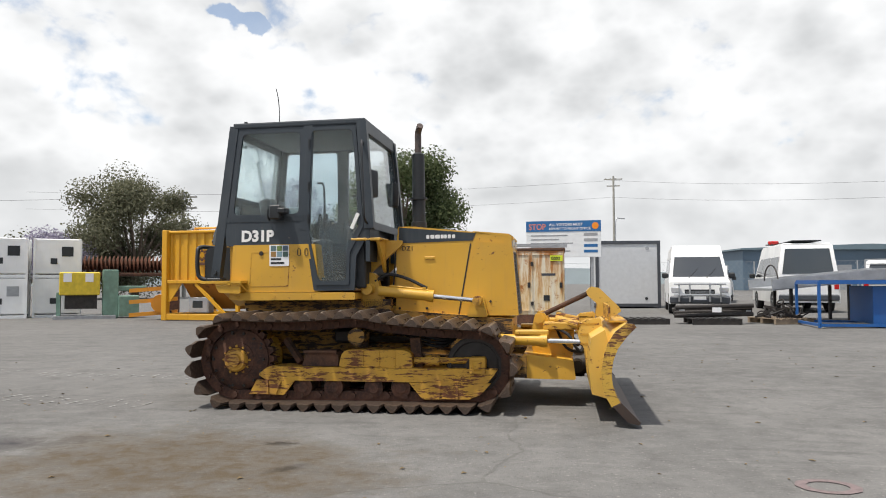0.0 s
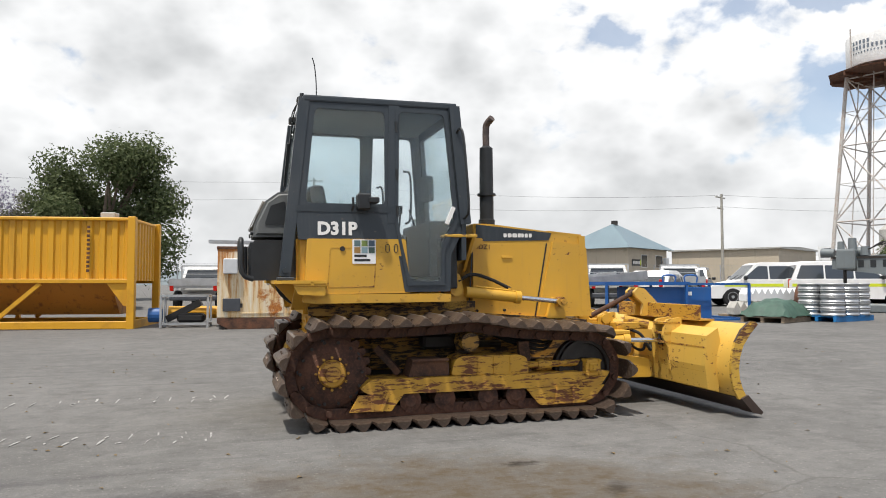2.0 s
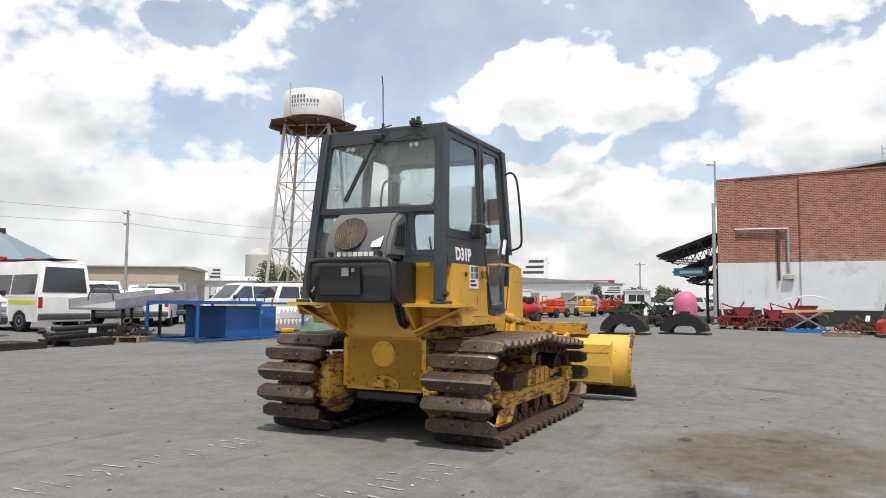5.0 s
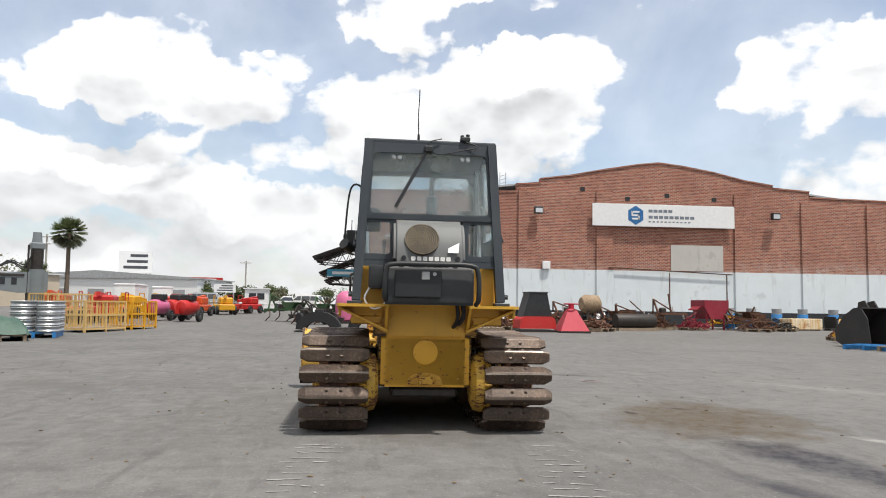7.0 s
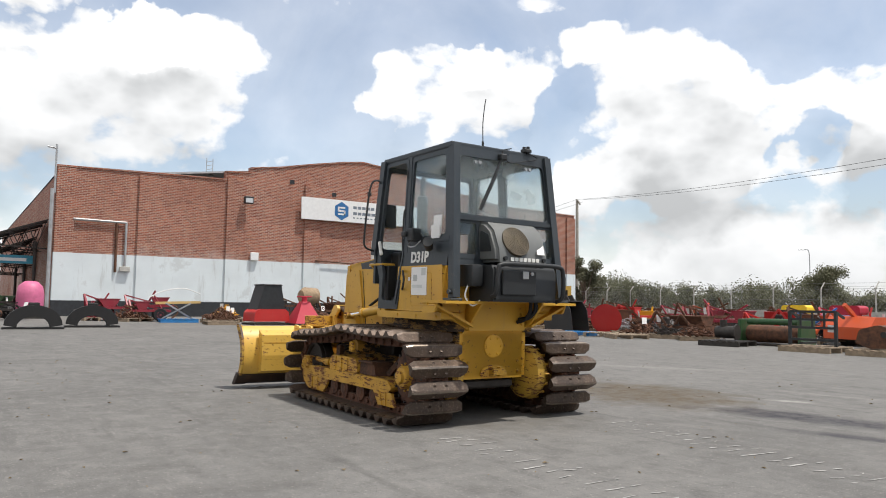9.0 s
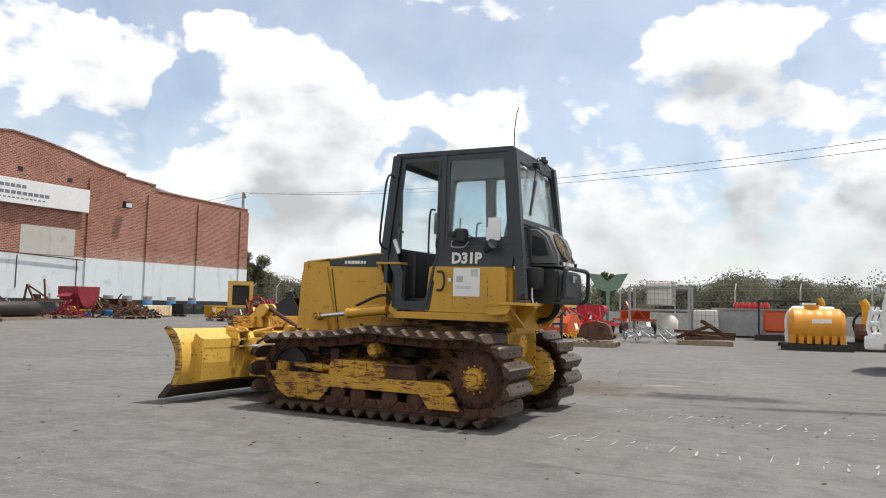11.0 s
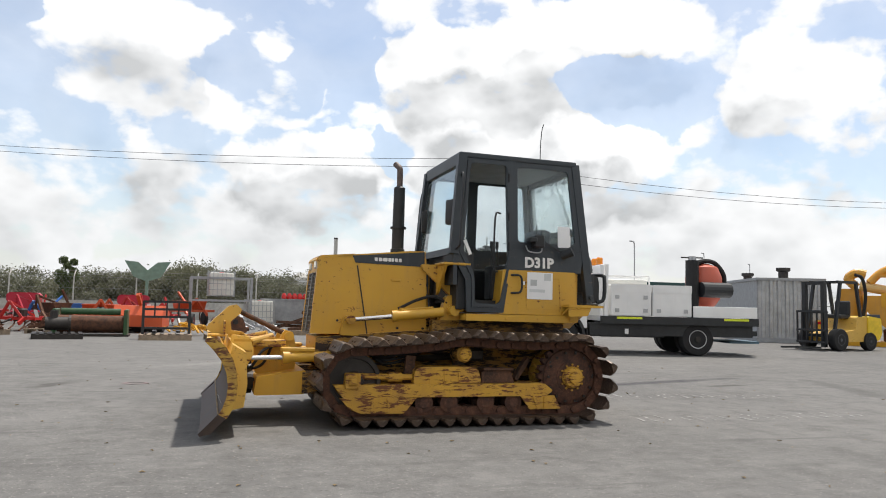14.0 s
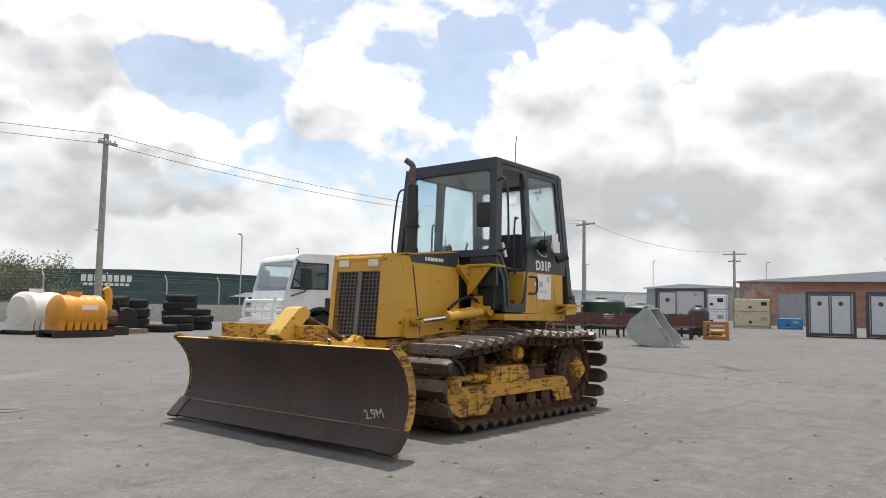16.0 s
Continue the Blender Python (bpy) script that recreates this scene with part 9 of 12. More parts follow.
for i, (x, y, turn, paint, L, label) in enumerate(((22.8, 12.6, 10, ORANGE_RED, 2.6, "orange-red elevating work platform, folded"), (25.0, 14.0, 25, SILO_YELLOW, 2.6, "amber folded scissor lift"),
                                                   (26.5, 12.0, 5, RED, 2.4, "red folded boom lift"), (30.0, 13.6, 20, ORANGE_RED, 2.6, "orange boom lift beside the lane"), (33.5, 13.0, -10, SILO_YELLOW, 2.2, "amber compact loader beside the lane"), (36.5, 11.6, 15, RED, 2.4, "red folded lift down the lane"), (40.5, 11.2, 170, ORANGE_RED, 2.4, "orange-red folded lift down the lane"), (45.5, 10.4, 20, SILO_YELLOW, 2.4, "amber folded lift down the lane"), (51.0, 9.6, 160, RED, 2.4, "red folded lift far down the lane"))):
    t = thing("boom_lift", label, "boom lift", on(x, y, turn), "folded lifts")
    part("chassis", box(B(), -L / 2, L / 2, -0.55, 0.55, 0.3, 0.72, 0.06), paint, t)
    for sx in (-1, 1):
        for sy in (-1, 1):
            wheel(t, sx * L * 0.33, sy * 0.6, 0.3, 0.3, 0.2, 0.5, GREY, sy)
    part("turret", box(B(), -L * 0.35, L * 0.1, -0.45, 0.45, 0.72, 1.2, 0.08), paint, t)
    part("boom", bar(B(), (-L * 0.45, 0.1, 1.25), (L * 0.75, 0.1, 0.95), 0.16, 0.2), paint, t)
    basket = part("basket_floor", box(B(), L * 0.7, L * 0.95, -0.4, 0.4, 0.34, 0.38), paint, t)
    for v in (-0.4, 0.4):
        for u in (L * 0.7, L * 0.95):
            part("basket_post", bar(B(), (u, v, 0.35), (u, v, 1.35), 0.04), paint, basket)
        for z in (0.9, 1.35):
            part("basket_rail", bar(B(), (L * 0.7, v, z), (L * 0.95, v, z), 0.04), paint, basket)

for i, (x, y, turn, paint) in enumerate(((29.6, 10.6, 170, PINK), (28.6, 9.0, 165, RED), (31.5, 10.2, 160, RED))):
    t = thing("air_compressor", "faded red towable air compressor with round tank", "air compressor", on(x, y, turn), "towable compressors")
    part("receiver_tank", spin(B(), [(0.02, -0.75), (0.3, -0.68), (0.36, -0.55), (0.36, 0.55), (0.3, 0.68), (0.02, 0.75)], (0, 0, 0.68), "x", 20), paint, t, smooth=True)
    part("engine", box(B(), -0.35, 0.25, -0.3, 0.3, 1.0, 1.3, 0.05), BLACK_PLASTIC, t)
    part("flywheel", spin(B(), [(0.3, 0), (0.34, 0.02), (0.34, 0.06), (0.3, 0.08)], (0.75, -0.1, 0.62), "y", 18), RED, t)
    for s in (-1, 1):
        wheel(t, -0.35, s * 0.45, 0.27, 0.27, 0.15, 0.5, GREY, s)
    part("drawbar", bar(B(), (0.7, 0, 0.35), (1.5, 0, 0.3), 0.08), DARK_STEEL, t)

for i, (x, y, w, d, h, mat) in enumerate(((38, 14.5, 2.4, 1.2, 1.9, WHITE_MATT), (41, 13.6, 3.0, 1.2, 1.8, WHITE_MATT), (46, 13.5, 1.2, 1.0, 1.0, CONCRETE), (50, 12.5, 1.4, 1.0, 0.9, CONCRETE), (56, 12.6, 1.2, 0.9, 0.9, CONCRETE), (61, 11.4, 1.1, 0.7, 0.8, WHITE_MATT), (64, 9.8, 1.1, 0.7, 0.7, WHITE_MATT), (67, 8.6, 1.0, 0.6, 0.6, BLUE_PLASTIC), (69, 7.4, 1.2, 0.6, 0.6, WHITE_MATT))):
    t = thing("storage_bin", "pale storage bin standing along the lane", "storage bin", on(x, y, 20 * i), "storage bins")
    part("bin_body", box(B(), -w / 2, w / 2, -d / 2, d / 2, 0.08, h, 0.04), mat, t)
    part("bin_rim", box(B(), -w / 2 - 0.03, w / 2 + 0.03, -d / 2 - 0.03, d / 2 + 0.03, h - 0.08, h - 0.02), mat, t)
    part("bin_feet", box(B(), -w / 2 + 0.1, w / 2 - 0.1, -d / 2 + 0.1, d / 2 - 0.1, 0, 0.08), DARK_STEEL, t)

hut = thing("gatehouse", "small white gatehouse with dark windows", "gatehouse", on(78, 12.8, 5))
part("wall", box(B(), -1.3, 1.3, -1.3, 1.3, 0, 2.3), WHITE_MATT, hut)
part("flat_roof", box(B(), -1.45, 1.45, -1.45, 1.45, 2.3, 2.42), WHITE_MATT, hut)
for y in (-0.45, 0.45):
    part("window", box(B(), -1.33, -1.3, y - 0.4, y + 0.4, 1.15, 1.85), DARK_GLASS, hut)

# ---- scrap and implements in front of the warehouse ----
for x, y, turn in ((19.4, 2.2, 87), (20.6, 0.35, 84)):
    t = thing("pipe_saddle", "black arched rubber pipe saddle", "pipe saddle", on(x, y, turn), "black arched saddles")
    ring = [(0.80 * math.cos(a), 0.12 + 0.62 * math.sin(a)) for a in (math.pi * i / 14 for i in range(15))] + [(0.45 * math.cos(a), 0.06 + 0.33 * math.sin(a)) for a in (math.pi * (14 - i) / 14 for i in range(15))]
    part("arch", prism(B(), ring, side, -0.3, 0.3), RUBBER, t)
    part("foot", box(B(), -0.85, 0.85, -0.35, 0.35, 0, 0.05), RUBBER, t)
    part("top_lug", box(B(), -0.16, 0.16, -0.12, 0.12, 0.70, 0.82, 0.03), RUBBER, t)
t = thing("plastic_tank", "faded pink upright plastic tank", "tank", on(29.8, 1.5), "poly tanks")
part("tank_shell", spin(B(), [(0.4, 0.1), (0.52, 0.2), (0.55, 1.0), (0.48, 1.4), (0.25, 1.6), (0.1, 1.62)], (0, 0, 0), "z", 20), PINK, t, smooth=True)
part("stand", box(B(), -0.5, 0.5, -0.5, 0.5, 0, 0.12), DARK_STEEL, t)
implement("dark maroon plough with curved tines", 27.3, -1.2, 90, MAROON, 11, 1.6, 1.4, 1.1, 5, False)
implement("rusty wheel rake on the yard", 26.6, -2.8, 80, MAROON, 12, 1.5, 1.4, 0.9, 4, True)
implement("dark mixed garden machinery", 27.5, 3.2, 40, DARK_STEEL, 13, 1.4, 1.2, 0.9, 4, True)
implement("green ride-on machine frame", 31.0, 2.4, 60, GREEN, 14, 1.4, 1.2, 1.3, 3, True)
scrap_heap("heap of mowers and small engines", 28.0, 2.4, 0, DARK_STEEL, 15, 2.0, 0.6, 70, False)
t = thing("wheel_rake", "yellow and silver rake on a blue pallet", "rake", on(25.2, -3.6, 85))
pallet(t, mat=BLUE_PLASTIC, name="pallet_deck", w=1.5)
part("rake_beam", bar(B(), (-0.9, 0, 0.85), (0.9, 0, 0.8), 0.1), PALE_YELLOW, t)
part("rake_frame", bar(B(), (-0.6, -0.2, 0.15), (0.5, 0.1, 0.8), 0.06), GREY_STEEL, t)
part("rake_frame", bar(B(), (0.6, -0.2, 0.15), (-0.5, 0.1, 0.8), 0.06), GREY_STEEL, t)
part("rake_arc", tube(B(), arc([(-0.9, 0, 1.2), (-0.2, 0, 1.42), (0.6, 0, 1.3), (1.2, 0, 1.0)], 4), 0.025, 5), WHITE_MATT, t)
scrap_heap("pallet heaped with rusty chain and hooks", 24.6, -5.2, 10, BROWN, 16, 1.3, 0.55, 80)
loose_pallet(22.6, -4.6, 85)
for i, (x, y, mat, w) in enumerate(((27.4, -0.8, MAROON, 1.7), (26.4, -2.0, BROWN, 1.4), (24.0, -9.6, BROWN, 1.3), (27.6, -8.6, BROWN, 1.6), (29.4, -12.0, DARK_STEEL, 1.7), (28.8, -14.4, BROWN, 1.8), (27.0, -13.6, BROWN, 1.4), (27.2, -15.6, MAROON, 1.5), (26.4, -18.4, BROWN, 1.5), (27.6, -20.2, DARK_STEEL, 1.5), (29.0, -6.8, SILO_YELLOW, 1.0))):
    scrap_heap(("pallet piled with scrap iron", "pallet piled with old machine parts")[i % 2], x, y, 20 * i, mat, 300 + i, w, 0.7, 75)
for i, (x, y, turn, paint, H) in enumerate(((28.6, -3.2, 80, MAROON, 1.1), (28.2, -9.8, 95, BROWN, 1.3), (29.2, -13.4, 85, BROWN, 1.2), (28.6, -19.0, 100, BROWN, 1.1), (30.4, 3.2, 30, DARK_STEEL, 1.2), (31.6, 4.6, 60, GREEN, 1.4))):
    implement("worn implement standing along the warehouse wall", x, y, turn, paint, 330 + i, 1.9, 1.4, H, 5, i % 2 == 0, 4 if i % 3 == 1 else 0)
scrap_heap("pallet of rusty fittings", 26.0, -5.9, 10, BROWN, 17, 1.1, 0.4, 50)

t = thing("spreader_hopper", "black hopper on a bright red spreader base", "spreader", on(22.6, -6.5, 95))
part("base", prism(B(), rounded([(-0.78, 0.14), (-0.74, 0.52), (-0.6, 0.64), (0.6, 0.64), (0.74, 0.52), (0.78, 0.14)], 0.04, 3), side, -0.55, 0.55), RED, t)
for u in (-0.5, 0.0, 0.5):
    part("rib", box(B(), u - 0.03, u + 0.03, -0.60, -0.55, 0.16, 0.56, 0.01), RED, t)
part("lid", box(B(), -0.46, 0.36, -0.48, 0.48, 1.60, 1.66, 0.015), BLACK_PLASTIC, t)
part("side_light", rod(B(), (-0.79, -0.3, 0.4), (-0.83, -0.3, 0.4), 0.06, seg=12), LENS_AMBER, t)
part("base_ridge", box(B(), -0.72, 0.72, -0.58, -0.56, 0.3, 0.4), RED, t)
part("hopper", prism(B(), [(-0.62, 0.62), (-0.42, 1.62), (0.32, 1.62), (0.62, 0.62)], side, -0.45, 0.45), BLACK_PLASTIC, t)
part("notice", box(B(), -0.4, -0.1, -0.47, -0.455, 0.85, 1.05), PAPER, t)
part("skid", box(B(), -0.8, 0.8, -0.6, 0.6, 0, 0.08), DARK_STEEL, t)
t = thing("cone_stand", "crimson pyramid feeder stand", "feeder stand", on(22.1, -7.95, 90))
bm = B()
vs_ = [bm.verts.new(p) for p in ((-0.6, -0.6, 0.08), (0.6, -0.6, 0.08), (0.6, 0.6, 0.08), (-0.6, 0.6, 0.08), (-0.16, -0.16, 0.98), (0.16, -0.16, 0.98), (0.16, 0.16, 0.98), (-0.16, 0.16, 0.98))]
for q in ((0, 1, 5, 4), (1, 2, 6, 5), (2, 3, 7, 6), (3, 0, 4, 7), (4, 5, 6, 7), (3, 2, 1, 0)):
    bm.faces.new([vs_[i] for i in q])
CRIMSON = worn_paint("crimson_paint", (0.42, 0.012, 0.036), wear=0.1, dirt=0.1)
part("cone", bm, CRIMSON, t)
part("neck", rod(B(), (0, 0, 0.98), (0, 0, 1.18), 0.12, seg=12), CRIMSON, t)
part("hoop", tube(B(), [(0.3 * math.cos(a), 0.3 * math.sin(a), 1.18) for a in (2 * math.pi * i / 14 for i in range(15))], 0.03, 6), CRIMSON, t)
part("paper_note", prism(B(), [(-0.2, 0.3), (0.15, 0.3), (0.12, 0.5), (-0.17, 0.5)], lambda u, v, w: (u, -0.62 + (v - 0.08) * 0.49 + w, v), -0.005, -0.012), PAPER, t)
part("base_plate", box(B(), -0.65, 0.65, -0.65, 0.65, 0, 0.08), DARK_STEEL, t)
t = thing("concrete_mixer", "old mixer with a tan drum on a dark chassis", "mixer", on(27.0, -10.3, 100))
part("drum", spin(B(), [(0.2, -0.5), (0.42, -0.35), (0.45, 0.3), (0.3, 0.5)], (0, 0, 1.2), "x", 20), plain("weathered_tan_staves", (0.28, 0.20, 0.125), 0.8, vary=0.3), t, smooth=True)
bm = B()
for u in (-0.4, 0.4):
    for v in (-0.4, 0.4):
        bar(bm, (u, v, 0.1), (u * 0.6, v * 0.6, 0.9), 0.08)
part("stand", bm, DARK_STEEL, t)
for s in (-1, 1):
    wheel(t, 0.0, s * 0.55, 0.32, 0.32, 0.12, 0.5, BROWN, s)
implement("rusty seeder with small wheels", 27.6, -11.8, 95, BROWN, 18, 1.5, 1.4, 1.1, 4, True)
t = thing("mesh_roller", "dark grid roller drum on timber bearers", "roller", on(25.4, -11.9, 100))
part("roller_drum", spin(B(), [(0.05, -1.0), (0.30, -1.0), (0.32, -0.95), (0.32, 0.95), (0.30, 1.0), (0.05, 1.0)], (0, 0, 0.46), "x", 24), DARK_STEEL, t, smooth=True)
part("bearers", box(B(), -1.0, 1.0, -0.35, 0.35, 0, 0.13), WOOD, t)
part("paper_note", box(B(), 0.1, 0.4, -0.31, -0.30, 0.5, 0.6), PAPER, t)
lying_tank("gas_bottle", "rust-brown lying pressure bottle", 25.2, -9.9, 100, BROWN, 0.2, 1.2, 0.06)
implement("rusty brown implement frame standing on end", 27.2, -14.3, 90, BROWN, 19, 1.3, 1.2, 1.5, 3, False)
t = thing("seed_hopper", "maroon grain hopper on legs", "hopper", on(28.4, -17.0, 100))
part("hopper_bin", prism(B(), [(-0.35, 0.55), (-0.7, 1.15), (-0.7, 1.5), (0.7, 1.5), (0.7, 1.15), (0.35, 0.55)], side, -0.6, 0.6), MAROON, t)
for u in (-0.5, 0.5):
    for v in (-0.45, 0.45):
        part("leg", bar(B(), (u, v, 0), (u, v, 1.0), 0.07), MAROON, t)
part("tail_chute", bar(B(), (0.5, 0, 1.3), (1.0, 0, 1.0), 0.7, 0.05), MAROON, t)
for u in (-0.35, 0.25):
    part("paper_note", box(B(), u, u + 0.22, -0.612, -0.602, 1.28, 1.42), PAPER, t)
implement("dark auger frame lying beside the hopper", 27.4, -18.6, 70, BROWN, 20, 2.0, 0.9, 0.8, 3, False)
implement("small amber blade attachment", 30.0, -18.6, 80, SILO_YELLOW, 23, 1.2, 1.2, 0.6, 2, False)
for x, y in ((31.0, -19.4), (30.7, -20.5), (31.6, -22.5), (32.0, -24.3), (32.2, -26.3), (32.4, -28.2)):
    drum_barrel(x, y, BLUE_PLASTIC, "blue plastic barrel with a grey tub on top", 0.82, GREY)
t = thing("rusty_bin", "low rust-stained steel bin", "bin", on(29.8, -22.8, 95))
part("bin_shell", box(B(), -0.95, 0.95, -0.5, 0.5, 0.05, 0.62, 0.02), RUSTY_CREAM, t)
part("bin_feet", box(B(), -0.85, 0.85, -0.4, 0.4, 0, 0.05), BROWN, t)
t = thing("black_cradle", "black moulded cradle pair on a pallet", "cradle", on(29.6, -25.2, 100))
pallet(t, name="pallet_deck", w=1.8, mat=GREY)
for u in (-0.5, 0.5):
    part("cradle", prism(B(), [(u - 0.45, 0.15), (u - 0.5, 0.75), (u - 0.3, 0.55), (u, 0.42), (u + 0.3, 0.55), (u + 0.5, 0.75), (u + 0.45, 0.15)], side, -0.4, 0.4), RUBBER, t)
t = thing("yellow_bin", "yellow steel tool bin", "bin", on(29.6, -27.5, 100))
part("bin_shell", box(B(), -0.7, 0.7, -0.4, 0.4, 0.0, 0.6, 0.03), SILO_YELLOW, t)
part("bin_lid", box(B(), -0.73, 0.73, -0.43, 0.43, 0.6, 0.66, 0.02), SILO_YELLOW, t)
t = thing("radiator_unit", "tall yellow framed radiator on stacked pallets", "radiator", on(27.6, -27.4, 48))
for k in range(4):
    pallet(t, 0, 0, 0.15 * k, 1.6, 1.2, WOOD, "stacked_pallet")
bm = B()
window_frame(bm, [(-0.72, 0.6), (-0.72, 2.2), (0.72, 2.2), (0.72, 0.6)], [(-0.5, 0.75), (-0.5, 1.95), (0.5, 1.95), (0.5, 0.75)], side, -0.3, 0.3, 0.02, 1)
part("yellow_frame", bm, YELLOW_BLADE, t)
part("core", box(B(), -0.5, 0.5, -0.05, 0.05, 0.75, 1.95), BLACK_PLASTIC, t)
part("core_bar", box(B(), -0.02, 0.02, -0.08, -0.05, 0.75, 1.95), DARK_STEEL, t)

# ---- used machinery rows ----
BUCKET_BLACK = worn_paint("scuffed_black_bucket_paint", (0.018, 0.017, 0.017), rust=(0.07, 0.035, 0.022), wear=0.55, rough=0.5, dirt=0.35, dust=(0.07, 0.055, 0.045))
t = thing("excavator_bucket", "black excavator bucket standing on the yard", "bucket", on(14.0, -15.15, 200))
cup = [(0.65, 0.05), (0.55, 0.9), (0.35, 1.22), (0.1, 1.2), (-0.25, 0.95), (-0.55, 0.5), (-0.5, 0.18), (-0.2, 0.0)]
for s in (-1, 1):
    part("cheek", prism(B(), rounded(cup, 0.08, 3), side, s * 0.68, s * 0.72), BUCKET_BLACK, t)
bm = B()
for a, b in zip(cup[2:], cup[3:]):
    bar(bm, ((a[0] + b[0]) / 2, -0.69, (a[1] + b[1]) / 2), ((a[0] + b[0]) / 2, 0.69, (a[1] + b[1]) / 2), 0.035, math.dist(a, b) + 0.02, up=(b[0] - a[0], 0, b[1] - a[1]))
part("shell", bm, BUCKET_BLACK, t)
for y in (-0.55, -0.18, 0.18, 0.55):
    part("tooth", prism(B(), [(-0.2, 0.0), (0.12, 0.01), (0.16, 0.04), (-0.2, 0.07)], side, y - 0.06, y + 0.06), DARK_STEEL, t)
for y in (-0.225, 0.225):
    part("lug", prism(B(), [(0.3, 1.2), (0.15, 1.45), (-0.05, 1.4), (-0.1, 1.1)], side, y - 0.03, y + 0.03), DARK_STEEL, t)
t = thing("spreader_cone", "bright red spreader cone tipped on its side", "spreader", on(13.2, -16.6, 305))
bm = spin(B(), [(0.56, -0.5), (0.58, -0.5), (0.30, 0.1), (0.12, 0.35), (0.10, 0.33), (0.28, 0.08)], (0, 0, 0), "x", 28)
part("cone", bm, RED, t, smooth=True, matrix=pose(0, 0, 0.66, 0, -12, 0))
part("frame", box(B(), -0.3, 0.6, -0.4, 0.4, 0, 0.14), BROWN, t)
part("gearbox", box(B(), 0.2, 0.5, -0.15, 0.15, 0.1, 0.5, 0.03), RED, t)
t = thing("hay_rake_hoops", "row of red hoops on a hay rake", "hay rake", on(21.5, -22.0, 130))
for i in range(9):
    u = -1.3 + 0.32 * i
    part("hoop", tube(B(), arc([(u, -0.3, 0.05), (u, -0.35, 0.9), (u, 0.0, 1.25), (u, 0.35, 0.9), (u, 0.3, 0.05)], 4), 0.03, 5), RED, t)
part("hoop_beam", bar(B(), (-1.4, 0, 1.25), (1.4, 0, 1.25), 0.06), RED, t)

rows_ = (
    (15.8, -16.6, 40, SILO_YELLOW, 1.6, 1.4, 0.8, 3, "amber ripper blade"), (16.8, -18.2, 100, BROWN, 1.8, 1.4, 0.9, 5, "rusty scarifier"), (13.4, -18.0, 60, BROWN, 1.8, 1.5, 1.0, 5, "rust-brown cultivator"),
    (11.2, -17.8, 100, BROWN, 1.9, 1.6, 0.9, 6, "rusty chisel plough"), (18.5, -20.5, 80, MAROON, 1.8, 1.5, 1.1, 4, "maroon drill frame"), (15.5, -20.8, 30, SILO_YELLOW, 2.0, 1.6, 1.0, 4, "amber grain drill frame"),
    (12.0, -20.6, 75, BROWN, 2.0, 1.6, 1.2, 5, "tall rusty hay fork"), (9.4, -17.0, 95, BROWN, 1.9, 1.6, 0.8, 7, "brown disc harrow"), (9.8, -19.8, 20, MAROON, 1.9, 1.5, 1.1, 4, "purple-brown hay rake"),
    (7.8, -18.6, 70, RED, 1.6, 1.4, 0.9, 5, "small red planter"), (7.6, -21.8, 60, BLUE, 1.8, 1.4, 0.9, 5, "blue cultivator frame"), (5.8, -19.6, 95, ORANGE_RED, 1.8, 1.5, 1.0, 4, "orange-red mower deck frame"),
    (13.8, -24.0, 50, BROWN, 2.0, 1.6, 1.1, 5, "brown spring-tine harrow"), (10.5, -23.6, 120, RED, 1.8, 1.5, 1.0, 4, "red seeder"), (17.6, -24.8, 40, BROWN, 2.0, 1.6, 1.0, 5, "brown implement toolbar"),
    (6.2, -24.4, 100, ORANGE_RED, 1.8, 1.5, 1.0, 4, "orange-red rotary hoe"), (20.5, -26.5, 40, BROWN, 2.2, 1.8, 1.2, 5, "heavy brown toolbar"), (23.5, -25.0, 120, MAROON, 2.0, 1.6, 1.1, 4, "maroon baler frame"),
    (3.8, -21.5, 80, RED, 1.6, 1.3, 0.9, 4, "red slasher"), (24.0, -29.5, 30, BROWN, 2.2, 1.8, 1.3, 5, "brown frame by the fence"), (16.5, -28.5, 70, BROWN, 2.0, 1.6, 1.2, 5, "rusty frame by the fence"), (9.0, -28.0, 60, RED, 1.8, 1.5, 1.0, 4, "red mower by the fence"))
more_ = ((14.9, -19.6, 110, RED, "red disc seeder"), (12.9, -22.2, 20, MAROON, "maroon bale carrier"), (16.9, -22.6, 60, RED, "red tine harrow"), (19.6, -22.8, 15, BROWN, "rusty toolbar"), (21.8, -24.2, 80, RED, "red hay tedder"),
         (8.6, -25.2, 35, CRIMSON, "crimson spreader frame"), (11.8, -25.8, 100, BROWN, "rusty ripper frame"), (15.4, -26.2, 45, ORANGE_RED, "orange-red slasher"), (19.0, -28.0, 70, MAROON, "maroon seed drill"), (22.2, -27.4, 25, SILO_YELLOW, "amber grader blade"),
         (6.9, -20.2, 30, BROWN, "rusty plough frame"), (4.9, -22.6, 70, RED, "red mower frame"), (3.2, -24.6, 110, ORANGE_RED, "orange-red tiller"), (25.6, -27.2, 50, BROWN, "brown chassis frame"))
rows_ += tuple((x, y, turn, paint, 1.8, 1.5, 1.1, 5, label) for x, y, turn, paint, label in more_)
for i, (x, y, turn, paint, L, W, H, n_t, label) in enumerate(rows_):
    implement(label + " in the used machinery rows", x, y, turn, paint, 40 + i, L, W, H, n_t, i % 2 == 0, 5 if i % 4 == 3 else 0)
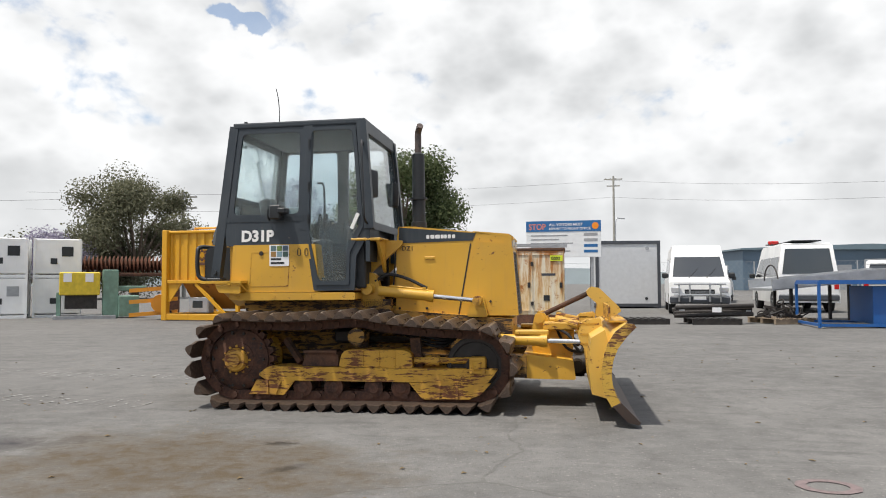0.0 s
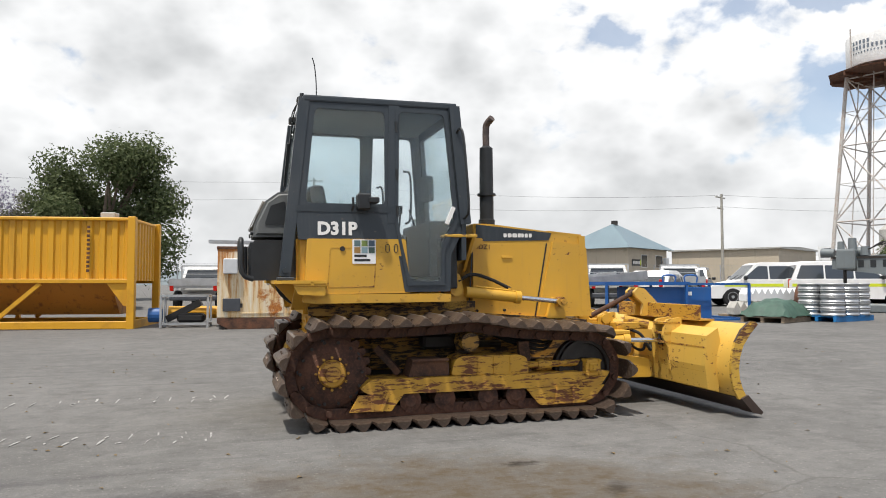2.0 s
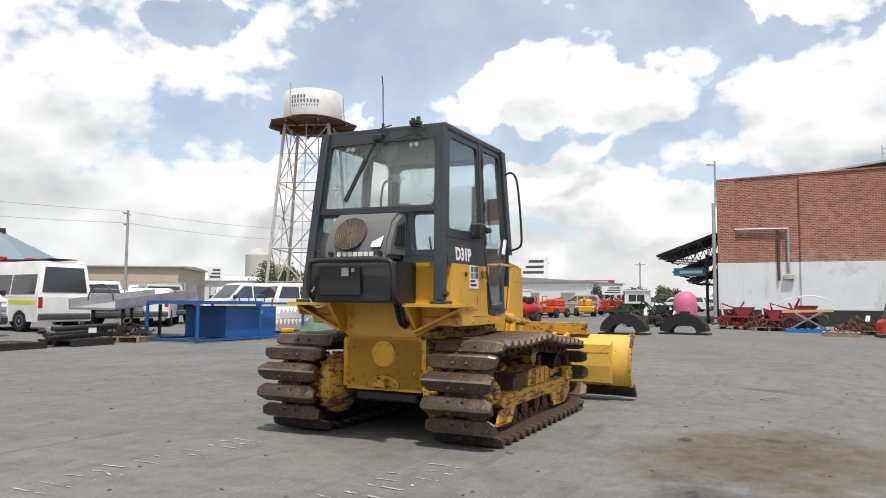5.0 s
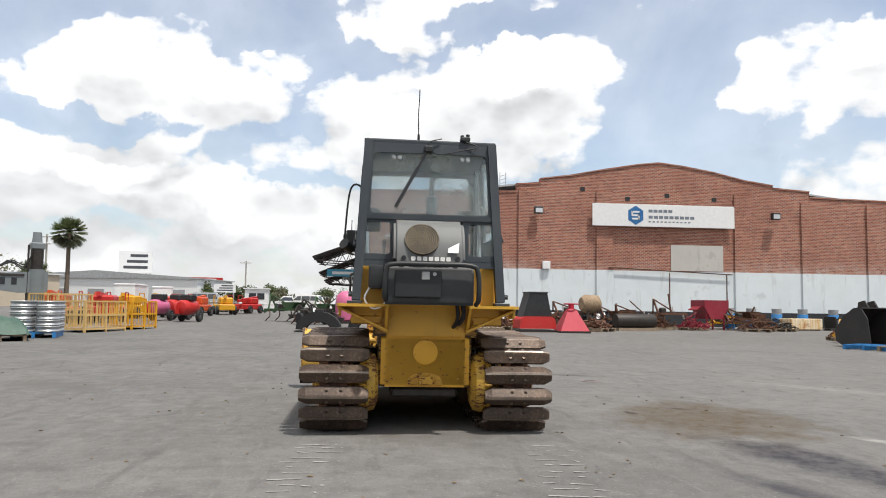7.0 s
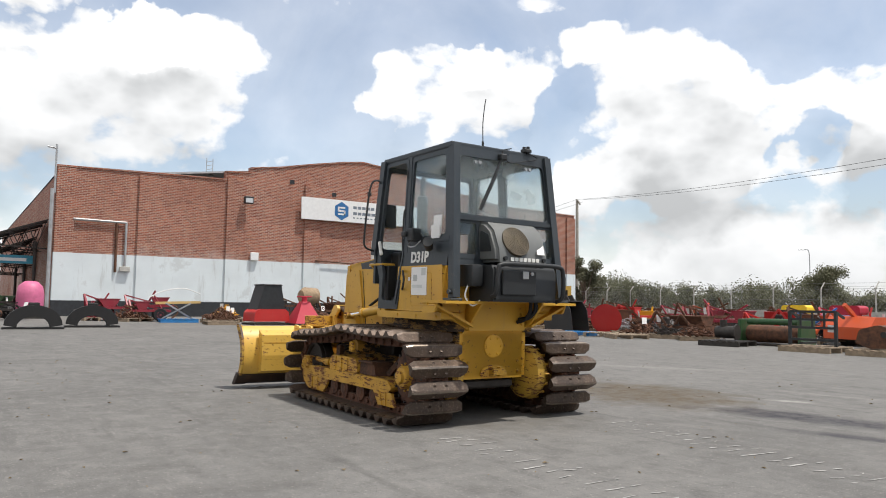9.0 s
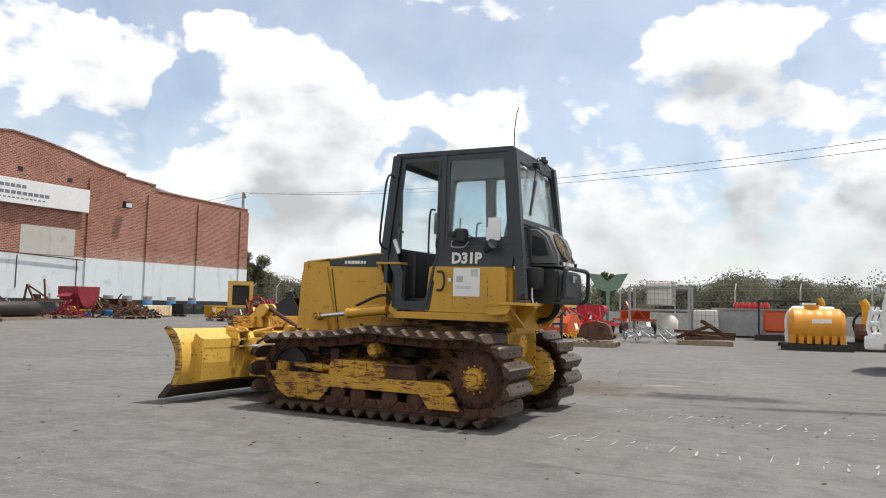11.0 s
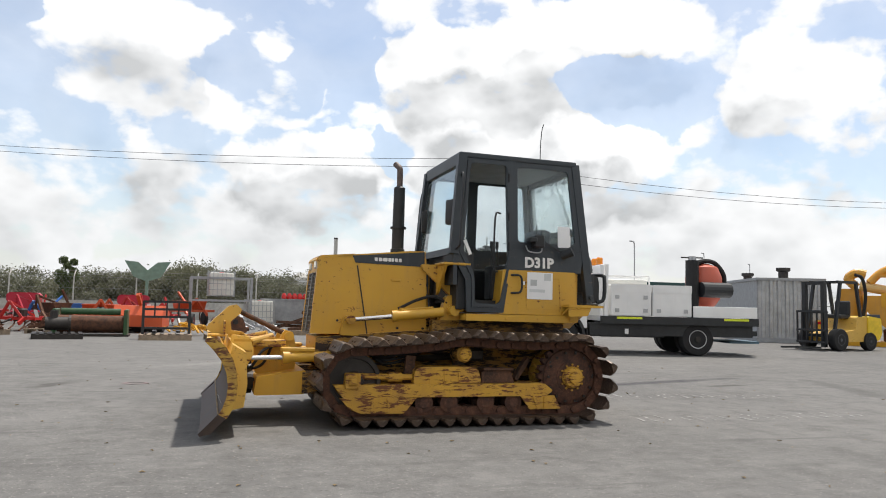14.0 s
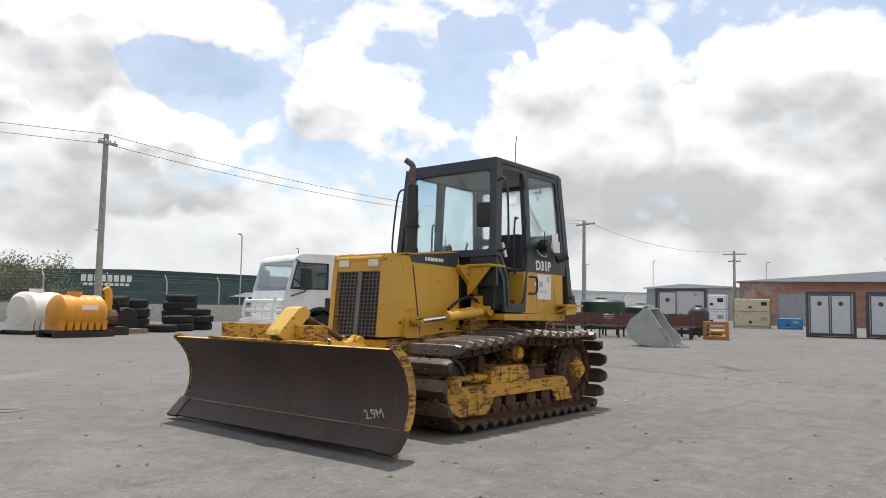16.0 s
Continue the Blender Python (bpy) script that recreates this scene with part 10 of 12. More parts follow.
for i, (x, y, mat) in enumerate(((10.6, -15.4, BROWN), (9.6, -15.9, DARK_STEEL), (14.6, -17.6, BROWN), (8.4, -15.6, BROWN), (12.8, -17.0, GREY_STEEL), (17.8, -17.2, BROWN), (6.8, -16.9, BROWN), (5.0, -18.0, DARK_STEEL), (15.2, -18.8, BROWN), (19.8, -19.0, BROWN), (22.6, -20.6, BROWN))):
    scrap_heap("pallet of rusty machine parts", x, y, 15 * i, mat, 70 + i, 1.2, 0.5, 45)
loose_pallet(11.6, -14.6, 130)
loose_pallet(10.2, -14.3, 150)
loose_pallet(12.4, -14.2, 120, BLUE_PLASTIC, "blue plastic pallet lying on the yard")
t = thing("green_roller", "green grain roller with rust-brown drum", "roller", on(5.5, -15.3, 2))
part("roller_drum", spin(B(), [(0.05, -0.85), (0.24, -0.85), (0.25, 0.85), (0.05, 0.85)], (0, -0.1, 0.32), "x", 20), BROWN, t, smooth=True)
part("green_cover", rod(B(), (-0.75, 0.15, 0.68), (0.75, 0.15, 0.68), 0.09, seg=14), GREEN, t)
for u in (-0.9, 0.9):
    part("end_frame", box(B(), u - 0.05, u + 0.05, -0.4, 0.4, 0.0, 0.75, 0.02), GREEN, t)
part("skid", box(B(), -1.0, 1.0, -0.45, 0.45, 0, 0.05), DARK_STEEL, t)
t = thing("pump_on_pallet", "grey cast-iron pump on a dark pallet", "pump", on(6.1, -13.9, 10))
pallet(t, name="pallet_deck", mat=DARK_STEEL)
part("pump_body", rod(B(), (-0.25, 0, 0.38), (0.3, 0, 0.38), 0.17, seg=16), DARK_STEEL, t, smooth=True)
part("flange", rod(B(), (-0.3, 0, 0.38), (-0.25, 0, 0.38), 0.22, seg=16), DARK_STEEL, t)
part("outlet", rod(B(), (0.1, 0, 0.5), (0.1, 0, 0.72), 0.1, seg=12), DARK_STEEL, t)
t = thing("fork_frame", "black pallet-fork frame on a timber pallet", "fork frame", on(3.45, -13.7, 2))
pallet(t, name="pallet_deck", w=1.3)
bm = B()
for u in (-0.58, 0.58):
    bar(bm, (u, 0.1, 0.15), (u, 0.1, 1.0), 0.07)
    bar(bm, (u, 0.1, 1.0), (u, -0.3, 0.85), 0.05)
for z in (0.3, 0.6, 0.8, 1.0):
    bar(bm, (-0.58, 0.1, z), (0.58, 0.1, z), 0.06)
for u in (-0.3, 0.0, 0.3):
    bar(bm, (u, 0.1, 0.6), (u, 0.1, 1.0), 0.04)
part("frame", bm, BLACK_PLASTIC, t)
part("fork", box(B(), -0.35, -0.25, -0.6, 0.1, 0.18, 0.23), BLACK_PLASTIC, t)
part("fork", box(B(), 0.25, 0.35, -0.6, 0.1, 0.18, 0.23), BLACK_PLASTIC, t)
part("paper_tag", box(B(), -0.5, -0.35, 0.04, 0.05, 0.5, 0.68), PAPER, t)
t = thing("rotary_tiller", "orange-red rotary tiller standing on the yard", "tiller", on(4.4, -17.6, 80))
part("hood", prism(B(), [(-0.45, 0.2), (-0.5, 0.6), (-0.2, 0.85), (0.2, 0.85), (0.45, 0.55), (0.45, 0.2)], side, -0.75, 0.75), ORANGE_RED, t)
part("rotor", rod(B(), (0, -0.7, 0.22), (0, 0.7, 0.22), 0.2, seg=12), DARK_STEEL, t)
part("hitch", bar(B(), (0, 0, 0.8), (0.5, 0, 1.2), 0.1), ORANGE_RED, t)
for x, y, mat, label in ((13.6, -30.2, plain("yellow_plastic", (0.80, 0.52, 0.02), 0.5), "yellow plastic spreader hopper"), (9.8, -27.6, CRIMSON, "crimson spreader hopper"), (5.4, -26.0, CRIMSON, "crimson hopper under a grey deflector")):
    t = thing("spreader_hopper", label + " on a frame", "spreader", on(x, y, 5), "plastic hopper spreaders")
    part("hopper", prism(B(), rounded([(-0.3, 0.5), (-0.62, 0.88), (-0.62, 1.12), (-0.5, 1.2), (0.5, 1.2), (0.62, 1.12), (0.62, 0.88), (0.3, 0.5)], 0.05, 3), side, -0.45, 0.45), mat, t, smooth=True)
    for u in (-0.4, 0.4):
        part("leg", bar(B(), (u, -0.3, 0), (u, -0.3, 0.75), 0.06), RED, t)
        part("leg", bar(B(), (u, 0.3, 0), (u, 0.3, 0.75), 0.06), RED, t)
t = thing("grey_deflector", "grey folded steel deflector on a post", "deflector", on(5.0, -27.2, 0))
for s in (-1, 1):
    part("wing", prism(B(), [(0.0, 1.8), (s * 0.55, 2.0), (s * 0.95, 2.7), (s * 0.4, 2.65), (0, 2.3)], side, -0.02, 0.02), SAGE, t)
part("post", bar(B(), (0, 0, 0), (0, 0, 1.9), 0.12), SAGE, t)
t = thing("brown_attachment", "brown hydraulic attachment on a pallet", "attachment", on(1.85, -13.7, 6))
pallet(t, name="pallet_deck")
part("side_plate", prism(B(), rounded([(-0.5, 0.2), (-0.35, 0.62), (0.0, 0.72), (0.42, 0.6), (0.5, 0.3), (0.2, 0.16)], 0.08, 3), side, -0.25, 0.2), BROWN, t)
part("pin", rod(B(), (-0.15, -0.3, 0.5), (-0.15, 0.3, 0.5), 0.07, seg=12), DARK_STEEL, t)
part("crossbar", rod(B(), (-0.55, 0, 0.3), (0.55, 0, 0.3), 0.06, seg=10), BROWN, t)
scrap_heap("heap of pale pipes and offcuts", 1.2, -17.6, 0, GREY_STEEL, 95, 2.2, 0.45, 60, False)
scrap_heap("yellow and grey fittings on the ground", 2.9, -16.0, 30, SILO_YELLOW, 96, 1.4, 0.3, 35, False)

t = thing("tank_stand", "white bulk tank caged on a tall grey stand", "tank stand", on(1.95, -23.8, 3))
bm = B()
for u in (-1.15, 1.15):
    for v in (-0.6, 0.6):
        bar(bm, (u, v, 0), (u, v, 2.0), 0.09)
for z in (1.05, 1.95):
    for v in (-0.6, 0.6):
        bar(bm, (-1.15, v, z), (1.15, v, z), 0.08)
part("stand_frame", bm, GREY, t)
ibc(t, 0.0, 0.0, 1.08)
part("white_jar", spin(B(), [(0.3, 0), (0.36, 0.1), (0.36, 0.6), (0.2, 0.8), (0.1, 0.82)], (-0.3, -0.2, 0.02), "z", 16), POLY_WHITE, t, smooth=True)
t = thing("bulk_tank", "white bulk tank in a wire cage", "tank", on(0.35, -24.6, 10))
pallet(t, name="pallet_deck", w=1.05, d=1.2)
ibc(t, 0, 0, 0.0)
t = thing("grey_site_box", "long grey ribbed site box with red bottles on top", "site box", on(-1.35, -25.6, 4))
bm = ribbed(B(), (1.5, -0.6), (-1.5, -0.6), 0.1, 1.12, 0.22, 0.03)
part("box_front", bm, GREY, t)
part("box_body", box(B(), -1.5, 1.5, -0.58, 0.6, 0.08, 1.12), GREY, t)
part("box_lid", box(B(), -1.53, 1.53, -0.65, 0.65, 1.12, 1.18), GREY, t)
part("skids", box(B(), -1.4, 1.4, -0.5, 0.5, 0, 0.08), DARK_STEEL, t)
for i in range(6):
    part("red_bottle", spin(B(), [(0.09, 0), (0.11, 0.02), (0.11, 0.16), (0.05, 0.25)], (-0.55 + 0.23 * i, 0, 1.18), "z", 10), LENS_RED, t, smooth=True)
t = thing("frame_stack", "rust-brown welded frames piled on bearers", "frame stack", on(-0.6, -17.2, 10))
for a, b in (((-0.9, -0.3, 0.2), (0.7, -0.2, 0.3)), ((-0.8, 0.3, 0.25), (0.6, 0.4, 0.2)), ((-0.7, -0.2, 0.25), (0.1, 0.3, 0.75)), ((0.8, -0.4, 0.2), (-0.2, 0.2, 0.62)), ((-0.9, 0.0, 0.35), (0.9, 0.1, 0.42))):
    part("frame_bar", bar(B(), a, b, 0.12, 0.09), RUST, t)
part("bearer", box(B(), -0.8, 0.8, -0.45, 0.45, 0, 0.14), WOOD, t)
t = thing("engine_pump", "orange engine pump under a black canopy", "pump", on(-2.6, -23.4, 5))
part("canopy", box(B(), -0.9, 0.9, -0.5, 0.5, 1.42, 1.5), BLACK_PLASTIC, t)
for u in (-0.85, 0.85):
    for v in (-0.45, 0.45):
        part("post", bar(B(), (u, v, 0.2), (u, v, 1.42), 0.05), BLACK_PLASTIC, t)
part("engine", box(B(), -0.5, 0.7, -0.35, 0.35, 0.3, 1.1, 0.08), ORANGE_RED, t)
part("skid", box(B(), -1.0, 1.0, -0.5, 0.5, 0, 0.2), DARK_STEEL, t)
part("delivery_pipe", tube(B(), arc([(-0.7, 0, 0.5), (-1.1, 0, 0.9), (-1.3, 0, 1.35), (-1.2, 0, 1.6)], 4), 0.1, 8), SILO_YELLOW, t)
lying_tank("water_tank", "orange poly water tank on a skid", -3.7, -16.8, 6, ORANGE, 0.5, 1.5, 0.2)
lying_tank("water_tank", "white poly water tank on a skid", -3.6, -19.2, 20, POLY_WHITE, 0.58, 1.5, 0.12)
t = thing("yellow_pump", "yellow pump unit with coiled hoses", "pump", on(-5.0, -17.6, 0))
part("pump_body", rod(B(), (-0.2, 0, 0.5), (0.3, 0, 0.5), 0.28, seg=14), BROWN, t)
part("riser", tube(B(), arc([(0, 0, 0.7), (0, 0, 1.25), (0.1, 0, 1.45)], 4), 0.12, 8), SILO_YELLOW, t)
part("skid", box(B(), -0.5, 0.5, -0.4, 0.4, 0, 0.25), DARK_STEEL, t)
for k in range(3):
    part("hose_coil", tube(B(), [(-0.1 + 0.42 * math.cos(a), -0.3 - 0.05 * k, 0.75 + 0.42 * math.sin(a)) for a in (2 * math.pi * i / 16 for i in range(17))], 0.035, 6), RUBBER, t)
tyre_pile(-7.0, -21.6, 0, ((0.75, 0.42), (0.72, 0.42), (0.74, 0.4)), "stack of large tractor tyres", 1)
tyre_pile(-8.4, -22.6, 0, ((0.7, 0.4), (0.7, 0.4), (0.66, 0.36)), "stack of large black tyres", 2)
tyre_pile(-8.6, -19.6, 0, ((0.55, 0.28), (0.54, 0.28)), "two truck tyres stacked", 3)
tyre_pile(-9.9, -20.4, 0, ((0.55, 0.28), (0.54, 0.28), (0.5, 0.25)), "stack of truck tyres", 4)
tyre_pile(-10.6, -22.6, 0, ((0.7, 0.36), (0.68, 0.36), (0.66, 0.36), (0.6, 0.3)), "tall stack of large tyres", 5)
tyre_pile(-7.6, -18.9, 0, ((0.5, 0.26),), "single black truck tyre lying flat", 6)
for x, y in ((-6.3, -19.0), (-5.8, -19.5)):
    t = thing("truck_wheel", "bare truck wheel with a white rim", "wheel", on(x, y, 10), "loose wheels")
    wheel(t, 0, 0, 0.42, 0.42, 0.28, 0.72, WHITE_MATT, -1)
loose_pallet(-6.0, -18.6, 5)

# ---- service truck ----
truck = thing("service_truck", "white cab-over service truck with tool boxes and vacuum unit", "truck", on(-7.52, -9.18, -13.5))
cabl = [(2.55, 0.55), (2.58, 0.95), (2.54, 1.30), (2.515, 1.38), (1.03, 1.38), (1.02, 0.62), (1.15, 0.62)] + [(1.62 + 0.52 * math.cos(a), 0.45 + 0.52 * math.sin(a)) for a in (math.pi * (8 - i) / 8 for i in range(9))][1:] + [(2.3, 0.5)]
bm = prism(B(), cabl, side, -0.98, 0.98)
bmesh.ops.bevel(bm, geom=[e for e in bm.edges if abs(abs((e.verts[0].co.y + e.verts[1].co.y) / 2) - 0.98) < 1e-3 and 0.8 < (e.verts[0].co.z + e.verts[1].co.z) / 2 < 1.36 and min(v.co.x for v in e.verts) > 2.0], offset=0.05, segments=2, affect="EDGES")
tcab = part("cab", bm, WHITE, truck, "white truck cab", True, sharp=30)
bm = prism(B(), rounded([(2.345, 2.08), (2.27, 2.2), (2.12, 2.26), (1.2, 2.28), (1.05, 2.2), (1.03, 2.08)], 0.04, 2), side, -0.96, 0.96)
bmesh.ops.bevel(bm, geom=[e for e in bm.edges if abs(abs((e.verts[0].co.y + e.verts[1].co.y) / 2) - 0.96) < 1e-3 and min(v.co.z for v in e.verts) > 2.12], offset=0.07, segments=3, affect="EDGES", clamp_overlap=True)
part("cab_roof", bm, WHITE, tcab, "", True, sharp=40)
part("back_panel", box(B(), 1.035, 1.075, -0.93, 0.93, 1.384, 2.078), WHITE, tcab)
part("dashboard", box(B(), 2.05, 2.44, -0.9, 0.9, 1.384, 1.47, 0.04, seg=2), BLACK_PLASTIC, tcab)
part("steering_wheel", tube(B(), [(1.98 + 0.10 * math.cos(a), 0.45 + 0.2 * math.sin(a), 1.52 + 0.15 * math.cos(a)) for a in (math.pi * i / 8 for i in range(17))], 0.017, 6), BLACK_PLASTIC, tcab)
for y in (-0.45, 0.45):
    part("seat_back", box(B(), 1.22, 1.36, y - 0.24, y + 0.24, 1.384, 1.86, 0.05, seg=2), CHARCOAL, tcab)
for s in (-1, 1):
    bm = B()
    window_frame(bm, [(2.515, 1.382), (2.33, 2.10), (1.03, 2.10), (1.03, 1.382)], [(2.42, 1.42), (2.26, 2.05), (1.42, 2.05), (1.42, 1.42)], side, s * 0.94, s * 0.976, 0.05)
    part("window_frame", bm, WHITE, tcab)
    bm = B()
    window_frame(bm, [(2.425, 1.415), (2.263, 2.055), (1.415, 2.055), (1.415, 1.415)], [(2.385, 1.44), (2.24, 2.025), (1.45, 2.025), (1.45, 1.44)], side, s * 0.95, s * 0.98, 0.04)
    part("window_seal", bm, BLACK_PLASTIC, tcab)
    pane("side_window", [(2.42, 1.42), (2.26, 2.05), (1.42, 2.05), (1.42, 1.42)], side, s * 0.955, tcab, 0.04)
    part("door_seam", prism(B(), [(1.30, 0.75), (1.31, 0.75), (1.31, 1.375), (1.30, 1.375)], side, s * 0.981, s * 0.984), GREY, tcab)
    part("door_handle", box(B(), 1.36, 1.50, min(s * 0.98, s * 1.0), max(s * 0.98, s * 1.0), 0.92, 1.22, 0.01), BLACK_PLASTIC, tcab)
    part("mirror", box(B(), 2.02, 2.22, min(s * 1.06, s * 1.28), max(s * 1.06, s * 1.28), 1.40, 1.92, 0.04, seg=2), BLACK_PLASTIC, tcab)
    part("mirror_arm", tube(B(), [(2.4, s * 0.98, 1.25), (2.12, s * 1.15, 1.36), (2.12, s * 1.15, 1.96), (2.3, s * 0.98, 2.12)], 0.018, 6), BLACK_PLASTIC, tcab)
    part("red_label", box(B(), 1.12, 1.22, min(s * 0.981, s * 0.986), max(s * 0.981, s * 0.986), 1.38, 1.58), LENS_RED, tcab)
    part("headlamp", box(B(), 2.50, 2.60, s * 0.75 - 0.17, s * 0.75 + 0.17, 0.82, 1.02, 0.03), LENS_CLEAR, tcab)
    part("mudguard", prism(B(), [(1.62 + 0.56 * math.cos(a), 0.45 + 0.56 * math.sin(a)) for a in (math.pi * i / 10 for i in range(11))] + [(1.62 + 0.49 * math.cos(a), 0.45 + 0.49 * math.sin(a)) for a in (math.pi * (10 - i) / 10 for i in range(11))], side, s * 0.72, s * 0.995), BLACK_PLASTIC, tcab)
    wheel(truck, 1.62, s * 0.86, 0.4, 0.4, 0.24, 0.56, GREY_STEEL, s)
    wheel(truck, -1.72, s * 0.86, 0.4, 0.4, 0.24, 0.56, GREY_STEEL, s)
    wheel(truck, -1.72, s * 0.58, 0.4, 0.4, 0.22, 0.56, GREY_STEEL, s)
    part("mud_flap", box(B(), 1.0, 1.03, s * 0.86 - 0.14, s * 0.86 + 0.14, 0.2, 0.62), RUBBER, truck)
pane("windscreen", [(-0.94, 1.384), (0.94, 1.384), (0.94, 2.079), (-0.94, 2.079)], lambda u, v, w: (2.505 - (v - 1.384) * 0.255 + w, u, v), 0.0, tcab, 0.03)
bull = B()
for y in (-0.85, -0.3, 0.3, 0.85):
    tube(bull, arc([(2.66, y, 0.5), (2.8, y, 0.8), (2.72, y, 1.22)], 3), 0.04, 6)
for z in (0.68, 0.9, 1.12):
    tube(bull, arc([(2.60, -0.98, z), (2.8, -0.6, z), (2.8, 0.6, z), (2.60, 0.98, z)], 3), 0.045, 6)
part("bull_bar", bull, WHITE, truck, "heavy white bull bar")
part("bumper", box(B(), 2.52, 2.85, -1.0, 1.0, 0.42, 0.68, 0.05, seg=2), WHITE, truck)
part("chassis", box(B(), -3.1, 2.4, -0.42, 0.42, 0.48, 0.72), DARK_STEEL, truck)
part("battery_tray", box(B(), -0.9, 0.7, 0.5, 0.95, 0.42, 0.78, 0.02), BLACK_PLASTIC, truck)
part("fuel_tank", rod(B(), (-0.6, -0.75, 0.6), (0.6, -0.75, 0.6), 0.24, seg=16), DARK_STEEL, truck)
deck_ = part("tray_deck", box(B(), -3.2, 0.72, -1.05, 1.05, 0.80, 0.92), PALE_GREY, truck)
part("side_rail", box(B(), -3.2, 0.72, 1.052, 1.09, 0.74, 0.925), BLACK_PLASTIC, deck_)
for u in (-2.95, -0.3):
    part("safety_tape", box(B(), u, u + 0.62, 1.09, 1.094, 0.86, 0.91), LIME, deck_)
part("headboard", box(B(), 0.62, 0.70, -1.0, 1.0, 0.92, 2.16, 0.01), WHITE, deck_)
for y in (-0.98, 0.98):
    part("headboard_stay", bar(B(), (0.57, y, 0.92), (0.55, y, 2.16), 0.08), WHITE, deck_)
for y in (0.3, 0.75):
    part("beacon", spin(B(), [(0.08, 0), (0.08, 0.14), (0.06, 0.17)], (0.66, y, 2.17), "z", 12), LENS_AMBER, deck_)
for u0, u1 in ((-0.55, 0.45), (-1.55, -0.58)):
    bx = part("tool_box", box(B(), u0, u1, 0.35, 1.03, 0.93, 1.68, 0.02), WHITE, deck_)
    part("box_lid", prism(B(), [(u0, 1.50), (u0, 1.69), (u1, 1.69), (u1, 1.50)], side, 1.03, 1.037), WHITE, bx)
    for u in (u0 + 0.15, u1 - 0.15):
        for z in (1.34, 1.02) if u0 > -0.6 else (1.02,):
            part("latch", box(B(), u - 0.05, u + 0.05, 1.03, 1.045, z, z + 0.09), GREY_STEEL, bx)
    part("far_tool_box", box(B(), u0, u1, -1.03, -0.35, 0.93, 1.68, 0.02), WHITE, deck_)
rk = B()
for u in (-0.75, 0.35):
    for y in (-0.3, 0.3):
        bar(rk, (u, y, 0.92), (u, y, 1.92), 0.03)
for z in (1.7, 1.92):
    for y in (-0.3, 0.3):
        bar(rk, (-0.75, y, z), (0.35, y, z), 0.03)
part("cage_rack", rk, WHITE, deck_)
part("side_gate", box(B(), -3.18, -1.58, 1.03, 1.06, 0.93, 1.2, 0.005), WHITE, deck_)
part("dark_filter", rod(B(), (-1.78, 0.5, 0.92), (-1.78, 0.5, 2.35), 0.16, seg=16), RUBBER, deck_)
vac = part("vacuum_tank", spin(B(), [(0.1, -0.35), (0.3, -0.2), (0.45, 0.05), (0.45, 0.5), (0.35, 0.75), (0.12, 0.85)], (-2.25, 0.1, 1.45), "z", 20), worn_paint("salmon_red_paint", (0.52, 0.10, 0.055), wear=0.1, dirt=0.2), deck_, "salmon-red vacuum tank", True)
part("drum_silencer", rod(B(), (-2.75, 0.45, 1.62), (-1.95, 0.62, 1.62), 0.19, seg=16), BLACK_PLASTIC, vac)
part("suction_hose", tube(B(), arc([(-1.95, 0.3, 2.1), (-2.05, 0.25, 2.32), (-2.45, 0.2, 2.34), (-2.72, 0.2, 2.05), (-2.75, 0.2, 1.7)], 5), 0.06, 8), RUBBER, vac)
part("valve", box(B(), -2.2, -2.0, 0.0, 0.2, 2.2, 2.36, 0.03), DARK_STEEL, vac)
part("water_tank", box(B(), -0.72, 0.32, -0.28, 0.28, 0.94, 1.84, 0.05, seg=2), POLY_WHITE, deck_, "white plastic water tank")
part("side_guard", box(B(), -3.1, 0.95, 0.70, 0.97, 0.46, 0.755), BLACK_PLASTIC, truck)
part("number_tag", box(B(), 0.0, 0.09, 0.972, 0.978, 0.5, 0.62), PAPER, truck)
part("filter_cap", rod(B(), (-1.78, 0.5, 2.35), (-1.78, 0.5, 2.45), 0.10, seg=14), GREY_STEEL, deck_)
part("filter_handle", bar(B(), (-2.06, 0.5, 2.42), (-1.5, 0.5, 2.42), 0.03), DARK_STEEL, deck_)
for u, s_ in ((1.62, 1), (-1.72, 1)):
    for i in range(8):
        a = math.pi * i / 4
        p = (u + 0.155 * math.cos(a), 0.945, 0.4 + 0.155 * math.sin(a))
        # black discs stand for the shade in the rim's holes
        part("rim_hole", rod(B(), p, (p[0], 0.962, p[2]), 0.026, seg=10), BLACK_PLASTIC, truck)
    part("rim_disc", rod(B(), (u, 0.90, 0.4), (u, 0.954, 0.4), 0.215, seg=24), PALE_GREY, truck, "bright steel wheel disc")
    part("hub", rod(B(), (u, 0.94, 0.4), (u, 1.0, 0.4), 0.07, seg=14), DARK_STEEL, truck)
part("rear_step", box(B(), -3.45, -2.7, -0.6, 0.6, 0.3, 0.36), plain("blue_grey_step", (0.08, 0.15, 0.2), 0.5), truck)
part("rear_bar", box(B(), -3.25, -3.15, -0.9, 0.9, 0.5, 0.62), BLACK_PLASTIC, truck)

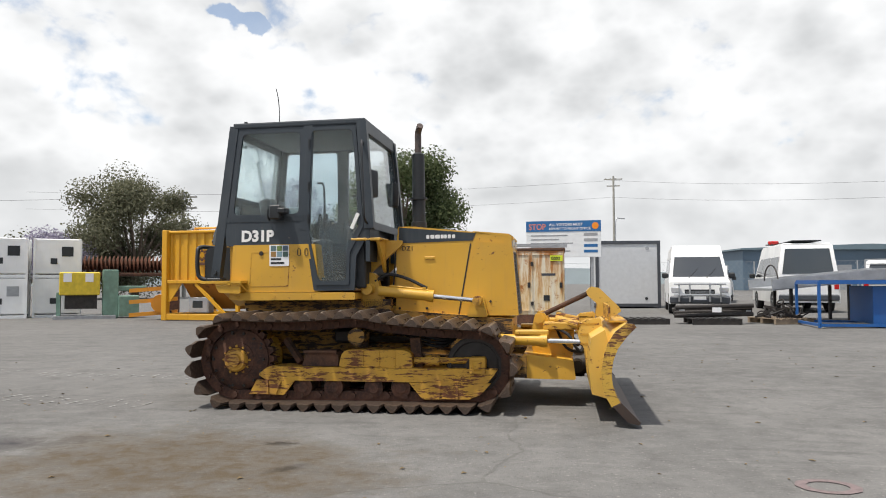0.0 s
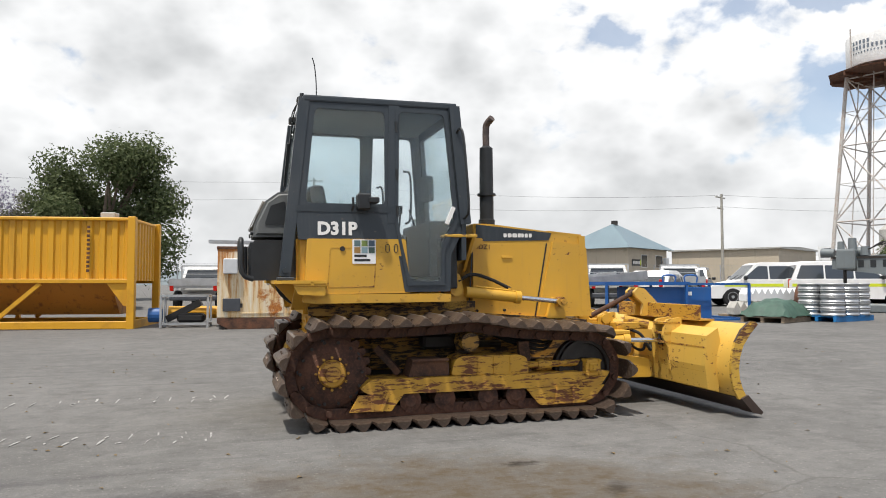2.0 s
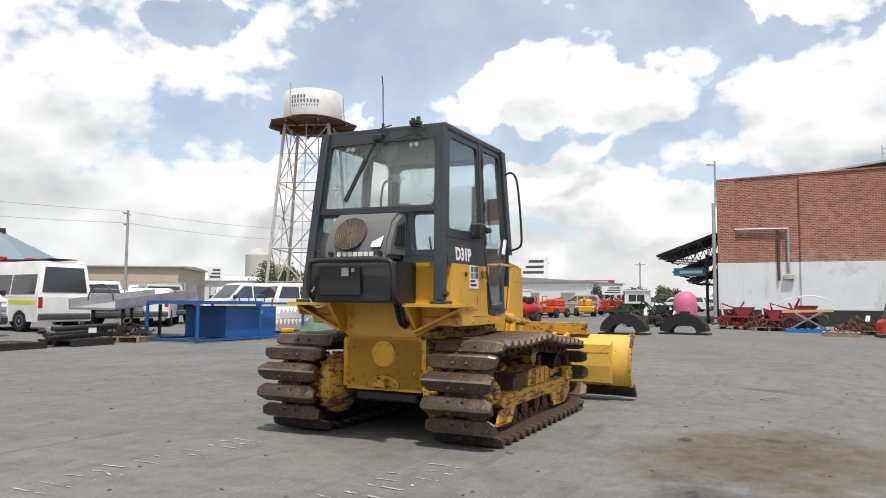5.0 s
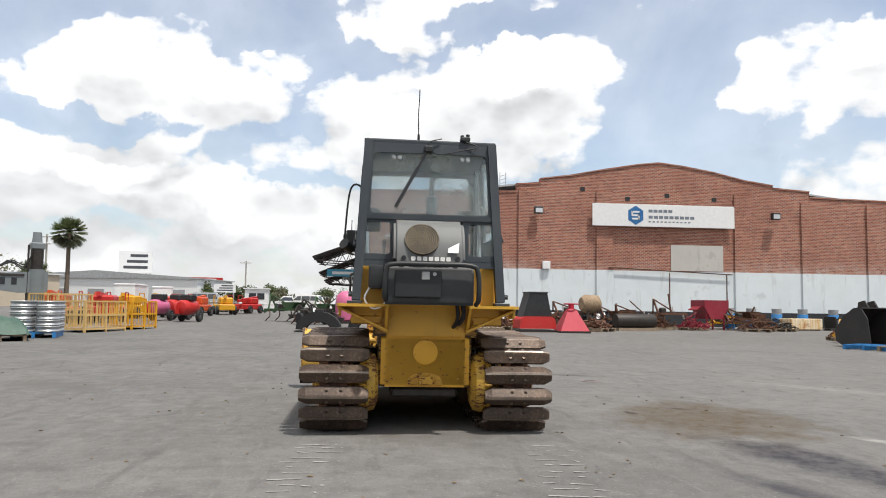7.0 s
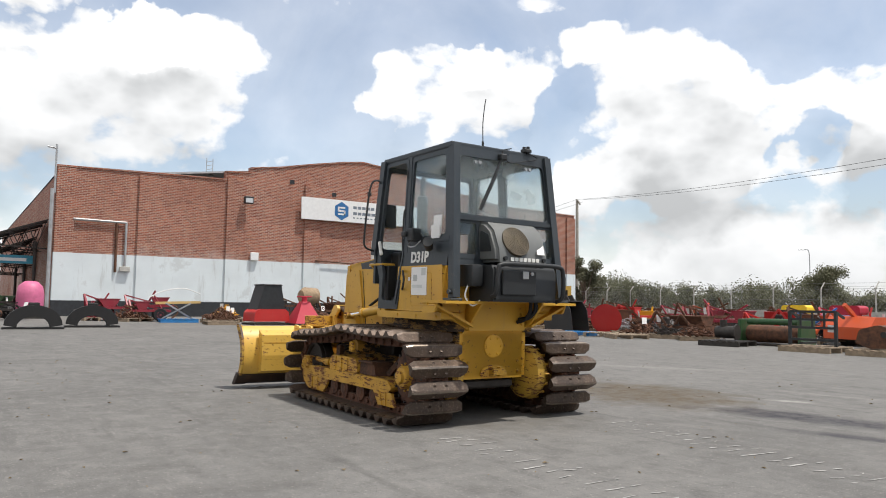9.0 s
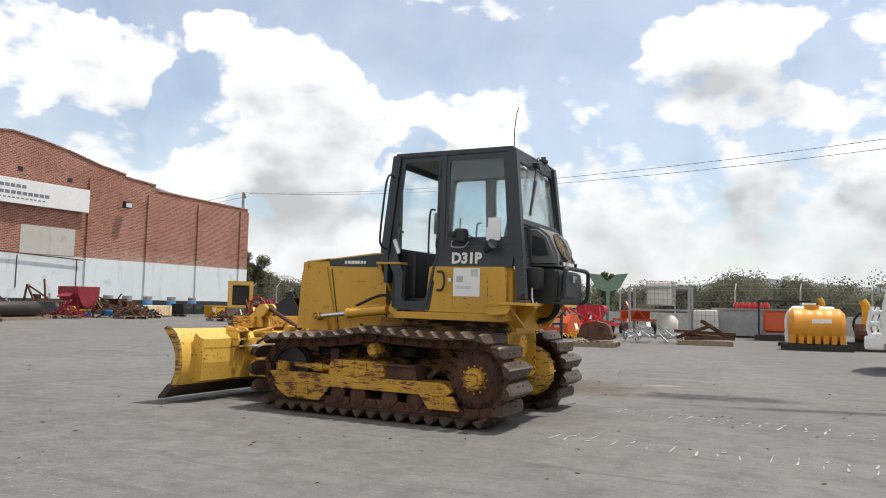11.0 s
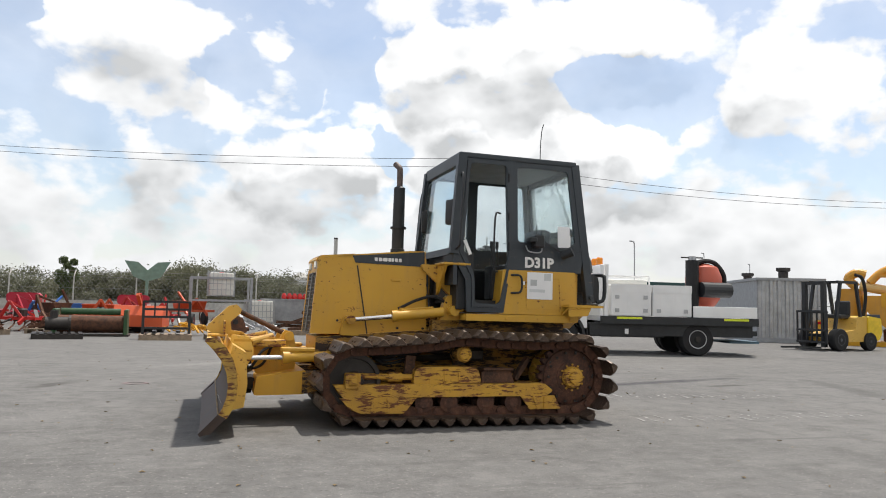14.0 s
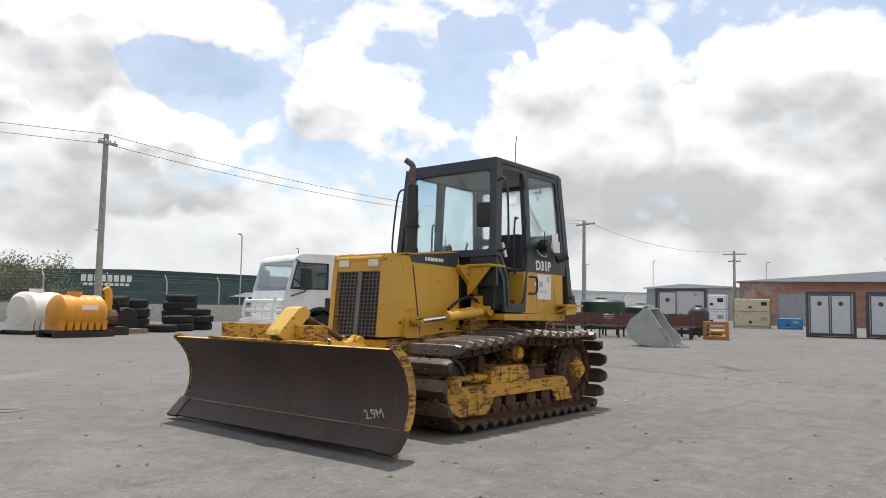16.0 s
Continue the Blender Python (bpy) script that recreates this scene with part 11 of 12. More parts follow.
# ---- forklift ----
fork = thing("forklift", "yellow forklift with black mast and overhead guard", "forklift", on(-15.9, -10.5, 8))
part("chassis", prism(B(), rounded([(-1.2, 0.28), (-1.25, 0.85), (-1.15, 1.0), (-0.3, 1.02), (-0.2, 0.62), (0.7, 0.5), (0.7, 0.25)], 0.06, 3), side, -0.52, 0.52), YELLOW_BLADE, fork, smooth=True)
part("counterweight", prism(B(), rounded([(-1.25, 0.3), (-1.4, 0.5), (-1.36, 0.98), (-0.75, 1.05), (-0.75, 0.3)], 0.08, 3), side, -0.56, 0.56), plain("bright_yellow_casting", (0.75, 0.52, 0.03), 0.45), fork, smooth=True)
part("rear_grille", box(B(), -1.41, -1.36, -0.25, 0.25, 0.62, 0.8), BLACK_PLASTIC, fork)
gd = B()
for y in (-0.45, 0.45):
    bar(gd, (-0.55, y, 1.0), (-0.35, y, 2.05), 0.08)
    bar(gd, (0.62, y, 0.6), (0.35, y, 2.05), 0.08)
    bar(gd, (-0.40, y, 2.05), (0.5, y, 2.05), 0.08)
for i in range(6):
    bar(gd, (-0.38 + 0.17 * i, -0.45, 2.06), (-0.38 + 0.17 * i, 0.45, 2.06), 0.04)
part("overhead_guard", gd, BLACK_PLASTIC, fork)
part("seat", box(B(), -0.4, 0.1, -0.25, 0.25, 0.95, 1.08, 0.03), BLACK_PLASTIC, fork)
part("seat_back", box(B(), -0.42, -0.3, -0.25, 0.25, 1.05, 1.5, 0.04), BLACK_PLASTIC, fork)
part("steering_wheel", spin(B(), [(0.17, 0), (0.19, 0.01), (0.17, 0.02)], (0.42, 0, 1.3), "z", 16), BLACK_PLASTIC, fork)
ms = B()
for y in (-0.32, 0.32):
    box(ms, 0.85, 0.98, y - 0.06, y + 0.06, 0.1, 2.05)
for z in (0.4, 1.1, 1.95):
    box(ms, 0.87, 0.96, -0.35, 0.35, z, z + 0.09)
part("mast", ms, BLACK_PLASTIC, fork)
for i in range(7):
    part("backrest_bar", bar(B(), (1.03, -0.5 + i / 6, 0.2), (1.03, -0.5 + i / 6, 1.15), 0.04), BLACK_PLASTIC, fork)
for z in (0.25, 0.6, 1.15):
    part("backrest_rail", bar(B(), (1.03, -0.52, z), (1.03, 0.52, z), 0.06), BLACK_PLASTIC, fork)
for y in (-0.25, 0.25):
    part("fork_tine", box(B(), 1.03, 2.0, y - 0.06, y + 0.06, 0.06, 0.11), BLACK_PLASTIC, fork)
for s in (-1, 1):
    wheel(fork, 0.55, s * 0.5, 0.33, 0.33, 0.24, 0.5, CHARCOAL, s)
    wheel(fork, -0.85, s * 0.48, 0.28, 0.28, 0.2, 0.5, CHARCOAL, s)
part("exhaust_hose", tube(B(), arc([(-0.9, 0.3, 1.0), (-0.95, 0.35, 1.7), (-0.8, 0.35, 2.2), (-0.55, 0.3, 2.3)], 4), 0.05, 8), RUBBER, fork)

# ---- yellow grout plant ----
pl = thing("grout_plant", "amber-yellow grout mixing plant with a dark sign plate", "grout plant", on(-20.6, -12.3, 312))
PLANT = worn_paint("amber_plant_paint", (0.62, 0.30, 0.03), wear=0.3, dirt=0.35)
part("base_skid", box(B(), -1.6, 1.6, -0.85, 0.85, 0, 0.16), SILO_YELLOW, pl)
part("hopper", prism(B(), [(-0.3, 0.5), (-1.0, 1.2), (-1.0, 1.75), (1.0, 1.75), (1.0, 1.2), (0.3, 0.5)], side, -0.7, 0.7), PLANT, pl)
for u in (-1.05, 1.05):
    for v in (-0.7, 0.7):
        part("leg", bar(B(), (u, v, 0.1), (u, v, 1.8), 0.1), PLANT, pl)
part("sign_plate", box(B(), -0.55, 0.55, 0.71, 0.74, 1.35, 1.85), SILO_YELLOW, pl)
for u0, u1, z in ((-0.38, 0.42, 1.62), (-0.38, 0.42, 1.46)):
    for i in range(6 if z > 1.5 else 9):
        w = (u1 - u0) / (6 if z > 1.5 else 9)
        part("sign_bar", box(B(), u0 + i * w, u0 + (i + 0.75) * w, 0.741, 0.745, z, z + (0.14 if z > 1.5 else 0.08)), GREEN, pl)
part("auger_tube", rod(B(), (1.2, 0.2, 2.1), (-0.4, 0.1, 1.8), 0.17, seg=14), PALE_YELLOW, pl)
part("auger_head", box(B(), -1.0, -0.4, -0.3, 0.4, 1.75, 2.4, 0.04), PLANT, pl)
part("top_frame", bar(B(), (-1.0, 0.3, 2.4), (0.6, 0.3, 2.45), 0.1), PLANT, pl)
part("inlet_bend", tube(B(), arc([(1.3, 0.2, 2.05), (1.55, 0.2, 2.35), (1.3, 0.2, 2.55), (1.0, 0.2, 2.5)], 4), 0.16, 10), PLANT, pl)
part("drop_hose", tube(B(), arc([(-1.1, 0.5, 2.1), (-1.45, 0.6, 1.7), (-1.3, 0.7, 1.0), (-1.05, 0.7, 0.5)], 5), 0.09, 8), RUBBER, pl)
part("elbow_pipe", tube(B(), arc([(-0.7, 0.1, 2.4), (-0.7, 0.1, 2.75), (-0.2, 0.1, 2.85), (0.5, 0.1, 2.6), (0.9, 0.2, 2.2)], 5), 0.14, 10), PLANT, pl, "", True)
part("side_tank", rod(B(), (1.5, -0.2, 0.9), (1.5, -0.2, 2.0), 0.42, seg=18), PLANT, pl, "", True)
part("valve_block", box(B(), -1.5, -1.1, 0.0, 0.4, 1.9, 2.3, 0.04), PLANT, pl)
part("handrail", tube(B(), [(-1.6, 0.8, 0.16), (-1.6, 0.8, 1.15), (-1.1, 0.8, 1.15), (-1.1, 0.8, 0.16)], 0.03, 6), PLANT, pl)
part("control_box", box(B(), 0.6, 1.0, 0.72, 0.95, 0.5, 1.1, 0.02), CHARCOAL, pl)
part("pump_engine", box(B(), -0.5, 0.5, -0.4, 0.5, 0.16, 0.6, 0.05), BROWN, pl)
part("red_stripe_tank", box(B(), 1.3, 2.6, -0.6, 0.5, 0.3, 0.85, 0.05), SILO_YELLOW, pl)
part("red_stripe", box(B(), 1.3, 2.6, 0.5, 0.505, 0.7, 0.8), LENS_RED, pl)

t = thing("grey_container", "long pale grey ribbed container with roof vents", "container", on(-19.6, -18.3, 66))
bm = ribbed(B(), (4.2, 1.2), (-4.2, 1.2), 0.15, 2.28, 0.3, 0.05)
part("ribbed_side", bm, GREY_STEEL, t)
bm = ribbed(B(), (4.15, -1.1), (4.15, 1.15), 0.15, 2.28, 0.3, -0.05)
part("ribbed_end", bm, GREY_STEEL, t)
part("container_box", box(B(), -4.2, 4.12, -1.15, 1.13, 0.1, 2.26), GREY, t)
part("top_rail", box(B(), -4.25, 4.25, -1.2, 1.25, 2.26, 2.36), GREY, t)
part("bottom_rail", box(B(), -4.25, 4.25, -1.2, 1.25, 0.0, 0.16), GREY, t)
for u in (-2.0, 2.6):
    part("roof_vent", spin(B(), [(0.18, 0), (0.18, 0.3), (0.26, 0.34), (0.26, 0.46)], (u, 0.3, 2.36), "z", 14), DARK_STEEL, t, smooth=True)

for x, y, r, h, label in ((-29.0, -15.8, 1.05, 1.75, "dark green upright poly tank"), (-31.0, -14.0, 1.2, 1.45, "low dark green poly tank"), (-34.5, -13.2, 1.4, 1.2, "wide dark green poly tank"), (-38.5, -14.8, 1.4, 1.2, "wide green tank behind the benches")):
    t = thing("poly_tank", label, "tank", on(x, y), "green poly tanks")
    prof = [(r * 0.97, 0)]
    for i in range(6):
        prof += [(r, h * (i + 0.2) / 6), (r * 0.985, h * (i + 0.9) / 6)]
    part("tank_shell", spin(B(), prof + [(r * 1.02, h), (r * 0.9, h + 0.12), (r * 0.2, h + 0.2)], (0, 0, 0), "z", 28), DARK_GREEN, t, smooth=True)
    part("tank_lid", rod(B(), (0.2, 0, h + 0.15), (0.2, 0, h + 0.24), 0.3, seg=16), DARK_GREEN, t)
    part("label_plate", bar(B(), (r * 0.72, r * 0.72, h * 0.3), (r * 0.72, r * 0.72, h * 0.55), 0.25, 0.02, up=(1, 1, 0)), PAPER, t)
bench0 = thing("park_bench", "dark slatted park bench on black legs", "bench", on(-18.9, -9.4, 118), "row of park benches")
for i in range(6):
    part("seat_slat", box(B(), -0.85, 0.85, -0.25 + 0.085 * i, -0.193 + 0.085 * i, 0.42, 0.455), SLAT_WOOD, bench0)
for i in range(6):
    z = 0.5 + 0.075 * i
    part("back_slat", box(B(), -0.85, 0.85, 0.26 + 0.022 * i, 0.29 + 0.022 * i, z, z + 0.048), SLAT_WOOD, bench0)
part("sale_tag", box(B(), -0.55, -0.37, 0.37, 0.38, 0.72, 0.92), PAPER, bench0, "white paper sale tag")
for u in (-0.7, 0.0, 0.7):
    bm = B()
    bar(bm, (u, -0.22, 0), (u, -0.22, 0.42), 0.06)
    bar(bm, (u, 0.26, 0), (u, 0.40, 0.95), 0.06)
    bar(bm, (u, -0.25, 0.4), (u, 0.3, 0.4), 0.06)
    part("leg", bm, BLACK_PLASTIC, bench0)
for x, y, a in ((-19.9, -7.7, 117), (-20.8, -6.0, 116), (-20.4, -9.9, 118), (-21.4, -8.2, 117), (-22.3, -6.5, 115), (-22.0, -10.2, 119), (-23.0, -8.5, 117), (-23.9, -6.8, 115)):
    copy_thing(bench0, on(x, y, a))
t = thing("digger_bucket", "chipped pale grey excavator bucket lying on its back", "bucket", on(-15.1, -4.2, 92) @ Matrix.Diagonal((0.8, 0.9, 0.97, 1)))
cup = [(0.95, 0.0), (0.1, 0.0), (-0.45, 0.05), (-0.78, 0.24), (-0.92, 0.52), (-0.78, 0.80), (-0.48, 0.98), (-0.24, 1.14), (-0.06, 1.18), (0.10, 1.02), (0.5, 0.5), (0.8, 0.14)]
PALE_BLUE_GREY = worn_paint("pale_blue_grey_paint", (0.40, 0.41, 0.40), wear=0.45, dirt=0.5)
cheek_line = rounded(cup, 0.07, 3)
for s in (-1, 1):
    part("cheek", prism(B(), cheek_line, side, s * 0.44, s * 0.475), PALE_BLUE_GREY, t)
bm = B()
for (u0, z0), (u1, z1) in zip(cup[:8], cup[1:9]):
    prism(bm, [(u0, z0 + 0.004), (u1, z1 + 0.004), (u1 * 0.96 + 0.01, z1 * 0.95 + 0.03), (u0 * 0.96 + 0.01, z0 * 0.95 + 0.03)], side, -0.439, 0.439)
part("shell", bm, PALE_BLUE_GREY, t)
for y in (-0.16, 0.12):
    part("lug", prism(B(), rounded([(-0.5, 0.95), (-0.42, 1.2), (-0.22, 1.27), (-0.02, 1.12)], 0.06, 3), side, y, y + 0.05), GREY, t)
part("hinge_pin", rod(B(), (-0.26, -0.2, 1.16), (-0.26, 0.22, 1.16), 0.045, seg=12), DARK_STEEL, t)
for y in (-0.4, 0.0, 0.4):
    part("wear_strap", box(B(), -0.4, 0.7, y - 0.04, y + 0.04, -0.012, 0.0), DARK_STEEL, t)
for s in (-1, 1):
    part("side_cutter", prism(B(), rounded([(0.34, 0.60), (0.56, 0.55), (0.84, 0.19), (0.68, 0.16)], 0.04, 2), side, s * 0.478, s * 0.51), GREY, t)
for i in range(5):
    part("tooth", prism(B(), [(0.85, 0.0), (0.86, 0.09), (1.0, 0.08), (1.2, 0.02), (1.18, 0.0)], side, -0.43 + 0.2 * i, -0.37 + 0.2 * i), GREY, t)
t = thing("steel_weight", "orange slotted steel counterweight frame", "steel frame", on(-22.2, -4.8, 105))
bm = B()
window_frame(bm, [(-0.45, 0.0), (-0.45, 0.68), (0.45, 0.68), (0.45, 0.0)], [(-0.33, 0.12), (-0.33, 0.56), (0.33, 0.56), (0.33, 0.12)], side, -0.3, 0.3, 0.02, 1)
for z in (0.24, 0.42):
    box(bm, -0.33, 0.33, -0.28, 0.28, z, z + 0.05)
part("slotted_frame", bm, plain("rust_orange_paint", (0.42, 0.17, 0.03), 0.6), t)
part("arm", box(B(), -0.2, 0.2, 0.3, 1.3, 0.15, 0.32), SILO_YELLOW, t)
t = thing("black_tank", "black upright plastic tank", "tank", on(-26.7, -7.1), "poly tanks")
part("tank_shell", spin(B(), [(0.42, 0), (0.45, 0.1), (0.45, 1.0), (0.3, 1.2), (0.12, 1.26)], (0, 0, 0), "z", 20), BLACK_PLASTIC, t, smooth=True)
part("cap", rod(B(), (0, 0, 1.24), (0, 0, 1.32), 0.14, seg=12), BLACK_PLASTIC, t)


def crate_stack(label, x, y, turn, mat, w, d, h, n, frame_mat=GREY_STEEL):
    t = thing("crate_stack", label, "crate stack", on(x, y, turn), "stacked crates")
    for k in range(n):
        z = k * (h + 0.02)
        cr_ = part("crate", box(B(), -w / 2, w / 2, -d / 2, d / 2, z + 0.13, z + h, 0.03), mat, t)
        bm = B()
        for u in (-w / 2, w / 2):
            for v in (-d / 2, d / 2):
                bar(bm, (u, v, z), (u, v, z + h + 0.02), 0.07)
        part("corner_frame", bm, frame_mat, cr_)
        part("crate_base", box(B(), -w / 2, w / 2, -d / 2, d / 2, z + 0.0, z + 0.10), WHITE_MATT if mat is WHITE else mat, cr_)
        for v in (-d / 2 - 0.012, ):
            part("label", box(B(), w / 2 - 0.55, w / 2 - 0.2, v, v + 0.01, z + h * 0.55, z + h * 0.8), BLACK_PLASTIC if k % 2 else GREY, cr_)
            # black plate for the dark inside the hand slot
            part("handle_slot", box(B(), -0.2, 0.0, v, v + 0.01, z + h * 0.35, z + h * 0.5), BLACK_PLASTIC, cr_)
    return t


crate_stack("two white tank crates stacked in grey frames", -15.1, 15.6, 34, WHITE, 1.35, 1.3, 1.3, 2, WHITE)
crate_stack("two more white tank crates in grey frames", -16.3, 14.6, 34, WHITE, 1.35, 1.3, 1.3, 2, WHITE)
crate_stack("tall stack of white crates", -41.75, -11.6, 105, WHITE, 1.6, 1.3, 1.05, 2)
crate_stack("beige crates under loose sheeting", -44.7, -10.1, 105, plain("beige_plastic", (0.55, 0.48, 0.34), 0.6), 2.2, 1.6, 0.95, 2, WOOD)
crate_stack("low blue plastic crates", -44.8, -7.8, 105, BLUE_PLASTIC, 1.4, 1.1, 0.7, 1, BLUE_PLASTIC)

t = thing("packing_machine", "yellow and sage-green bagging machine", "bagging machine", on(-13.3, 14.7, 35) @ Matrix.Diagonal((0.78, 1, 1.05, 1)))
part("yellow_hood", box(B(), -1.1, 0.4, -0.5, 0.4, 0.72, 1.42, 0.03), plain("lemon_paint", (0.66, 0.48, 0.03), 0.5), t)
for u in (-0.8, 0.0):
    part("hood_notice", box(B(), u - 0.15, u + 0.15, -0.512, -0.502, 1.12, 1.38), PAPER, t)
part("green_tower", box(B(), 0.5, 1.1, -0.4, 0.5, 0.0, 1.5, 0.02), SAGE, t)
part("green_box", box(B(), 1.1, 1.9, -0.5, 0.3, 0.05, 0.7, 0.03), SAGE, t)
part("green_arm", box(B(), 1.0, 2.2, -0.3, 0.0, 0.85, 1.0, 0.02), SAGE, t)
part("side_leg", box(B(), -1.2, -1.05, -0.4, 0.4, 0.0, 0.8), SAGE, t)
part("drip_tray", box(B(), -1.3, 1.0, -0.7, 0.6, 0.0, 0.1), GREY, t)
part("undergear", box(B(), -0.9, 0.3, -0.3, 0.3, 0.3, 0.72), DARK_STEEL, t)
FLIGHT_RUST = rusty("flight_rust", (0.20, 0.075, 0.04), (0.06, 0.03, 0.02))
t = thing("auger_flights", "rust-brown auger flights stacked on trestles", "auger", on(-14.4, 17.4, 35, 0.12))
part("auger_shaft", rod(B(), (-2.4, 0, 1.75), (2.6, 0, 1.75), 0.1, seg=10), BROWN, t)
part("auger_shaft", rod(B(), (-2.3, 0.5, 1.62), (2.4, 0.45, 1.58), 0.09, seg=10), BROWN, t)
for i in range(34):
    part("flight", spin(B(), [(0.1, -0.02), (0.30, 0.06), (0.30, 0.075), (0.1, 0.0)], (-2.2 + 0.135 * i, 0.0, 1.72), "x", 16), FLIGHT_RUST, t)
for i in range(26):
    part("flight", spin(B(), [(0.1, -0.02), (0.27, 0.06), (0.27, 0.075), (0.1, 0.0)], (-2.1 + 0.17 * i, 0.48, 1.6), "x", 16), FLIGHT_RUST, t)
part("steel_sheets", box(B(), -2.3, 2.4, -0.35, 0.8, 1.28, 1.40, 0.02), BROWN, t)
for u in (-2.0, 2.2):
    part("trestle", box(B(), u - 0.2, u + 0.2, -0.5, 0.5, -0.15, 1.4), BROWN, t)
t = thing("orange_trolley", "orange steel trolley forks beside the silo", "trolley", on(-10.5, 14.0, 30))
for z in (0.15, 0.55, 0.9):
    part("trolley_bar", bar(B(), (-0.8, 0.1, z), (0.6, 0, z + 0.1), 0.1, 0.12), ORANGE, t)
part("trolley_drum", rod(B(), (0.1, -0.1, 0.5), (0.1, 0.5, 0.5), 0.28, seg=14), ORANGE, t)
part("trolley_wheel", rod(B(), (0.3, -0.2, 0.16), (0.3, 0.0, 0.16), 0.16, seg=14), RUBBER, t)

# ---- fences ----
def chain_fence(x0, y0, x1, y1, h, label, cranked=True, wall=0.0, pitch=3.0, mesh=0.22):
    t = thing("fence", label, "fence", None, "boundary fences", "structure")
    p, q = Vector((x0, y0, 0)), Vector((x1, y1, 0))
    L = (q - p).length
    d = (q - p) / L
    nrm = Vector((-d.y, d.x, 0))
    n = int(L / pitch)
    g = lambda v: ground_z(v.x, v.y)
    for i in range(n + 1):
        a = p + d * (L * i / n)
        a.z = g(a)
        bm = rod(B(), a, a + Vector((0, 0, h)), 0.04, seg=6)
        if cranked:
            rod(bm, a + Vector((0, 0, h)), a + Vector((0, 0, h + 0.35)) + nrm * 0.3, 0.03, seg=6)
        part("post", bm, CONCRETE if cranked else GREY_STEEL, t)
    bm = B()
    zs = [wall + 0.05 + (h - wall - 0.05) * k / 2 for k in range(3)] + ([h + 0.12, h + 0.3] if cranked else [])
    for z in zs:
        o = nrm * max(0, (z - h) * 0.85)
        for i in range(n):
            a, b = p + d * (L * i / n) + o, p + d * (L * (i + 1) / n) + o
            a.z, b.z = g(a) + z, g(b) + z
            bar(bm, a, b, 0.010)
    k = int(L / mesh)
    hh = h - wall
    for i in range(k):
        for s in (1, -1):
            a = p + d * (L * i / k)
            b = a + d * (hh * 0.8 * s)
            if (b - p).dot(d) < 0 or (b - p).dot(d) > L:
                continue
            a.z, b.z = g(a) + wall, g(b) + h
            bar(bm, a, b, 0.0045)
    ob = part("chain_mesh", bm, GREY, t)
    ob["kind"] = "stuff"
    if wall:
        a, b = p.copy(), q.copy()
        part("dwarf_wall", bar(B(), (x0, y0, g(a) + wall / 2), (x1, y1, g(b) + wall / 2), 0.15, wall), CONCRETE, t)
    return t


chain_fence(60, -44, 30, -36.5, 2.1, "chain mesh boundary fence on a concrete dwarf wall", True, 0.9)
chain_fence(30, -36.5, -36, -29.0, 2.1, "long chain mesh boundary fence on a dwarf wall", True, 0.9)
chain_fence(-14, 40, 48, 44, 2.2, "street-side chain mesh fence with shade cloth", False, 0.0, 3.0, 0.3)
chain_fence(-60, -22, -36, -29.0, 2.1, "boundary fence corner", True, 0.4)

# ---- distance ----
house = thing("office_house", "beige two-storey office with a blue-grey hip roof", "house", on(39.6, 66.8, 32) @ Matrix.Diagonal((0.88, 0.88, 0.97, 1)))
part("wall", box(B(), -5.2, 5.2, -4.5, 4.5, 0, 4.6), BEIGE, house)
bm = B()
e_ = [bm.verts.new(p) for p in ((-5.9, -5.2, 4.6), (5.9, -5.2, 4.6), (5.9, 5.2, 4.6), (-5.9, 5.2, 4.6), (-0.6, 0, 7.6), (0.6, 0, 7.6))]
for q in ((0, 1, 5, 4), (1, 2, 5), (2, 3, 4, 5), (3, 0, 4), (3, 2, 1, 0)):
    bm.faces.new([e_[i] for i in q])
part("roof", bm, ROOF_TEAL, house)
for u, w in ((-1.0, 1.4), (3.0, 1.8)):
    wi = part("window", box(B(), u - w / 2, u + w / 2, -4.53, -4.5, 2.6, 3.9), DARK_GLASS, house)
    part("window_frame", box(B(), u - w / 2 - 0.06, u + w / 2 + 0.06, -4.52, -4.501, 2.54, 3.96), WHITE_MATT, wi)
for i in range(5):
    part("window", box(B(), 5.2, 5.23, -3.6 + 1.4 * i, -2.9 + 1.4 * i, 2.5, 3.9), DARK_GLASS, house)
part("air_conditioner", box(B(), 4.2, 5.0, -4.9, -4.5, 3.0, 3.7, 0.03), WHITE_MATT, house)
part("sign_panel", box(B(), -4.2, -1.9, -4.56, -4.5, 2.7, 3.4), BLACK_PLASTIC, house)
for i in range(5):
    part("sign_bar", box(B(), -4.0 + 0.36 * i, -3.72 + 0.36 * i, -4.57, -4.561, 2.88, 3.22), LETTER_WHITE, house)
part("yellow_chip", box(B(), -2.2, -1.95, -4.57, -4.561, 2.75, 3.35), LIME, house)
part("chimney", box(B(), -0.3, 0.3, -0.3, 0.3, 7.4, 8.0), DARK_STEEL, house)


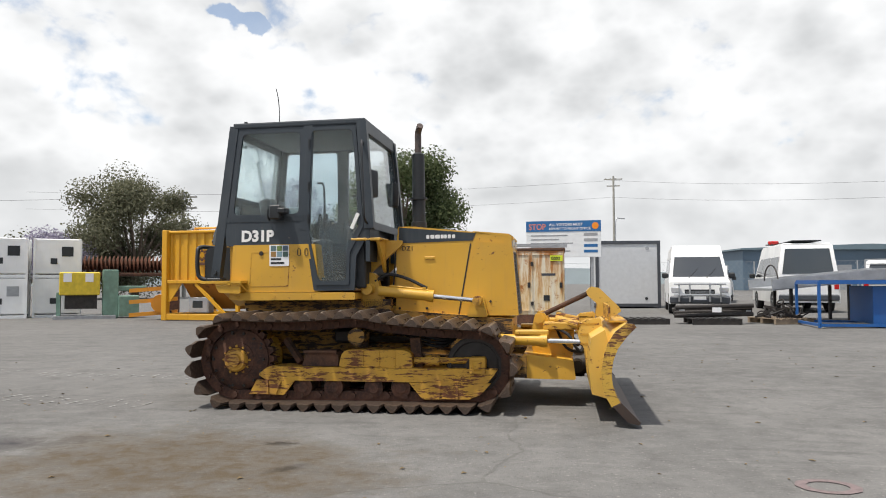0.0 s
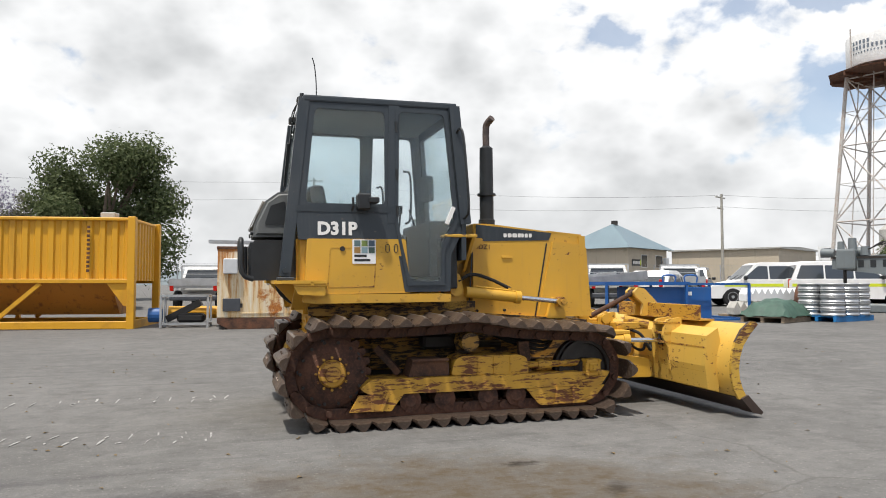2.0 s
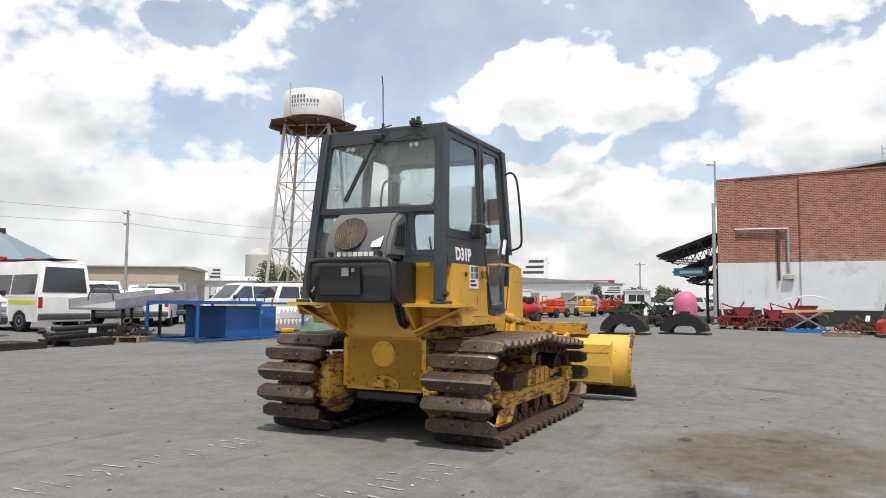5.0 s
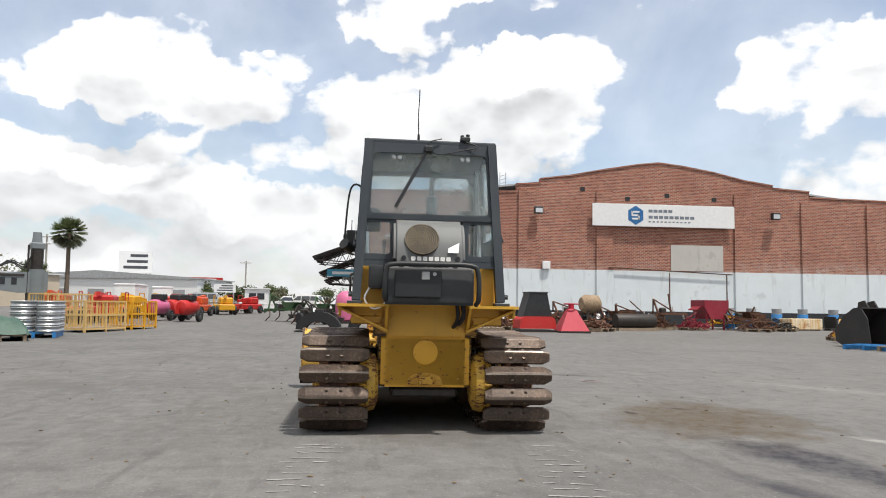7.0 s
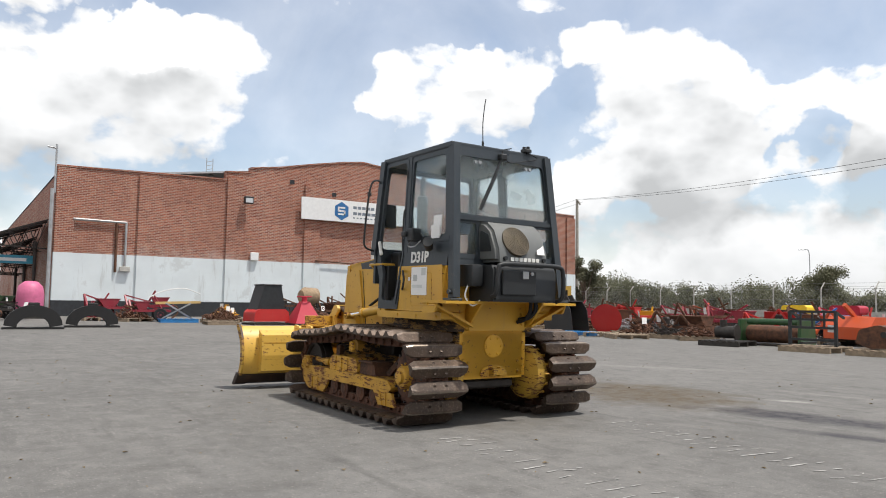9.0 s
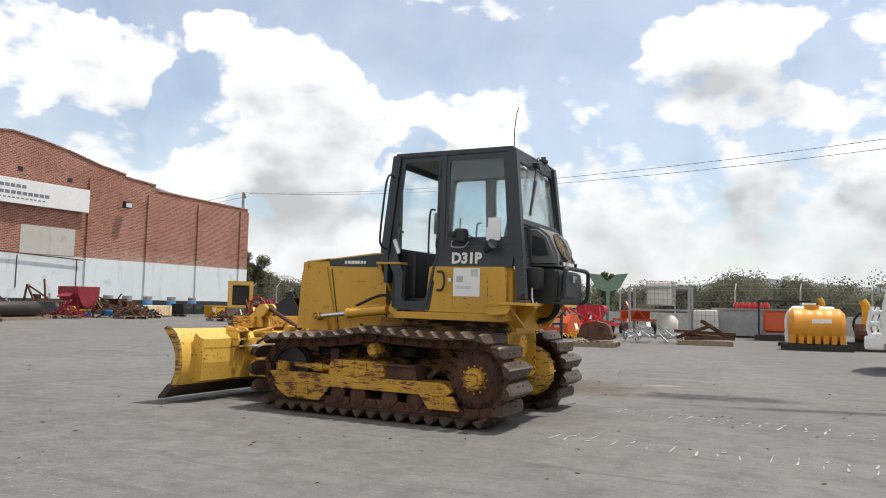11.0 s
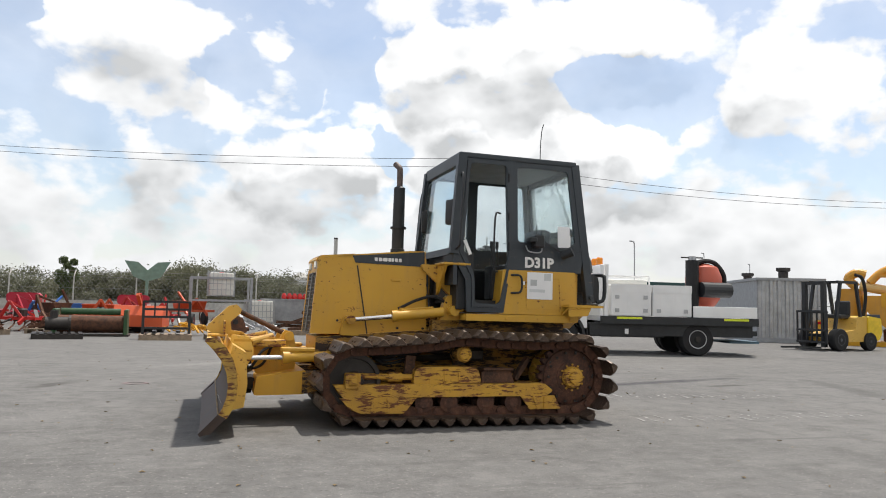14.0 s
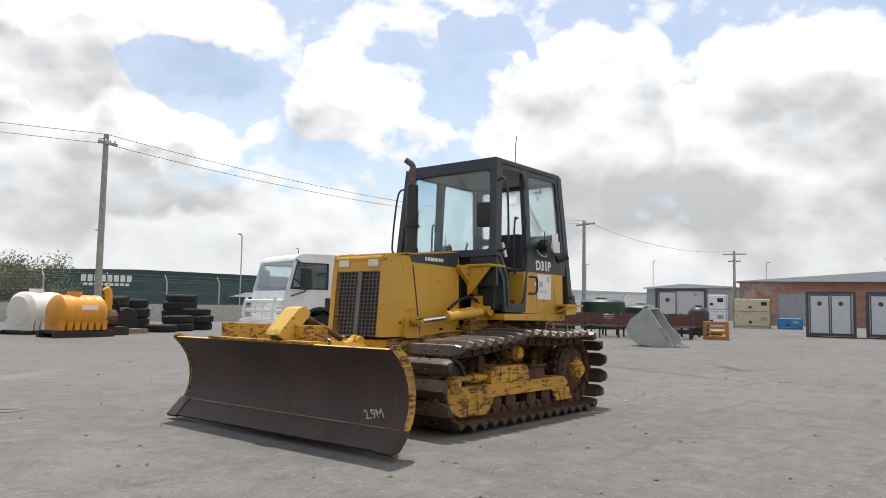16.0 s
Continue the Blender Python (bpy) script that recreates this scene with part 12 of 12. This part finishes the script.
def shed(label, x, y, turn, w, d, h, wall, roof=None, pitch=0.6, name="shed"):
    t = thing(name, label, "building", on(x, y, turn), "distant sheds")
    part("wall", box(B(), -w / 2, w / 2, -d / 2, d / 2, 0, h), wall, t)
    part("roof", prism(B(), [(-w / 2 - 0.3, h), (0, h + pitch), (w / 2 + 0.3, h), (w / 2 + 0.3, h - 0.15), (-w / 2 - 0.3, h - 0.15)], side, -d / 2 - 0.3, d / 2 + 0.3), roof or wall, t)
    n = max(2, int(w / 6))
    for i in range(n):
        u = -w / 2 + w * (i + 0.5) / n
        for s in (-1, 1):
            part("door", box(B(), u - 1.2, u + 1.2, s * d / 2 - 0.03, s * d / 2 + 0.03, 0, min(h * 0.6, 3.2)), GREY, t)
    return t


shed("blue-grey metal workshop along the street", 30.0, 74.0, 8, 24, 12, 4.0, SHED_BLUE, ROOF_TEAL, 0.4)
shed("beige flat-roofed warehouse beside the office", 56.0, 66.0, 30, 12, 12, 4.6, BEIGE, CONCRETE, 0.2)
shed("pale shed down the street", 72.0, 66.0, 30, 10, 10, 3.6, WHITE_MATT, WHITE_MATT, 0.6)
shed("long pale factory roof behind the yard", 92.0, 62.0, 60, 46, 16, 4.0, BEIGE, PALE_GREY, 0.8)
shed("low white shed behind the lifts", 110.0, 38.0, 80, 30, 14, 4.2, WHITE_MATT, GREY_STEEL, 1.0)
shed("pale shop with a red fascia", 125.0, 34.0, 95, 16, 10, 4.5, WHITE_MATT, RED, 0.3)
shed("distant pale factory with low roof", 4.0, -150.0, 0, 40, 20, 5.0, CONCRETE, PALE_GREY, 2.0)
shed("low grey shed behind the crates", -89.0, -28.0, 70, 13, 10, 4.0, GREY, PALE_GREY, 0.4)
shed("white factory far beyond the tanks", -122.0, -62.0, 65, 34, 14, 4.0, WHITE_MATT, PALE_GREY, 0.6)
big_store = thing("hardware_store", "long dark green hardware store with white sign bars", "store", on(-64.0, -125.6, -26.6))
part("store_wall", prism(B(), [(23.5, 0), (23.5, 4.3), (14, 6.0), (0, 6.3), (-45, 5.5), (-45, 0)], side, -12, 12), SHED_GREEN, big_store)
for i in range(8):
    part("sign_bar", box(B(), 9 - 1.0 * i - 0.75, 9 - 1.0 * i, 12, 12.1, 4.1, 5.2), LETTER_WHITE, big_store)
for i in range(9):
    part("sign_bar", box(B(), 8.6 - 0.8 * i - 0.6, 8.6 - 0.8 * i, 12, 12.1, 3.4, 3.85), LETTER_WHITE, big_store)
part("red_emblem", box(B(), -25, -21, 12, 12.1, 3.2, 5.0), LENS_RED, big_store)
part("white_awning", prism(B(), [(-36, 2.0), (-34, 3.0), (-18, 2.8), (-15, 2.0)], side, 12, 13.5), WHITE_MATT, big_store)
brick_b = thing("brick_hall", "low red brick hall with a pale roof", "hall", on(-70.2, 4.9, 102))
part("brick_wall", box(B(), -22, 22, -8, 8, 0, 3.6), BRICK, brick_b)
part("roof", prism(B(), [(-22.5, 3.6), (-10, 4.5), (22.5, 4.5), (22.5, 3.5)], side, -8.5, 8.5), PALE_GREY, brick_b)
part("upper_storey", box(B(), -9, 16, -5, 5, 4.4, 6.3), BEIGE, brick_b)
part("upper_roof", prism(B(), [(-10.5, 6.3), (2, 7.3), (17.5, 6.3), (17.5, 6.2), (-10.5, 6.2)], side, -6, 6), PALE_GREY, brick_b)
for i in range(4):
    part("upper_window", box(B(), -7 + 5.5 * i, -5 + 5.5 * i, -5.03, -5.0, 5.0, 6.0), DARK_GLASS, brick_b)
for i in range(5):
    part("roller_door", box(B(), -19 + 8 * i, -15 + 8 * i, -8.03, -8.0, 0, 2.6), GREY, brick_b)
chim = thing("factory_chimney", "slender pale concrete factory chimney", "chimney", on(-22.5, -146.0))
part("chimney_shaft", rod(B(), (0, 0, 0), (0, 0, 14.2), 0.5, 0.38, 18), CONCRETE, chim, smooth=True)
part("stack_cap", rod(B(), (0, 0, 14.2), (0, 0, 14.5), 0.42, 0.42, 18), DARK_STEEL, chim, smooth=True)
for x, y, r, h in ((-28.5, -147.0, 1.6, 9.0), (-25.5, -148.0, 1.1, 7.2), (-16.0, -150.0, 1.8, 6.0), (96.0, 82.0, 2.0, 9.0), (100.5, 80.0, 1.6, 7.5)):
    t = thing("storage_silo", "pale factory storage silo", "silo", on(x, y), "factory silos")
    part("silo_shell", spin(B(), [(r, 0), (r, h), (r * 0.4, h + r * 0.6), (0.1, h + r * 0.62)], (0, 0, 0), "z", 20), CONCRETE, t, smooth=True)
    part("gantry", bar(B(), (r, 0, h), (r + 4.0, 0, h * 0.75), 0.4), GREY, t)
hill = B()
for i in range(61):
    a = radians(40 + 110 * i / 60)
    zz_ = 16 + 9 * noise.noise(Vector((i * 0.13, 0, 0))) + 4 * noise.noise(Vector((i * 0.5, 3, 0)))
    hill.verts.new((900 * math.cos(a), 900 * math.sin(a), -2))
    hill.verts.new((930 * math.cos(a), 930 * math.sin(a), zz_))
    hill.verts.new((1100 * math.cos(a), 1100 * math.sin(a), -2))
hill.verts.ensure_lookup_table()
for i in range(60):
    k = 3 * i
    hill.faces.new((hill.verts[k], hill.verts[k + 3], hill.verts[k + 4], hill.verts[k + 1]))
    hill.faces.new((hill.verts[k + 1], hill.verts[k + 4], hill.verts[k + 5], hill.verts[k + 2]))
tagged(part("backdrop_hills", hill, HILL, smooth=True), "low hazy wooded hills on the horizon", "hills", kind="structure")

# sign boards of far businesses, lettering reduced to bars
for x, y, turn, w, z0, z1, mat in ((112.0, 36.5, 95, 5.0, 5.2, 8.6, WHITE_MATT), (118.0, 28.0, 95, 7.5, 3.4, 4.9, RED), (64.0, 62.0, 132, 1.7, 3.4, 5.0, WHITE_MATT), (100.0, 20.5, 95, 3.0, 2.2, 3.4, WHITE_MATT)):
    t = thing("business_sign", "roadside business sign board on posts", "sign", on(x, y, turn), "roadside signs")
    part("panel", box(B(), -w / 2, w / 2, -0.1, 0.1, z0, z1), mat, t)
    for u in (-w / 2 + 0.3, w / 2 - 0.3):
        part("post", box(B(), u - 0.1, u + 0.1, -0.1, 0.1, 0, z0), GREY_STEEL, t)
    for i in range(3):
        zz_ = z0 + (z1 - z0) * (0.2 + 0.27 * i)
        part("sign_bar", box(B(), -w * 0.36, w * (0.36 - 0.1 * i), 0.1, 0.115, zz_, zz_ + (z1 - z0) * 0.13), CHARCOAL if mat is not RED else LETTER_WHITE, t)

# ---- poles and lines ----
power_pole(8.4, 86.0, 14.0, ((0.35, 2.2), (1.2, 1.6)), 0)
power_pole(47.7, 58.9, 10.1, ((0.35, 2.2), (1.5, 1.4)), 30)
power_pole(81.2, 47.4, 11.2, ((0.4, 2.2), (1.8, 2.4), (2.4, 1.6)), 30)
power_pole(100.0, 45.0, 10.0, ((0.4, 2.4), (1.4, 2.0)), 60)
power_pole(-28.6, 49.0, 8.6, ((0.4, 2.2), (1.3, 2.2)), 10, 4)
power_pole(40.2, -41.1, 10.3, ((0.3, 2.4),), 130)
power_pole(-10.3, -29.3, 8.9, ((0.45, 1.0),), 10, 0, "leaning grey timber power pole with a short arm")
power_pole(-47.0, -23.8, 8.2, ((0.3, 2.2),), 70)
power_pole(-68.0, -18.6, 7.0, ((0.3, 2.2), (1.0, 1.2)), 100)
power_pole(130.0, 40.0, 9.0, ((0.4, 2.2),), 60)
power_pole(140.0, 24.0, 9.0, ((0.4, 2.2),), 80)
for a, b in (((8.4, 86, 13.9), (47.7, 58.9, 10.4)), ((8.4, 86, 11.8), (47.7, 58.9, 9.2)), ((8.4, 86, 13.9), (-60, 70, 12.0)), ((8.4, 86, 11.8), (-60, 70, 10.0)), ((47.7, 58.9, 10.4), (81.2, 47.4, 11.5)), ((47.7, 58.9, 9.2), (81.2, 47.4, 10.0)),
             ((40.2, -41.1, 10.3), (-10.3, -29.3, 8.9)), ((40.0, -41.6, 10.3), (-10.3, -29.6, 8.5)), ((-10.3, -29.3, 8.9), (-47.0, -23.8, 8.2)), ((-10.3, -29.6, 8.5), (-47, -24.2, 8.0)), ((-47, -23.8, 8.2), (-68, -18.6, 7.0)), ((40.2, -41.1, 10.3), (95, -52, 10.0)), ((40.0, -41.6, 10.1), (95, -52.4, 9.8)), ((-28.6, 49, 8.6), (-70, 40, 9))):
    cable("power_line", a, b, 0.9, 0.013)
for x, y, h in ((-40.0, -60.0, 8.0), (-60.0, -75.0, 8.5), (-30.0, -70.0, 8.0), (-90.0, -60.0, 8.5), (-110.0, -45.0, 9.0), (-120.0, -30.0, 9.0), (-80.0, -90.0, 8.5), (-100.0, -52.0, 8.0), (50.0, -95.0, 9.0), (8.0, 78.0, 8.0)):
    street_lamp(x, y, h, 40)

# ---- trees ----
tree("broad dark olive gum tree behind the yard", -30.5, 45.0, 9.7, 4.9, LEAF_OLIVE, 1, 19000, 0.19, 0.35, 30, 0.05)
tree("low olive bush beside the gum tree", -38.0, 44.0, 5.0, 3.6, LEAF_OLIVE, 2, 1600, 0.26, 0.25, 12, 0.1)
tree("round drooping pepper tree behind the silo", -9.0, 42.0, 9.6, 4.3, LEAF_GREEN, 3, 19000, 0.21, 0.4, 34, 0.10)
tree("purple flowering jacaranda with open branches", -16.2, 40.0, 8.6, 2.5, LEAF_PURPLE, 4, 5200, 0.14, 0.22, 26)
tree("low purple jacaranda behind the crates", -35.0, 40.0, 4.8, 3.6, LEAF_PURPLE, 5, 4000, 0.18, 0.22, 18)
tree("thin pale tree between the jacarandas", -13.6, 44.0, 7.0, 2.2, LEAF_PALE, 6, 1400, 0.16, 0.2, 12)
tree("pale leaning gum at the warehouse corner", 36.6, -38.6, 5.2, 1.5, LEAF_PALE, 7, 3600, 0.17, 0.2, 14, 0.0)
palm(92.0, 39.0, 9.6, 2.4, 1)
palm(88.0, 41.5, 3.4, 2.6, 2)
for i, (x, y, h, r, mat) in enumerate(((70, 58, 6, 4, LEAF_GREEN), (76, 56, 5, 3, LEAF_OLIVE), (104, 24, 3.5, 2.6, LEAF_GREEN), (112, 20, 3.2, 2.4, LEAF_GREEN), (120, 16, 3.6, 2.6, LEAF_GREEN), (96, 12, 2.6, 2, LEAF_OLIVE), (84, 46, 6, 5, LEAF_OLIVE), (150, 8, 4, 4, LEAF_GREEN), (150, 28, 4, 4, LEAF_GREEN))):
    tree("far green street tree", x, y, h, r, mat, 20 + i, 900, 0.34, 0.25, 12, 0.15, "far trees")
rt = random.Random(9)
for i in range(84):
    f_ = i / 83
    x, y = 104 - 130 * f_, -68 - 22 * math.sin(f_ * 2.6) + rt.uniform(-6, 6)
    h = rt.uniform(2.4, 3.8) + max(-0.4, 1.2 * math.sin(f_ * 34.0)) + (0.0 if 18 < x < 58 else 1.0)
    tree(("haze-paled gum in the far tree line", "olive gum in the far tree line")[i % 3 == 1], x, y, h, h * rt.uniform(0.75, 1.05), LEAF_OLIVE if i % 3 == 1 else LEAF_PALE, 50 + i, 1500, 0.26, 0.12, 18, -0.08, "far tree line")
tree("round dark gum standing clear of the tree line", 13.9, -62.3, 4.7, 1.25, LEAF_GREEN, 99, 3200, 0.15, 0.13, 14, 0.12, "far tree line")
tree("rounded olive gum rising above the tree line", 29.3, -61.4, 4.8, 2.3, LEAF_OLIVE, 98, 5200, 0.15, 0.13, 22, 0.10, "far tree line")

# ---- faded paint marks on the yard ----
# rows of scratches that grousers left: first stroke, last stroke, count, stroke length
marks = (((-1.75, 0.88), (-4.45, 0.98), 17, 0.46), ((-1.9, -0.98), (-4.7, -0.58), 17, 0.46), ((-5.0, 1.15), (-6.4, 1.6), 7, 0.40))
FADED = plain("scraped_pale_asphalt", (0.34, 0.332, 0.32), 0.85, vary=0.4, scale=25.0)
rm = random.Random(5)
for (x, y), (x1, y1), n_m, w in marks:
    t = thing("grouser_scratches", "row of pale scratches left by grousers on asphalt", "ground marking", pose(x, y, ground_z(x, y) + 0.004, 0, 0, math.degrees(math.atan2(y1 - y, x1 - x))), "rows of track scratches", "structure")
    gap = math.hypot(x1 - x, y1 - y) / (n_m - 1)
    for i in range(n_m):
        u, v, end = i * gap + rm.uniform(-.03, .03), -w / 2 + rm.uniform(0, 0.1), w / 2 - rm.uniform(0, 0.12)
        while v < end:
            k = rm.uniform(0.05, 0.26)
            q = min(v + k, end)
            h_, lean = rm.uniform(0.004, 0.013), rm.uniform(-.02, .02)
            bm = prism(B(), [(u - h_, v), (u + h_ * 0.6, v + 0.004), (u + lean + h_, (v + q) / 2), (u + lean * 1.4 + h_ * 0.4, q), (u + lean * 1.4 - h_ * 0.3, q - 0.006), (u + lean - h_ * 0.7, (v + q) / 2 + 0.01)], plan, 0.0, 0.001)
            part("scratch", bm, FADED, t)
            v = q + rm.uniform(0.02, 0.14)
t = thing("paint_ring", "faded pink spray-painted ring on asphalt", "road marking", on(3.25, -2.9, 0, 0.004), "", "structure")
bm = B()
window_frame(bm, [(0.17 * math.cos(math.pi * i / 5), 0.15 * math.sin(math.pi * i / 5)) for i in range(10)], [(0.11 * math.cos(math.pi * i / 5), 0.10 * math.sin(math.pi * i / 5)) for i in range(10)], plan, 0, 0.001, 0.02, 2)
part("ring_stroke", bm, plain("faded_pink_spray", (0.17, 0.128, 0.126), 0.85, vary=0.3, scale=25), t)
leaves_ = thing("dry_leaves", "scattered dry leaves and grit on the asphalt", "leaf litter", None, "", "stuff")
bm = B()
rl = random.Random(12)
for i in range(420):
    a, r_ = rl.uniform(0, 6.28), 1.6 + 6.5 * rl.random() ** 0.8
    p = Vector((r_ * math.cos(a), r_ * math.sin(a), 0.004 + ground_z(r_ * math.cos(a), r_ * math.sin(a))))
    d_ = Vector((rl.uniform(-1, 1), rl.uniform(-1, 1), 0)).normalized() * rl.uniform(0.008, 0.028)
    e_ = Vector((-d_.y, d_.x, 0)) * rl.uniform(0.3, 0.7)
    bm.faces.new([bm.verts.new(q) for q in (p - d_, p - e_ + Vector((0, 0, 0.006)), p + d_, p + e_ + Vector((0, 0, 0.008)))])
lit_ = part("litter", bm, plain("dry_leaf", (0.17, 0.12, 0.06), 0.9, vary=0.4, scale=30), leaves_)
lit_["kind"] = "stuff"
